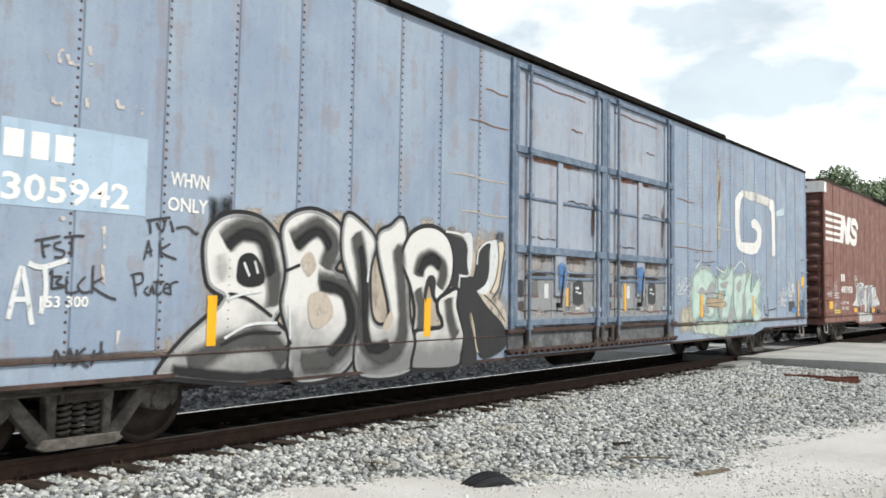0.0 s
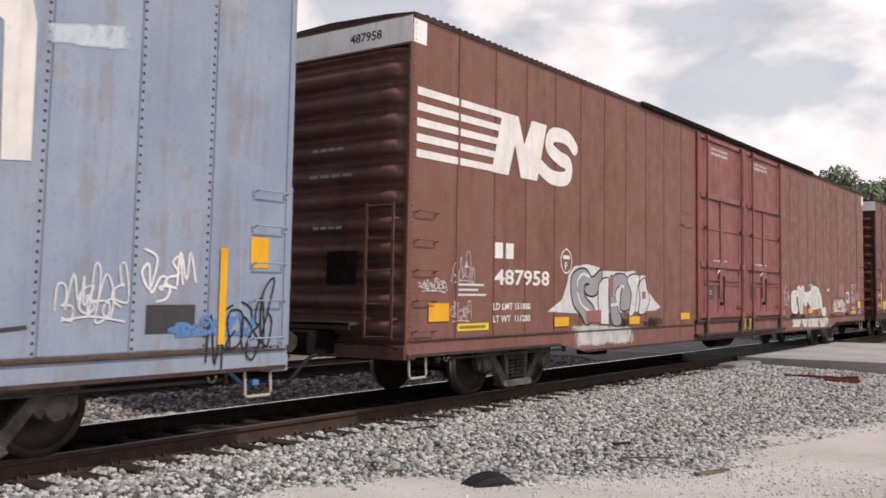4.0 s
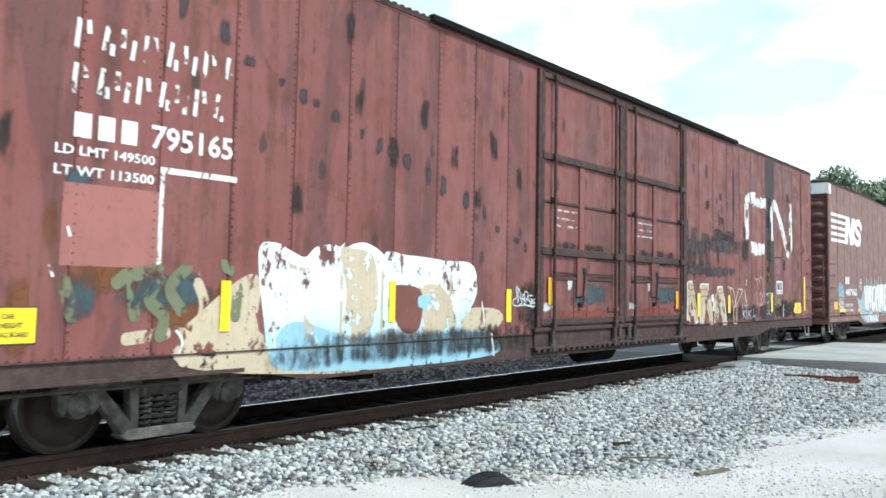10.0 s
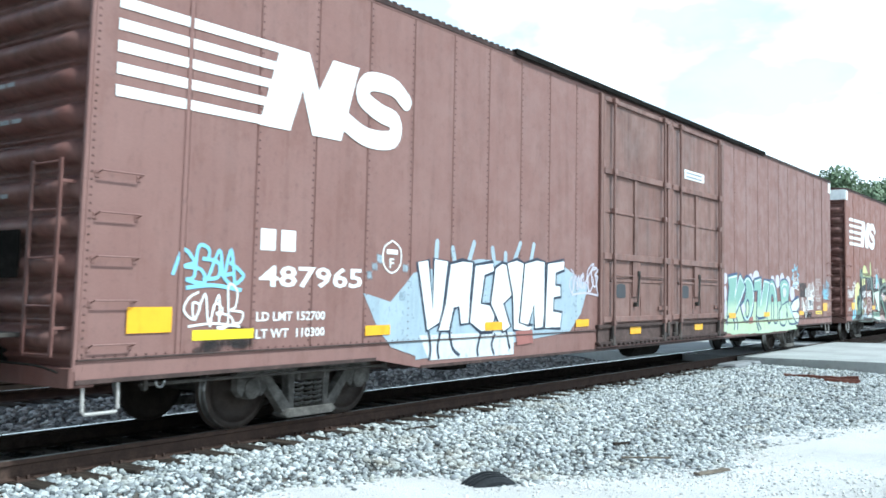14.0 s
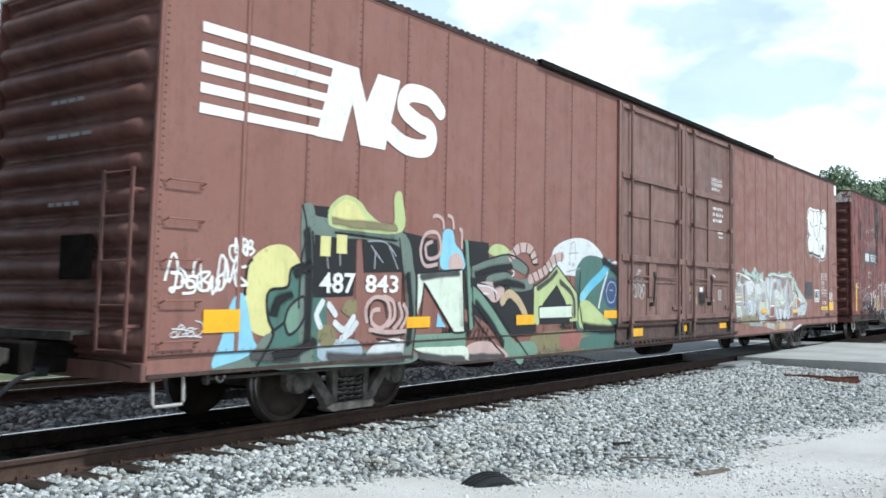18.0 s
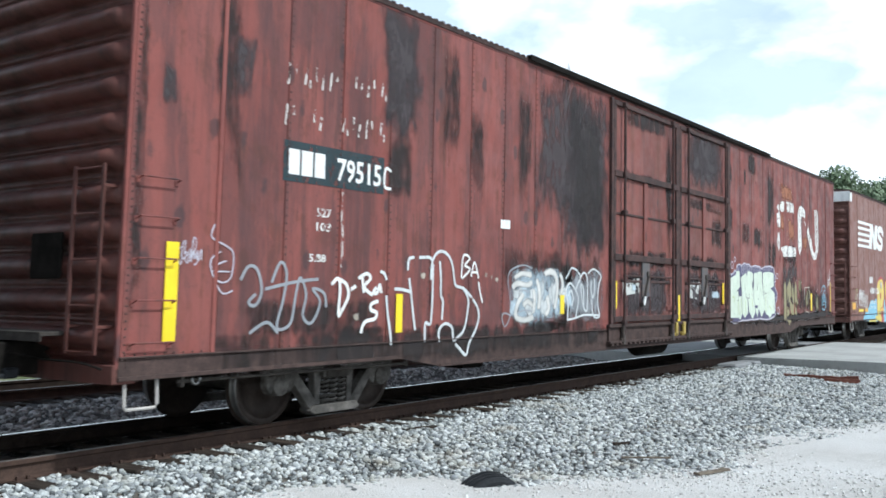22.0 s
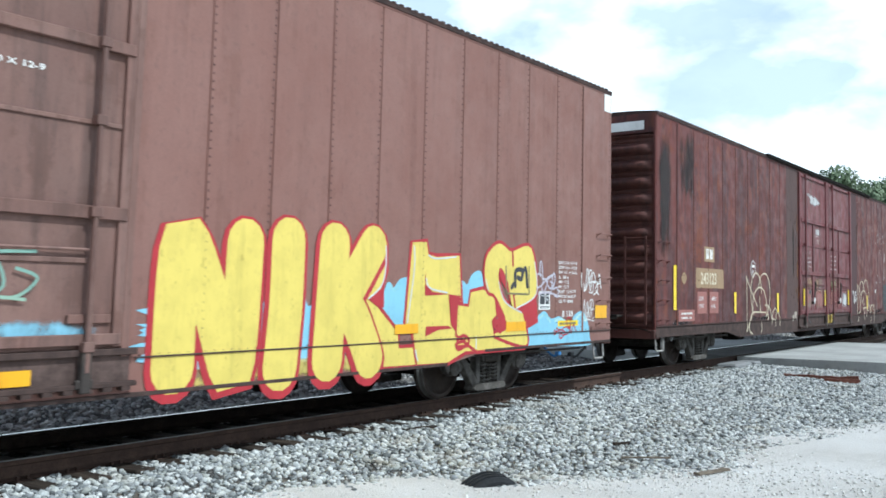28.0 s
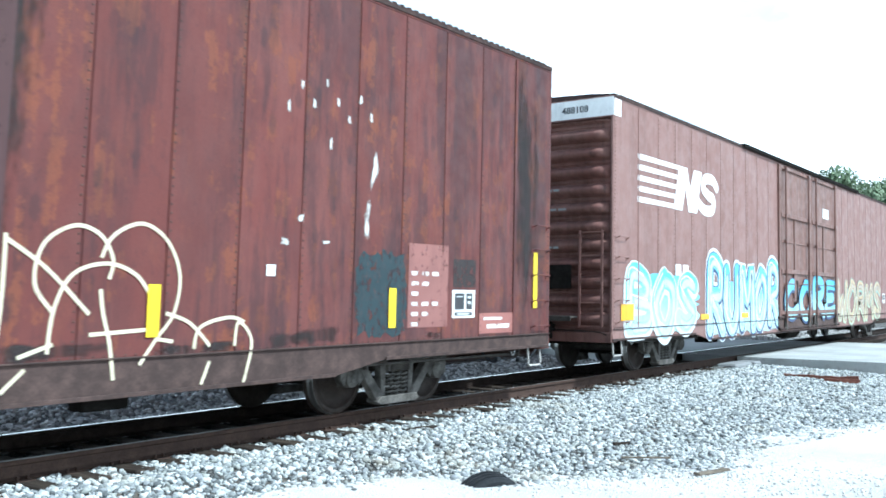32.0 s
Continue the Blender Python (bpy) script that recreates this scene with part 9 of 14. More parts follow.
sd.ragged("soot_patch", (23.48, 3.19, 23.63, 3.42), "soot", 586, 2.7, "", 0.08, n=24)
sd.ragged("soot_patch", (23.84, 2.90, 23.94, 3.19), "soot", 587, 2.7, "", 0.08, n=24)
sd.ragged("soot_patch", (23.92, 3.43, 23.98, 3.61), "soot", 588, 2.7, "", 0.08, n=24)
sd.soft_lines("grime_line", [[(22.43, 2.53), (22.71, 2.54), (23.11, 2.54)]], 0.06, "soot", 1.3)
sd.soft_lines("grime_line", [[(22.59, 2.06), (23.14, 2.09)]], 0.06, "soot", 1.35)
sd.strokes("tag", [[(20.89, 1.91), (21.07, 1.96)], [(21.17, 1.90), (21.21, 1.98), (21.30, 2.00), (21.41, 1.94), (21.46, 1.81), (21.46, 1.64), (21.38, 1.47)], [(21.14, 1.94), (21.17, 1.83)], [(20.79, 1.96), (20.92, 1.92), (21.00, 1.82), (21.05, 1.70)], [(20.93, 1.66), (20.94, 1.44), (21.00, 1.31)], [(21.17, 1.54), (21.25, 1.60), (21.32, 1.54), (21.29, 1.34), (21.08, 1.30)], [(21.40, 1.48), (21.43, 1.59), (21.50, 1.59), (21.55, 1.51), (21.43, 1.34), (21.22, 1.28)]], WHOLE, 0.026, "pink", 3, "thin pink sprayed tag", True)
sd.strokes("tag", [[(21.72, 1.56), (21.80, 1.55), (21.86, 1.46), (21.89, 1.34), (21.94, 1.22), (22.01, 1.37), (22.02, 1.46), (22.07, 1.60), (21.73, 1.57)], [(21.86, 1.49), (21.91, 1.55), (21.99, 1.48)], [(21.82, 1.16), (22.02, 1.16)], [(21.91, 1.11), (21.99, 1.11)], [(21.81, 1.07), (22.12, 1.06)], [(21.77, 1.34), (21.85, 1.36), (21.84, 1.31)]], WHOLE, 0.014, "pale", 3.2, "small pale sprayed mask", True)
sd.ragged("bleached_patch", (22.54, 1.22, 23.18, 1.56), "olive", 595, 1.6, "", 0.2, n=30)
white_label(sd, 22.63, 1.58, 23.17, 1.92)
sd.strokes("tag", [[(0.4, 1), (0.2, 0.4), (0, 0)]], (23.2, 0.95, 23.35, 1.3), 0.03, "white", 3)
sd.scribble("tag", (0.2, 1.55, 0.65, 1.72), "pale", 52, 0.014, 4)
sd.scribble("tag", (0.2, 1.15, 0.6, 1.32), "pale", 53, 0.014, 4)

# brown car with mint graffiti
sd = Side(3)
emblem(sd, 0.24, 4.64)
number_block(sd, 2.09, "487965", 1.66, 1.56, "152700", "110300")
plate_sign(sd, 4.13, 1.76)
stripes(sd, [(0.48, 1.12, 0.98, 1.36), (3.82, 1.0, 4.29, 1.12), (6.44, 0.99, 6.90, 1.11), (9.19, 0.98, 9.66, 1.10), (11.27, 0.80, 11.75, 0.93), (14.5, 0.79, 14.97, 0.92), (16.75, 1.0, 17.2, 1.12), (19.38, 1.0, 19.85, 1.11), (22.62, 1.0, 23.09, 1.11), (25.25, 1.09, 25.75, 1.33)])
sd.rect("yellow_tag", 1.24, 1.03, 2.04, 1.13, "yellow", 2, "narrow yellow notice")
sd.scribble("tag", (1.1, 1.58, 1.85, 2.05), "sky", 60, 0.05, 3, "pale blue sprayed tag")
sd.scribble("tag", (1.15, 1.2, 1.85, 1.6), "white", 61, 0.03, 3)
sd.blob("graffiti_cloud", [(3.78, 1.51), (4.30, 1.40), (4.62, 1.65), (4.76, 1.77), (4.80, 1.26), (4.84, 0.71), (4.34, 0.84), (4.07, 1.07)], "ashblue", 1, smooth=False, label="ash blue cloud beside the letters")
sd.blob("graffiti_cloud", [(4.76, 1.77), (6.29, 2.00), (8.82, 1.96), (9.37, 1.75), (9.66, 1.67), (9.39, 1.20), (8.99, 0.90), (6.36, 0.74), (4.84, 0.66)], "ashblue", 1.05, smooth=False, label="ash blue cloud behind the letters")
sd.letter([(4.85, 1.91), (5.06, 1.94), (5.19, 1.26), (5.21, 1.96), (5.51, 1.94), (5.37, 1.14), (5.08, 1.03)], "white", "navyblack", 1.8, 0.05, False, "white graffiti letter edged in blue-black")
sd.letter([(5.58, 1.90), (5.86, 1.95), (6.11, 1.94), (6.05, 1.49), (6.03, 1.11), (5.85, 1.10), (5.80, 1.34), (5.66, 1.32), (5.56, 1.02), (5.33, 1.02), (5.48, 1.37)], "white", "navyblack", 2.2, 0.05, False, "white graffiti letter edged in blue-black")
sd.letter([(6.18, 1.90), (6.63, 1.95), (6.66, 1.84), (6.41, 1.78), (6.32, 1.37), (6.56, 1.34), (6.71, 1.24), (6.62, 0.98), (6.34, 0.99), (6.07, 1.12)], "white", "navyblack", 2.6, 0.05, False, "white graffiti letter edged in blue-black")
sd.letter([(6.71, 1.88), (6.89, 1.95), (7.08, 1.92), (7.16, 1.50), (6.92, 1.37), (7.12, 1.03), (6.94, 0.97), (6.60, 1.37)], "white", "navyblack", 3, 0.05, False, "white graffiti letter edged in blue-black")
sd.letter([(7.03, 1.96), (7.30, 2.01), (7.50, 1.97), (7.48, 1.43), (7.41, 1.09), (7.77, 1.01), (7.66, 0.95), (7.24, 0.99), (7.20, 1.50)], "white", "navyblack", 3.4, 0.05, False, "white graffiti letter edged in blue-black")
sd.letter([(7.54, 1.97), (7.90, 2.03), (8.13, 2.01), (8.13, 1.22), (8.09, 1.00), (7.86, 0.99), (7.82, 1.36), (7.65, 1.05), (7.41, 1.09)], "white", "navyblack", 3.8, 0.05, False, "white graffiti letter edged in blue-black")
sd.letter([(8.24, 1.99), (8.77, 2.05), (8.77, 1.92), (8.49, 1.86), (8.48, 1.65), (8.65, 1.64), (8.66, 1.49), (8.43, 1.47), (8.42, 1.24), (8.70, 1.21), (8.65, 0.99), (8.17, 0.99)], "white", "navyblack", 4.2, 0.05, False, "white graffiti letter edged in blue-black")
sd.strokes("drip_line", [[(5.10, 1.03), (5.15, 0.80), (5.13, 0.64)], [(5.37, 1.02), (5.31, 0.79), (5.35, 0.65)], [(6.34, 0.95), (6.26, 0.74), (6.29, 0.64)], [(6.72, 0.94), (6.63, 0.79), (6.70, 0.64)], [(7.02, 0.97), (7.13, 0.70)], [(5.57, 0.99), (5.66, 0.77), (5.83, 0.67)]], WHOLE, 0.05, "navyblack", 2, "dark drips on the sill", True)
sd.strokes("spray_ray", [[(5.24, 1.96), (5.26, 2.19)], [(5.66, 1.98), (5.62, 2.12)], [(6.02, 1.96), (6.14, 2.22)], [(6.67, 1.97), (6.62, 2.16)], [(7.23, 2.01), (7.40, 2.27)], [(7.72, 2.03), (7.80, 2.27)], [(6.97, 1.97), (6.98, 2.10)]], WHOLE, 0.09, "ashblue", 1.5, "pale spray ray above the letters", True)
sd.blob("bare_patch", [(7.28, 0.96), (7.77, 0.97), (7.80, 0.77), (7.32, 0.75)], "rosepatch", 5, smooth=False, label="bare brown square in the graffiti")
sd.blob("graffiti_foot", [(4.91, 0.97), (6.34, 0.96), (7.23, 0.95), (7.24, 0.62), (5.12, 0.64)], "pale", 1.4, smooth=False, label="white paint run down onto the sill")
sd.scribble("tag", (9.0, 1.55, 10.1, 2.05), "lilac", 65, 0.04, 5)
for x in (4.0, 3.9, 4.1, 4.55, 4.6):
    sd.ragged("spray_dot", (x - 0.1, 1.35 + (x * 7 % 0.6), x + 0.06, 1.5 + (x * 7 % 0.6)), "ashblue", int(x * 90), 1.5, "", 0.05)
sd.rect("notice_plate", 13.95, 3.95, 15.1, 4.14, "white", 3, "white notice plate on the door", True)
sd.bars("notice_line", [(14.05, 4.06, 14.95, 4.10), (14.05, 3.98, 14.95, 4.02)], "grey", 4, "", True)
for x in (10.7, 13.8):
    sd.ragged("dark_patch", (x, 1.45, x + 0.4, 1.72), "ink", int(x * 3), 2, "", 0.05, True)
sd.ragged("graffiti_base", (16.4, 0.58, 22.7, 1.4), "mint", 66, 1, "mint graffiti ground", 0.04, n=80)
sd.blob("bubble_shape", [(16.35, 1.96), (16.49, 2.04), (16.64, 2.00), (16.63, 1.83), (16.48, 1.78), (16.36, 1.82)], "lilac", 1.3, smooth=True, label="lilac bubble in the graffiti")
sd.blob("bubble_shape", [(16.44, 1.68), (16.53, 1.75), (16.62, 1.62), (16.56, 1.38), (16.45, 1.48)], "lilac", 1.32, smooth=True, label="lilac bubble in the graffiti")
sd.blob("bubble_shape", [(16.32, 1.36), (16.51, 1.38), (16.62, 1.20), (16.49, 1.02), (16.35, 1.04)], "lilac", 1.34, smooth=True, label="lilac bubble in the graffiti")
sd.blob("bubble_shape", [(18.22, 2.01), (18.37, 2.07), (18.51, 1.99), (18.50, 1.82), (18.34, 1.85)], "lilac", 1.36, smooth=True, label="lilac bubble in the graffiti")
sd.blob("bubble_shape", [(18.52, 2.00), (18.65, 2.12), (18.89, 2.15), (19.03, 2.05), (18.96, 1.93), (18.62, 1.89)], "lilac", 1.38, smooth=True, label="lilac bubble in the graffiti")
sd.blob("graffiti_base", [(16.33, 1.29), (16.61, 1.41), (17.99, 1.38), (19.83, 1.37), (19.87, 0.67), (18.04, 0.65), (16.38, 0.66)], "palemint", 1.2, smooth=False, label="pale green foot of the graffiti")
sd.letter([(16.70, 1.95), (17.34, 2.02), (17.32, 1.83), (17.16, 1.48), (17.57, 2.03), (18.00, 1.76), (17.52, 1.35), (17.27, 1.16), (17.16, 1.09), (16.64, 1.06), (16.69, 1.38), (16.79, 1.72)], "mint", "navy", 2, 0.06, False, "mint graffiti letter edged in navy", gleam="icewhite")
sd.letter([(17.86, 1.86), (18.02, 1.96), (18.26, 1.95), (18.54, 1.74), (18.57, 1.38), (18.35, 1.05), (18.09, 0.92), (17.86, 0.98), (17.62, 1.25), (17.75, 1.34), (17.92, 1.48), (18.01, 1.75)], "mint", "navy", 2.6, 0.06, True, "mint graffiti letter edged in navy", gleam="icewhite")
sd.letter([(18.64, 1.91), (19.17, 1.97), (19.16, 1.49), (19.12, 1.25), (19.44, 1.93), (19.91, 1.89), (19.62, 1.25), (19.50, 1.01), (19.02, 0.99), (18.80, 1.03), (18.90, 1.66), (18.59, 1.65)], "mint", "navy", 3.2, 0.06, False, "mint graffiti letter edged in navy", gleam="icewhite")
sd.blob("letter_hole", [(17.99, 1.35), (18.10, 1.42), (18.18, 1.33), (18.18, 1.11), (18.05, 0.99), (17.96, 1.11)], "palemint", 4, smooth=True, label="")
sd.strokes("letter_line", [[(17.99, 1.35), (18.10, 1.42), (18.18, 1.33), (18.18, 1.11), (18.05, 0.99), (17.96, 1.11), (17.99, 1.35)]], WHOLE, 0.05, "navy", 4.1, "", True)
sd.blob("bubble_shape", [(17.61, 1.28), (17.83, 1.32), (17.94, 1.17), (17.80, 1.12), (17.74, 1.07)], "lilac", 4.2, smooth=True, label="")
sd.strokes("drip_line", [[(18.90, 1.03), (18.96, 0.85), (19.15, 0.70)], [(18.75, 1.00), (18.84, 0.80), (18.98, 0.67)], [(17.28, 1.01), (17.38, 0.88), (17.36, 0.74)], [(17.06, 0.99), (17.15, 0.87), (17.13, 0.74)], [(16.64, 1.05), (16.64, 0.87)]], WHOLE, 0.06, "navy", 2.2, "navy drips on the sill", True)
sd.strokes("drip_line", [[(17.20, 1.00), (17.28, 0.83), (17.26, 0.73)], [(16.52, 1.02), (16.56, 0.83), (16.52, 0.69)]], WHOLE, 0.05, "lilac", 2.3, "", True)
sd.blob("bare_patch", [(18.19, 0.99), (18.50, 1.01), (18.52, 0.86), (18.21, 0.84)], "rosepatch", 4.4, smooth=False, label="bare brown patch in the graffiti")
# olive stroke paints the thin shade line at the sill fold
sd.strokes("sill_wear", [[(16.36, 0.90), (17.41, 0.89), (19.02, 0.88), (20.82, 0.88), (21.93, 0.93)]], WHOLE, 0.022, "olive", 4.5, "painted shade line along the sill fold", True)
sd.blob("graffiti_ground", [(19.81, 1.12), (20.84, 0.98), (22.48, 0.97), (22.25, 0.72), (21.29, 0.70), (19.86, 0.72)], "palegreen", 1.0, smooth=True, label="pale foot of the graffiti")
sd.blob("bubble_dot", [(20.41, 1.90), (20.47, 2.04), (20.63, 2.08), (20.77, 1.96), (20.75, 1.79), (20.55, 1.74)], "lilac", 1.3, label="lilac bubble in the graffiti")
sd.blob("bubble_dot", [(20.82, 1.96), (20.89, 2.10), (21.06, 2.15), (21.21, 2.02), (21.18, 1.84), (20.97, 1.79)], "lilac", 1.3, label="lilac bubble in the graffiti")
sd.blob("bubble_dot", [(21.34, 1.88), (21.41, 2.03), (21.61, 2.07), (21.77, 1.94), (21.74, 1.75), (21.51, 1.70)], "lilac", 1.3, label="lilac bubble in the graffiti")
sd.blob("bubble_dot", [(21.72, 1.59), (21.80, 1.75), (22.01, 1.79), (22.18, 1.65), (22.15, 1.45), (21.90, 1.41)], "lilac", 1.3, label="lilac bubble in the graffiti")
sd.blob("bubble_dot", [(22.13, 1.26), (22.22, 1.42), (22.44, 1.46), (22.62, 1.30), (22.59, 1.11), (22.32, 1.07)], "lilac", 1.3, label="lilac bubble in the graffiti")
sd.blob("bubble_dot", [(20.00, 1.88), (20.06, 2.02), (20.21, 2.05), (20.33, 1.94), (20.31, 1.77), (20.14, 1.73)], "lilac", 1.3, label="lilac bubble in the graffiti")
sd.blob("graffiti_outline", [(19.61, 1.83), (19.88, 1.90), (20.09, 1.92), (20.30, 1.85), (20.46, 1.62), (20.55, 1.29), (20.53, 0.88), (20.27, 0.89), (20.27, 1.36), (20.15, 1.57), (20.01, 1.48), (19.99, 0.93), (19.69, 0.95)], "navy", 1.8, grow=0.05, label="navy edge of the graffiti")
sd.blob("graffiti_letter", [(19.61, 1.83), (19.88, 1.90), (20.09, 1.92), (20.30, 1.85), (20.46, 1.62), (20.55, 1.29), (20.53, 0.88), (20.27, 0.89), (20.27, 1.36), (20.15, 1.57), (20.01, 1.48), (19.99, 0.93), (19.69, 0.95)], "mint", 2.15, smooth=True, label="mint graffiti letter edged in navy")
sd.blob("graffiti_outline", [(20.82, 1.82), (21.11, 1.95), (21.49, 1.91), (21.65, 1.70), (21.55, 1.38), (21.83, 1.10), (22.35, 0.85), (22.21, 0.79), (21.66, 0.82), (21.42, 1.14), (21.27, 0.79), (20.85, 0.81), (20.73, 1.09), (20.94, 1.28)], "navy", 2.5, grow=0.05, label="navy edge of the graffiti")
sd.blob("graffiti_letter", [(20.82, 1.82), (21.11, 1.95), (21.49, 1.91), (21.65, 1.70), (21.55, 1.38), (21.83, 1.10), (22.35, 0.85), (22.21, 0.79), (21.66, 0.82), (21.42, 1.14), (21.27, 0.79), (20.85, 0.81), (20.73, 1.09), (20.94, 1.28)], "mint", 2.8499999999999996, smooth=True, label="mint graffiti letter edged in navy")
sd.blob("graffiti_outline", [(21.81, 1.27), (22.09, 1.40), (22.53, 1.49), (22.63, 1.26), (22.33, 1.10), (22.56, 1.03), (22.49, 0.80), (22.11, 0.93)], "navy", 3.2, grow=0.05, label="navy edge of the graffiti")
sd.blob("graffiti_letter", [(21.81, 1.27), (22.09, 1.40), (22.53, 1.49), (22.63, 1.26), (22.33, 1.10), (22.56, 1.03), (22.49, 0.80), (22.11, 0.93)], "palegreen", 3.55, smooth=True, label="mint graffiti letter edged in navy")
sd.blob("letter_hole", [(21.08, 1.70), (21.25, 1.75), (21.38, 1.64), (21.27, 1.51), (21.11, 1.52)], "lilac", 4.0, smooth=True)
sd.strokes("letter_gleam", [[(20.95, 1.74), (21.15, 1.85), (21.46, 1.81)], [(19.93, 1.82), (20.10, 1.84), (20.29, 1.74), (20.41, 1.48)], [(20.94, 1.13), (20.90, 0.88)], [(21.61, 1.27), (21.97, 0.99)]], WHOLE, 0.04, "icewhite", 4.4, "", True)
sd.strokes("letter_line", [[(20.99, 1.28), (21.28, 1.35), (21.55, 1.38)], [(21.28, 1.38), (21.46, 1.14)], [(21.81, 1.27), (22.09, 1.40), (22.53, 1.49)], [(21.96, 1.10), (22.32, 1.10)]], WHOLE, 0.04, "navy", 4.2, "", True)
sd.strokes("star", [[(0.99, 0.60), (0.70, 0.63), (0.78, 0.92), (0.55, 0.74), (0.40, 0.99), (0.37, 0.70), (0.08, 0.78), (0.26, 0.55), (0.01, 0.40), (0.30, 0.37), (0.22, 0.08), (0.45, 0.26), (0.60, 0.01), (0.63, 0.30), (0.92, 0.22), (0.74, 0.45), (0.99, 0.60)]], (21.9, 1.72, 22.65, 2.42), 0.035, "sky", 3, "sky blue sprayed star", False)
sd.scribble("tag", (22.0, 1.75, 22.6, 2.15), "white", 76, 0.025, 3)
sd.rect("lead_patch", 22.72, 1.50, 23.40, 1.90, "soot", 1, "dark rectangular repair plate")
sd.scribble("tag", (23.35, 1.45, 24.25, 1.88), "white", 77, 0.035, 4, "white sprayed tag")
sd.scribble("tag", (22.9, 1.0, 23.7, 1.55), "white", 78, 0.035, 4, "white sprayed tag")
white_label(sd, 23.64, 1.14, 24.15, 1.50)
size_block(sd, 24.45, 2.0)
sd.scribble("tag", (25.2, 1.5, 25.95, 2.0), "sky", 79, 0.05, 3, "pale blue sprayed tag")
sd.scribble("tag", (25.75, 1.2, 26.1, 1.4), "pink", 80, 0.014, 3)

# brown car with the large green graffiti
sd = Side(4)
emblem(sd, 0.46, 4.64)
stripes(sd, [(0.62, 1.1, 1.10, 1.33), (3.88, 1.07, 4.38, 1.21), (6.55, 1.05, 7.08, 1.20), (9.5, 1.10, 10.05, 1.24), (10.6, 0.75, 11.1, 0.90), (13.08, 0.78, 13.53, 0.91), (15.29, 0.79, 15.72, 0.91), (18.43, 1.09, 18.85, 1.20), (21.28, 1.07, 21.74, 1.16), (25.25, 1.1, 25.78, 1.35)])
sd.scribble("tag", (0.95, 1.85, 1.25, 2.1), "white", 81, 0.03, 3)
sd.scribble("tag", (0.2, 1.5, 1.15, 1.82), "white", 82, 0.035, 6, "white sprayed tag")
sd.scribble("tag", (0.25, 1.08, 0.62, 1.25), "pale", 83, 0.014, 3)
sd.blob("graffiti_disc", [(1.16, 1.41), (1.18, 1.77), (1.43, 1.98), (1.74, 2.01), (1.96, 1.83), (2.11, 1.41), (1.90, 1.07), (1.50, 1.04), (1.25, 1.13)], "paleyellow", 1, smooth=True, label="pale yellow disc in the graffiti")
sd.blob("graffiti_cloud", [(0.77, 0.75), (0.87, 1.03), (0.99, 1.41), (1.16, 1.47), (1.31, 1.01), (1.58, 0.72), (1.15, 0.71)], "sky", 1.2, smooth=True, label="pale blue graffiti cloud")
sd.blob("graffiti_base", [(0.77, 0.73), (1.24, 0.85), (1.55, 1.08), (2.15, 0.90), (3.96, 0.77), (3.99, 0.63), (2.80, 0.65), (1.58, 0.69)], "moss", 1.3, smooth=True, label="grey green foot of the graffiti")
sd.blob("graffiti_arm", [(1.47, 1.41), (1.52, 1.53), (1.77, 1.57), (1.82, 1.76), (2.02, 1.83), (2.27, 1.88), (2.37, 0.80), (1.36, 0.72), (1.58, 1.04), (1.51, 1.21)], "forest", 1.8, smooth=True, label="dark green graffiti arm")
sd.blob("graffiti_leaf", [(1.74, 1.18), (1.81, 1.35), (2.02, 1.46), (2.05, 1.26), (1.95, 1.11), (1.81, 1.05)], "sage", 2.2, smooth=True)
sd.strokes("graffiti_line", [[(1.36, 0.73), (1.58, 1.04), (1.51, 1.21), (1.47, 1.41), (1.52, 1.53), (1.77, 1.57), (1.82, 1.76), (2.02, 1.83)], [(1.74, 1.18), (1.81, 1.35), (2.02, 1.46), (2.05, 1.26), (1.95, 1.11), (1.81, 1.05), (1.74, 1.18)], [(1.55, 1.08), (1.74, 1.18)], [(1.16, 1.47), (1.18, 1.77), (1.25, 1.85)]], WHOLE, 0.035, "black", 2.6, "", True)
sd.blob("graffiti_dark", [(2.13, 2.22), (2.88, 2.24), (2.89, 1.76), (2.85, 1.47), (2.18, 1.45)], "black", 1.9, smooth=False)
sd.blob("graffiti_dark", [(2.98, 2.20), (3.70, 2.20), (3.82, 1.78), (3.04, 1.75)], "black", 1.9, smooth=False)
sd.blob("graffiti_dark", [(1.96, 2.48), (2.43, 2.49), (2.47, 2.28), (2.13, 2.28)], "black", 1.7, smooth=False)
sd.blob("graffiti_dark", [(3.70, 2.29), (4.52, 2.22), (4.57, 1.80), (4.07, 1.75), (3.94, 1.90)], "black", 1.7, smooth=False)
sd.blob("graffiti_dark", [(5.12, 2.25), (5.78, 2.24), (5.79, 1.99), (6.30, 1.71), (7.10, 1.67), (7.17, 0.92), (6.33, 0.86), (5.20, 1.31)], "black", 1.7, smooth=False)
sd.strokes("graffiti_frame", [[(2.05, 2.41), (2.13, 2.28), (2.48, 2.25), (3.67, 2.21), (3.91, 1.82), (4.00, 1.32), (3.94, 0.79)], [(2.05, 2.31), (2.07, 1.74), (2.05, 1.33), (2.11, 0.76)]], WHOLE, 0.21, "moss", 2.3, "grey green graffiti frame", True)
sd.strokes("graffiti_line", [[(1.96, 2.48), (2.04, 2.18), (1.97, 1.87), (1.95, 1.33)], [(2.13, 2.20), (2.17, 1.77), (2.14, 1.33)], [(3.70, 2.20), (3.79, 1.78), (3.84, 1.40)], [(4.07, 1.79), (4.08, 1.13), (4.01, 0.67)], [(2.49, 2.20), (3.67, 2.16)]], WHOLE, 0.03, "black", 2.9, "", True)
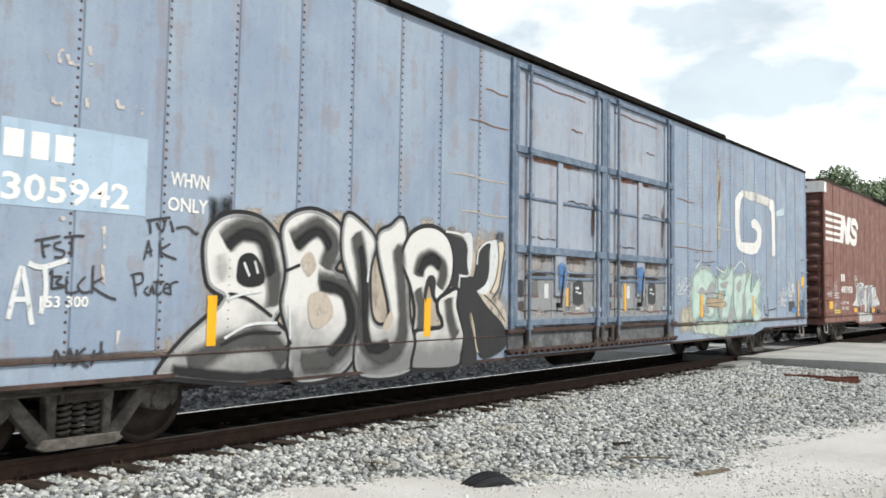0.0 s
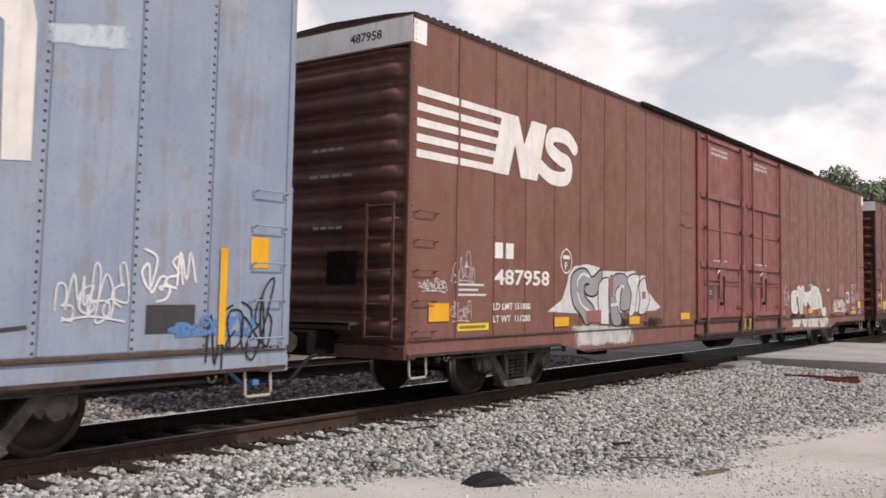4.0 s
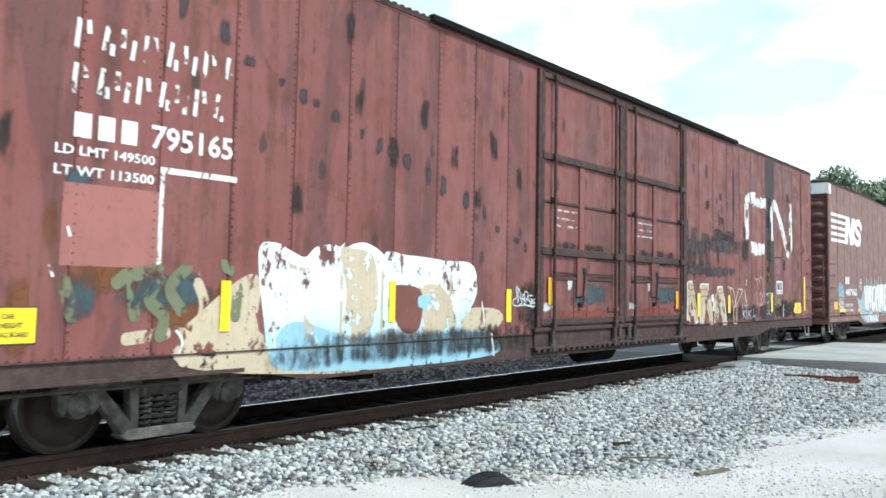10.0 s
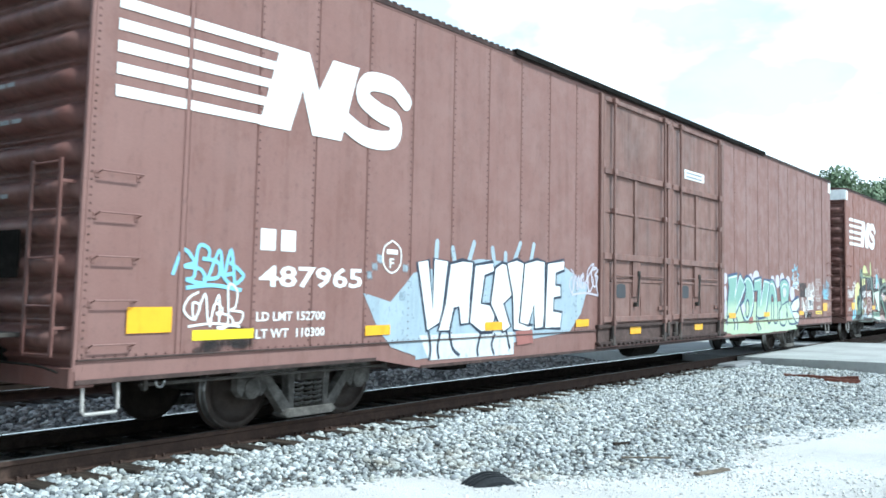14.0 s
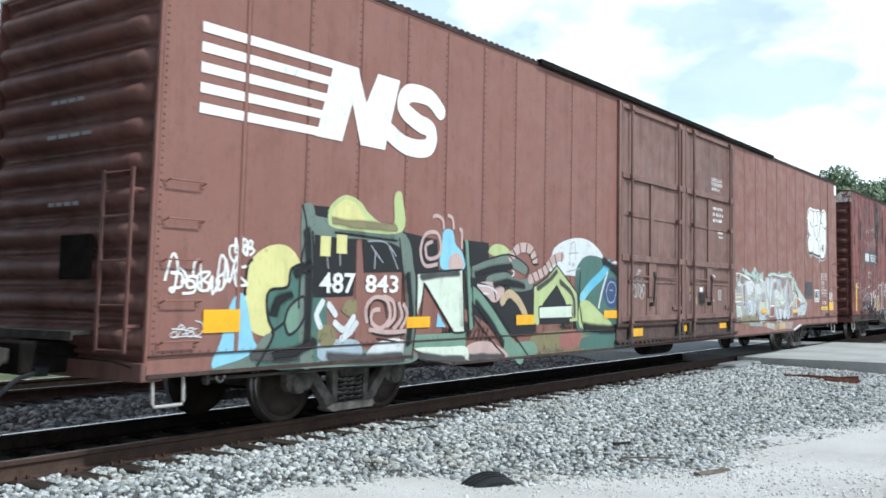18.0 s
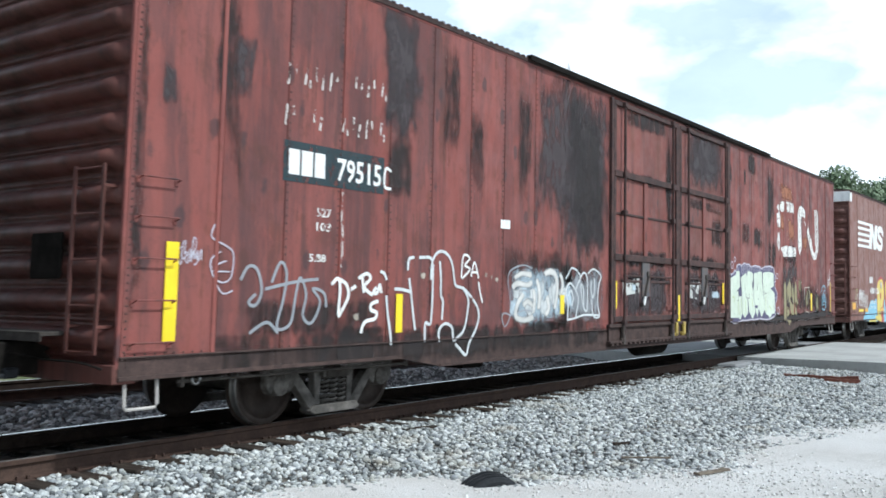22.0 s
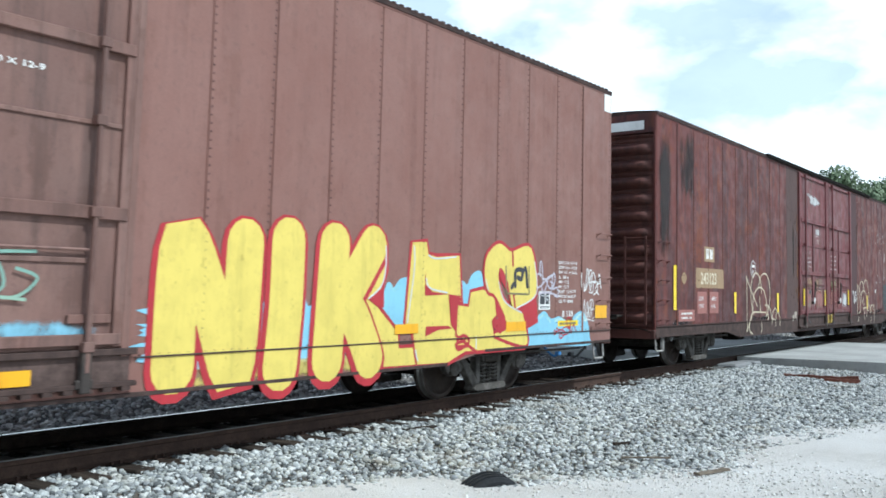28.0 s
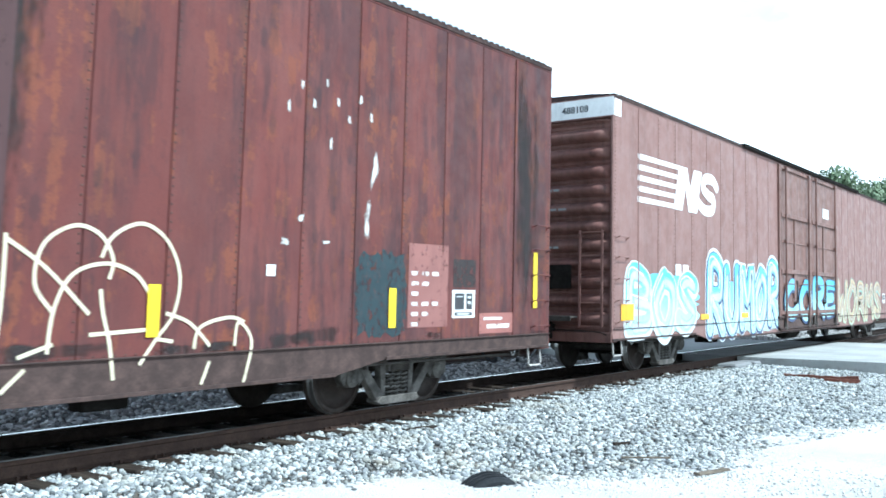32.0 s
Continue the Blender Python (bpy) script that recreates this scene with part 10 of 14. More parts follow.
sd.strokes("graffiti_line", [[(3.09, 2.13), (3.43, 2.13), (3.65, 1.97)], [(3.15, 2.08), (3.39, 1.88)], [(2.34, 2.09), (2.41, 1.78)], [(2.59, 2.14), (2.61, 1.82)], [(3.50, 2.09), (3.69, 1.81)], [(3.24, 2.02), (3.23, 1.80)]], WHOLE, 0.02, "grey", 3.0, "", True)
sd.blob("graffiti_smoke", [(2.38, 2.35), (2.42, 2.51), (2.67, 2.65), (2.94, 2.59), (3.09, 2.47), (3.42, 2.33), (3.59, 2.36), (3.58, 2.69), (3.67, 2.79), (3.75, 2.70), (3.75, 2.28), (2.86, 2.24), (2.46, 2.26)], "lime", 2.6, smooth=True, label="glowing pale yellow smoke in the graffiti")
sd.blob("graffiti_smoke", [(2.45, 2.38), (2.49, 2.49), (2.67, 2.60), (2.88, 2.55), (3.01, 2.42), (3.13, 2.33), (2.80, 2.29), (2.53, 2.30)], "paleyellow", 3.0, smooth=True)
sd.strokes("graffiti_swirl", [[(3.12, 1.15), (3.09, 1.33), (3.24, 1.45), (3.48, 1.42), (3.55, 1.21), (3.38, 1.08), (3.20, 1.16), (3.22, 1.29), (3.36, 1.31)], [(3.49, 1.10), (3.64, 1.21), (3.61, 1.40), (3.41, 1.47)], [(3.62, 1.06), (3.79, 1.21), (3.72, 1.40)], [(3.77, 1.06), (3.90, 1.24), (3.81, 1.38)], [(3.15, 1.07), (3.50, 1.03), (3.89, 1.03)]], WHOLE, 0.055, "pink", 3.2, "dusty pink graffiti swirls", True)
sd.strokes("graffiti_line", [[(3.17, 1.14), (3.15, 1.31), (3.25, 1.42), (3.43, 1.39), (3.49, 1.21)], [(3.55, 1.08), (3.70, 1.21), (3.66, 1.40)], [(3.71, 1.06), (3.84, 1.21), (3.77, 1.37)], [(3.21, 1.03), (3.50, 0.98), (3.86, 1.00)], [(3.30, 0.96), (3.68, 0.91)]], WHOLE, 0.02, "black", 3.4, "", True)
sd.blob("graffiti_disc", [(2.26, 1.03), (2.33, 1.13), (2.48, 1.13), (2.57, 1.02), (2.52, 0.90), (2.34, 0.90)], "olive", 3.1, smooth=True)
sd.blob("graffiti_disc", [(2.66, 1.31), (2.75, 1.42), (2.90, 1.42), (2.92, 1.29), (2.81, 1.23)], "olive", 3.0, smooth=True)
sd.strokes("graffiti_splash", [[(2.55, 1.16), (2.71, 1.08), (2.87, 1.22)], [(2.67, 0.98), (2.82, 1.05), (2.92, 1.15)], [(2.33, 1.40), (2.24, 1.26), (2.30, 1.13)], [(2.44, 1.37), (2.55, 1.26)]], WHOLE, 0.08, "pale", 3.3, "", True)
sd.blob("graffiti_foot", [(2.27, 0.86), (2.36, 0.96), (2.94, 0.95), (3.00, 0.74), (2.38, 0.74)], "ashblue", 2.1, smooth=True)
sd.blob("graffiti_foot", [(3.17, 0.73), (3.27, 0.89), (3.68, 0.95), (3.96, 0.86), (3.95, 0.71)], "pale", 2.2, smooth=True)
sd.strokes("graffiti_shell", [[(4.53, 1.90), (4.26, 1.87), (4.15, 2.04), (4.24, 2.27), (4.50, 2.31), (4.60, 2.14), (4.53, 2.00), (4.31, 1.97), (4.26, 2.13), (4.41, 2.19)], [(4.66, 2.37), (4.63, 2.49), (4.50, 2.54), (4.40, 2.51)], [(4.89, 2.38), (4.85, 2.53), (4.74, 2.56)], [(5.09, 2.12), (5.08, 2.37), (5.02, 2.38)]], WHOLE, 0.05, "pink", 3.2, "pink graffiti shell and feelers", True)
sd.blob("graffiti_body", [(4.62, 1.84), (4.62, 2.16), (4.66, 2.35), (4.86, 2.36), (4.94, 2.18), (5.11, 2.06), (5.15, 1.85)], "sky", 3.0, smooth=True, label="pale blue graffiti body")
sd.blob("graffiti_body", [(4.81, 1.84), (4.82, 2.01), (5.02, 2.06), (5.14, 1.87)], "pink", 3.3, smooth=True)
sd.blob("graffiti_letter", [(4.09, 1.77), (5.12, 1.84), (5.19, 0.98), (4.94, 0.98), (4.63, 1.28), (4.24, 1.65), (4.19, 1.42), (4.09, 1.20)], "palegreen", 3.0, smooth=False, label="pale green graffiti letter")
sd.blob("graffiti_letter", [(4.53, 1.07), (4.56, 1.26), (4.75, 1.06)], "sky", 2.8, smooth=False)
sd.strokes("graffiti_line", [[(4.09, 1.20), (4.09, 1.77), (5.12, 1.84), (5.19, 0.98), (4.94, 0.98), (4.24, 1.65), (4.18, 1.16)], [(5.16, 2.23), (5.22, 1.81), (5.31, 0.98)], [(5.30, 2.20), (5.35, 1.73), (5.43, 1.06)]], WHOLE, 0.03, "black", 3.6, "", False)
sd.strokes("graffiti_band", [[(5.20, 2.21), (5.25, 1.81), (5.35, 1.06)]], WHOLE, 0.1, "sage", 2.6, "", True)
sd.strokes("graffiti_band", [[(5.40, 1.51), (5.82, 1.22), (6.25, 0.86), (6.69, 0.57)]], WHOLE, 0.22, "sage", 2.9, "sage graffiti ribbon", True)
sd.strokes("graffiti_band", [[(5.37, 1.82), (5.79, 1.92), (6.28, 2.01), (6.77, 1.90)], [(5.80, 1.68), (6.21, 1.75), (6.56, 1.64), (6.96, 1.67)]], WHOLE, 0.18, "moss", 3.0, "", True)
sd.strokes("graffiti_line", [[(5.35, 1.65), (5.81, 1.42), (6.32, 1.04), (6.91, 0.59)], [(5.36, 1.23), (5.84, 0.87), (6.26, 0.60)], [(5.34, 1.90), (5.79, 2.01), (6.37, 2.09), (6.89, 1.92), (6.82, 1.77)], [(5.41, 1.72), (5.88, 1.81), (6.29, 1.84), (6.47, 1.76)], [(5.49, 1.67), (5.89, 1.59), (5.98, 1.42)]], WHOLE, 0.028, "black", 3.5, "", True)
sd.strokes("graffiti_arch", [[(6.16, 1.40), (6.35, 1.52), (6.61, 1.41), (6.82, 1.21)]], WHOLE, 0.13, "sand", 3.4, "sand coloured graffiti arch", True)
sd.strokes("graffiti_line", [[(6.42, 1.87), (6.48, 1.82), (6.42, 1.77)], [(5.49, 1.63), (5.81, 1.61), (6.01, 1.52)], [(5.64, 1.52), (5.81, 1.51)]], WHOLE, 0.025, "pale", 3.7, "", True)
sd.blob("graffiti_scale", [(5.49, 1.65), (5.88, 1.68), (6.22, 1.57), (5.98, 1.39), (5.69, 1.48)], "pink", 3.1, smooth=True)
sd.strokes("tail_ring", [[(5.26, 0.89), (5.37, 0.99)], [(5.37, 0.87), (5.47, 1.01)], [(5.49, 0.85), (5.58, 1.03)], [(5.60, 0.84), (5.69, 1.05)], [(5.72, 0.84), (5.79, 1.03)]], WHOLE, 0.022, "black", 3.8, "", True)
sd.strokes("graffiti_tail", [[(6.39, 2.06), (6.62, 2.20), (6.94, 2.20), (7.09, 2.04)], [(6.96, 1.74), (7.38, 1.87), (7.66, 2.06), (7.96, 2.13)]], WHOLE, 0.15, "pink", 3.2, "ringed pink graffiti tail", True)
sd.strokes("tail_ring", [[(6.44, 2.01), (6.28, 2.11)], [(6.54, 2.07), (6.41, 2.19)], [(6.67, 2.11), (6.62, 2.27)], [(6.81, 2.13), (6.85, 2.28)], [(6.92, 2.10), (7.08, 2.22)], [(6.99, 2.03), (7.18, 2.10)], [(7.04, 1.97), (7.20, 1.98)]], WHOLE, 0.026, "black", 3.9, "", True)
sd.strokes("tail_ring", [[(7.10, 1.69), (7.00, 1.83)], [(7.25, 1.74), (7.15, 1.88)], [(7.40, 1.78), (7.30, 1.93)], [(7.55, 1.85), (7.42, 1.99)], [(7.67, 1.91), (7.54, 2.07)], [(7.79, 1.97), (7.71, 2.14)], [(7.95, 2.03), (7.96, 2.18)]], WHOLE, 0.026, "black", 3.9, "", True)
sd.blob("graffiti_disc", [(7.64, 2.16), (7.83, 2.31), (8.27, 2.43), (8.81, 2.45), (9.28, 2.31), (9.54, 2.10), (9.53, 1.86), (7.67, 1.85)], "pale", 1.9, smooth=True, label="white disc behind the graffiti")
sd.strokes("graffiti_line", [[(8.23, 1.99), (8.27, 2.31), (8.40, 2.37), (8.44, 2.09)], [(8.17, 2.18), (8.54, 2.21)], [(8.13, 1.88), (8.61, 1.95)]], WHOLE, 0.018, "grey", 2.3, "", True)
sd.blob("graffiti_dark", [(8.44, 1.89), (8.82, 2.16), (9.40, 2.15), (10.02, 1.98), (10.34, 1.55), (10.36, 0.83), (8.64, 0.88), (8.51, 1.39)], "forest", 2.2, smooth=True, label="teal and dark green graffiti shapes")
sd.strokes("graffiti_band", [[(8.67, 1.46), (9.00, 1.67), (9.41, 1.86), (9.70, 2.06)]], WHOLE, 0.17, "aqua", 2.8, "turquoise graffiti band", True)
sd.strokes("graffiti_band", [[(9.64, 2.03), (10.01, 2.09), (10.21, 1.93)], [(9.30, 1.28), (9.41, 1.54), (9.65, 1.92)]], WHOLE, 0.05, "pale", 3.0, "", True)
sd.blob("graffiti_wheel", [(9.47, 1.57), (9.65, 1.79), (9.96, 1.79), (10.13, 1.58), (9.97, 1.30), (9.64, 1.32)], "navy", 3.0, smooth=True)
sd.strokes("graffiti_line", [[(9.59, 1.57), (9.71, 1.73), (9.92, 1.72), (10.00, 1.58), (9.88, 1.39), (9.68, 1.40), (9.59, 1.57)], [(9.73, 1.60), (9.87, 1.59)]], WHOLE, 0.022, "ashblue", 3.3, "", True)
sd.blob("graffiti_letter", [(7.08, 1.63), (7.48, 1.78), (7.79, 1.98), (8.18, 1.74), (8.51, 1.53), (8.54, 1.08), (8.26, 1.07), (8.09, 1.41), (7.80, 1.67), (7.35, 1.37), (7.22, 1.03), (7.08, 1.07)], "lime", 3.3, smooth=False, label="pale lime graffiti letter")
sd.blob("graffiti_dark", [(7.23, 1.34), (7.78, 1.67), (8.25, 1.34), (8.26, 1.04), (7.22, 1.05)], "black", 3.0, smooth=False)
sd.blob("graffiti_plate", [(7.23, 1.32), (8.32, 1.34), (8.33, 1.13), (7.24, 1.13)], "palegreen", 3.6, smooth=False)
sd.strokes("graffiti_line", [[(7.08, 1.63), (7.48, 1.78), (7.79, 1.98), (8.18, 1.74), (8.51, 1.53), (8.54, 1.08)], [(7.24, 1.13), (7.23, 1.32), (8.32, 1.34), (8.33, 1.13), (7.24, 1.13)], [(7.36, 1.08), (8.20, 1.09)], [(8.61, 1.90), (8.57, 1.39), (8.69, 1.03)]], WHOLE, 0.028, "black", 3.9, "", False)
sd.blob("graffiti_mound", [(8.60, 1.36), (8.90, 1.41), (9.31, 1.23), (9.85, 0.97), (9.31, 0.89), (8.61, 0.98)], "lime", 3.2, smooth=True)
sd.blob("graffiti_foot", [(4.04, 0.98), (5.22, 0.98), (5.23, 0.73), (4.12, 0.82), (4.05, 0.80)], "sage", 2.0, smooth=False, label="pale green foot of the graffiti")
sd.blob("graffiti_foot", [(4.09, 0.81), (4.80, 0.80), (5.24, 0.78), (5.25, 0.60), (4.67, 0.63), (4.32, 0.72)], "palegreen", 2.4, smooth=True)
sd.blob("graffiti_foot", [(5.26, 0.79), (5.76, 0.84), (6.26, 0.68), (6.26, 0.57), (5.31, 0.59)], "pink", 2.3, smooth=True)
sd.blob("graffiti_foot", [(6.25, 0.75), (7.04, 0.79), (7.14, 0.58), (6.34, 0.57)], "sage", 2.2, smooth=True)
sd.blob("graffiti_foot", [(7.04, 0.88), (8.21, 0.94), (8.86, 0.88), (10.42, 0.89), (10.50, 0.58), (8.76, 0.58), (7.23, 0.59)], "olive", 2.1, smooth=True)
sd.blob("graffiti_foot", [(8.69, 0.78), (10.04, 0.84), (10.49, 0.72), (10.50, 0.57), (8.87, 0.58)], "forest", 2.3, smooth=True)
sd.blob("graffiti_foot", [(7.91, 0.81), (8.21, 0.92), (8.64, 0.88), (8.54, 0.66), (8.01, 0.63)], "rosepatch", 2.4, smooth=True)
sd.blob("graffiti_disc", [(5.78, 2.09), (5.90, 2.22), (6.19, 2.22), (6.41, 2.09), (6.20, 2.04)], "lime", 2.2, smooth=True)
sd.soft_lines("letter_core", [[(5.42, 1.42), (5.83, 1.11), (6.25, 0.75)], [(5.41, 1.77), (5.88, 1.86), (6.46, 1.92)], [(5.89, 1.63), (6.30, 1.68), (6.83, 1.62)]], 0.16, "black", 3.3)
sd.soft_lines("letter_core", [[(4.14, 1.71), (4.61, 1.76), (5.07, 1.79)], [(5.07, 1.73), (5.13, 1.06)]], 0.14, "charcoal", 3.4)
sd.soft_lines("letter_core", [[(7.15, 1.58), (7.57, 1.75), (7.82, 1.90)], [(7.87, 1.73), (8.35, 1.49), (8.41, 1.11)]], 0.12, "charcoal", 3.55)
sd.soft_lines("letter_core", [[(2.43, 2.34), (2.69, 2.32), (3.19, 2.32), (3.67, 2.32)]], 0.14, "olive", 3.2)
sd.soft_lines("letter_core", [[(2.03, 2.24), (2.09, 1.74), (2.10, 0.87)], [(3.88, 1.78), (3.97, 1.32), (3.93, 0.82)], [(2.54, 2.22), (3.61, 2.17)]], 0.16, "black", 2.7)
sd.soft_lines("letter_core", [[(8.69, 0.98), (9.31, 0.92), (10.04, 0.90)], [(8.63, 1.29), (8.69, 1.03)], [(8.50, 1.84), (8.57, 1.44)], [(9.40, 2.12), (10.02, 1.93), (10.28, 1.55)]], 0.22, "black", 3.45)
sd.soft_lines("letter_core", [[(4.13, 0.72), (4.66, 0.65), (5.24, 0.61)], [(5.31, 0.62), (5.85, 0.62), (6.26, 0.60)], [(6.34, 0.59), (7.14, 0.59)], [(7.23, 0.62), (8.65, 0.61)]], 0.14, "charcoal", 2.9)
sd.soft_lines("letter_core", [[(1.57, 1.24), (1.64, 1.41), (1.87, 1.49)], [(1.57, 0.84), (1.91, 0.86), (2.26, 0.98)], [(1.85, 1.70), (2.03, 1.77), (2.15, 1.81)]], 0.18, "black", 2.5)
sd.soft_lines("letter_core", [[(1.24, 0.85), (1.68, 0.81), (2.15, 0.81)], [(2.40, 0.78), (3.14, 0.72), (3.89, 0.71)]], 0.18, "charcoal", 2.3)
sd.text("car_number", [("487", 2.27, 1.50, 0.24, 0.61)], "white", 5, "white stencilled car number")
sd.text("car_number", [("843", 3.06, 1.51, 0.22, 0.64)], "white", 5, "white stencilled car number")
sd.bars("owner_mark", [(2.26, 1.92, 2.43, 2.15), (2.53, 1.96, 2.71, 2.18)], "paleyellow", 5, "two pale bars above the number")
sd.ragged("blue_smear", (10.0, 0.8, 10.5, 1.7), "sky", 100, 2, "", 0.25)
sd.text("door_notice", [("CLOSE & LOCK", 14.81, 4.06, 0.081, 0.69)], "white", 3, "white stencilled door notice", True)
sd.text("door_notice", [("DOORS BEFORE", 14.82, 3.96, 0.081, 0.69)], "white", 3, "white stencilled door notice", True)
sd.text("door_notice", [("MOVING CAR", 14.82, 3.85, 0.081, 0.54)], "white", 3, "white stencilled door notice", True)
sd.bars("door_letter", [(14.90, 3.43, 14.92, 3.49), (14.94, 3.43, 14.96, 3.49), (14.98, 3.43, 15.02, 3.49), (15.03, 3.43, 15.07, 3.49), (15.13, 3.43, 15.16, 3.49), (15.17, 3.43, 15.19, 3.49), (15.21, 3.43, 15.25, 3.49), (15.27, 3.43, 15.31, 3.49), (15.38, 3.43, 15.40, 3.49), (15.42, 3.43, 15.46, 3.49), (15.47, 3.43, 15.49, 3.49), (15.51, 3.43, 15.53, 3.49), (14.90, 3.29, 14.94, 3.36), (14.96, 3.29, 14.98, 3.36), (14.99, 3.29, 15.02, 3.36), (15.10, 3.29, 15.13, 3.36), (15.14, 3.29, 15.17, 3.36), (15.19, 3.29, 15.23, 3.36), (15.28, 3.29, 15.30, 3.36), (15.32, 3.29, 15.35, 3.36), (15.37, 3.29, 15.41, 3.36), (15.48, 3.29, 15.51, 3.36), (15.52, 3.29, 15.55, 3.36), (14.90, 3.16, 14.94, 3.23), (14.96, 3.16, 15.00, 3.23), (15.01, 3.16, 15.04, 3.23), (15.10, 3.16, 15.14, 3.23), (15.15, 3.16, 15.17, 3.23), (15.24, 3.16, 15.28, 3.23), (15.29, 3.16, 15.33, 3.23), (15.35, 3.16, 15.39, 3.23), (15.40, 3.16, 15.44, 3.23), (15.46, 3.16, 15.48, 3.23)], "white", 3, "", True)
sd.bars("door_letter", [(15.22, 2.90, 15.26, 2.95), (15.28, 2.90, 15.31, 2.95), (15.32, 2.90, 15.36, 2.95), (15.38, 2.90, 15.42, 2.95), (15.43, 2.90, 15.46, 2.95), (15.48, 2.90, 15.50, 2.95), (15.52, 2.90, 15.54, 2.95), (15.27, 2.81, 15.30, 2.85), (15.31, 2.81, 15.35, 2.85), (15.37, 2.81, 15.41, 2.85), (15.42, 2.81, 15.45, 2.85), (15.47, 2.81, 15.50, 2.85), (15.52, 2.81, 15.54, 2.85)], "white", 3, "", True)
sd.bars("door_letter", [(13.50, 1.51, 13.54, 1.53), (13.56, 1.51, 13.59, 1.53), (13.50, 1.48, 13.52, 1.49), (13.54, 1.48, 13.58, 1.49), (13.50, 1.44, 13.54, 1.46), (13.56, 1.44, 13.58, 1.46), (13.50, 1.40, 13.52, 1.42)], "pale", 3, "", True)
sd.bars("door_letter", [(14.86, 1.40, 14.89, 1.43), (14.90, 1.40, 14.92, 1.43), (14.94, 1.40, 14.96, 1.43)], "white", 3, "", True)
sd.bars("door_letter", [(14.29, 1.11, 14.31, 1.12), (14.33, 1.11, 14.36, 1.12), (14.37, 1.11, 14.41, 1.12), (14.43, 1.11, 14.45, 1.12), (14.47, 1.11, 14.51, 1.12), (14.52, 1.11, 14.56, 1.12), (14.58, 1.11, 14.61, 1.12), (14.63, 1.11, 14.66, 1.12), (14.67, 1.11, 14.70, 1.12), (14.72, 1.11, 14.74, 1.12), (14.76, 1.11, 14.80, 1.12), (14.81, 1.11, 14.84, 1.12), (14.86, 1.11, 14.89, 1.12), (14.90, 1.11, 14.94, 1.12), (14.96, 1.11, 14.98, 1.12), (15.00, 1.11, 15.03, 1.12), (15.04, 1.11, 15.07, 1.12), (15.08, 1.11, 15.12, 1.12), (15.14, 1.11, 15.18, 1.12)], "pale", 3, "", True)
sd.text("door_notice", [("OPEN THIS DOOR FIRST", 14.41, 2.11, 0.056, 0.73)], "white", 26, "white stencilled door notice", True)
sd.ragged("white_mark", (14.07, 1.59, 14.28, 1.70), "white", 71, 2, "white paint smudge on the door", 0.12, True)
sd.ragged("soot_patch", (13.93, 1.26, 14.45, 1.63), "black", 72, 2, "soft black sprayed patch on the door", 0.05, True)
sd.rect("lock_label", 14.55, 1.65, 14.68, 1.73, "pale", 26, "white label on the lock", True)
sd.rect("lock_label", 14.55, 1.53, 14.69, 1.62, "pale", 26, "white label on the lock", True)
sd.rect("lock_label", 14.46, 1.61, 14.69, 1.67, "grey", 25.5, "", True)
sd.rect("small_plate", 12.92, 1.60, 13.03, 1.70, "flakeolive", 2, "small weathered yellow plate", True)
sd.rect("small_plate", 13.47, 1.59, 13.57, 1.69, "flakeolive", 2, "small weathered yellow plate", True)
sd.ragged("rust_patch", (13.83, 1.26, 13.95, 1.56), "sand", 74, 2, "", 0.2, True)
sd.strokes("ring_sign", [[(0.1, 1), (0, 0), (0.9, 0), (1, 1), (0.1, 1)], [(0.3, 0.8), (0.25, 0.35), (0.5, 0.25), (0.65, 0.4), (0.6, 0.85)]], (15.24, 1.43, 15.42, 1.63), 0.022, "pale", 2, "thin chalked square sign", False, True)
sd.strokes("chalk_arc", [[(14.62, 1.92), (14.69, 1.97), (14.75, 1.98)], [(14.81, 1.97), (14.90, 1.95), (14.96, 1.91)]], WHOLE, 0.03, "white", 26, "white arc on the lock plate", True, True)
sd.scribble("tag", (10.6, 1.5, 11.2, 2.0), "pale", 101, 0.015, 4, door=True)
sd.blob("graffiti_ground", [(15.94, 1.61), (16.17, 1.80), (16.47, 2.00), (16.89, 2.15), (17.72, 2.13), (17.43, 2.04), (17.91, 1.95), (18.44, 1.95), (19.09, 2.04), (19.98, 2.05), (20.84, 2.10), (21.43, 1.90), (22.19, 1.57), (22.78, 1.30), (22.33, 1.01), (21.38, 0.94), (19.09, 0.91), (17.52, 0.92), (17.36, 0.90), (16.58, 0.89), (16.22, 1.00), (15.99, 1.25)], "smoke", 1, smooth=False, label="grey graffiti ground")
sd.facet([(17.21, 1.77), (17.34, 1.85), (17.60, 1.86), (17.79, 1.79), (17.67, 1.65), (17.49, 1.62), (17.38, 1.71)], "pale", 1.3)
sd.facet([(17.39, 1.57), (17.64, 1.60), (17.66, 1.38), (17.41, 1.36)], "sand", 1.4)
sd.facet([(17.41, 1.53), (17.63, 1.55), (17.64, 1.51), (17.41, 1.49)], "lilacgrey", 1.5)
sd.facet([(17.41, 1.35), (17.61, 1.38), (17.70, 1.24), (17.68, 1.12), (17.48, 1.06), (17.41, 1.15)], "lilacgrey", 1.6)
sd.facet([(17.93, 1.75), (18.09, 1.81), (18.30, 1.79), (18.49, 1.69), (18.47, 1.59), (18.17, 1.58), (17.97, 1.60)], "pale", 1.7)
sd.facet([(17.89, 1.57), (18.16, 1.57), (18.31, 1.48), (18.07, 1.40), (17.90, 1.42)], "palegreen", 1.8)
sd.facet([(18.17, 1.56), (18.44, 1.58), (18.53, 1.48), (18.32, 1.45)], "lilacgrey", 1.9)
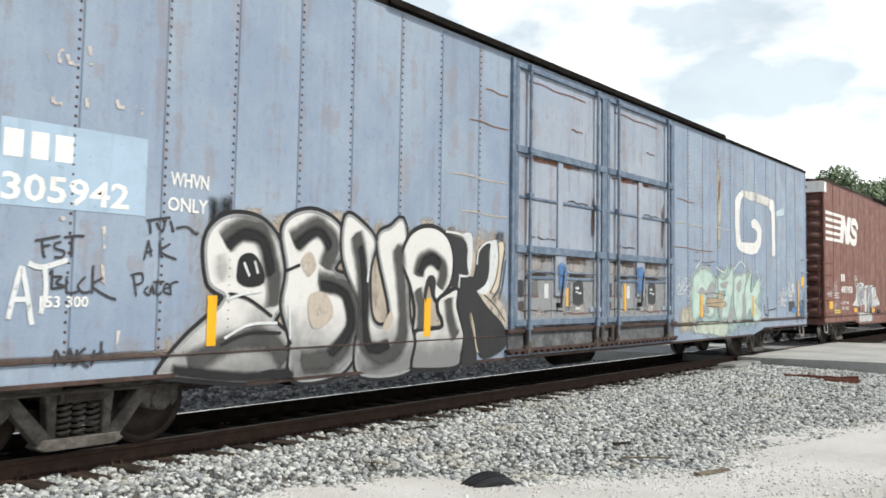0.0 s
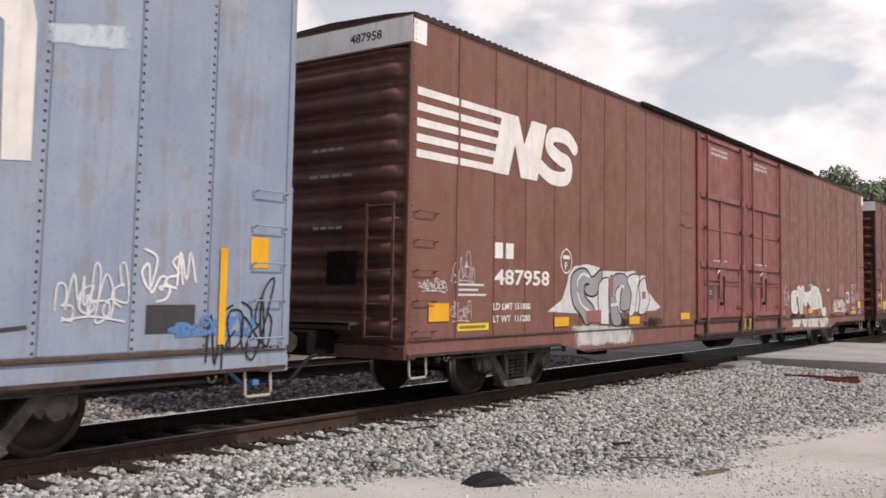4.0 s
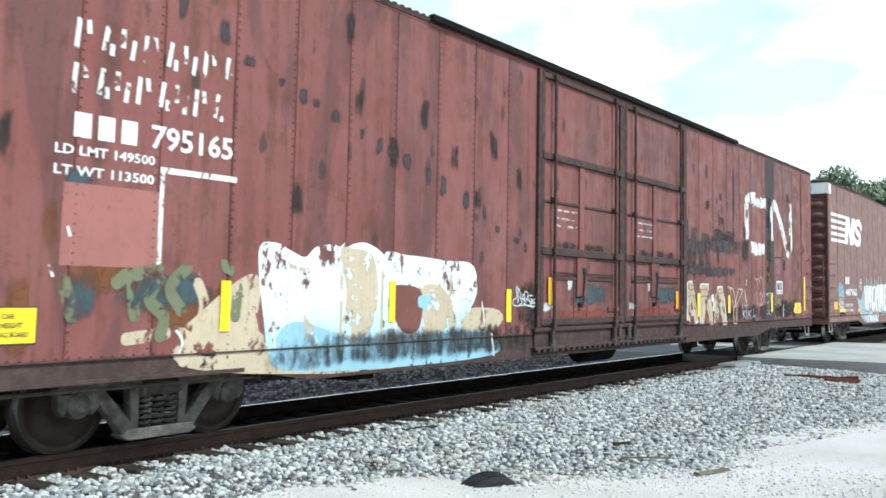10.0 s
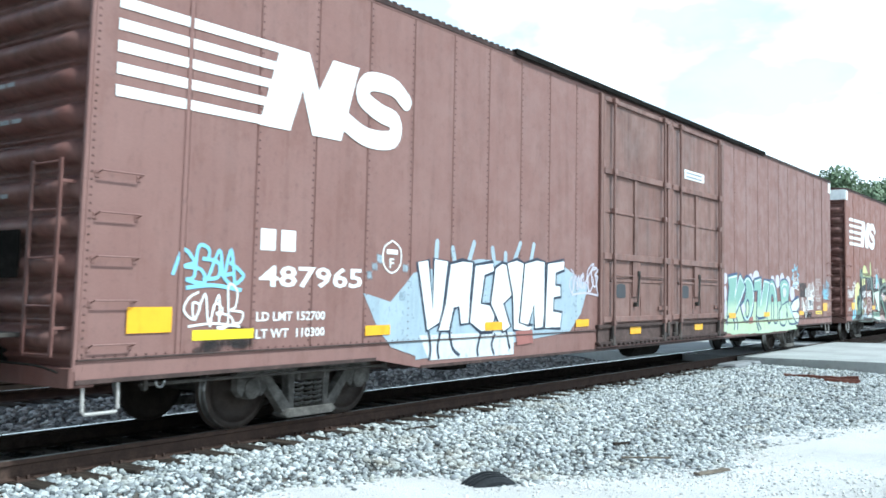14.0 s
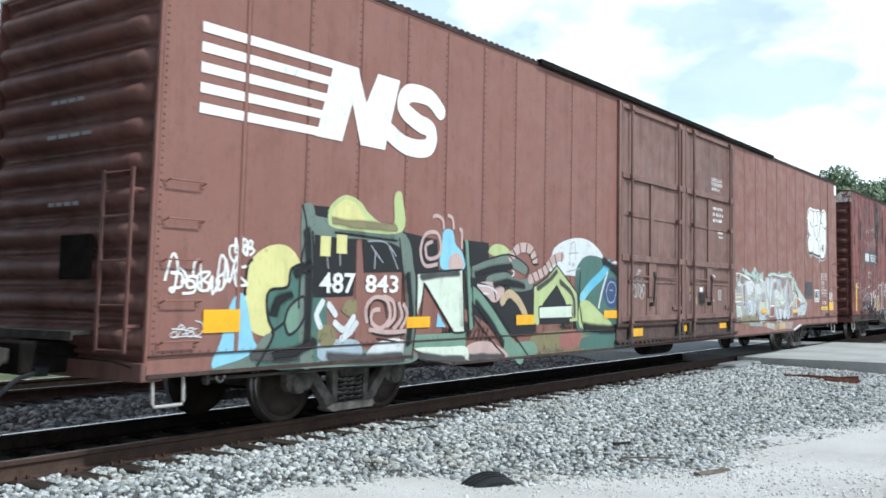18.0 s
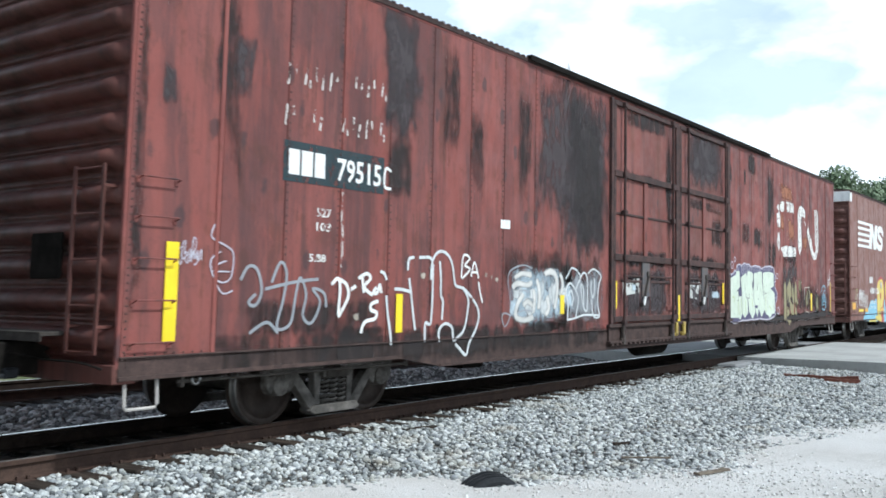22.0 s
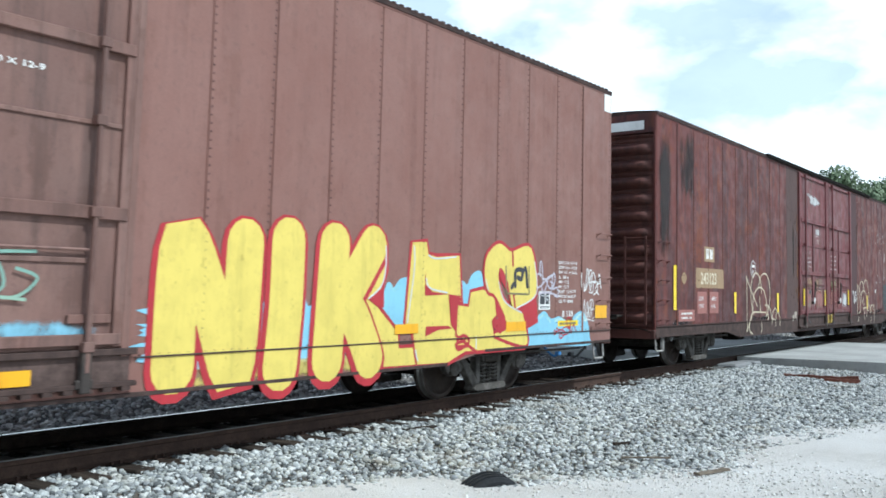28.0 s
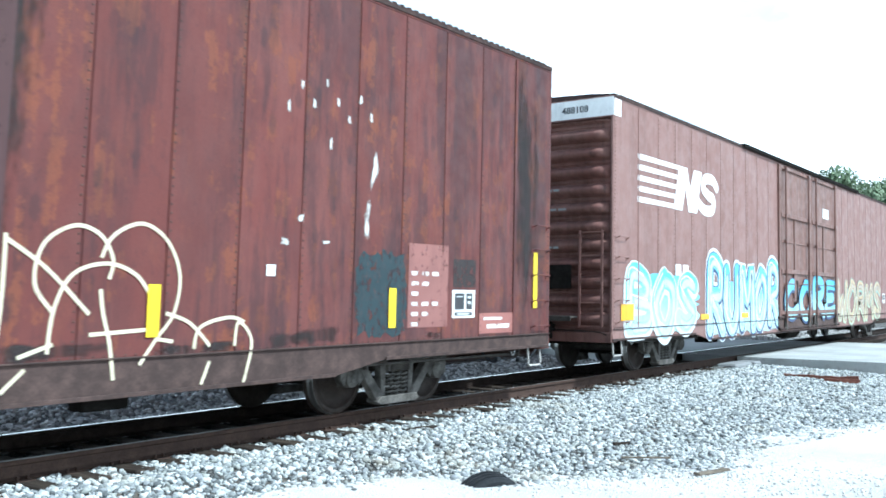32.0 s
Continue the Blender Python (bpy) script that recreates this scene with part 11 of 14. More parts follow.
sd.facet([(17.68, 1.29), (17.84, 1.36), (18.01, 1.27), (17.99, 1.14), (17.76, 1.08)], "palegreen", 1.3)
sd.facet([(17.86, 1.36), (18.10, 1.38), (18.02, 1.24)], "lilacgrey", 1.4)
sd.facet([(18.25, 1.29), (18.41, 1.38), (18.80, 1.34), (18.81, 1.23), (18.35, 1.14), (18.25, 1.14)], "palegreen", 1.5)
sd.facet([(18.43, 1.41), (18.61, 1.46), (18.70, 1.35), (18.51, 1.34)], "rustorange", 1.6)
sd.facet([(18.26, 1.10), (18.42, 1.19), (18.46, 1.02), (18.82, 1.05), (18.83, 0.90), (18.37, 0.85), (18.27, 0.98)], "lilacgrey", 1.7)
sd.facet([(18.39, 1.97), (18.63, 1.91), (18.73, 1.64), (18.65, 1.59), (18.45, 1.79)], "palegreen", 1.8)
sd.facet([(18.66, 1.88), (18.77, 1.88), (18.78, 1.60), (18.73, 1.64)], "lilacgrey", 1.9)
sd.facet([(18.79, 1.97), (18.87, 1.97), (18.84, 1.62), (18.79, 1.62)], "rustorange", 1.3)
sd.facet([(18.88, 2.00), (19.09, 1.98), (19.11, 1.49), (19.03, 1.38), (18.91, 1.65)], "pale", 1.4)
sd.facet([(19.13, 1.95), (19.27, 1.98), (19.17, 1.32), (19.10, 1.35)], "lilacgrey", 1.5)
sd.facet([(19.29, 2.00), (19.37, 2.03), (19.21, 1.27), (19.16, 1.29)], "white", 1.6)
sd.facet([(19.35, 1.99), (19.45, 2.01), (19.39, 1.92), (19.31, 1.94)], "rustorange", 1.7)
sd.facet([(19.19, 1.23), (19.53, 1.26), (19.55, 1.01), (19.20, 0.99)], "rosepatch", 1.8)
sd.facet([(18.83, 1.58), (19.02, 1.37), (19.03, 1.00), (18.85, 1.06)], "palegreen", 1.9)
sd.facet([(19.45, 1.94), (19.71, 2.01), (19.75, 1.93), (19.53, 1.83)], "pale", 1.3)
sd.facet([(19.51, 1.63), (19.77, 1.69), (19.97, 1.61), (20.02, 1.44), (19.56, 1.43)], "pale", 1.4)
sd.facet([(19.79, 1.96), (19.99, 1.97), (20.03, 1.85), (19.88, 1.72)], "lilacgrey", 1.5)
sd.facet([(20.15, 2.03), (20.71, 2.00), (20.54, 1.83), (20.34, 1.68), (20.16, 1.85)], "pinkgrey", 1.6)
sd.facet([(19.49, 1.89), (19.75, 1.90), (19.77, 1.72), (19.47, 1.66)], "pinkgrey", 1.7)
sd.facet([(20.46, 1.74), (20.59, 1.77), (20.73, 1.62), (20.69, 1.49), (20.48, 1.43)], "lilacgrey", 1.8)
sd.facet([(19.56, 1.36), (19.94, 1.40), (20.11, 1.27), (19.57, 1.26)], "cream_stencil", 1.9)
sd.facet([(19.64, 1.22), (19.88, 1.14), (19.97, 0.87), (19.82, 0.79), (19.66, 1.03)], "lilacgrey", 1.3)
sd.facet([(19.96, 1.16), (20.28, 1.12), (20.22, 0.86), (20.02, 0.84)], "pale", 1.4)
sd.facet([(20.01, 1.63), (20.34, 1.61), (20.53, 1.34), (20.28, 1.26), (20.06, 1.37)], "palegreen", 1.5)
sd.facet([(20.62, 1.30), (20.79, 1.33), (20.90, 0.99), (20.77, 0.87), (20.63, 1.00)], "lilacgrey", 1.6)
sd.facet([(20.85, 1.94), (20.99, 1.75), (20.97, 1.50), (20.73, 1.62)], "pinkgrey", 1.7)
sd.facet([(21.04, 1.91), (21.13, 1.92), (21.10, 1.63), (21.01, 1.62)], "rustorange", 1.8)
sd.facet([(21.19, 1.95), (21.34, 2.03), (21.36, 1.70), (21.22, 1.63)], "palegreen", 1.9)
sd.facet([(21.45, 1.56), (21.63, 1.59), (21.41, 1.23), (21.29, 1.27)], "sand", 1.3)
sd.facet([(21.68, 1.49), (22.14, 1.36), (21.67, 1.24)], "rustorange", 1.4)
sd.facet([(21.67, 1.15), (22.20, 1.28), (22.76, 1.31), (22.72, 1.22), (22.21, 1.12), (21.79, 0.96)], "lilacgrey", 1.5)
sd.facet([(22.02, 0.99), (22.21, 1.08), (22.72, 1.20), (22.50, 1.01)], "chalkmint", 1.6)
sd.facet([(21.64, 1.77), (21.91, 1.71), (22.30, 1.50), (22.72, 1.32), (22.20, 1.34), (21.87, 1.47)], "chalkmint", 1.7)
sd.facet([(20.35, 1.07), (20.58, 1.25), (20.62, 0.94), (20.38, 0.89)], "pale", 1.8)
sd.facet([(20.89, 1.24), (21.27, 1.27), (21.28, 0.98), (20.95, 0.96)], "pinkgrey", 1.9)
sd.facet([(16.45, 1.55), (16.92, 1.58), (16.95, 1.40), (16.44, 1.39)], "sand", 1.3)
sd.facet([(16.47, 1.49), (16.92, 1.52), (16.93, 1.49), (16.48, 1.46)], "cream_stencil", 1.4)
sd.facet([(16.85, 2.00), (17.30, 1.99), (17.41, 1.83), (16.91, 1.79)], "pinkgrey", 1.5)
sd.facet([(16.00, 1.72), (16.40, 1.62), (16.38, 1.24), (16.04, 1.19)], "palegreen", 1.6)
sd.facet([(17.15, 1.88), (17.85, 1.85), (17.86, 1.64), (17.32, 1.55)], "pale", 1.7)
sd.facet([(16.97, 1.75), (17.21, 1.79), (17.19, 1.23), (17.05, 1.30)], "pinkgrey", 1.8)
sd.facet([(17.33, 1.43), (17.86, 1.47), (17.88, 1.08), (17.40, 1.13)], "lilacgrey", 1.9)
sd.facet([(16.56, 1.24), (16.89, 1.22), (16.95, 1.04), (16.62, 1.02)], "palegreen", 1.3)
sd.blob("graffiti_tuft", [(17.35, 2.09), (17.34, 2.02), (17.28, 1.97), (17.21, 2.01), (17.17, 2.04), (17.15, 2.12), (17.20, 2.16), (17.26, 2.19), (17.32, 2.17)], "mintdrip", 1.25, smooth=True)
sd.blob("graffiti_tuft", [(17.77, 2.03), (17.76, 2.01), (17.74, 1.99), (17.72, 2.00), (17.70, 2.01), (17.70, 2.04), (17.72, 2.05), (17.74, 2.06), (17.76, 2.05)], "mintdrip", 1.25, smooth=True)
sd.blob("graffiti_tuft", [(18.02, 2.02), (18.01, 1.94), (17.94, 1.88), (17.86, 1.93), (17.81, 1.97), (17.79, 2.05), (17.85, 2.09), (17.92, 2.12), (17.98, 2.10)], "mintdrip", 1.25, smooth=True)
sd.blob("graffiti_tuft", [(18.12, 2.15), (18.11, 2.11), (18.07, 2.08), (18.03, 2.10), (18.01, 2.12), (17.99, 2.17), (18.03, 2.19), (18.06, 2.21), (18.10, 2.19)], "mintdrip", 1.25, smooth=True)
sd.blob("graffiti_tuft", [(18.28, 2.00), (18.27, 1.92), (18.18, 1.84), (18.08, 1.90), (18.03, 1.94), (18.01, 2.04), (18.08, 2.09), (18.17, 2.13), (18.24, 2.10)], "mintdrip", 1.25, smooth=True)
sd.blob("graffiti_tuft", [(18.65, 2.03), (18.64, 1.95), (18.56, 1.88), (18.46, 1.93), (18.42, 1.98), (18.39, 2.07), (18.46, 2.11), (18.54, 2.15), (18.62, 2.13)], "mintdrip", 1.25, smooth=True)
sd.blob("graffiti_tuft", [(18.49, 2.01), (18.48, 1.97), (18.43, 1.92), (18.37, 1.95), (18.34, 1.98), (18.33, 2.04), (18.37, 2.06), (18.42, 2.08), (18.46, 2.07)], "mintdrip", 1.25, smooth=True)
sd.blob("graffiti_tuft", [(18.69, 2.11), (18.68, 2.09), (18.66, 2.06), (18.63, 2.08), (18.61, 2.09), (18.61, 2.12), (18.63, 2.13), (18.65, 2.15), (18.68, 2.14)], "mintdrip", 1.25, smooth=True)
sd.blob("graffiti_tuft", [(19.31, 2.08), (19.30, 2.02), (19.25, 1.98), (19.18, 2.01), (19.15, 2.04), (19.13, 2.10), (19.18, 2.13), (19.24, 2.15), (19.29, 2.14)], "mintdrip", 1.25, smooth=True)
sd.blob("graffiti_tuft", [(20.08, 2.11), (20.07, 2.07), (20.01, 2.03), (19.95, 2.05), (19.92, 2.08), (19.91, 2.13), (19.95, 2.16), (20.01, 2.18), (20.05, 2.17)], "mintdrip", 1.25, smooth=True)
sd.blob("graffiti_tuft", [(20.07, 2.16), (20.07, 2.14), (20.05, 2.13), (20.02, 2.14), (20.01, 2.15), (20.00, 2.17), (20.02, 2.18), (20.05, 2.19), (20.06, 2.18)], "mintdrip", 1.25, smooth=True)
sd.blob("graffiti_tuft", [(21.10, 2.11), (21.08, 2.04), (20.99, 1.97), (20.88, 2.02), (20.82, 2.06), (20.80, 2.14), (20.88, 2.18), (20.98, 2.22), (21.06, 2.20)], "mintdrip", 1.25, smooth=True)
sd.blob("graffiti_tuft", [(21.17, 2.18), (21.16, 2.16), (21.13, 2.13), (21.09, 2.15), (21.08, 2.16), (21.07, 2.19), (21.10, 2.20), (21.13, 2.22), (21.16, 2.21)], "mintdrip", 1.25, smooth=True)
sd.blob("graffiti_tuft", [(21.47, 1.98), (21.46, 1.91), (21.37, 1.86), (21.28, 1.90), (21.24, 1.94), (21.22, 2.00), (21.28, 2.04), (21.37, 2.07), (21.43, 2.05)], "mintdrip", 1.25, smooth=True)
sd.blob("graffiti_tuft", [(21.68, 1.87), (21.66, 1.80), (21.56, 1.74), (21.46, 1.78), (21.40, 1.82), (21.38, 1.91), (21.46, 1.94), (21.56, 1.98), (21.64, 1.95)], "mintdrip", 1.25, smooth=True)
sd.blob("graffiti_tuft", [(21.82, 1.74), (21.81, 1.68), (21.72, 1.62), (21.63, 1.66), (21.58, 1.70), (21.56, 1.77), (21.63, 1.80), (21.71, 1.83), (21.79, 1.81)], "mintdrip", 1.25, smooth=True)
sd.blob("graffiti_tuft", [(16.06, 1.80), (16.05, 1.77), (16.01, 1.74), (15.97, 1.76), (15.95, 1.78), (15.94, 1.82), (15.97, 1.83), (16.01, 1.85), (16.04, 1.84)], "mintdrip", 1.25, smooth=True)
sd.blob("graffiti_tuft", [(17.15, 2.15), (17.14, 2.10), (17.08, 2.06), (17.01, 2.09), (16.98, 2.12), (16.96, 2.17), (17.01, 2.20), (17.07, 2.22), (17.13, 2.20)], "mintdrip", 1.25, smooth=True)
sd.blob("graffiti_tuft", [(18.00, 2.05), (17.98, 1.98), (17.87, 1.91), (17.75, 1.96), (17.69, 2.00), (17.67, 2.09), (17.76, 2.13), (17.86, 2.16), (17.95, 2.14)], "mintdrip", 1.25, smooth=True)
sd.blob("graffiti_tuft", [(18.05, 2.18), (18.04, 2.13), (17.97, 2.09), (17.89, 2.11), (17.85, 2.14), (17.83, 2.20), (17.89, 2.22), (17.96, 2.25), (18.02, 2.23)], "mintdrip", 1.25, smooth=True)
sd.blob("graffiti_tuft", [(18.53, 2.02), (18.51, 1.94), (18.40, 1.87), (18.27, 1.92), (18.21, 1.96), (18.18, 2.05), (18.27, 2.10), (18.39, 2.13), (18.49, 2.11)], "mintdrip", 1.25, smooth=True)
sd.blob("graffiti_tuft", [(16.85, 1.82), (16.84, 1.78), (16.78, 1.74), (16.72, 1.77), (16.68, 1.79), (16.67, 1.84), (16.72, 1.87), (16.78, 1.89), (16.83, 1.87)], "mintdrip", 1.25, smooth=True)
sd.blob("graffiti_tuft", [(16.31, 1.77), (16.31, 1.75), (16.27, 1.72), (16.23, 1.74), (16.21, 1.76), (16.20, 1.79), (16.23, 1.80), (16.27, 1.82), (16.30, 1.81)], "mintdrip", 1.25, smooth=True)
sd.soft_lines("overspray", [[(17.13, 2.09), (17.43, 2.06), (17.80, 2.01), (18.38, 1.96)], [(19.02, 2.04), (19.51, 2.10), (19.98, 2.06), (20.66, 2.11), (21.23, 2.03)], [(21.23, 2.02), (21.64, 1.77), (22.30, 1.52), (22.75, 1.32)]], 0.11, "mintdrip", 1.15)
sd.strokes("graffiti_line", [[(17.14, 1.99), (17.34, 1.96), (17.59, 1.91), (17.81, 1.82), (17.93, 1.73)], [(17.39, 1.55), (17.35, 1.85), (17.62, 1.87), (17.87, 1.81), (17.69, 1.62)], [(17.94, 1.60), (17.96, 1.73), (18.09, 1.81), (18.30, 1.80), (18.52, 1.67), (18.59, 1.59)], [(17.41, 1.36), (17.56, 1.41), (17.65, 1.29), (17.68, 1.14), (17.51, 1.05)], [(18.35, 1.94), (18.60, 1.90), (18.71, 1.64)], [(17.39, 1.57), (17.65, 1.58)], [(18.79, 1.97), (18.79, 1.59), (19.05, 1.11), (19.19, 0.98)], [(19.17, 1.27), (19.51, 1.27)], [(19.48, 2.00), (19.29, 1.60), (19.22, 1.32)], [(19.55, 1.60), (19.77, 1.69), (19.97, 1.61), (20.04, 1.43)], [(20.06, 2.03), (20.10, 1.79), (20.25, 1.61), (20.35, 1.43)], [(20.06, 2.06), (20.71, 2.05), (20.80, 2.00)], [(20.80, 2.00), (20.59, 1.74), (20.52, 1.49)], [(20.78, 2.00), (21.00, 1.75), (20.97, 1.50)], [(21.13, 1.95), (21.10, 1.63)], [(21.25, 1.60), (21.49, 1.63), (21.65, 1.50), (22.20, 1.36)], [(21.21, 1.37), (21.28, 1.04)], [(21.65, 1.57), (21.62, 1.23)], [(21.26, 1.33), (21.55, 1.57)], [(19.64, 1.23), (19.80, 1.08), (19.93, 0.88)], [(20.00, 1.17), (20.33, 1.12)], [(20.64, 0.87), (20.91, 0.93), (20.94, 1.24), (21.26, 1.37)], [(18.50, 1.04), (18.43, 1.20)], [(20.10, 1.37), (20.35, 1.34), (20.52, 1.40)]], WHOLE, 0.024, "white", 3, "thin white graffiti outline", False)
sd.strokes("graffiti_line", [[(16.52, 2.05), (16.80, 2.05), (17.41, 1.97), (17.96, 1.78)], [(16.54, 2.04), (16.62, 1.78), (16.82, 1.76)], [(16.82, 2.02), (16.81, 1.82), (16.96, 1.76), (17.08, 1.33)], [(16.01, 1.58), (16.49, 1.65)], [(16.36, 1.53), (16.42, 1.37), (16.93, 1.39)], [(16.56, 1.27), (16.84, 1.24), (16.90, 1.11), (16.95, 0.98)]], WHOLE, 0.024, "white", 3, "thin white graffiti outline", False)
sd.blob("graffiti_foot", [(16.85, 1.03), (18.00, 1.01), (17.51, 0.99), (18.27, 1.02), (19.09, 0.97), (19.10, 0.84), (18.28, 0.85), (17.52, 0.87), (18.01, 0.82), (16.86, 0.84)], "olive", 1.6, smooth=False, label="olive band along the foot of the graffiti")
sd.blob("graffiti_foot", [(19.60, 0.80), (19.98, 0.80), (19.91, 0.65), (19.61, 0.63)], "tan", 1.7, smooth=False)
sd.blob("graffiti_foot", [(19.98, 0.82), (20.56, 0.83), (20.56, 0.66), (19.99, 0.64)], "sand", 1.7, smooth=False)
sd.blob("graffiti_foot", [(20.56, 0.83), (21.29, 0.83), (21.20, 0.63), (20.57, 0.65)], "pinkgrey", 1.7, smooth=False)
sd.blob("graffiti_foot", [(21.26, 0.59), (21.70, 0.70), (22.06, 0.76), (22.12, 0.71), (21.40, 0.57)], "pale", 1.7, smooth=False)
sd.blob("graffiti_foot", [(18.66, 0.83), (18.90, 0.84), (18.90, 0.74), (18.66, 0.74)], "rustorange", 1.7, smooth=False)
sd.blob("graffiti_foot", [(17.52, 0.87), (18.58, 0.84), (18.59, 0.75), (17.53, 0.79)], "pebble", 1.7, smooth=False)
sd.blob("graffiti_foot", [(18.90, 0.84), (19.60, 0.81), (19.59, 0.64), (18.91, 0.72)], "smoke", 1.7, smooth=False)
sd.strokes("bubble_edge", [[(22.87, 3.76), (22.95, 3.94), (23.17, 4.06), (23.39, 4.04), (23.50, 4.02), (23.61, 4.05), (23.88, 4.03), (24.12, 4.07), (24.27, 3.96), (24.31, 3.77), (24.41, 3.78), (24.45, 3.95), (24.67, 4.10), (24.88, 4.08), (24.97, 3.92), (24.96, 3.71), (24.82, 3.59), (24.92, 3.43), (24.93, 3.09), (24.80, 2.81), (24.60, 2.69), (24.35, 2.70), (24.25, 2.78), (23.97, 2.76), (23.83, 2.79), (23.56, 2.80), (23.38, 2.84), (23.18, 2.79), (22.97, 2.85), (22.86, 3.00), (22.87, 3.20), (23.00, 3.33), (22.88, 3.50), (22.87, 3.76)]], WHOLE, 0.17, "white", 2.0, "white halo of bubble graffiti", True)
sd.strokes("bubble_shadow", [[(22.86, 3.74), (22.94, 3.92), (23.16, 4.03), (23.38, 4.02), (23.49, 4.00), (23.60, 4.03), (23.87, 4.01), (24.11, 4.05), (24.26, 3.94), (24.30, 3.74), (24.39, 3.76), (24.43, 3.92), (24.66, 4.08), (24.87, 4.05), (24.96, 3.90), (24.94, 3.69), (24.80, 3.57), (24.91, 3.41), (24.92, 3.07), (24.79, 2.79), (24.59, 2.67), (24.34, 2.68), (24.23, 2.76), (23.95, 2.74), (23.81, 2.77), (23.55, 2.78), (23.37, 2.82), (23.17, 2.77), (22.96, 2.83), (22.85, 2.98), (22.86, 3.18), (22.99, 3.31), (22.87, 3.48), (22.86, 3.74)]], WHOLE, 0.09, "black", 2.6, "", True)
sd.blob("bubble_letter", [(22.87, 3.76), (22.95, 3.94), (23.17, 4.06), (23.39, 4.04), (23.50, 4.02), (23.61, 4.05), (23.88, 4.03), (24.12, 4.07), (24.27, 3.96), (24.31, 3.77), (24.41, 3.78), (24.45, 3.95), (24.67, 4.10), (24.88, 4.08), (24.97, 3.92), (24.96, 3.71), (24.82, 3.59), (24.92, 3.43), (24.93, 3.09), (24.80, 2.81), (24.60, 2.69), (24.35, 2.70), (24.25, 2.78), (23.97, 2.76), (23.83, 2.79), (23.56, 2.80), (23.38, 2.84), (23.18, 2.79), (22.97, 2.85), (22.86, 3.00), (22.87, 3.20), (23.00, 3.33), (22.88, 3.50)], "white", 3.2, smooth=True, label="white bubble graffiti edged in black")
sd.strokes("bubble_line", [[(23.18, 3.59), (23.15, 3.66), (23.20, 3.71), (23.26, 3.67), (23.29, 3.60), (23.44, 3.57)], [(23.00, 3.33), (23.14, 3.33), (23.24, 3.26), (23.22, 3.16), (23.19, 3.19)], [(23.50, 4.02), (23.56, 3.83), (23.44, 3.56), (23.55, 3.39), (23.55, 3.06), (23.46, 2.86)], [(23.68, 3.29), (23.64, 3.47), (23.68, 3.60), (23.83, 3.64), (23.93, 3.60), (23.98, 3.40), (23.89, 3.22), (23.73, 3.24)], [(23.88, 4.03), (23.99, 3.88), (23.98, 3.68), (23.92, 3.61)], [(23.89, 3.22), (24.05, 3.12), (24.04, 2.90), (23.97, 2.75)], [(24.22, 4.02), (24.26, 3.80), (24.12, 3.34)], [(24.31, 3.76), (24.25, 3.60), (24.26, 3.15), (24.25, 2.81)], [(24.32, 3.74), (24.54, 3.73), (24.62, 3.56), (24.52, 3.23)], [(24.82, 3.59), (24.74, 3.61), (24.78, 3.64)]], WHOLE, 0.028, "black", 3.8, "", True)
sd.strokes("bubble_drip", [[(23.17, 2.77), (23.19, 2.65)], [(24.19, 2.75), (24.20, 2.54)]], WHOLE, 0.05, "white", 2.1, "", True)
sd.text("bubble_mark", [("40", 24.40, 2.87, 0.25, 0.30)], "black", 4.2)
sd.rect("dark_window", 22.62, 1.52, 23.28, 1.94, "ink", 2, "dark board in a holder on the side")
sd.strokes("board_holder", [[(22.58, 2.0), (22.58, 1.48), (23.32, 1.48), (23.32, 2.0)]], WHOLE, 0.03, "ink", 2.4, "", False)
white_label(sd, 23.58, 1.36, 24.12, 1.73)
size_block(sd, 24.36, 2.18, 1.06)
sd.scribble("tag", (25.3, 1.35, 25.75, 1.75), "white", 121, 0.03, 3)

# soot-stained dark red car
sd = Side(5)
ghost_word(sd, 1.98, 3.78, 0.014, 0.24, 0.225, "11110111", 0.035, "faint", "almost vanished white letter")
ghost_word(sd, 1.96, 3.33, 0.005, 0.23, 0.225, "10101111", 0.035, "faint", "almost vanished white letter")
sd.rect("number_patch", 1.95, 2.72, 3.68, 3.17, "slate", 1, "dark patch under the number")
sd.bars("owner_mark", [(2.03, 2.80, 2.20, 3.08), (2.23, 2.80, 2.41, 3.08), (2.44, 2.80, 2.61, 3.08)], "white", 2, "white bars before the number")
sd.text("car_number", [("79515", 2.82, 2.80, 0.27, 0.80)], "white", 2, "white stencilled car number")
sd.strokes("car_number_end", [[(1, 0.9), (0.2, 1), (0.1, 0.1), (1, 0)]], (3.68, 2.80, 3.82, 3.04), 0.035, "white", 2)
sd.text("small_number", [("527", 2.50, 2.36, 0.10, 0.24), ("103", 2.50, 2.2, 0.10, 0.24), ("5.88", 2.40, 1.85, 0.09, 0.27)], "old_white", 2)
sd.strokes("drip", [[(2.93, 2.68), (2.92, 2.40), (2.95, 2.15), (2.94, 1.80)]], WHOLE, 0.03, "faint", 2, "thin white run below the number")
stripes(sd, [(0.45, 1.03, 0.60, 1.98), (3.97, 1.02, 4.10, 1.50), (8.22, 1.20, 8.35, 1.50), (23.40, 1.11, 23.55, 1.60), (25.71, 1.05, 25.76, 1.97)], "yellow")
for x, z0, z1 in ((10.11, 1.27, 1.76), (13.08, 0.99, 1.52), (15.74, 1.34, 1.8)):
    sd.rect("reflector", x, z0, x + 0.13, z1, "yellow", 27, door=True)
sd.rect("white_square", 6.40, 2.47, 6.66, 2.60, "white", 2, "small white painted bar")
sd.scribble("tag", (0.6, 1.80, 0.86, 2.02), "lilac", 130, 0.014, 4)
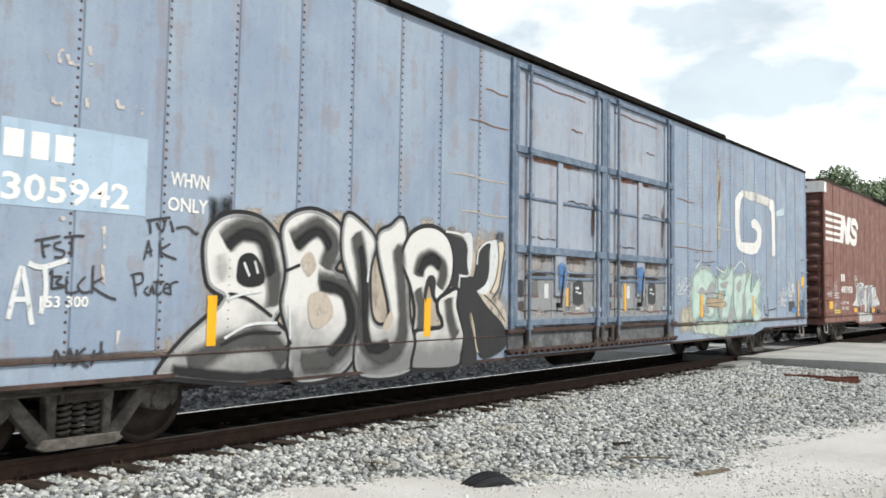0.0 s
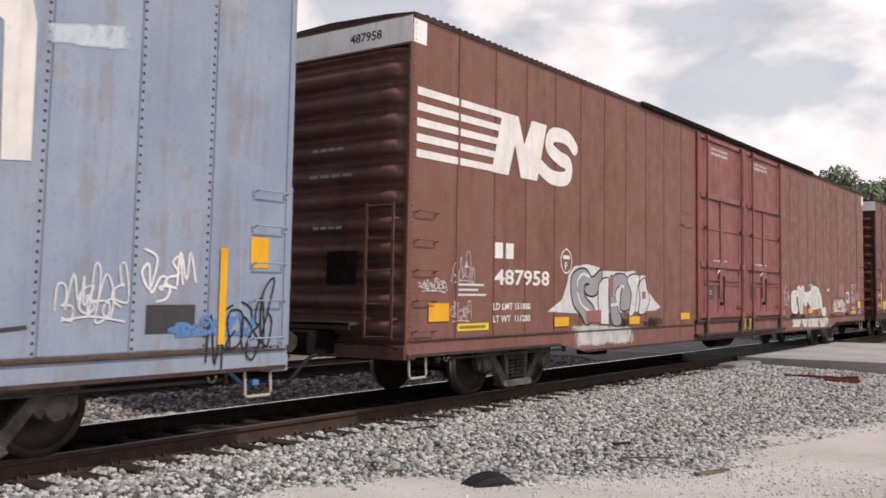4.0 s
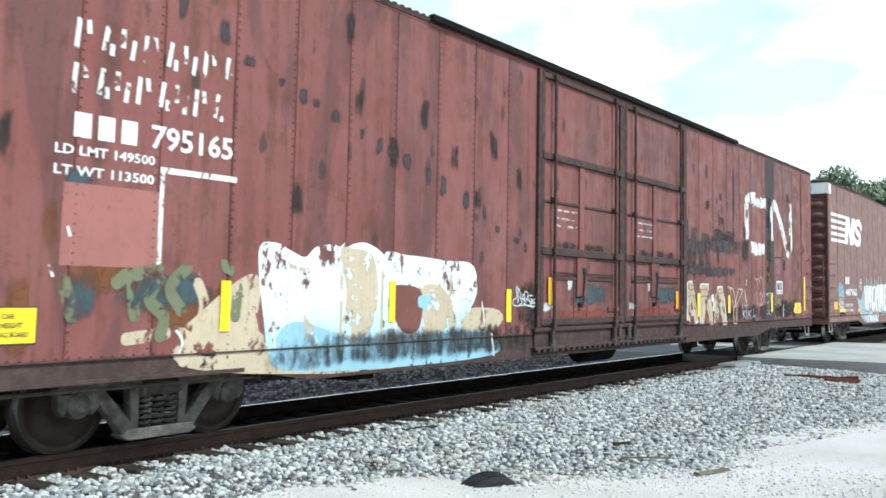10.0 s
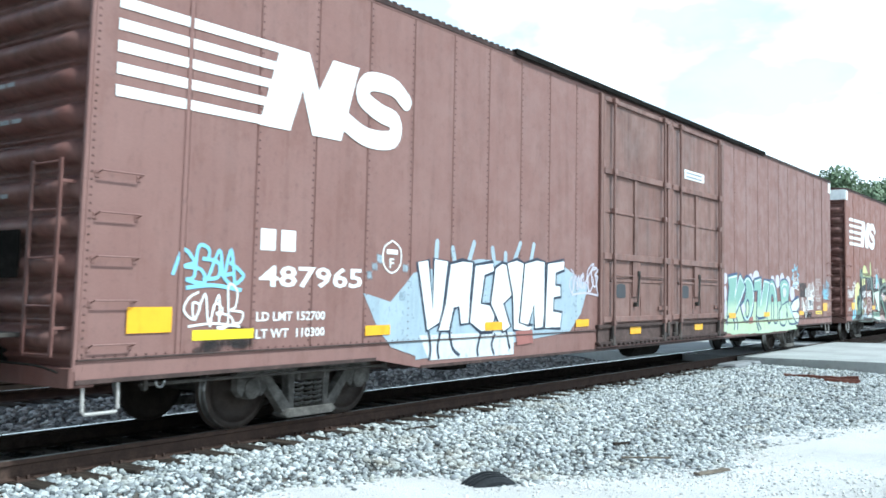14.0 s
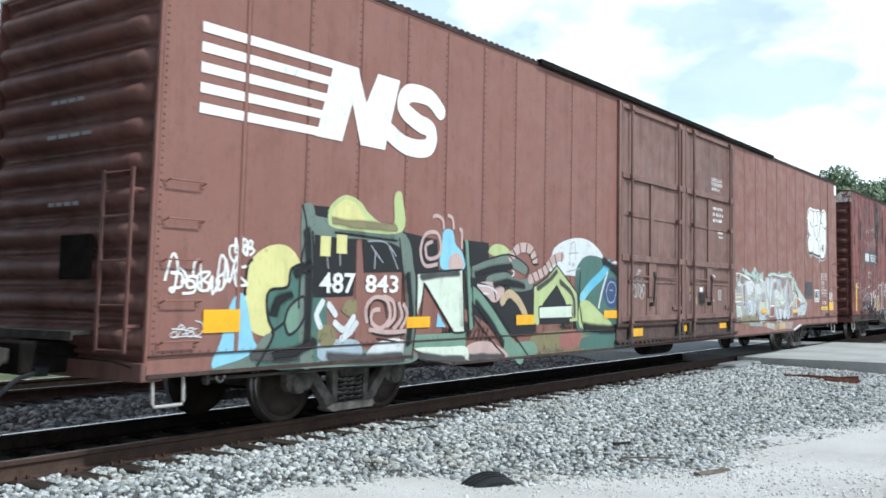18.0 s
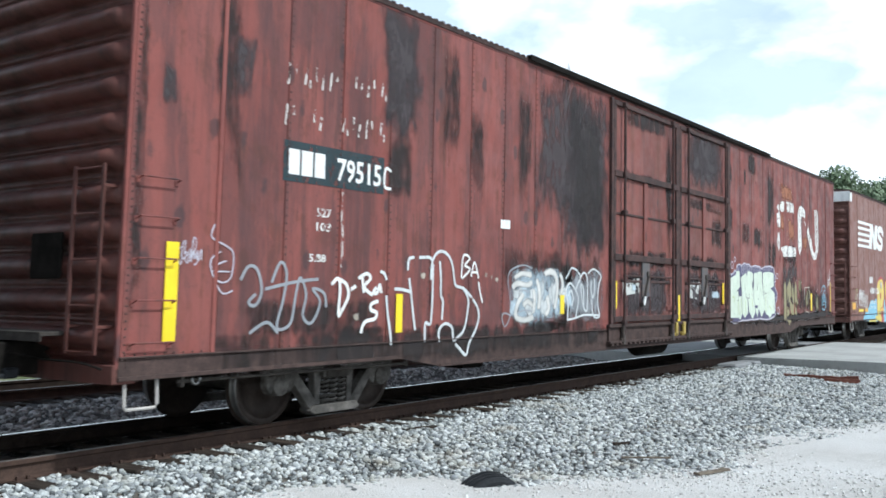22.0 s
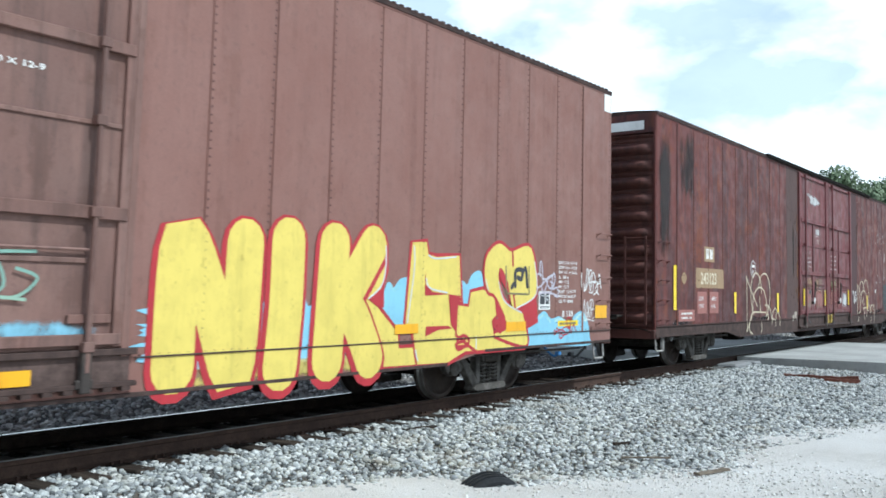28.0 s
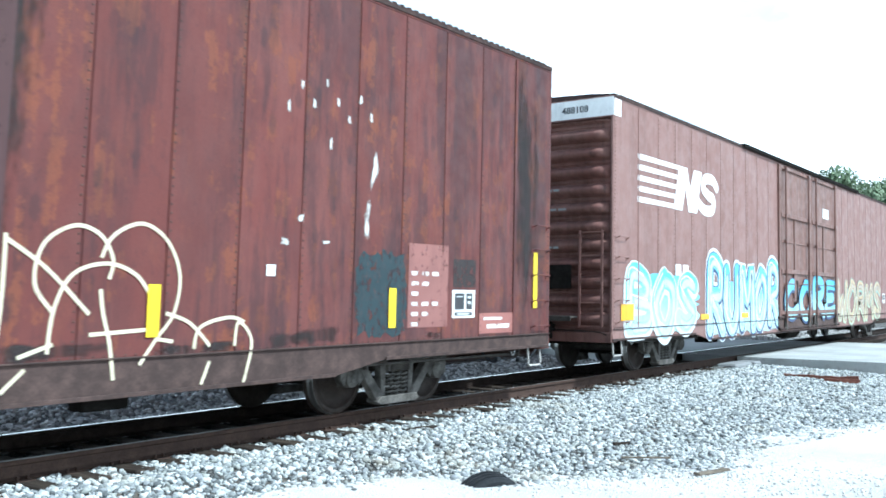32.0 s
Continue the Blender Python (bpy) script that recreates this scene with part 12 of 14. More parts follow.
sd.strokes("tag", [[(1.03, 2.18), (1.00, 2.05), (1.19, 1.97), (1.29, 1.89), (1.27, 1.66), (1.16, 1.60), (1.04, 1.66), (1.00, 1.82), (1.12, 1.91)], [(1.05, 1.77), (1.20, 1.82)], [(1.07, 1.60), (1.17, 1.49), (1.30, 1.52)], [(1.03, 1.71), (1.25, 1.71)]], WHOLE, 0.016, "lilac", 3, "thin lilac sprayed figure")
sd.strokes("tag", [[(1.40, 1.63), (1.50, 1.77), (1.63, 1.74), (1.70, 1.52), (1.62, 1.37), (1.52, 1.40), (1.62, 1.49)], [(1.84, 1.61), (1.96, 1.83), (2.06, 1.71), (2.02, 1.43), (1.94, 1.13), (2.14, 1.17), (2.21, 1.49), (2.27, 1.67), (2.37, 1.49), (2.33, 1.25), (2.47, 1.17), (2.60, 1.40), (2.47, 1.55), (2.66, 1.50), (2.70, 1.34)], [(1.75, 1.54), (2.18, 1.62), (2.56, 1.66)], [(1.55, 1.08), (1.79, 1.19), (1.96, 1.07)]], WHOLE, 0.035, "grey", 3, "grey sprayed tag")
sd.strokes("tag", [[(2.78, 1.60), (2.88, 1.67), (2.93, 1.57), (2.91, 1.26)], [(2.88, 1.67), (3.03, 1.61), (3.08, 1.48), (3.00, 1.34), (2.91, 1.23)], [(3.12, 1.55), (3.21, 1.59)], [(3.32, 1.69), (3.35, 1.51)], [(3.25, 1.68), (3.40, 1.74), (3.47, 1.68), (3.36, 1.58), (3.52, 1.48)], [(3.59, 1.58), (3.53, 1.52), (3.60, 1.51), (3.65, 1.61), (3.68, 1.51)], [(3.63, 1.41), (3.51, 1.38), (3.49, 1.31), (3.60, 1.27), (3.57, 1.20), (3.41, 1.17), (3.34, 1.10), (3.32, 1.03)]], WHOLE, 0.045, "white", 3, "white sprayed tag")
sd.strokes("tag", [[(3.65, 1.77), (3.73, 1.75), (3.78, 1.67)], [(3.94, 1.56), (4.04, 1.56), (4.13, 1.55), (4.26, 1.53)], [(3.78, 1.48), (3.81, 1.28), (3.87, 1.04), (3.90, 0.87)], [(4.20, 1.80), (4.22, 1.94), (4.33, 1.97)], [(4.43, 1.97), (4.65, 1.98), (4.72, 1.93)], [(4.23, 1.70), (4.28, 1.49), (4.34, 1.21), (4.38, 1.04)], [(4.70, 1.69), (4.71, 1.88), (4.77, 2.00), (4.90, 2.07), (5.07, 2.03), (5.18, 1.90), (5.24, 1.67), (5.30, 1.61), (5.46, 1.58), (5.67, 1.46)], [(4.74, 1.89), (4.74, 1.71), (4.74, 1.49), (4.73, 1.26), (4.70, 1.11), (4.60, 1.13), (4.59, 1.01), (4.59, 0.88)], [(4.89, 1.94), (4.92, 1.72), (4.93, 1.49), (4.98, 1.40), (4.96, 1.16)], [(4.92, 0.87), (4.90, 1.02), (5.04, 1.11), (5.20, 1.05), (5.24, 0.89), (5.34, 0.92), (5.48, 1.01), (5.55, 1.19), (5.58, 1.43), (5.44, 1.60)], [(5.69, 1.44), (5.82, 1.31), (5.85, 1.17), (5.77, 1.00), (5.62, 0.83), (5.55, 0.67), (5.38, 0.77), (5.29, 0.83)]], WHOLE, 0.04, "pale", 3.3, "white sprayed outline tag")
sd.strokes("tag", [[(5.40, 1.72), (5.44, 2.03), (5.60, 2.00), (5.48, 1.90), (5.61, 1.85), (5.42, 1.72)], [(5.64, 1.75), (5.72, 1.95), (5.83, 1.73)], [(5.67, 1.81), (5.79, 1.81)], [(5.83, 1.68), (5.87, 1.54), (5.94, 1.39)]], WHOLE, 0.032, "white", 3.6, "white sprayed letters")
for x, z, w in ((3.14, 1.16, 0.16), (4.45, 1.68, 0.14), (5.97, 1.74, 0.11), (6.13, 1.72, 0.08), (6.26, 1.68, 0.10), (9.42, 0.94, 0.07)):
    sd.ragged("pale_spot", (x, z, x + w, z + w * 0.8), "cream", int(z * 100), 3, "", 0.1, n=20)
sd.ragged("spray_haze", (6.50, 0.98, 8.55, 2.02), "ashblue", 133, 1, "grey-blue ground of a hazy white graffiti", 0.06, n=60)
sd.ragged("spray_haze", (8.2, 0.98, 9.95, 2.00), "grey", 134, 0.95, "grey ground of outlined graffiti letters", 0.08, n=60)
for k in range(16):
    sd.ragged("spray_haze", (6.62 + 0.115 * k, 1.10 + 0.10 * (k * 7 % 4), 6.98 + 0.115 * k, 1.52 + 0.10 * (k * 5 % 4)), "pale" if k % 3 else "icewhite", 400 + k, 1.4 + 0.03 * k, "", 0.2, n=24)
sd.soft_lines("overspray", [[(6.80, 1.75), (7.02, 1.82), (7.32, 1.81)], [(6.75, 1.60), (6.89, 1.67), (7.18, 1.65), (7.33, 1.70)], [(7.08, 1.52), (6.92, 1.38), (6.85, 1.23), (6.91, 1.15), (7.13, 1.12), (7.38, 1.17)], [(7.36, 1.59), (7.41, 1.41), (7.36, 1.21)], [(7.06, 1.34), (7.20, 1.40), (7.36, 1.33)], [(7.46, 1.75), (7.56, 1.54), (7.53, 1.27)], [(7.70, 1.83), (7.90, 1.87), (8.06, 1.82), (8.13, 1.60), (8.04, 1.27)], [(7.79, 1.49), (7.86, 1.30), (7.75, 1.19)], [(8.20, 1.85), (8.30, 1.71), (8.26, 1.52)], [(8.05, 1.13), (8.19, 1.18)]], 0.13, "old_white", 2.3)
sd.strokes("graffiti_line", [[(6.64, 1.58), (6.62, 1.72), (6.66, 1.83), (6.79, 1.90), (7.07, 1.95), (7.32, 1.91)], [(7.66, 1.74), (7.66, 1.83), (7.73, 1.87), (7.78, 1.80), (7.74, 1.71), (7.67, 1.73)], [(6.93, 1.56), (7.10, 1.57), (7.22, 1.54)], [(8.01, 1.76), (8.12, 1.79), (8.11, 1.71)], [(6.49, 1.24), (6.47, 1.15), (6.54, 1.04), (6.63, 1.09), (6.68, 1.19), (6.57, 1.23), (6.50, 1.22)], [(6.89, 1.23), (7.12, 1.27), (7.36, 1.25)]], WHOLE, 0.022, "grey", 3.0)
sd.strokes("graffiti_line", [[(8.48, 1.09), (8.49, 1.35), (8.42, 1.57), (8.56, 1.70), (8.77, 1.57), (8.86, 1.42), (8.79, 1.22), (8.75, 1.13), (8.48, 1.10)], [(8.41, 1.77), (8.51, 1.86), (8.62, 1.95), (8.82, 1.90), (8.92, 1.79), (8.81, 1.67), (8.77, 1.60)], [(8.92, 1.79), (9.03, 1.88), (9.16, 1.81), (9.19, 1.49), (9.16, 1.24), (9.05, 1.30), (8.97, 1.49), (8.95, 1.68), (9.03, 1.61), (9.05, 1.34)], [(9.20, 1.87), (9.41, 1.95), (9.69, 1.84), (9.61, 1.68), (9.57, 1.37), (9.64, 1.14), (9.42, 1.15), (9.35, 1.36), (9.32, 1.43)], [(9.34, 1.75), (9.31, 1.62), (9.39, 1.46), (9.45, 1.62), (9.42, 1.80)], [(8.75, 1.12), (9.07, 1.17), (9.64, 1.16)], [(8.50, 1.49), (8.60, 1.58), (8.67, 1.43), (8.62, 1.33)]], WHOLE, 0.032, "pale", 3.2, "thin white outline of a graffiti letter")
sd.ragged("soot_band", (0.2, 0.62, 10.2, 1.10), "soot", 138, 0.5, "grime along the foot of the side", 0.06, n=80)
sd.ragged("soot_band", (6.2, 0.90, 10.1, 2.3), "soot", 139, 0.55, "dark grime on the lower sheets", 0.08, n=80)
for k, (a, b, c, d, m) in enumerate(((8.0, 1.6, 10.15, 5.4, "sootgrey"), (7.2, 2.3, 9.4, 5.5, "sootgrey"), (8.3, 1.8, 10.2, 5.4, "sootgrey"), (8.3, 2.0, 9.98, 5.05, "soot"), (6.75, 2.9, 7.45, 4.9, "soot"), (3.50, 3.1, 4.50, 5.4, "sootgrey"), (3.50, 3.3, 4.45, 5.4, "sootgrey"),
                                        (3.70, 2.6, 4.30, 3.6, "soot"), (4.85, 3.0, 5.35, 5.0, "soot"), (5.55, 2.6, 6.0, 4.2, "soot"), (0.30, 3.25, 0.52, 3.75, "sootgrey"), (0.30, 4.1, 0.55, 5.0, "sootgrey"), (1.15, 3.45, 1.55, 4.25, "sootgrey"),
                                        (0.95, 2.6, 1.35, 5.0, "soot"), (0.02, 0.95, 0.2, 5.0, "soot"), (1.0, 0.95, 4.0, 1.5, "soot"), (20.2, 0.9, 22.4, 2.7, "sootgrey"), (21.6, 0.9, 24.6, 2.0, "soot"), (20.3, 2.3, 22.3, 3.0, "soot"), (16.3, 0.75, 26.0, 1.15, "soot"), (23.3, 1.0, 25.9, 1.7, "soot"), (8.6, 0.62, 9.95, 1.0, "soot"))):
    sd.ragged("soot_patch", (a, b, c, d), m, 140 + k, 0.6 + 0.02 * k, "dark soot stain", 0.14, n=70)
for k, (a, b, c, d, m) in enumerate(((13.4, 3.6, 16.1, 5.2, "sootgrey"), (13.5, 3.9, 16.0, 5.2, "sootgrey"), (10.3, 3.55, 12.9, 3.85, "soot"), (13.4, 3.3, 15.9, 3.6, "soot"), (14.9, 2.5, 15.9, 3.3, "soot"), (10.3, 2.0, 12.9, 2.4, "soot"), (13.4, 2.0, 15.9, 2.4, "soot"),
                                        (10.2, 0.9, 13.0, 2.2, "sootgrey"), (13.3, 0.9, 16.1, 2.2, "sootgrey"), (10.3, 1.0, 12.9, 2.1, "sootgrey"), (13.4, 1.0, 16.0, 2.1, "sootgrey"), (10.3, 4.6, 12.9, 5.0, "soot"), (12.5, 2.2, 12.95, 5.0, "soot"))):
    sd.ragged("soot_patch", (a, b, c, d), m, 150 + k, 0.8 + 0.03 * k, "dark soot stain on the door", 0.12, True)
sd.blob("door_patch", [(10.52, 1.77), (11.26, 1.83), (11.31, 1.56), (10.56, 1.50)], "flakechalk", 2, smooth=False, door=True, label="grey patch low on the door")
sd.blob("door_patch", [(13.76, 1.78), (14.50, 1.81), (14.54, 1.45), (14.38, 1.35), (14.31, 1.43), (13.82, 1.47)], "flakechalk", 2, smooth=False, door=True, label="grey patch low on the door")

sd.ragged("pale_spot", (10.87, 1.56, 11.15, 1.74), "icewhite", 108, 3, "", 0.15, True)
sd.ragged("pale_spot", (15.00, 1.43, 15.71, 1.64), "icewhite", 150, 3, "", 0.15, True)
sd.ragged("pale_spot", (13.89, 1.68, 14.21, 1.77), "pale", 138, 3, "", 0.15, True)
sd.blob("graffiti_halo", [(16.24, 1.26), (16.21, 1.83), (16.24, 1.99), (16.37, 2.11), (16.49, 2.03), (16.64, 2.06), (16.72, 2.14), (16.82, 2.11), (16.91, 2.26), (17.11, 2.29), (17.20, 2.26), (17.47, 2.33), (17.61, 2.30), (17.82, 2.31), (17.93, 2.25), (18.28, 2.29), (18.63, 2.27), (18.77, 2.22), (19.04, 2.28), (19.48, 2.31), (19.81, 2.27), (19.89, 2.16), (19.98, 2.04), (19.94, 1.78), (20.14, 1.60), (20.14, 1.45), (19.97, 1.30), (20.01, 1.07), (19.88, 0.98), (19.46, 0.91), (19.03, 0.91), (18.62, 0.94), (18.28, 0.92), (17.94, 0.93), (17.61, 0.91), (17.31, 0.92), (17.07, 0.89), (16.73, 0.86), (16.50, 0.89), (16.31, 0.93), (16.25, 1.08)], "lilac", 1.75, smooth=False, label="lilac edge of blocky graffiti")
sd.blob("graffiti_depth", [(16.24, 1.26), (16.21, 1.83), (16.24, 1.99), (16.37, 2.11), (16.49, 2.03), (16.64, 2.06), (16.72, 2.14), (16.82, 2.11), (16.91, 2.26), (17.11, 2.29), (17.20, 2.26), (17.47, 2.33), (17.61, 2.30), (17.82, 2.31), (17.93, 2.25), (18.28, 2.29), (18.63, 2.27), (18.77, 2.22), (19.04, 2.28), (19.48, 2.31), (19.81, 2.27), (19.89, 2.16), (19.98, 2.04), (19.94, 1.78), (20.14, 1.60), (20.14, 1.45), (19.97, 1.30), (20.01, 1.07), (19.88, 0.98), (19.46, 0.91), (19.03, 0.91), (18.62, 0.94), (18.28, 0.92), (17.94, 0.93), (17.61, 0.91), (17.31, 0.92), (17.07, 0.89), (16.73, 0.86), (16.50, 0.89), (16.31, 0.93), (16.25, 1.08)], "violet", 1.9, smooth=False, grow=-0.035, label="dark violet depth of blocky graffiti")
sd.strokes("depth_line", [[(16.20, 1.82), (16.35, 1.84)], [(16.22, 1.64), (16.36, 1.65)], [(16.23, 1.49), (16.37, 1.50)], [(16.24, 1.37), (16.38, 1.38)], [(16.25, 1.21), (16.40, 1.22)], [(16.26, 1.09), (16.40, 1.10)], [(16.31, 2.06), (16.37, 1.94)], [(16.72, 2.13), (16.79, 2.02)], [(16.93, 2.25), (17.01, 2.11)], [(16.44, 2.04), (16.51, 1.97)], [(17.22, 2.25), (17.30, 2.03)], [(17.33, 2.26), (17.41, 2.03)], [(17.45, 2.27), (17.52, 2.04)], [(17.56, 2.28), (17.64, 2.04)], [(17.68, 2.28), (17.76, 2.05)], [(17.81, 2.29), (17.87, 2.05)], [(17.93, 2.23), (17.99, 2.10)], [(18.06, 2.23), (18.12, 2.10)], [(18.19, 2.24), (18.24, 2.11)], [(18.32, 2.25), (18.37, 2.12)], [(18.45, 2.26), (18.50, 2.12)], [(18.59, 2.26), (18.63, 2.13)], [(18.73, 2.27), (18.76, 2.14)], [(18.87, 2.28), (18.90, 2.14)], [(19.01, 2.29), (19.04, 2.15)], [(19.16, 2.30), (19.18, 2.16)], [(19.31, 2.30), (19.33, 2.16)], [(19.46, 2.31), (19.47, 2.17)], [(19.62, 2.32), (19.63, 2.18)], [(19.83, 1.89), (19.99, 1.90)], [(19.88, 1.48), (20.09, 1.48)], [(19.90, 1.16), (19.97, 1.15)]], WHOLE, 0.02, "lilac", 2.05, "", False)
sd.blob("graffiti_letter", [(16.32, 1.90), (16.84, 2.02), (16.86, 2.10), (17.09, 2.11), (17.12, 1.73), (16.87, 1.63), (17.00, 1.63), (17.01, 1.51), (17.23, 1.51), (17.28, 1.08), (17.13, 0.95), (17.02, 1.00), (16.45, 1.01)], "palegreen", 2.2, smooth=False, label="pale green blocky graffiti letter")
sd.blob("graffiti_letter", [(17.17, 1.95), (17.57, 2.08), (17.63, 1.99), (17.70, 2.13), (17.96, 2.11), (18.12, 2.06), (18.09, 1.92), (18.03, 1.79), (18.10, 1.64), (18.22, 1.29), (18.26, 1.22), (18.27, 1.10), (18.06, 0.96), (17.79, 1.14), (17.71, 1.46), (17.68, 1.46), (17.70, 1.10), (17.47, 0.99), (17.29, 1.09), (17.26, 1.50), (17.24, 1.69)], "palegreen", 2.4000000000000004, smooth=False, label="pale green blocky graffiti letter")
sd.blob("graffiti_letter", [(18.16, 2.07), (18.42, 2.11), (18.44, 2.05), (18.48, 2.12), (18.83, 2.14), (18.83, 1.86), (18.91, 1.64), (19.04, 1.17), (18.76, 0.99), (18.54, 1.21), (18.45, 1.01), (18.32, 1.13), (18.26, 1.22), (18.48, 1.22), (18.47, 1.29), (18.23, 1.29), (18.12, 1.64), (18.18, 1.84)], "palegreen", 2.6, smooth=False, label="pale green blocky graffiti letter")
sd.blob("graffiti_letter", [(18.90, 2.11), (19.39, 2.15), (19.80, 2.11), (19.82, 1.78), (19.53, 1.72), (19.88, 1.60), (19.90, 1.08), (19.62, 1.05), (19.48, 0.93), (19.35, 1.02), (19.14, 1.06), (19.04, 1.17), (18.94, 1.61), (18.89, 1.84)], "palegreen", 2.8000000000000003, smooth=False, label="pale green blocky graffiti letter")
sd.strokes("letter_line", [[(17.14, 1.96), (17.15, 1.74), (16.87, 1.62)], [(17.00, 1.63), (17.02, 1.49), (16.99, 1.41), (16.91, 1.40)], [(17.54, 1.58), (17.56, 1.48), (17.67, 1.46), (17.80, 1.47), (17.80, 1.60)], [(17.69, 1.46), (17.72, 1.29)], [(18.14, 2.05), (18.10, 1.89), (18.03, 1.79), (18.10, 1.64)], [(18.46, 1.81), (18.43, 1.64)], [(18.87, 2.10), (18.86, 1.83), (18.92, 1.63), (19.06, 1.59), (19.20, 1.59)], [(18.48, 1.46), (18.53, 1.43)]], WHOLE, 0.018, "ink", 3.4, "", False)
sd.strokes("letter_line", [[(16.57, 1.49), (16.72, 1.48), (16.71, 1.35)], [(16.99, 1.40), (16.99, 1.21), (17.09, 1.06)], [(18.02, 1.45), (18.06, 1.27)], [(19.44, 1.28), (19.59, 1.16)], [(17.22, 1.45), (17.26, 1.10)], [(17.54, 1.42), (17.49, 1.05)], [(19.09, 1.50), (19.16, 1.11)]], WHOLE, 0.03, "lime", 3.0, "", True)
sd.strokes("letter_line", [[(17.09, 1.49), (17.09, 1.01)], [(17.39, 1.40), (17.43, 1.05)], [(17.94, 1.55), (18.46, 1.54)], [(18.63, 1.57), (18.77, 1.01)], [(19.23, 1.56), (19.28, 1.11)], [(19.62, 2.03), (19.65, 1.86)], [(16.89, 1.37), (16.95, 1.02)]], WHOLE, 0.012, "faint", 3.1, "", True)
sd.strokes("bubble_ring", [[(16.30, 2.26), (16.29, 2.22), (16.26, 2.20), (16.23, 2.22), (16.22, 2.25), (16.23, 2.29), (16.26, 2.31), (16.29, 2.30), (16.30, 2.26)], [(16.44, 2.31), (16.43, 2.27), (16.40, 2.25), (16.37, 2.26), (16.36, 2.30), (16.36, 2.35), (16.39, 2.37), (16.42, 2.35), (16.44, 2.31)], [(16.65, 2.24), (16.63, 2.18), (16.57, 2.16), (16.52, 2.18), (16.49, 2.23), (16.51, 2.29), (16.56, 2.32), (16.62, 2.30), (16.65, 2.24)], [(16.82, 2.38), (16.81, 2.34), (16.76, 2.32), (16.71, 2.33), (16.69, 2.37), (16.71, 2.41), (16.75, 2.43), (16.80, 2.42), (16.82, 2.38)], [(20.21, 2.05), (20.19, 2.00), (20.13, 1.98), (20.07, 2.00), (20.04, 2.05), (20.06, 2.10), (20.12, 2.12), (20.18, 2.10), (20.21, 2.05)], [(20.32, 1.13), (20.30, 1.07), (20.22, 1.05), (20.14, 1.07), (20.11, 1.14), (20.14, 1.20), (20.21, 1.23), (20.29, 1.20), (20.32, 1.13)]], WHOLE, 0.022, "lilac", 2, "", True)
sd.blob("graffiti_letter", [(20.76, 0.87), (20.73, 1.77), (20.84, 1.94), (20.96, 1.78), (20.98, 0.88)], "flakeolive", 2.0, smooth=False, label="olive spiky graffiti letter")
sd.blob("graffiti_letter", [(21.06, 1.24), (21.03, 1.74), (21.27, 1.99), (21.47, 1.79), (21.46, 1.53), (21.29, 1.45), (21.59, 1.27), (21.67, 1.04), (21.45, 0.97), (21.30, 1.27), (21.15, 1.38)], "flakeolive", 2.1, smooth=False, label="olive spiky graffiti letter")
sd.blob("graffiti_letter", [(21.51, 1.57), (21.51, 1.75), (21.60, 1.91), (21.73, 1.76), (21.71, 1.42), (21.67, 1.00), (21.52, 1.04), (21.62, 1.34)], "flakeolive", 2.2, smooth=False, label="olive spiky graffiti letter")
sd.blob("graffiti_letter", [(21.76, 1.49), (21.78, 1.80), (21.87, 1.95), (21.97, 1.80), (22.00, 1.45), (22.11, 1.34), (21.92, 1.19), (21.97, 1.00), (21.76, 1.04), (21.85, 1.26)], "flakeolive", 2.3, smooth=False, label="olive spiky graffiti letter")
sd.blob("graffiti_letter", [(21.02, 1.24), (21.23, 1.22), (21.24, 1.01), (21.03, 0.98)], "flakeolive", 2.4, smooth=False, label="olive spiky graffiti letter")
sd.blob("graffiti_letter", [(20.97, 0.90), (21.22, 0.72), (21.42, 0.86)], "flakeolive", 2.5, smooth=False, label="olive spiky graffiti letter")
sd.ragged("spray_haze", (22.12, 1.49, 22.51, 2.13), "olive", 501, 1.5, "", 0.2, n=30)
sd.ragged("spray_haze", (22.80, 1.06, 23.33, 1.83), "olive", 502, 1.5, "", 0.3, n=30)
sd.ragged("spray_haze", (23.91, 1.04, 24.42, 1.68), "olive", 503, 1.5, "", 0.35, n=30)
sd.strokes("old_frame", [[(22.79, 1.42), (22.78, 1.77), (23.29, 1.79), (23.33, 1.42)], [(22.89, 1.10), (23.27, 1.05)]], WHOLE, 0.03, "cream", 2, "", False)
sd.strokes("tag", [[(24.67, 1.66), (24.79, 1.81), (25.01, 1.85), (25.20, 1.72), (25.26, 1.48), (25.16, 1.22), (24.94, 1.11), (24.74, 1.18)]], WHOLE, 0.03, "sky", 3, "pale blue ring round a sprayed tag", True)
for k, q in enumerate(((20.2, 3.2, 20.9, 3.8), (21.0, 2.95, 21.9, 3.7), (22.6, 2.8, 23.2, 3.3), (20.3, 4.05, 21.8, 4.6))):
    sd.ragged("rust_patch", q, "rustorange", 520 + k, 0.7, "rust bleeding round the old emblem", 0.15)
sd.blob("emblem_flake", [(20.16, 3.90), (20.29, 3.97), (20.36, 3.86), (20.35, 3.78), (20.20, 3.83)], "old_white", 2, smooth=False, label="flaking white bracket of an old emblem")
sd.blob("emblem_flake", [(20.45, 4.00), (20.61, 4.08), (20.82, 4.07), (20.83, 3.83), (20.56, 3.78), (20.42, 3.88)], "old_white", 2, smooth=False, label="flaking white bracket of an old emblem")
sd.blob("emblem_flake", [(21.04, 4.10), (21.28, 4.11), (21.34, 3.85), (21.08, 3.80)], "old_white", 2, smooth=False, label="flaking white bracket of an old emblem")
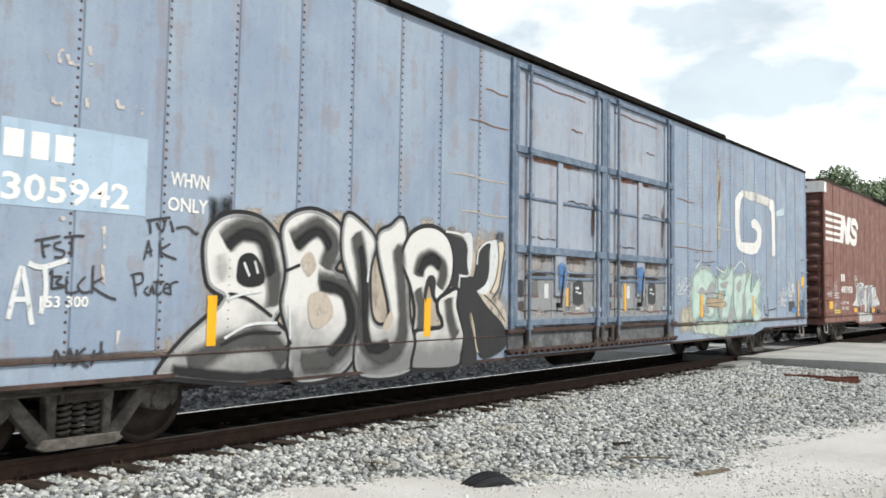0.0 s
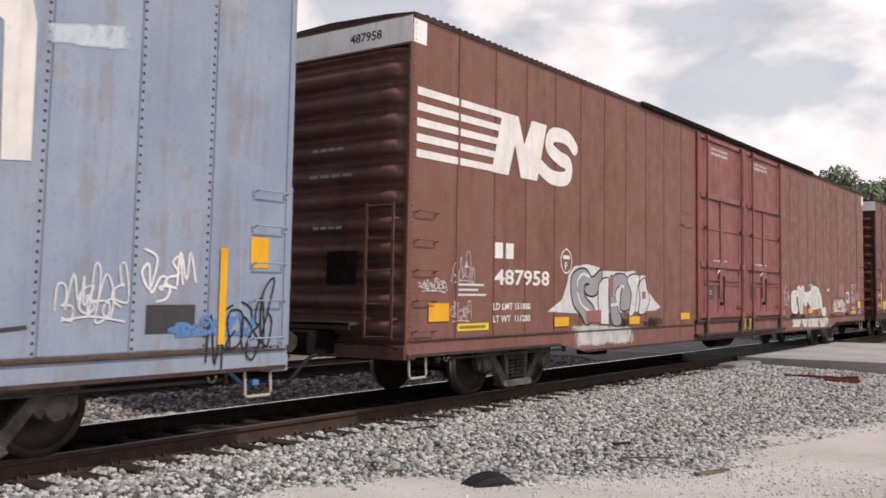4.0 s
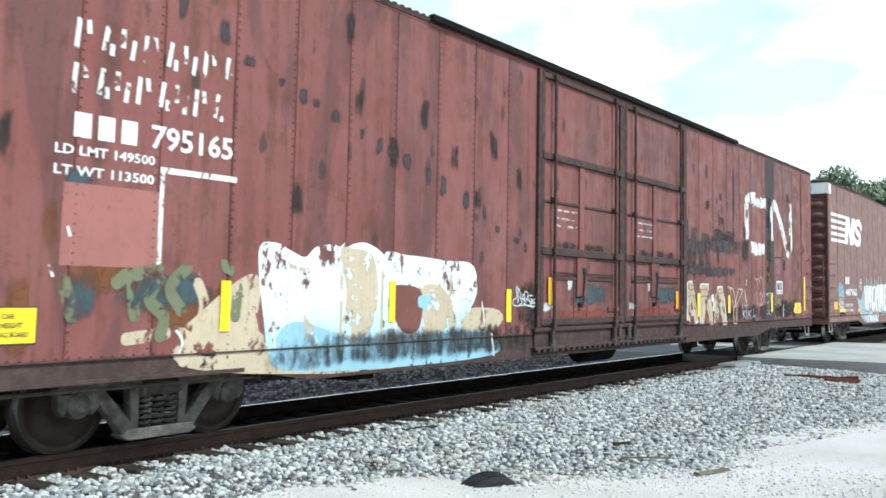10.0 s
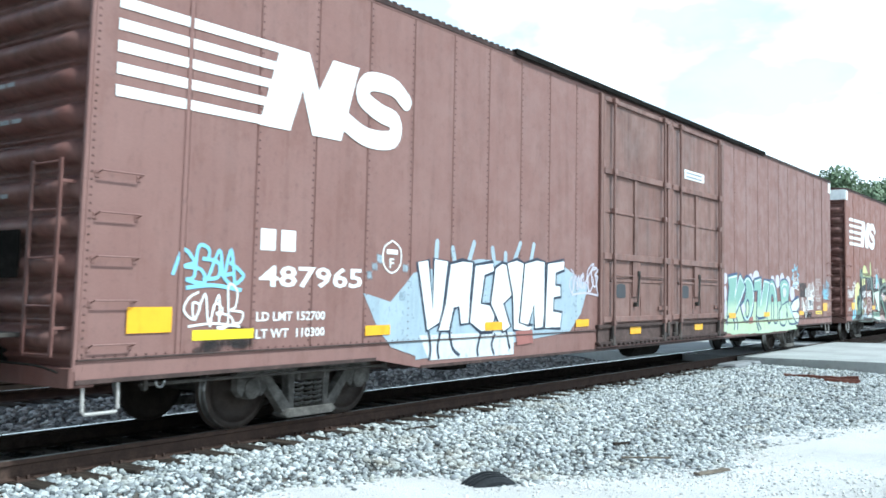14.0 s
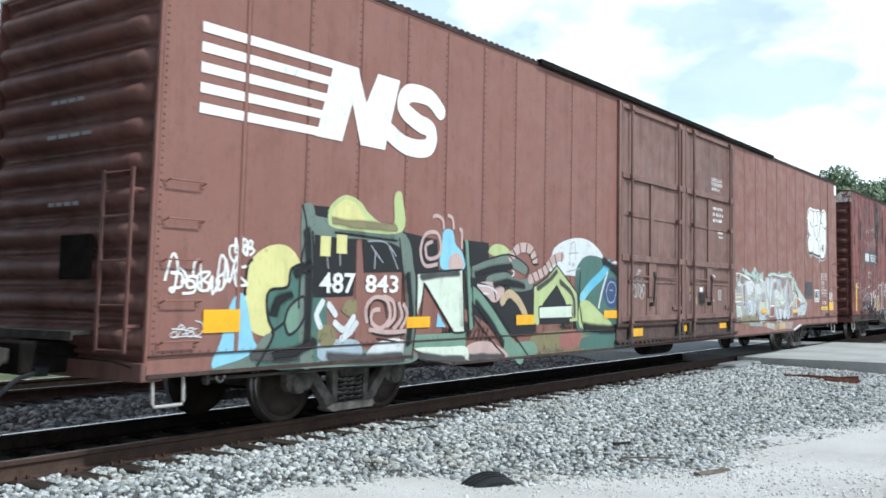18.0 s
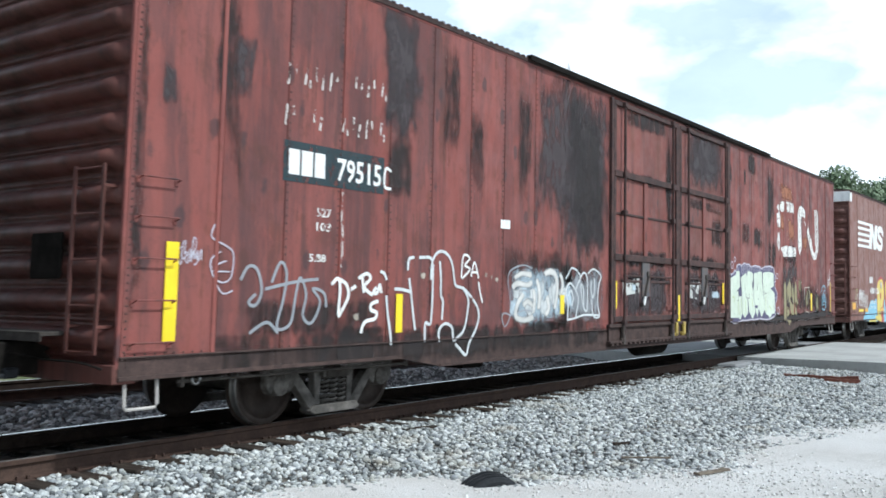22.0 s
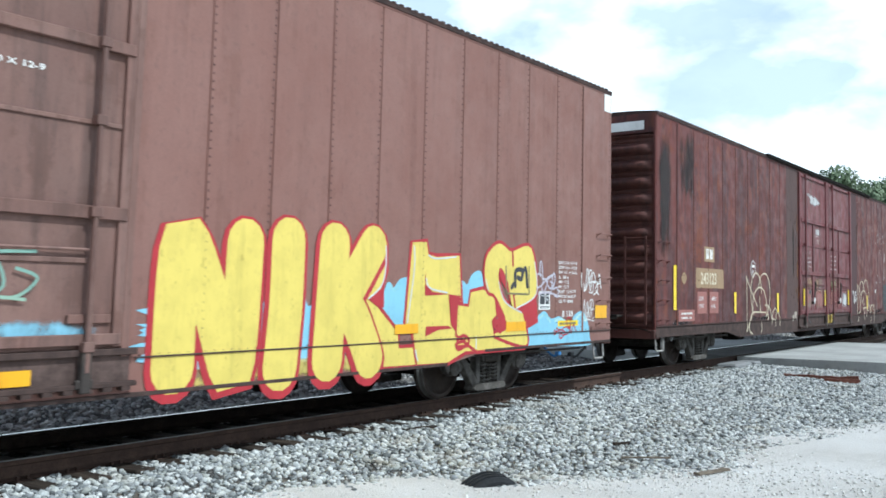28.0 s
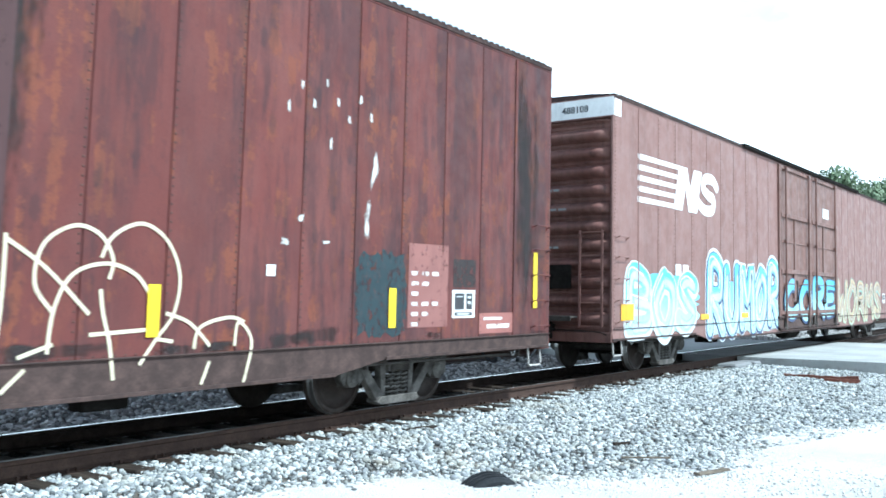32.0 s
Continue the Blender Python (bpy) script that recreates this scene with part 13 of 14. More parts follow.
sd.blob("emblem_flake", [(21.35, 4.11), (21.62, 4.10), (21.75, 4.04), (21.74, 3.81), (21.58, 3.86), (21.38, 3.81)], "old_white", 2, smooth=False, label="flaking white bracket of an old emblem")
sd.blob("emblem_flake", [(20.14, 3.70), (20.36, 3.80), (20.45, 3.65), (20.45, 3.37), (20.22, 3.35), (20.15, 3.51)], "old_white", 2, smooth=False, label="flaking white bracket of an old emblem")
sd.blob("emblem_flake", [(20.26, 3.20), (20.36, 3.23), (20.41, 3.04), (20.38, 2.82), (20.32, 2.72), (20.19, 2.86), (20.17, 3.09)], "old_white", 2, smooth=False, label="flaking white bracket of an old emblem")
sd.blob("emblem_flake", [(20.51, 2.83), (21.08, 2.90), (21.11, 2.61), (20.72, 2.58), (20.65, 2.70), (20.51, 2.76)], "old_white", 2, smooth=False, label="flaking white bracket of an old emblem")
sd.blob("emblem_flake", [(21.12, 2.89), (21.59, 2.89), (21.64, 2.61), (21.13, 2.59)], "old_white", 2, smooth=False, label="flaking white bracket of an old emblem")
sd.blob("emblem_flake", [(21.65, 2.87), (21.93, 2.88), (21.96, 2.69), (21.79, 2.60), (21.66, 2.65)], "old_white", 2, smooth=False, label="flaking white bracket of an old emblem")
sd.blob("emblem_flake", [(22.13, 3.80), (22.28, 4.04), (22.48, 4.11), (22.73, 4.06), (22.91, 3.98), (22.93, 3.76), (22.74, 3.80), (22.53, 3.81), (22.48, 3.64), (22.54, 2.93), (22.33, 2.67), (22.21, 2.82), (22.14, 2.97), (22.18, 3.49)], "old_white", 2.3, smooth=False, label="flaking white zigzag of an old emblem")
sd.blob("emblem_flake", [(22.74, 3.76), (22.96, 3.62), (23.10, 3.43), (23.03, 3.48), (22.83, 3.65)], "old_white", 2.3, smooth=False, label="flaking white zigzag of an old emblem")
sd.blob("emblem_flake", [(23.10, 3.39), (23.25, 3.61), (23.37, 3.33), (23.58, 3.18), (23.75, 2.88), (23.95, 2.78), (24.08, 3.01), (24.22, 3.15), (24.37, 3.08), (24.33, 2.90), (24.09, 2.62), (23.81, 2.61), (23.57, 2.76), (23.24, 3.17)], "old_white", 2.3, smooth=False, label="flaking white zigzag of an old emblem")
sd.blob("emblem_flake", [(23.96, 4.10), (24.06, 4.12), (24.08, 3.01), (23.99, 3.04)], "old_white", 2.3, smooth=False, label="flaking white zigzag of an old emblem")
sd.blob("emblem_flake", [(24.12, 4.10), (24.20, 4.11), (24.25, 3.09), (24.13, 3.06)], "old_white", 2.3, smooth=False, label="flaking white zigzag of an old emblem")
sd.blob("emblem_flake", [(24.25, 4.12), (24.33, 4.13), (24.38, 3.10), (24.29, 3.07)], "old_white", 2.3, smooth=False, label="flaking white zigzag of an old emblem")
sd.ragged("soot_patch", (17.25, 2.67, 17.97, 3.43), "soot", 510, 0.7, "", 0.09, n=40)
sd.ragged("soot_patch", (18.02, 2.67, 18.90, 3.27), "soot", 511, 0.75, "", 0.09, n=40)
sd.ragged("soot_patch", (16.24, 2.94, 16.66, 3.69), "soot", 512, 0.7999999999999999, "", 0.09, n=40)
sd.ragged("soot_patch", (17.63, 4.48, 18.49, 5.08), "soot", 513, 0.85, "", 0.09, n=40)
sd.ragged("soot_patch", (19.28, 2.18, 20.11, 3.01), "soot", 514, 0.8999999999999999, "", 0.09, n=40)
sd.ragged("soot_patch", (16.07, 4.08, 16.68, 4.66), "soot", 515, 0.95, "", 0.09, n=40)
sd.ragged("soot_patch", (17.44, 4.17, 17.62, 4.62), "soot", 516, 1.0, "", 0.09, n=40)
sd.ragged("soot_patch", (18.31, 4.23, 18.44, 4.44), "soot", 517, 1.05, "", 0.09, n=40)
sd.ragged("soot_patch", (19.29, 3.16, 19.94, 4.99), "soot", 518, 1.1, "", 0.09, n=40)
sd.soft_lines("grime_line", [[(16.39, 0.98), (18.52, 0.94), (21.19, 0.94), (26.08, 1.01)]], 0.25, "soot", 1.6)
sd.scribble("tag", (24.73, 1.29, 25.17, 1.72), "sky", 158, 0.03, 3, "pale blue sprayed tag")
sd.scribble("tag", (25.43, 1.87, 25.75, 2.35), "pale", 159, 0.014, 3)

# brown car with yellow graffiti
sd = Side(6)
emblem(sd, 1.08, 5.50)
number_block(sd, 2.90, "488126", 1.55, 1.64, "150300", "112700", 6)
stripes(sd, [(0.12, 1.10, 0.60, 1.33), (2.08, 1.0, 2.56, 1.12), (4.8, 1.0, 5.3, 1.12), (7.55, 0.97, 8.03, 1.09), (10.7, 0.72, 11.2, 0.85), (14.9, 0.72, 15.4, 0.85), (20.22, 1.0, 20.7, 1.12), (22.84, 0.96, 23.4, 1.1), (25.72, 1.11, 26.17, 1.33)])
sd.rect("yellow_tag", 1.12, 1.01, 1.85, 1.1, "yellow", 2, "narrow yellow notice")
sd.scribble("tag", (1.15, 1.5, 1.95, 1.82), "white", 160, 0.03, 4, "white sprayed tag")
sd.word("CHUB", (0.78, 1.2, 1.72, 1.62), 0.03, "white", 3, "white sprayed word")
sd.word("HOBO", (1.8, 1.15, 2.6, 1.58), 0.03, "white", 3, "white sprayed word")
sd.strokes("tag", [[(0.2, 0.6), (0, 0.2), (0.5, 0), (1, 0.7), (0.6, 1), (0.4, 0.7)]], (0.62, 1.42, 0.9, 1.8), 0.025, "lime", 3)
sd.blob("plate_disc", [(0.5, 0), (0.93, 0.25), (0.95, 0.75), (0.5, 1), (0.05, 0.75), (0.07, 0.25)], "grey", 7, (4.72, 1.82, 5.02, 2.12), "grey ringed sign")
sd.bars("plate_line", [(4.76, 2.0, 4.98, 2.05), (4.8, 1.93, 4.94, 1.96)], "white", 8)
door_words(sd, (14.65,), 4.2, ["CLOSE & LOCK", "DOORS FIRST"], 0.75, 0.07)
door_words(sd, (14.75,), 3.35, ["20-0 X 12-9"], 0.6, 0.055)
sd.scribble("tag", (11.4, 1.15, 12.9, 2.2), "white", 166, 0.05, 4, "white sprayed tag on the door", door=True, layer=27)
sd.scribble("tag", (13.5, 1.3, 14.6, 2.0), "red", 167, 0.06, 2, "red sprayed tag on the door", door=True, layer=27)
sd.scribble("tag", (13.9, 1.5, 15.3, 2.1), "mint", 168, 0.035, 3, door=True, layer=27)
sd.ragged("blue_smear", (10.3, 0.98, 11.3, 1.25), "sky", 169, 2, "", 0.2, True)
sd.ragged("blue_smear", (14.8, 1.0, 16.1, 1.3), "sky", 170, 2, "", 0.25, True)
sd.ragged("graffiti_cloud", (16.3, 0.7, 20.3, 1.45), "sky", 171, 1, "sky blue graffiti cloud", 0.14, n=90)
sd.graffiti("NIK", (16.7, 0.72, 19.9, 2.15), "lemon", "red", 0.50, 0.06, 2, 172, "yellow graffiti letters edged in red", 0.03)
sd.blob("graffiti_cloud", [(1.87, 0.72), (2.02, 0.89), (2.37, 1.06), (2.66, 1.11), (2.85, 1.26), (3.15, 1.40), (3.49, 1.40), (3.73, 1.29), (3.87, 1.36), (4.02, 1.42), (4.13, 0.67), (4.01, 0.62), (2.69, 0.66)], "sky", 1.0, smooth=True, label="sky blue graffiti cloud")
sd.blob("graffiti_cloud", [(3.78, 1.36), (3.92, 1.45), (4.15, 1.44), (4.29, 1.29), (4.33, 0.71), (3.84, 0.71)], "sky", 1, smooth=True, label="sky blue graffiti cloud")
sd.blob("graffiti_cloud", [(5.25, 0.80), (5.36, 1.38), (5.52, 1.42), (5.66, 1.27), (5.78, 1.05), (5.99, 0.82), (5.71, 0.57), (5.27, 0.59)], "sky", 1.02, smooth=True, label="sky blue graffiti cloud")
sd.blob("graffiti_cloud", [(6.86, 1.37), (7.07, 1.43), (7.17, 1.25), (7.15, 0.76), (6.83, 0.59), (6.73, 0.78)], "sky", 1.04, smooth=True, label="sky blue graffiti cloud")
sd.blob("graffiti_cloud", [(8.26, 1.33), (8.46, 1.43), (8.79, 1.36), (8.97, 1.43), (8.92, 0.94), (8.83, 0.60), (8.29, 0.60)], "sky", 1.06, smooth=True, label="sky blue graffiti cloud")
sd.blob("graffiti_shadow_shape", [(4.10, 1.71), (4.28, 2.08), (4.71, 2.28), (5.15, 2.27), (5.41, 2.02), (5.48, 1.70), (5.40, 1.27), (5.32, 0.96), (5.33, 0.58), (4.92, 0.62), (4.78, 0.88), (4.22, 0.82)], "red", 1.5, smooth=True, label="red edge of the graffiti")
sd.blob("graffiti_shadow_shape", [(5.58, 2.03), (5.67, 2.17), (6.25, 2.17), (6.89, 2.25), (7.03, 2.05), (7.00, 1.25), (6.83, 0.53), (6.13, 0.56), (5.75, 1.05), (5.63, 1.38)], "red", 1.55, smooth=False, label="red edge of the graffiti")
sd.blob("graffiti_shadow_shape", [(7.12, 1.62), (7.33, 2.06), (7.39, 2.31), (8.15, 2.32), (8.55, 1.84), (8.38, 0.96), (8.30, 0.54), (7.38, 0.57), (7.39, 0.99), (7.22, 1.06)], "red", 1.6, smooth=False, label="red edge of the graffiti")
sd.blob("graffiti_shadow_shape", [(8.82, 1.99), (8.91, 2.21), (9.33, 2.22), (9.71, 2.03), (10.03, 2.19), (10.26, 2.13), (10.40, 0.58), (8.83, 0.58), (8.91, 1.22)], "red", 1.65, smooth=False, label="red edge of the graffiti")
sd.blob("graffiti_letter", [(4.21, 0.91), (4.17, 1.29), (4.22, 1.67), (4.22, 1.91), (4.38, 2.10), (4.72, 2.19), (5.08, 2.19), (5.27, 2.09), (5.39, 1.86), (5.40, 1.64), (5.32, 1.40), (5.12, 1.15), (4.88, 1.12), (4.87, 0.88), (4.93, 0.62), (4.23, 0.70)], "lemon", 2, smooth=True, label="yellow graffiti letter edged in red")
sd.blob("graffiti_letter", [(5.63, 1.92), (5.71, 2.12), (6.14, 2.13), (6.26, 1.78), (6.39, 1.46), (6.44, 1.72), (6.39, 2.14), (6.81, 2.20), (6.96, 2.07), (7.00, 1.62), (6.90, 1.07), (6.75, 0.59), (5.92, 0.57), (5.81, 0.65), (6.20, 0.72), (6.25, 0.97), (5.87, 1.26), (5.71, 1.60)], "lemon", 2.05, smooth=False, label="yellow graffiti letter edged in red")
sd.blob("graffiti_letter", [(7.46, 2.00), (7.57, 2.24), (7.86, 2.17), (7.94, 1.96), (7.80, 1.69), (7.75, 1.46), (8.20, 1.43), (8.27, 1.13), (7.87, 1.11), (7.58, 1.18), (7.50, 0.99), (8.28, 0.91), (8.29, 0.60), (7.38, 0.61), (7.33, 1.49)], "lemon", 2.1, smooth=False, label="yellow graffiti letter edged in red")
sd.blob("graffiti_letter", [(7.92, 1.88), (7.95, 2.13), (8.21, 2.19), (8.49, 1.84), (8.23, 1.77)], "lemon", 2.12, smooth=False, label="yellow graffiti letter edged in red")
sd.blob("graffiti_letter", [(8.94, 2.03), (9.09, 2.18), (9.46, 2.15), (9.69, 1.94), (9.99, 2.15), (10.15, 2.06), (10.21, 1.43), (10.41, 1.20), (10.43, 0.58), (9.67, 0.59), (9.51, 0.99), (9.34, 0.64), (8.85, 0.61), (8.97, 0.94), (9.08, 1.50)], "lemon", 2.15, smooth=False, label="yellow graffiti letter edged in red")
sd.blob("letter_hole", [(4.70, 1.67), (4.84, 1.68), (4.91, 1.58), (4.86, 1.48), (4.71, 1.45)], "red", 2.4, smooth=True, label="")
sd.strokes("letter_line", [[(6.19, 2.15), (6.31, 1.78), (6.39, 1.43)], [(6.39, 2.14), (6.39, 1.72), (6.39, 1.46)]], WHOLE, 0.05, "red", 2.5, "", True)
sd.strokes("letter_line", [[(9.69, 1.94), (9.55, 1.51), (9.38, 1.07)], [(9.72, 1.92), (9.84, 1.43), (9.76, 0.91)]], WHOLE, 0.028, "ink", 2.5, "", True)
sd.strokes("letter_line", [[(7.75, 1.46), (7.63, 1.24), (7.55, 0.99)], [(7.57, 2.23), (7.44, 1.94)]], WHOLE, 0.06, "red", 2.5, "", True)
sd.blob("graffiti_foot", [(3.83, 0.84), (4.19, 0.84), (4.82, 0.83), (4.92, 0.61), (4.28, 0.67), (3.84, 0.68)], "lemon", 1.8, smooth=False, label="yellow paint on the sill")
sd.blob("graffiti_foot", [(6.41, 0.97), (6.97, 0.98), (6.97, 0.93), (6.73, 0.78), (6.42, 0.77)], "tan", 2.45, smooth=False, label="")
# shade of the sill fold, drawn as an olive stroke over the yellow
sd.strokes("sill_wear", [[(4.21, 0.97), (5.48, 0.96), (7.32, 0.96), (10.15, 0.93)]], WHOLE, 0.03, "olive", 2.6, "painted shade line along the sill fold", True)
sd.strokes("scrape", [[(6.37, 0.96), (6.72, 0.97), (6.97, 0.98)], [(5.49, 0.89), (5.79, 0.91)], [(7.51, 0.81), (8.28, 0.84)], [(4.37, 0.90), (4.81, 0.92)]], WHOLE, 0.022, "soot", 2.7, "", True)
sd.strokes("graffiti_foot", [[(3.96, 0.66), (2.99, 0.68), (2.83, 0.66)]], WHOLE, 0.09, "lemon", 1.4, "", True)
sd.blob("graffiti_cloud", [(19.97, 1.33), (20.04, 1.61), (20.12, 1.64), (20.19, 1.58), (20.32, 1.69), (20.53, 1.71), (20.58, 1.65), (20.45, 1.09), (20.26, 1.09)], "sky", 1.0, smooth=True, label="sky blue graffiti cloud")
sd.blob("graffiti_cloud", [(21.62, 1.67), (21.73, 1.68), (21.82, 1.64), (21.93, 1.78), (22.15, 1.83), (22.22, 1.58), (21.90, 1.55), (21.84, 1.33), (21.66, 1.33)], "sky", 1.0, smooth=True, label="sky blue graffiti cloud")
sd.blob("graffiti_cloud", [(23.41, 0.73), (23.40, 0.96), (23.77, 1.17), (23.99, 1.25), (24.21, 1.13), (24.49, 1.16), (24.89, 1.02), (24.95, 1.15), (25.23, 1.24), (25.45, 1.10), (25.55, 0.80), (25.51, 0.66), (24.33, 0.69)], "sky", 1.4, smooth=True, label="sky blue rounded graffiti cloud")
sd.strokes("cloud_shade", [[(23.83, 1.14), (24.00, 1.19), (24.19, 1.07)], [(24.31, 1.09), (24.49, 1.12), (24.69, 1.06)], [(24.99, 1.09), (25.23, 1.18), (25.41, 1.06)], [(20.12, 1.61), (20.21, 1.54), (20.32, 1.64)]], WHOLE, 0.05, "aqua", 1.8, "", True)
sd.blob("graffiti_edge", [(19.47, 2.09), (20.01, 2.14), (20.03, 1.80), (19.95, 1.58), (19.78, 1.44), (19.88, 1.34), (20.29, 1.01), (20.32, 0.82), (20.64, 0.82), (20.70, 0.60), (19.98, 0.61), (19.81, 0.93), (19.55, 1.31)], "red", 1.55, smooth=False, grow=0.05, label="red edge of the graffiti")
sd.blob("graffiti_letter", [(19.47, 2.09), (20.01, 2.14), (20.03, 1.80), (19.95, 1.58), (19.78, 1.44), (19.88, 1.34), (20.29, 1.01), (20.32, 0.82), (20.64, 0.82), (20.70, 0.60), (19.98, 0.61), (19.81, 0.93), (19.55, 1.31)], "lemon", 1.8, smooth=False, label="yellow graffiti letter edged in red")
sd.blob("graffiti_edge", [(20.55, 2.16), (20.85, 2.18), (20.89, 2.02), (21.07, 1.99), (21.61, 2.03), (21.67, 1.38), (21.59, 1.36), (21.59, 0.98), (22.04, 0.94), (22.07, 0.72), (21.80, 0.72), (21.38, 0.59), (20.70, 0.60), (20.61, 1.00), (20.44, 1.11)], "red", 2.05, smooth=False, grow=0.05, label="red edge of the graffiti")
sd.blob("graffiti_letter", [(20.55, 2.16), (20.85, 2.18), (20.89, 2.02), (21.07, 1.99), (21.61, 2.03), (21.67, 1.38), (21.59, 1.36), (21.59, 0.98), (22.04, 0.94), (22.07, 0.72), (21.80, 0.72), (21.38, 0.59), (20.70, 0.60), (20.61, 1.00), (20.44, 1.11)], "lemon", 2.3, smooth=False, label="yellow graffiti letter edged in red")
sd.blob("graffiti_edge", [(21.91, 1.53), (22.21, 1.57), (22.57, 1.48), (22.61, 1.23), (22.45, 1.13), (22.51, 0.94), (23.37, 0.89), (23.40, 0.72), (22.08, 0.72), (21.58, 0.96), (21.60, 1.35), (21.86, 1.33)], "red", 2.55, smooth=False, grow=0.05, label="red edge of the graffiti")
sd.blob("graffiti_letter", [(21.91, 1.53), (22.21, 1.57), (22.57, 1.48), (22.61, 1.23), (22.45, 1.13), (22.51, 0.94), (23.37, 0.89), (23.40, 0.72), (22.08, 0.72), (21.58, 0.96), (21.60, 1.35), (21.86, 1.33)], "lemon", 2.8, smooth=False, label="yellow graffiti letter edged in red")
sd.blob("graffiti_edge", [(22.25, 1.75), (22.29, 2.03), (22.49, 2.20), (22.68, 2.24), (22.91, 2.15), (23.02, 2.15), (23.55, 2.21), (23.70, 1.50), (23.10, 1.28), (22.94, 1.51), (22.87, 1.70), (22.68, 1.89), (22.62, 1.73), (22.79, 1.41), (23.32, 1.22), (23.42, 0.98), (23.40, 0.74), (22.54, 0.92), (22.82, 0.98), (22.84, 1.12), (22.54, 1.48), (22.35, 1.55)], "red", 3.05, smooth=True, grow=0.05, label="red edge of the graffiti")
sd.blob("graffiti_letter", [(22.25, 1.75), (22.29, 2.03), (22.49, 2.20), (22.68, 2.24), (22.91, 2.15), (23.02, 2.15), (23.55, 2.21), (23.70, 1.50), (23.10, 1.28), (22.94, 1.51), (22.87, 1.70), (22.68, 1.89), (22.62, 1.73), (22.79, 1.41), (23.32, 1.22), (23.42, 0.98), (23.40, 0.74), (22.54, 0.92), (22.82, 0.98), (22.84, 1.12), (22.54, 1.48), (22.35, 1.55)], "lemon", 3.3, smooth=True, label="yellow graffiti letter edged in red")
sd.blob("letter_shade", [(20.83, 1.82), (20.85, 1.62), (21.00, 1.53), (21.38, 1.50), (21.65, 1.48), (21.66, 1.38), (21.59, 1.36), (21.56, 0.99), (21.43, 1.09), (21.37, 1.50), (20.83, 1.48)], "red", 4.0, smooth=False, label="red shade in the graffiti")
sd.blob("letter_shade", [(20.87, 1.08), (21.37, 1.08), (21.46, 1.04), (21.15, 1.03), (20.86, 0.95)], "red", 4.0, smooth=False, label="red shade in the graffiti")
sd.blob("letter_shade", [(22.57, 1.46), (22.81, 1.19), (22.84, 1.02), (22.68, 0.93), (22.46, 1.06), (22.47, 1.15), (22.62, 1.15)], "red", 4.0, smooth=False, label="red shade in the graffiti")
sd.blob("letter_shade", [(23.10, 1.28), (23.71, 1.48), (23.78, 1.08), (23.42, 0.98), (23.32, 1.22)], "red", 4.0, smooth=False, label="red shade in the graffiti")
sd.blob("letter_shade", [(22.63, 1.89), (22.76, 1.84), (22.87, 1.63), (22.93, 1.54), (22.82, 1.58), (22.67, 1.73)], "red", 4.0, smooth=False, label="red shade in the graffiti")
sd.blob("letter_shade", [(19.71, 1.07), (19.80, 0.95), (19.95, 0.62), (19.75, 0.62)], "red", 4.0, smooth=False, label="red shade in the graffiti")
sd.blob("letter_shade", [(19.70, 1.43), (19.89, 1.54), (19.99, 1.58), (20.00, 1.33), (19.88, 1.34)], "red", 4.0, smooth=False, label="red shade in the graffiti")
sd.strokes("letter_gleam", [[(20.01, 2.09), (20.01, 1.80), (19.93, 1.59), (19.70, 1.44)], [(20.58, 2.12), (20.59, 1.80), (20.47, 1.14)], [(20.89, 2.01), (21.07, 1.97), (21.53, 2.01)], [(20.85, 1.71), (20.94, 1.58), (21.34, 1.52)], [(22.27, 1.72), (22.35, 1.57)], [(22.62, 1.69), (22.80, 1.40), (23.29, 1.23)], [(23.65, 2.02), (23.71, 1.52), (23.13, 1.30)], [(20.65, 0.79), (20.71, 0.64)], [(22.05, 0.92), (22.06, 0.74)]], WHOLE, 0.022, "pale", 4.4, "", True)
sd.strokes("letter_line", [[(23.00, 2.16), (23.01, 1.92)], [(21.57, 0.87), (21.74, 0.94), (21.88, 0.85), (21.64, 0.75), (21.57, 0.83), (21.79, 0.87)], [(23.04, 1.52), (23.09, 1.30)], [(22.54, 1.46), (22.59, 1.20)], [(21.56, 0.79), (21.84, 0.79)]], WHOLE, 0.045, "red", 4.6, "", True)
sd.blob("graffiti_foot", [(19.59, 0.86), (20.64, 0.84), (22.05, 0.84), (22.04, 0.72), (21.80, 0.72), (21.38, 0.59), (20.70, 0.59), (19.98, 0.60), (19.62, 0.62)], "lemon", 1.3, smooth=False, label="yellow paint on the sill")
sd.strokes("graffiti_plate", [[(22.81, 1.93), (22.84, 1.52), (23.49, 1.51), (23.48, 1.94)]], WHOLE, 0.03, "olive", 5.0, "", False)
sd.strokes("plate_smear", [[(23.08, 1.63), (23.09, 1.85), (23.27, 1.87), (23.26, 1.74), (23.15, 1.76)], [(23.28, 1.82), (23.38, 1.90), (23.43, 1.63)], [(23.03, 1.66), (22.98, 1.61)]], WHOLE, 0.07, "ink", 5.2, "", True)
sd.ragged("overspray", (16.3, 0.57, 22.4, 0.84), "lemon", 173, 1.6, "yellow overspray on the sill", 0.12, n=80)
sd.scribble("tag", (23.75, 1.55, 24.38, 2.0), "lilac", 176, 0.035, 3, "lilac sprayed tag")
white_label(sd, 23.8, 1.27, 24.16, 1.56)
size_block(sd, 24.44, 2.0)
sd.scribble("tag", (25.3, 1.5, 25.95, 1.95), "white", 177, 0.03, 3, "white sprayed tag")
sd.scribble("tag", (25.3, 1.1, 25.7, 1.4), "white", 178, 0.02, 3)
sd.scribble("tag", (24.3, 0.85, 25.0, 1.1), "red", 179, 0.025, 3)

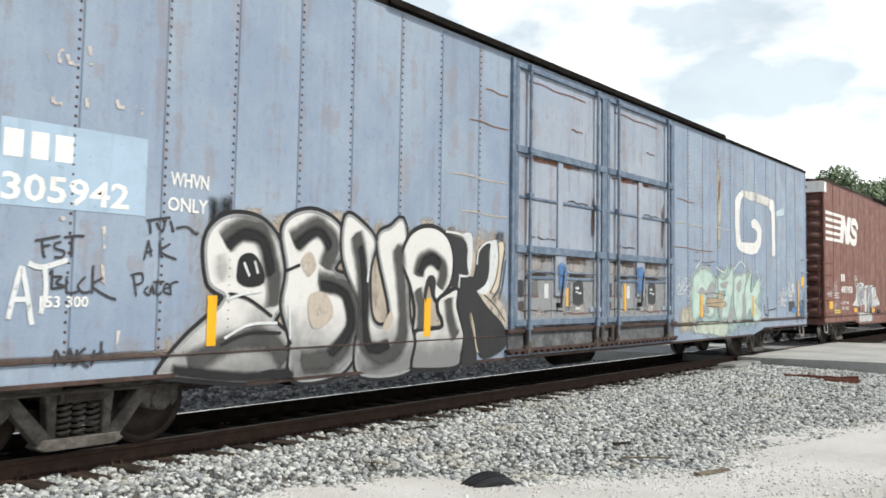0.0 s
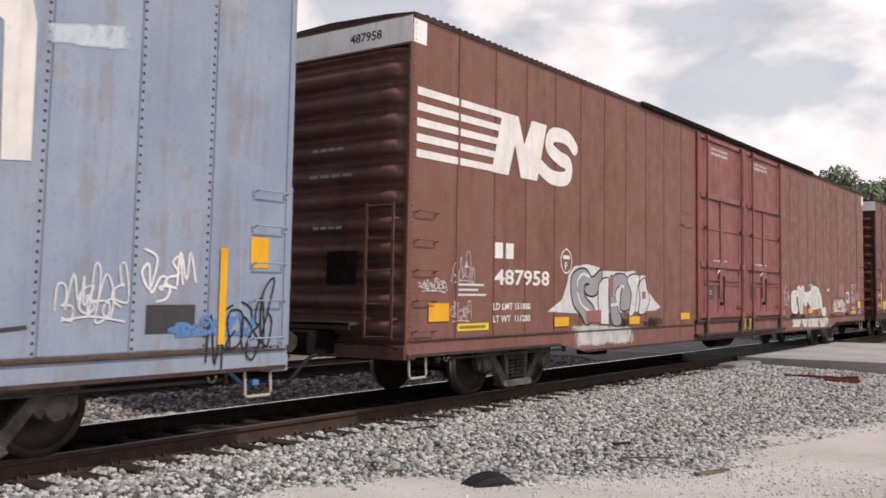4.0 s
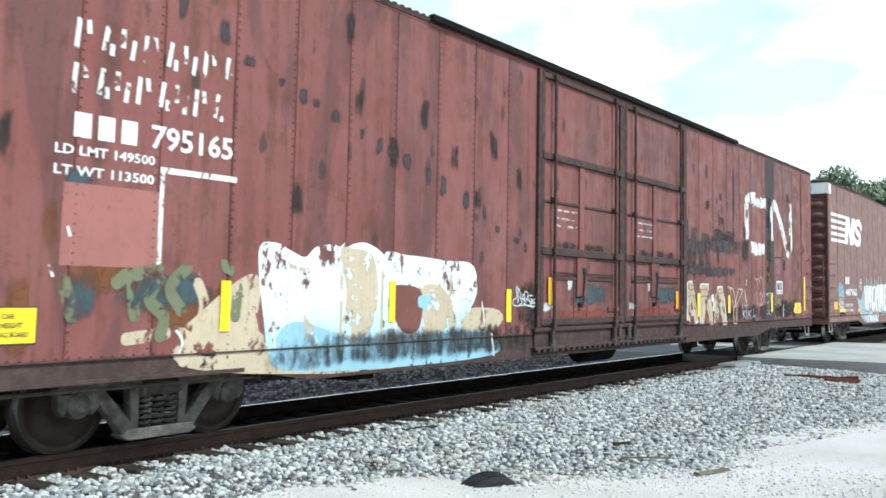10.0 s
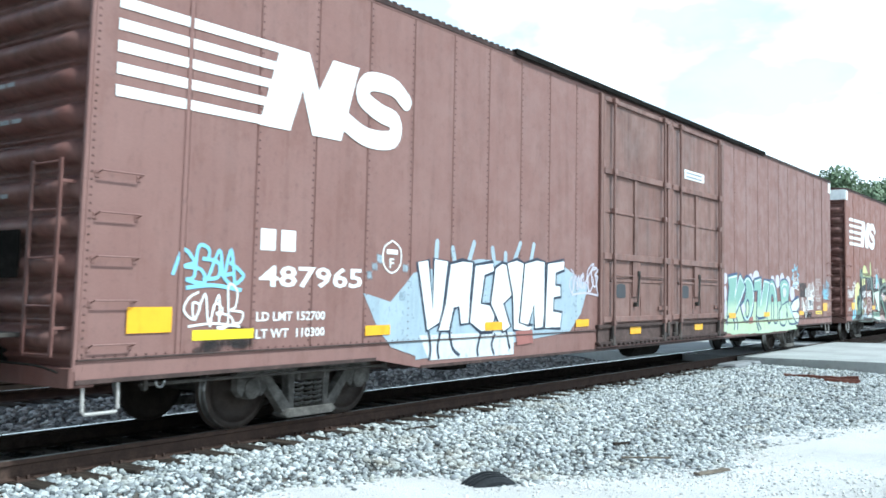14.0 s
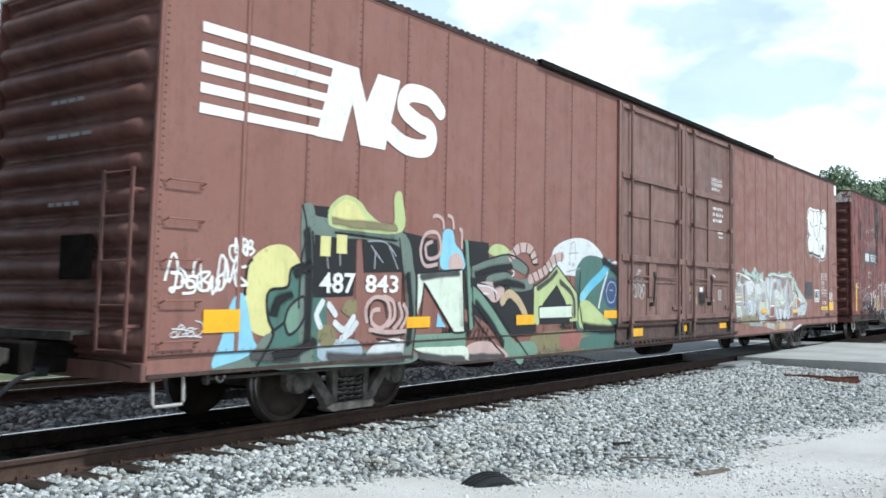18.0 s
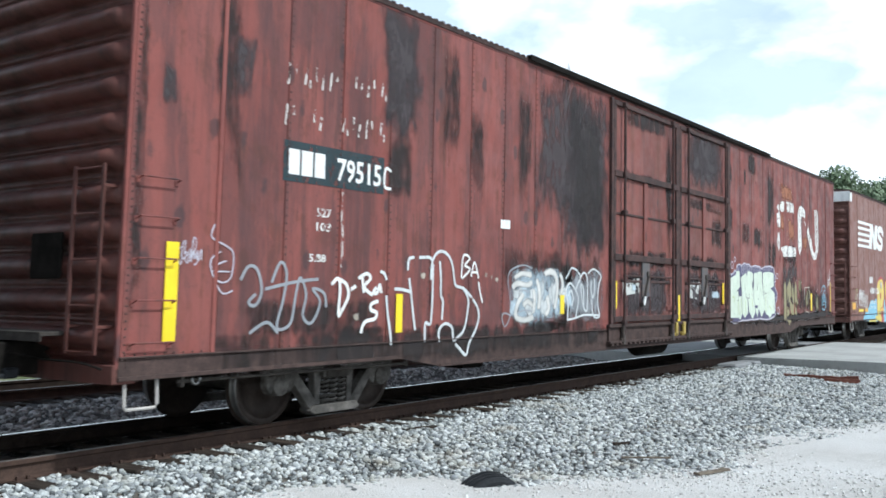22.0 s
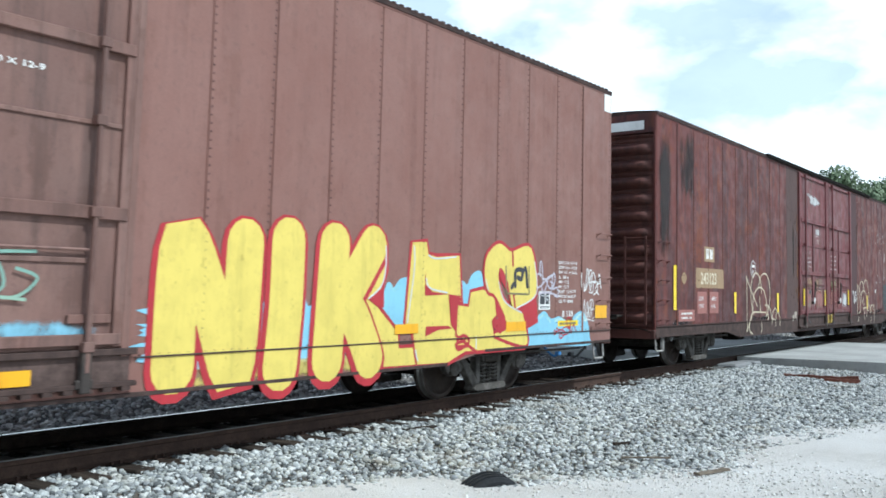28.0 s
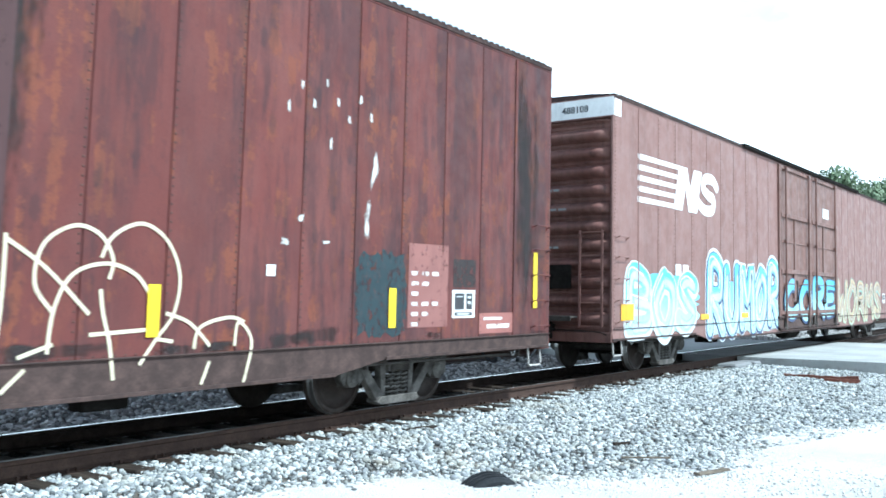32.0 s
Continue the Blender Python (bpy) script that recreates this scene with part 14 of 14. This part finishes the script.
# weathered maroon car
sd = Side(7)
stripes(sd, [(0.85, 1.22, 1.0, 2.13), (4.55, 1.11, 4.7, 1.6), (7.95, 1.1, 8.1, 1.6), (18.8, 1.08, 18.94, 1.57), (22.36, 1.08, 22.5, 1.57), (25.88, 1.3, 26.0, 2.15)], "yellow")
for x, z0, z1 in ((10.36, 1.26, 1.74), (12.70, 1.25, 1.72), (15.75, 1.26, 1.74)):
    sd.rect("reflector", x, z0, x + 0.15, z1, "yellow", 27, door=True)
sd.rect("number_patch", 2.62, 2.26, 3.25, 2.59, "tan", 1, "tan patch behind the owner mark")
sd.bars("owner_mark", [(2.72, 2.32, 2.90, 2.54), (2.96, 2.32, 3.14, 2.54)], "old_white", 2, "two white bars on a tan patch")
sd.rect("number_patch", 2.12, 1.68, 3.86, 2.11, "tan", 1, "tan patch under the number")
sd.text("car_number", [("243123", 2.40, 1.76, 0.26, 0.98)], "cream_stencil", 2, "cream stencilled car number")
for x, words in ((2.21, ("LD LMT", "LT WT")), (2.95, ("148700", "113300"))):
    sd.rect("load_patch", x, 1.13, x + 0.56, 1.60, "rosepatch", 1, "rose patch under small writing")
    sd.text("load_line", [(words[0], x + 0.08, 1.41, 0.09, 0.32), (words[1], x + 0.08, 1.24, 0.09, 0.28)], "old_white", 2)
sd.rect("load_patch", 1.15, 0.98, 2.05, 1.22, "rosepatch", 1)
sd.bars("faint_line", [(1.3, 1.12, 1.9, 1.16), (1.3, 1.03, 1.85, 1.07)], "old_white", 2)
sd.blob("round_spot", [(0.5, 0), (1, 0.5), (0.5, 1), (0, 0.5)], "tan", 1, (1.3, 1.75, 1.6, 2.0))
plate_sign(sd, 5.81, 1.99)
sd.strokes("tag", [[(5.52, 0.65), (5.50, 1.00), (5.49, 1.62), (5.48, 2.00)], [(5.46, 1.97), (5.75, 1.72), (6.31, 1.26)], [(5.98, 1.03), (5.84, 1.34), (5.79, 1.66), (5.91, 1.95), (6.16, 2.09), (6.44, 2.02), (6.60, 1.81), (6.62, 1.57)], [(6.41, 1.70), (6.53, 1.96), (6.79, 2.08), (7.09, 2.05), (7.31, 1.83), (7.35, 1.50), (7.22, 1.22), (7.01, 1.00)], [(5.99, 1.08), (5.94, 1.34), (6.06, 1.56), (6.33, 1.71), (6.65, 1.72), (6.92, 1.59), (7.08, 1.29), (7.05, 1.00)], [(5.65, 0.74), (5.79, 0.99), (5.97, 1.11), (6.47, 1.12), (6.98, 1.10)], [(6.49, 1.51), (6.52, 1.30), (6.57, 1.08)], [(5.77, 0.96), (5.67, 0.80), (5.73, 0.66), (5.95, 0.58)], [(5.45, 0.66), (5.66, 0.83), (5.86, 1.02)], [(6.62, 0.88), (6.67, 0.72), (6.60, 0.59)], [(6.92, 1.29), (7.25, 1.25), (7.44, 1.07), (7.53, 0.84)], [(7.54, 0.80), (7.58, 1.07), (7.77, 1.21), (7.93, 1.14)], [(7.84, 0.73), (7.86, 0.99), (8.01, 1.13), (8.19, 0.98), (8.22, 0.74)], [(7.53, 0.93), (7.84, 0.90)], [(7.12, 1.07), (7.23, 1.01), (7.15, 0.90)]], WHOLE, 0.034, "cream_stencil", 3, "thin white sprayed outline drawing")
sd.strokes("tag", [[(17.36, 0.94), (17.39, 1.43), (17.39, 1.97)], [(17.39, 1.93), (17.77, 1.69), (18.20, 1.30)], [(17.86, 1.31), (17.67, 1.56), (17.73, 1.90), (18.01, 2.07), (18.27, 2.00), (18.41, 1.79), (18.38, 1.61)], [(18.29, 1.80), (18.41, 2.01), (18.71, 2.13), (19.00, 1.98), (19.16, 1.66), (19.11, 1.30), (18.93, 1.07), (18.75, 0.83)], [(17.82, 0.97), (17.86, 1.35), (18.02, 1.65), (18.36, 1.75), (18.67, 1.65), (18.86, 1.43)], [(17.56, 0.95), (17.87, 1.05)], [(18.21, 1.12), (18.80, 1.15)], [(18.30, 1.52), (18.34, 1.30), (18.42, 1.04), (18.48, 0.71)], [(17.43, 0.67), (17.63, 0.85)], [(19.02, 1.30), (19.31, 1.20), (19.57, 0.97)], [(19.37, 0.95), (19.44, 1.16), (19.80, 1.25), (20.01, 1.20)], [(19.89, 0.96), (19.93, 1.20), (20.12, 1.00), (20.03, 0.58)], [(19.48, 0.60), (19.57, 0.82)], [(18.93, 1.06), (19.12, 1.03)]], WHOLE, 0.036, "cream_stencil", 3, "thin white sprayed outline drawing")
sd.strokes("tag", [[(16.73, 1.63), (16.68, 1.69), (16.79, 1.67), (16.89, 1.31), (17.01, 1.56), (17.07, 1.71), (17.18, 1.56), (17.14, 1.39), (17.03, 1.39), (17.01, 1.56)]], WHOLE, 0.05, "white", 3, "short white sprayed tag")
sd.ragged("drip", (9.3, 0.75, 10.0, 1.2), "cream", 181, 2, "", 0.4)
for k, (a, b, c, d) in enumerate(((8.8, 1.2, 10.1, 5.0), (1.0, 3.4, 2.2, 5.05), (0.05, 2.0, 0.8, 5.0), (16.3, 1.5, 17.0, 5.0), (16.3, 1.3, 17.6, 5.05), (25.2, 1.0, 26.2, 5.0))):
    sd.ragged("soot_patch", (a, b, c, d), "soot", 185 + k, 0.6, "dark soot stain", 0.14, n=70)
for k, (a, b, c, d, m) in enumerate(((10.75, 1.3, 11.35, 1.75, "rosepatch"), (11.7, 1.25, 12.5, 1.75, "rosepatch"), (10.7, 1.75, 12.4, 2.05, "tan"), (13.5, 1.3, 14.2, 1.75, "rosepatch"), (15.02, 1.26, 15.7, 1.68, "pale"), (13.6, 1.75, 14.3, 2.05, "olive"))):
    sd.ragged("repair_patch", (a - 0.1, b - 0.1, c + 0.1, d + 0.05), m, 300 + k, 1 + 0.4 * k, "patched paint low on the door", 0.06, True, n=30)
for k, (x, z) in enumerate(((13.6, 2.75),)):
    sd.bars("door_line", [(x + 0.12 * q, z - 0.13 * r, x + 0.12 * q + 0.07, z - 0.13 * r + 0.05) for r in range(4) for q in range(6)], "faint", 2, "worn white door writing", True)
sd.blob("repair_plate", [(10.55, 1.85), (11.26, 1.85), (11.34, 1.20), (10.59, 1.26)], "tandoor", 1, smooth=False, door=True, label="tan repainted door panel")
sd.blob("repair_plate", [(11.83, 1.83), (12.57, 1.84), (12.59, 1.19), (11.87, 1.20)], "tandoor", 1, smooth=False, door=True, label="tan repainted door panel")
sd.blob("repair_plate", [(10.59, 2.04), (11.29, 2.07), (11.31, 1.86), (10.62, 1.87)], "rosedoor", 1, smooth=False, door=True)
sd.blob("repair_plate", [(11.84, 2.05), (12.56, 2.06), (12.58, 1.85), (11.85, 1.85)], "tandoor", 1, smooth=False, door=True)
sd.blob("repair_plate", [(10.84, 1.72), (11.21, 1.70), (11.27, 1.41), (11.02, 1.45), (11.03, 1.32), (10.62, 1.31), (10.58, 1.60), (10.87, 1.59)], "rosedoor", 1.5, smooth=False, door=True)
sd.blob("repair_plate", [(11.99, 1.58), (12.46, 1.61), (12.56, 1.45), (12.57, 1.22), (12.08, 1.25), (11.98, 1.41)], "rosedoor", 1.5, smooth=False, door=True)
sd.blob("dark_patch", [(11.07, 1.69), (11.24, 1.70), (11.24, 1.59), (10.97, 1.61)], "ink", 2, smooth=False, door=True)
sd.ragged("bleached_patch", (11.27, 1.33, 11.29, 1.82), "pale", 610, 2.2, "", 0.2, True, n=30)
sd.ragged("bleached_patch", (11.51, 1.22, 11.65, 1.45), "pale", 611, 2.2, "", 0.2, True, n=30)
sd.ragged("bleached_patch", (11.73, 3.30, 12.36, 3.58), "pale", 612, 2.2, "", 0.08, True, n=30)
sd.ragged("bleached_patch", (12.18, 2.12, 12.56, 2.25), "pale", 613, 24, "", 0.2, True, n=30)
sd.bars("door_letter", [(10.65, 2.75, 10.70, 2.82), (10.75, 2.75, 10.79, 2.82), (10.82, 2.75, 10.85, 2.82), (10.87, 2.75, 10.90, 2.82), (10.96, 2.75, 10.99, 2.82), (11.01, 2.76, 11.04, 2.83), (11.07, 2.76, 11.10, 2.82), (11.16, 2.76, 11.21, 2.83), (11.23, 2.76, 11.26, 2.84), (10.82, 2.62, 10.85, 2.66), (10.90, 2.62, 10.95, 2.66), (11.01, 2.61, 11.04, 2.67), (11.06, 2.62, 11.09, 2.66), (11.11, 2.62, 11.15, 2.66), (11.20, 2.62, 11.26, 2.67), (11.28, 2.62, 11.31, 2.67), (10.64, 2.49, 10.69, 2.54), (10.74, 2.49, 10.76, 2.54), (10.78, 2.49, 10.83, 2.54), (10.88, 2.49, 10.92, 2.54), (10.94, 2.49, 10.98, 2.54), (11.00, 2.49, 11.03, 2.54), (11.05, 2.49, 11.09, 2.55), (11.12, 2.49, 11.16, 2.54), (11.18, 2.49, 11.22, 2.55), (11.24, 2.49, 11.27, 2.54), (11.29, 2.49, 11.33, 2.54), (10.65, 2.36, 10.69, 2.41), (10.71, 2.37, 10.75, 2.42), (10.78, 2.36, 10.81, 2.41), (10.86, 2.36, 10.90, 2.41), (10.96, 2.36, 11.01, 2.41), (11.06, 2.36, 11.10, 2.42), (11.15, 2.36, 11.18, 2.41), (11.20, 2.35, 11.23, 2.41), (11.25, 2.35, 11.30, 2.41), (11.73, 3.28, 11.78, 3.32), (11.81, 3.28, 11.85, 3.33), (11.91, 3.29, 11.95, 3.33), (11.98, 3.29, 12.04, 3.34), (12.07, 3.30, 12.12, 3.34), (12.14, 3.30, 12.21, 3.35), (11.88, 3.17, 11.93, 3.21), (11.99, 3.17, 12.06, 3.22), (12.08, 3.18, 12.15, 3.22), (12.17, 3.19, 12.22, 3.23), (11.89, 3.09, 11.94, 3.13), (11.97, 3.09, 12.02, 3.13), (12.04, 3.10, 12.09, 3.14), (12.15, 3.10, 12.20, 3.14), (12.26, 3.11, 12.33, 3.15)], "faint", 2, "worn white door writing", True)
sd.ragged("soot_patch", (9.75, 1.90, 9.83, 3.75), "soot", 620, 1.0, "", 0.15, n=50)
sd.ragged("soot_patch", (9.42, 1.68, 9.69, 3.94), "soot", 621, 1.1, "", 0.15, n=50)
sd.rect("soot_band", 8.90, 0.93, 10.00, 5.05, "greysheet", 0.9, "bleached grey sheet with rust streaks")
sd.ragged("rust_patch", (9.88, 3.23, 9.98, 3.90), "rawrust", 630, 1.7, "", 0.12, n=36)
sd.ragged("rust_patch", (9.87, 2.42, 10.01, 3.14), "rawrust", 631, 1.8, "", 0.12, n=36)
sd.ragged("rust_patch", (9.86, 1.91, 10.01, 2.58), "rawrust", 632, 1.9, "", 0.12, n=36)
sd.ragged("rust_patch", (9.90, 1.20, 10.06, 1.92), "rawrust", 633, 2.0, "", 0.12, n=36)
sd.ragged("rust_patch", (9.72, 1.55, 9.88, 1.77), "rawrust", 634, 2.1, "", 0.12, n=36)
sd.ragged("bleached_patch", (10.7, 4.15, 12.7, 4.55), "pale", 190, 1, "bleached scar across the door", 0.3, True)
sd.strokes("loose_strap", [[(0.3, 1), (0.45, 0.8), (0.55, 0.55), (0.4, 0.3), (0.2, 0.12), (0.6, 0.03), (1, 0)]], (10.35, 0.75, 11.0, 4.95), 0.045, "black", 60, "black strap hanging over the door", True, True)
sd.ragged("flaked_letter", (21.82, 2.05, 22.0, 2.75), "old_white", 192, 1, "flaking white paint", 0.4)
sd.ragged("flaked_letter", (21.95, 2.7, 22.12, 3.35), "old_white", 193, 1, "flaking white paint", 0.4)
for k, (x, z, w, h) in enumerate([(20.5 + 0.2 * k, 3.46 + 0.09 * (k * 3 % 5), 0.07, 0.17) for k in range(8)] + [(20.45, 2.0, 0.2, 0.12), (20.7, 2.26, 0.16, 0.14), (21.1, 2.05, 0.22, 0.06), (21.2, 3.1, 0.06, 0.25)]):
    sd.ragged("flaked_spot", (x, z, x + w, z + h), "old_white", 700 + k, 1, "flake of old white paint", 0.25, n=20)
sd.ragged("number_patch", (21.7, 0.95, 22.75, 2.05), "slate", 195, 1, "dark slate patch", 0.08, n=60)
sd.rect("size_patch", 22.75, 1.07, 23.62, 2.15, "rosedoor", 2, "rose patch under small writing")
sd.bars("faint_line", [(22.82 + 0.22 * q, 1.74 - 0.13 * k, 22.96 + 0.22 * q, 1.79 - 0.13 * k) for k in range(6) for q in range(1 + (k * 5 + 2) % 3)], "old_white", 3)
sd.rect("dark_patch", 23.75, 1.6, 24.3, 1.98, "soot", 1)
white_label(sd, 23.73, 1.18, 24.28, 1.56)
sd.rect("load_patch", 24.4, 0.95, 25.3, 1.24, "rosepatch", 1)
sd.bars("faint_line", [(24.5, 1.14, 25.0, 1.18), (24.6, 1.02, 25.2, 1.08)], "old_white", 2)
sd.rect("soot_band", 16.22, 0.93, 17.35, 5.05, "umbersheet", 0.9, "dark sheet beside the doors")
sd.rect("white_square", 20.29, 1.68, 20.42, 1.80, "white", 2)

# last brown car
sd = Side(8)
emblem(sd, 1.02, 5.44)
sd.bars("owner_mark", [(2.9, 1.92, 3.2, 2.15), (3.3, 1.92, 3.6, 2.15)], "white", 2, "two white bars")
stripes(sd, [(0.3, 1.05, 0.85, 1.35), (4.3, 1.0, 4.8, 1.12), (7.0, 1.0, 7.5, 1.12)])
sd.ragged("graffiti_base", (0.35, 0.72, 4.3, 1.95), "aqua", 200, 1, "turquoise graffiti ground", 0.12, n=70)
sd.ragged("graffiti_base", (4.6, 0.6, 10.2, 1.9), "aqua", 201, 1, "turquoise graffiti ground", 0.1, n=80)
sd.graffiti("BOS", (0.5, 0.85, 4.1, 1.95), "aqua", "pale", 0.36, 0.07, 2, 202, "turquoise graffiti letters edged in white", 0.1, core="icewhite", glint="white")
sd.graffiti("RUMOR", (4.7, 0.75, 10.1, 2.2), "aqua", "navy", 0.36, 0.05, 2, 203, "turquoise graffiti letters edged in navy", 0.1, halo="pale", core="icewhite", glint="white")
sd.graffiti("CORE", (10.4, 0.98, 16.0, 1.95), "aqua", "navy", 0.30, 0.05, 26, 204, "turquoise graffiti letters on the doors", 0.1, door=True)
sd.graffiti("WORMS", (16.4, 0.8, 23.2, 1.95), "sand", "mint", 0.30, 0.05, 2, 205, "sand and mint graffiti letters", 0.1, core="cream")
sd.rect("notice_plate", 14.6, 3.9, 15.3, 4.2, "white", 3, "white notice plate on the door", True)
sd.rect("lead_patch", 22.5, 1.5, 23.2, 1.9, "rosepatch", 1)
white_label(sd, 23.5, 1.3, 24.0, 1.66)
size_block(sd, 24.3, 2.0)

rng = random.Random(77)
for n, many in ((1, 9), (3, 6), (4, 6), (6, 5), (8, 5), (7, 10), (5, 8)):
    sd = Side(n)
    for k in range(many):
        x = rng.uniform(0.3, 9.0) if k % 2 else rng.uniform(16.4, 25.0)
        w = rng.uniform(0.5, 1.6)
        sd.ragged("soot_patch", (x, 0.88, x + w, 0.98 + rng.uniform(0.03, 0.2)), "soot", 500 + 20 * n + k, 0.3, "", 0.25, n=30)

for n, digits in ((1, "487958"), (2, "795165"), (3, "487965"), (4, "487843"), (6, "488126"), (8, "488108")):
    data_end(n, digits)
bm = bmesh.new()
bm.faces.new([bm.verts.new((-0.024, y, z)) for y, z in ((-1.2, 4.80), (0.0, 4.80), (0.0, 4.98), (-1.2, 4.98))])
part("end_label", bm, CAP_WHITE, CARS[7], "small white label at the top of the end")


def motions():
    half = np.arange(len(ROLLED)) * 0.5
    fine = np.arange(0, 32.001, 1 / 15)
    rolled = np.interp(fine, half, ROLLED)
    for n, car in enumerate(CARS):
        walk(car, [(t, pose(FRONTS[n] - s, TRACK_Y, 0)) for t, s in zip(half, ROLLED)])
        for ob in car.children:
            if ob.name.startswith("wheelset"):
                x, y, z = ob.location
                walk(ob, [(t, pose(x, y, z) @ Matrix.Rotation(-s / 0.457, 4, "Y")) for t, s in zip(fine, rolled)])


motions()
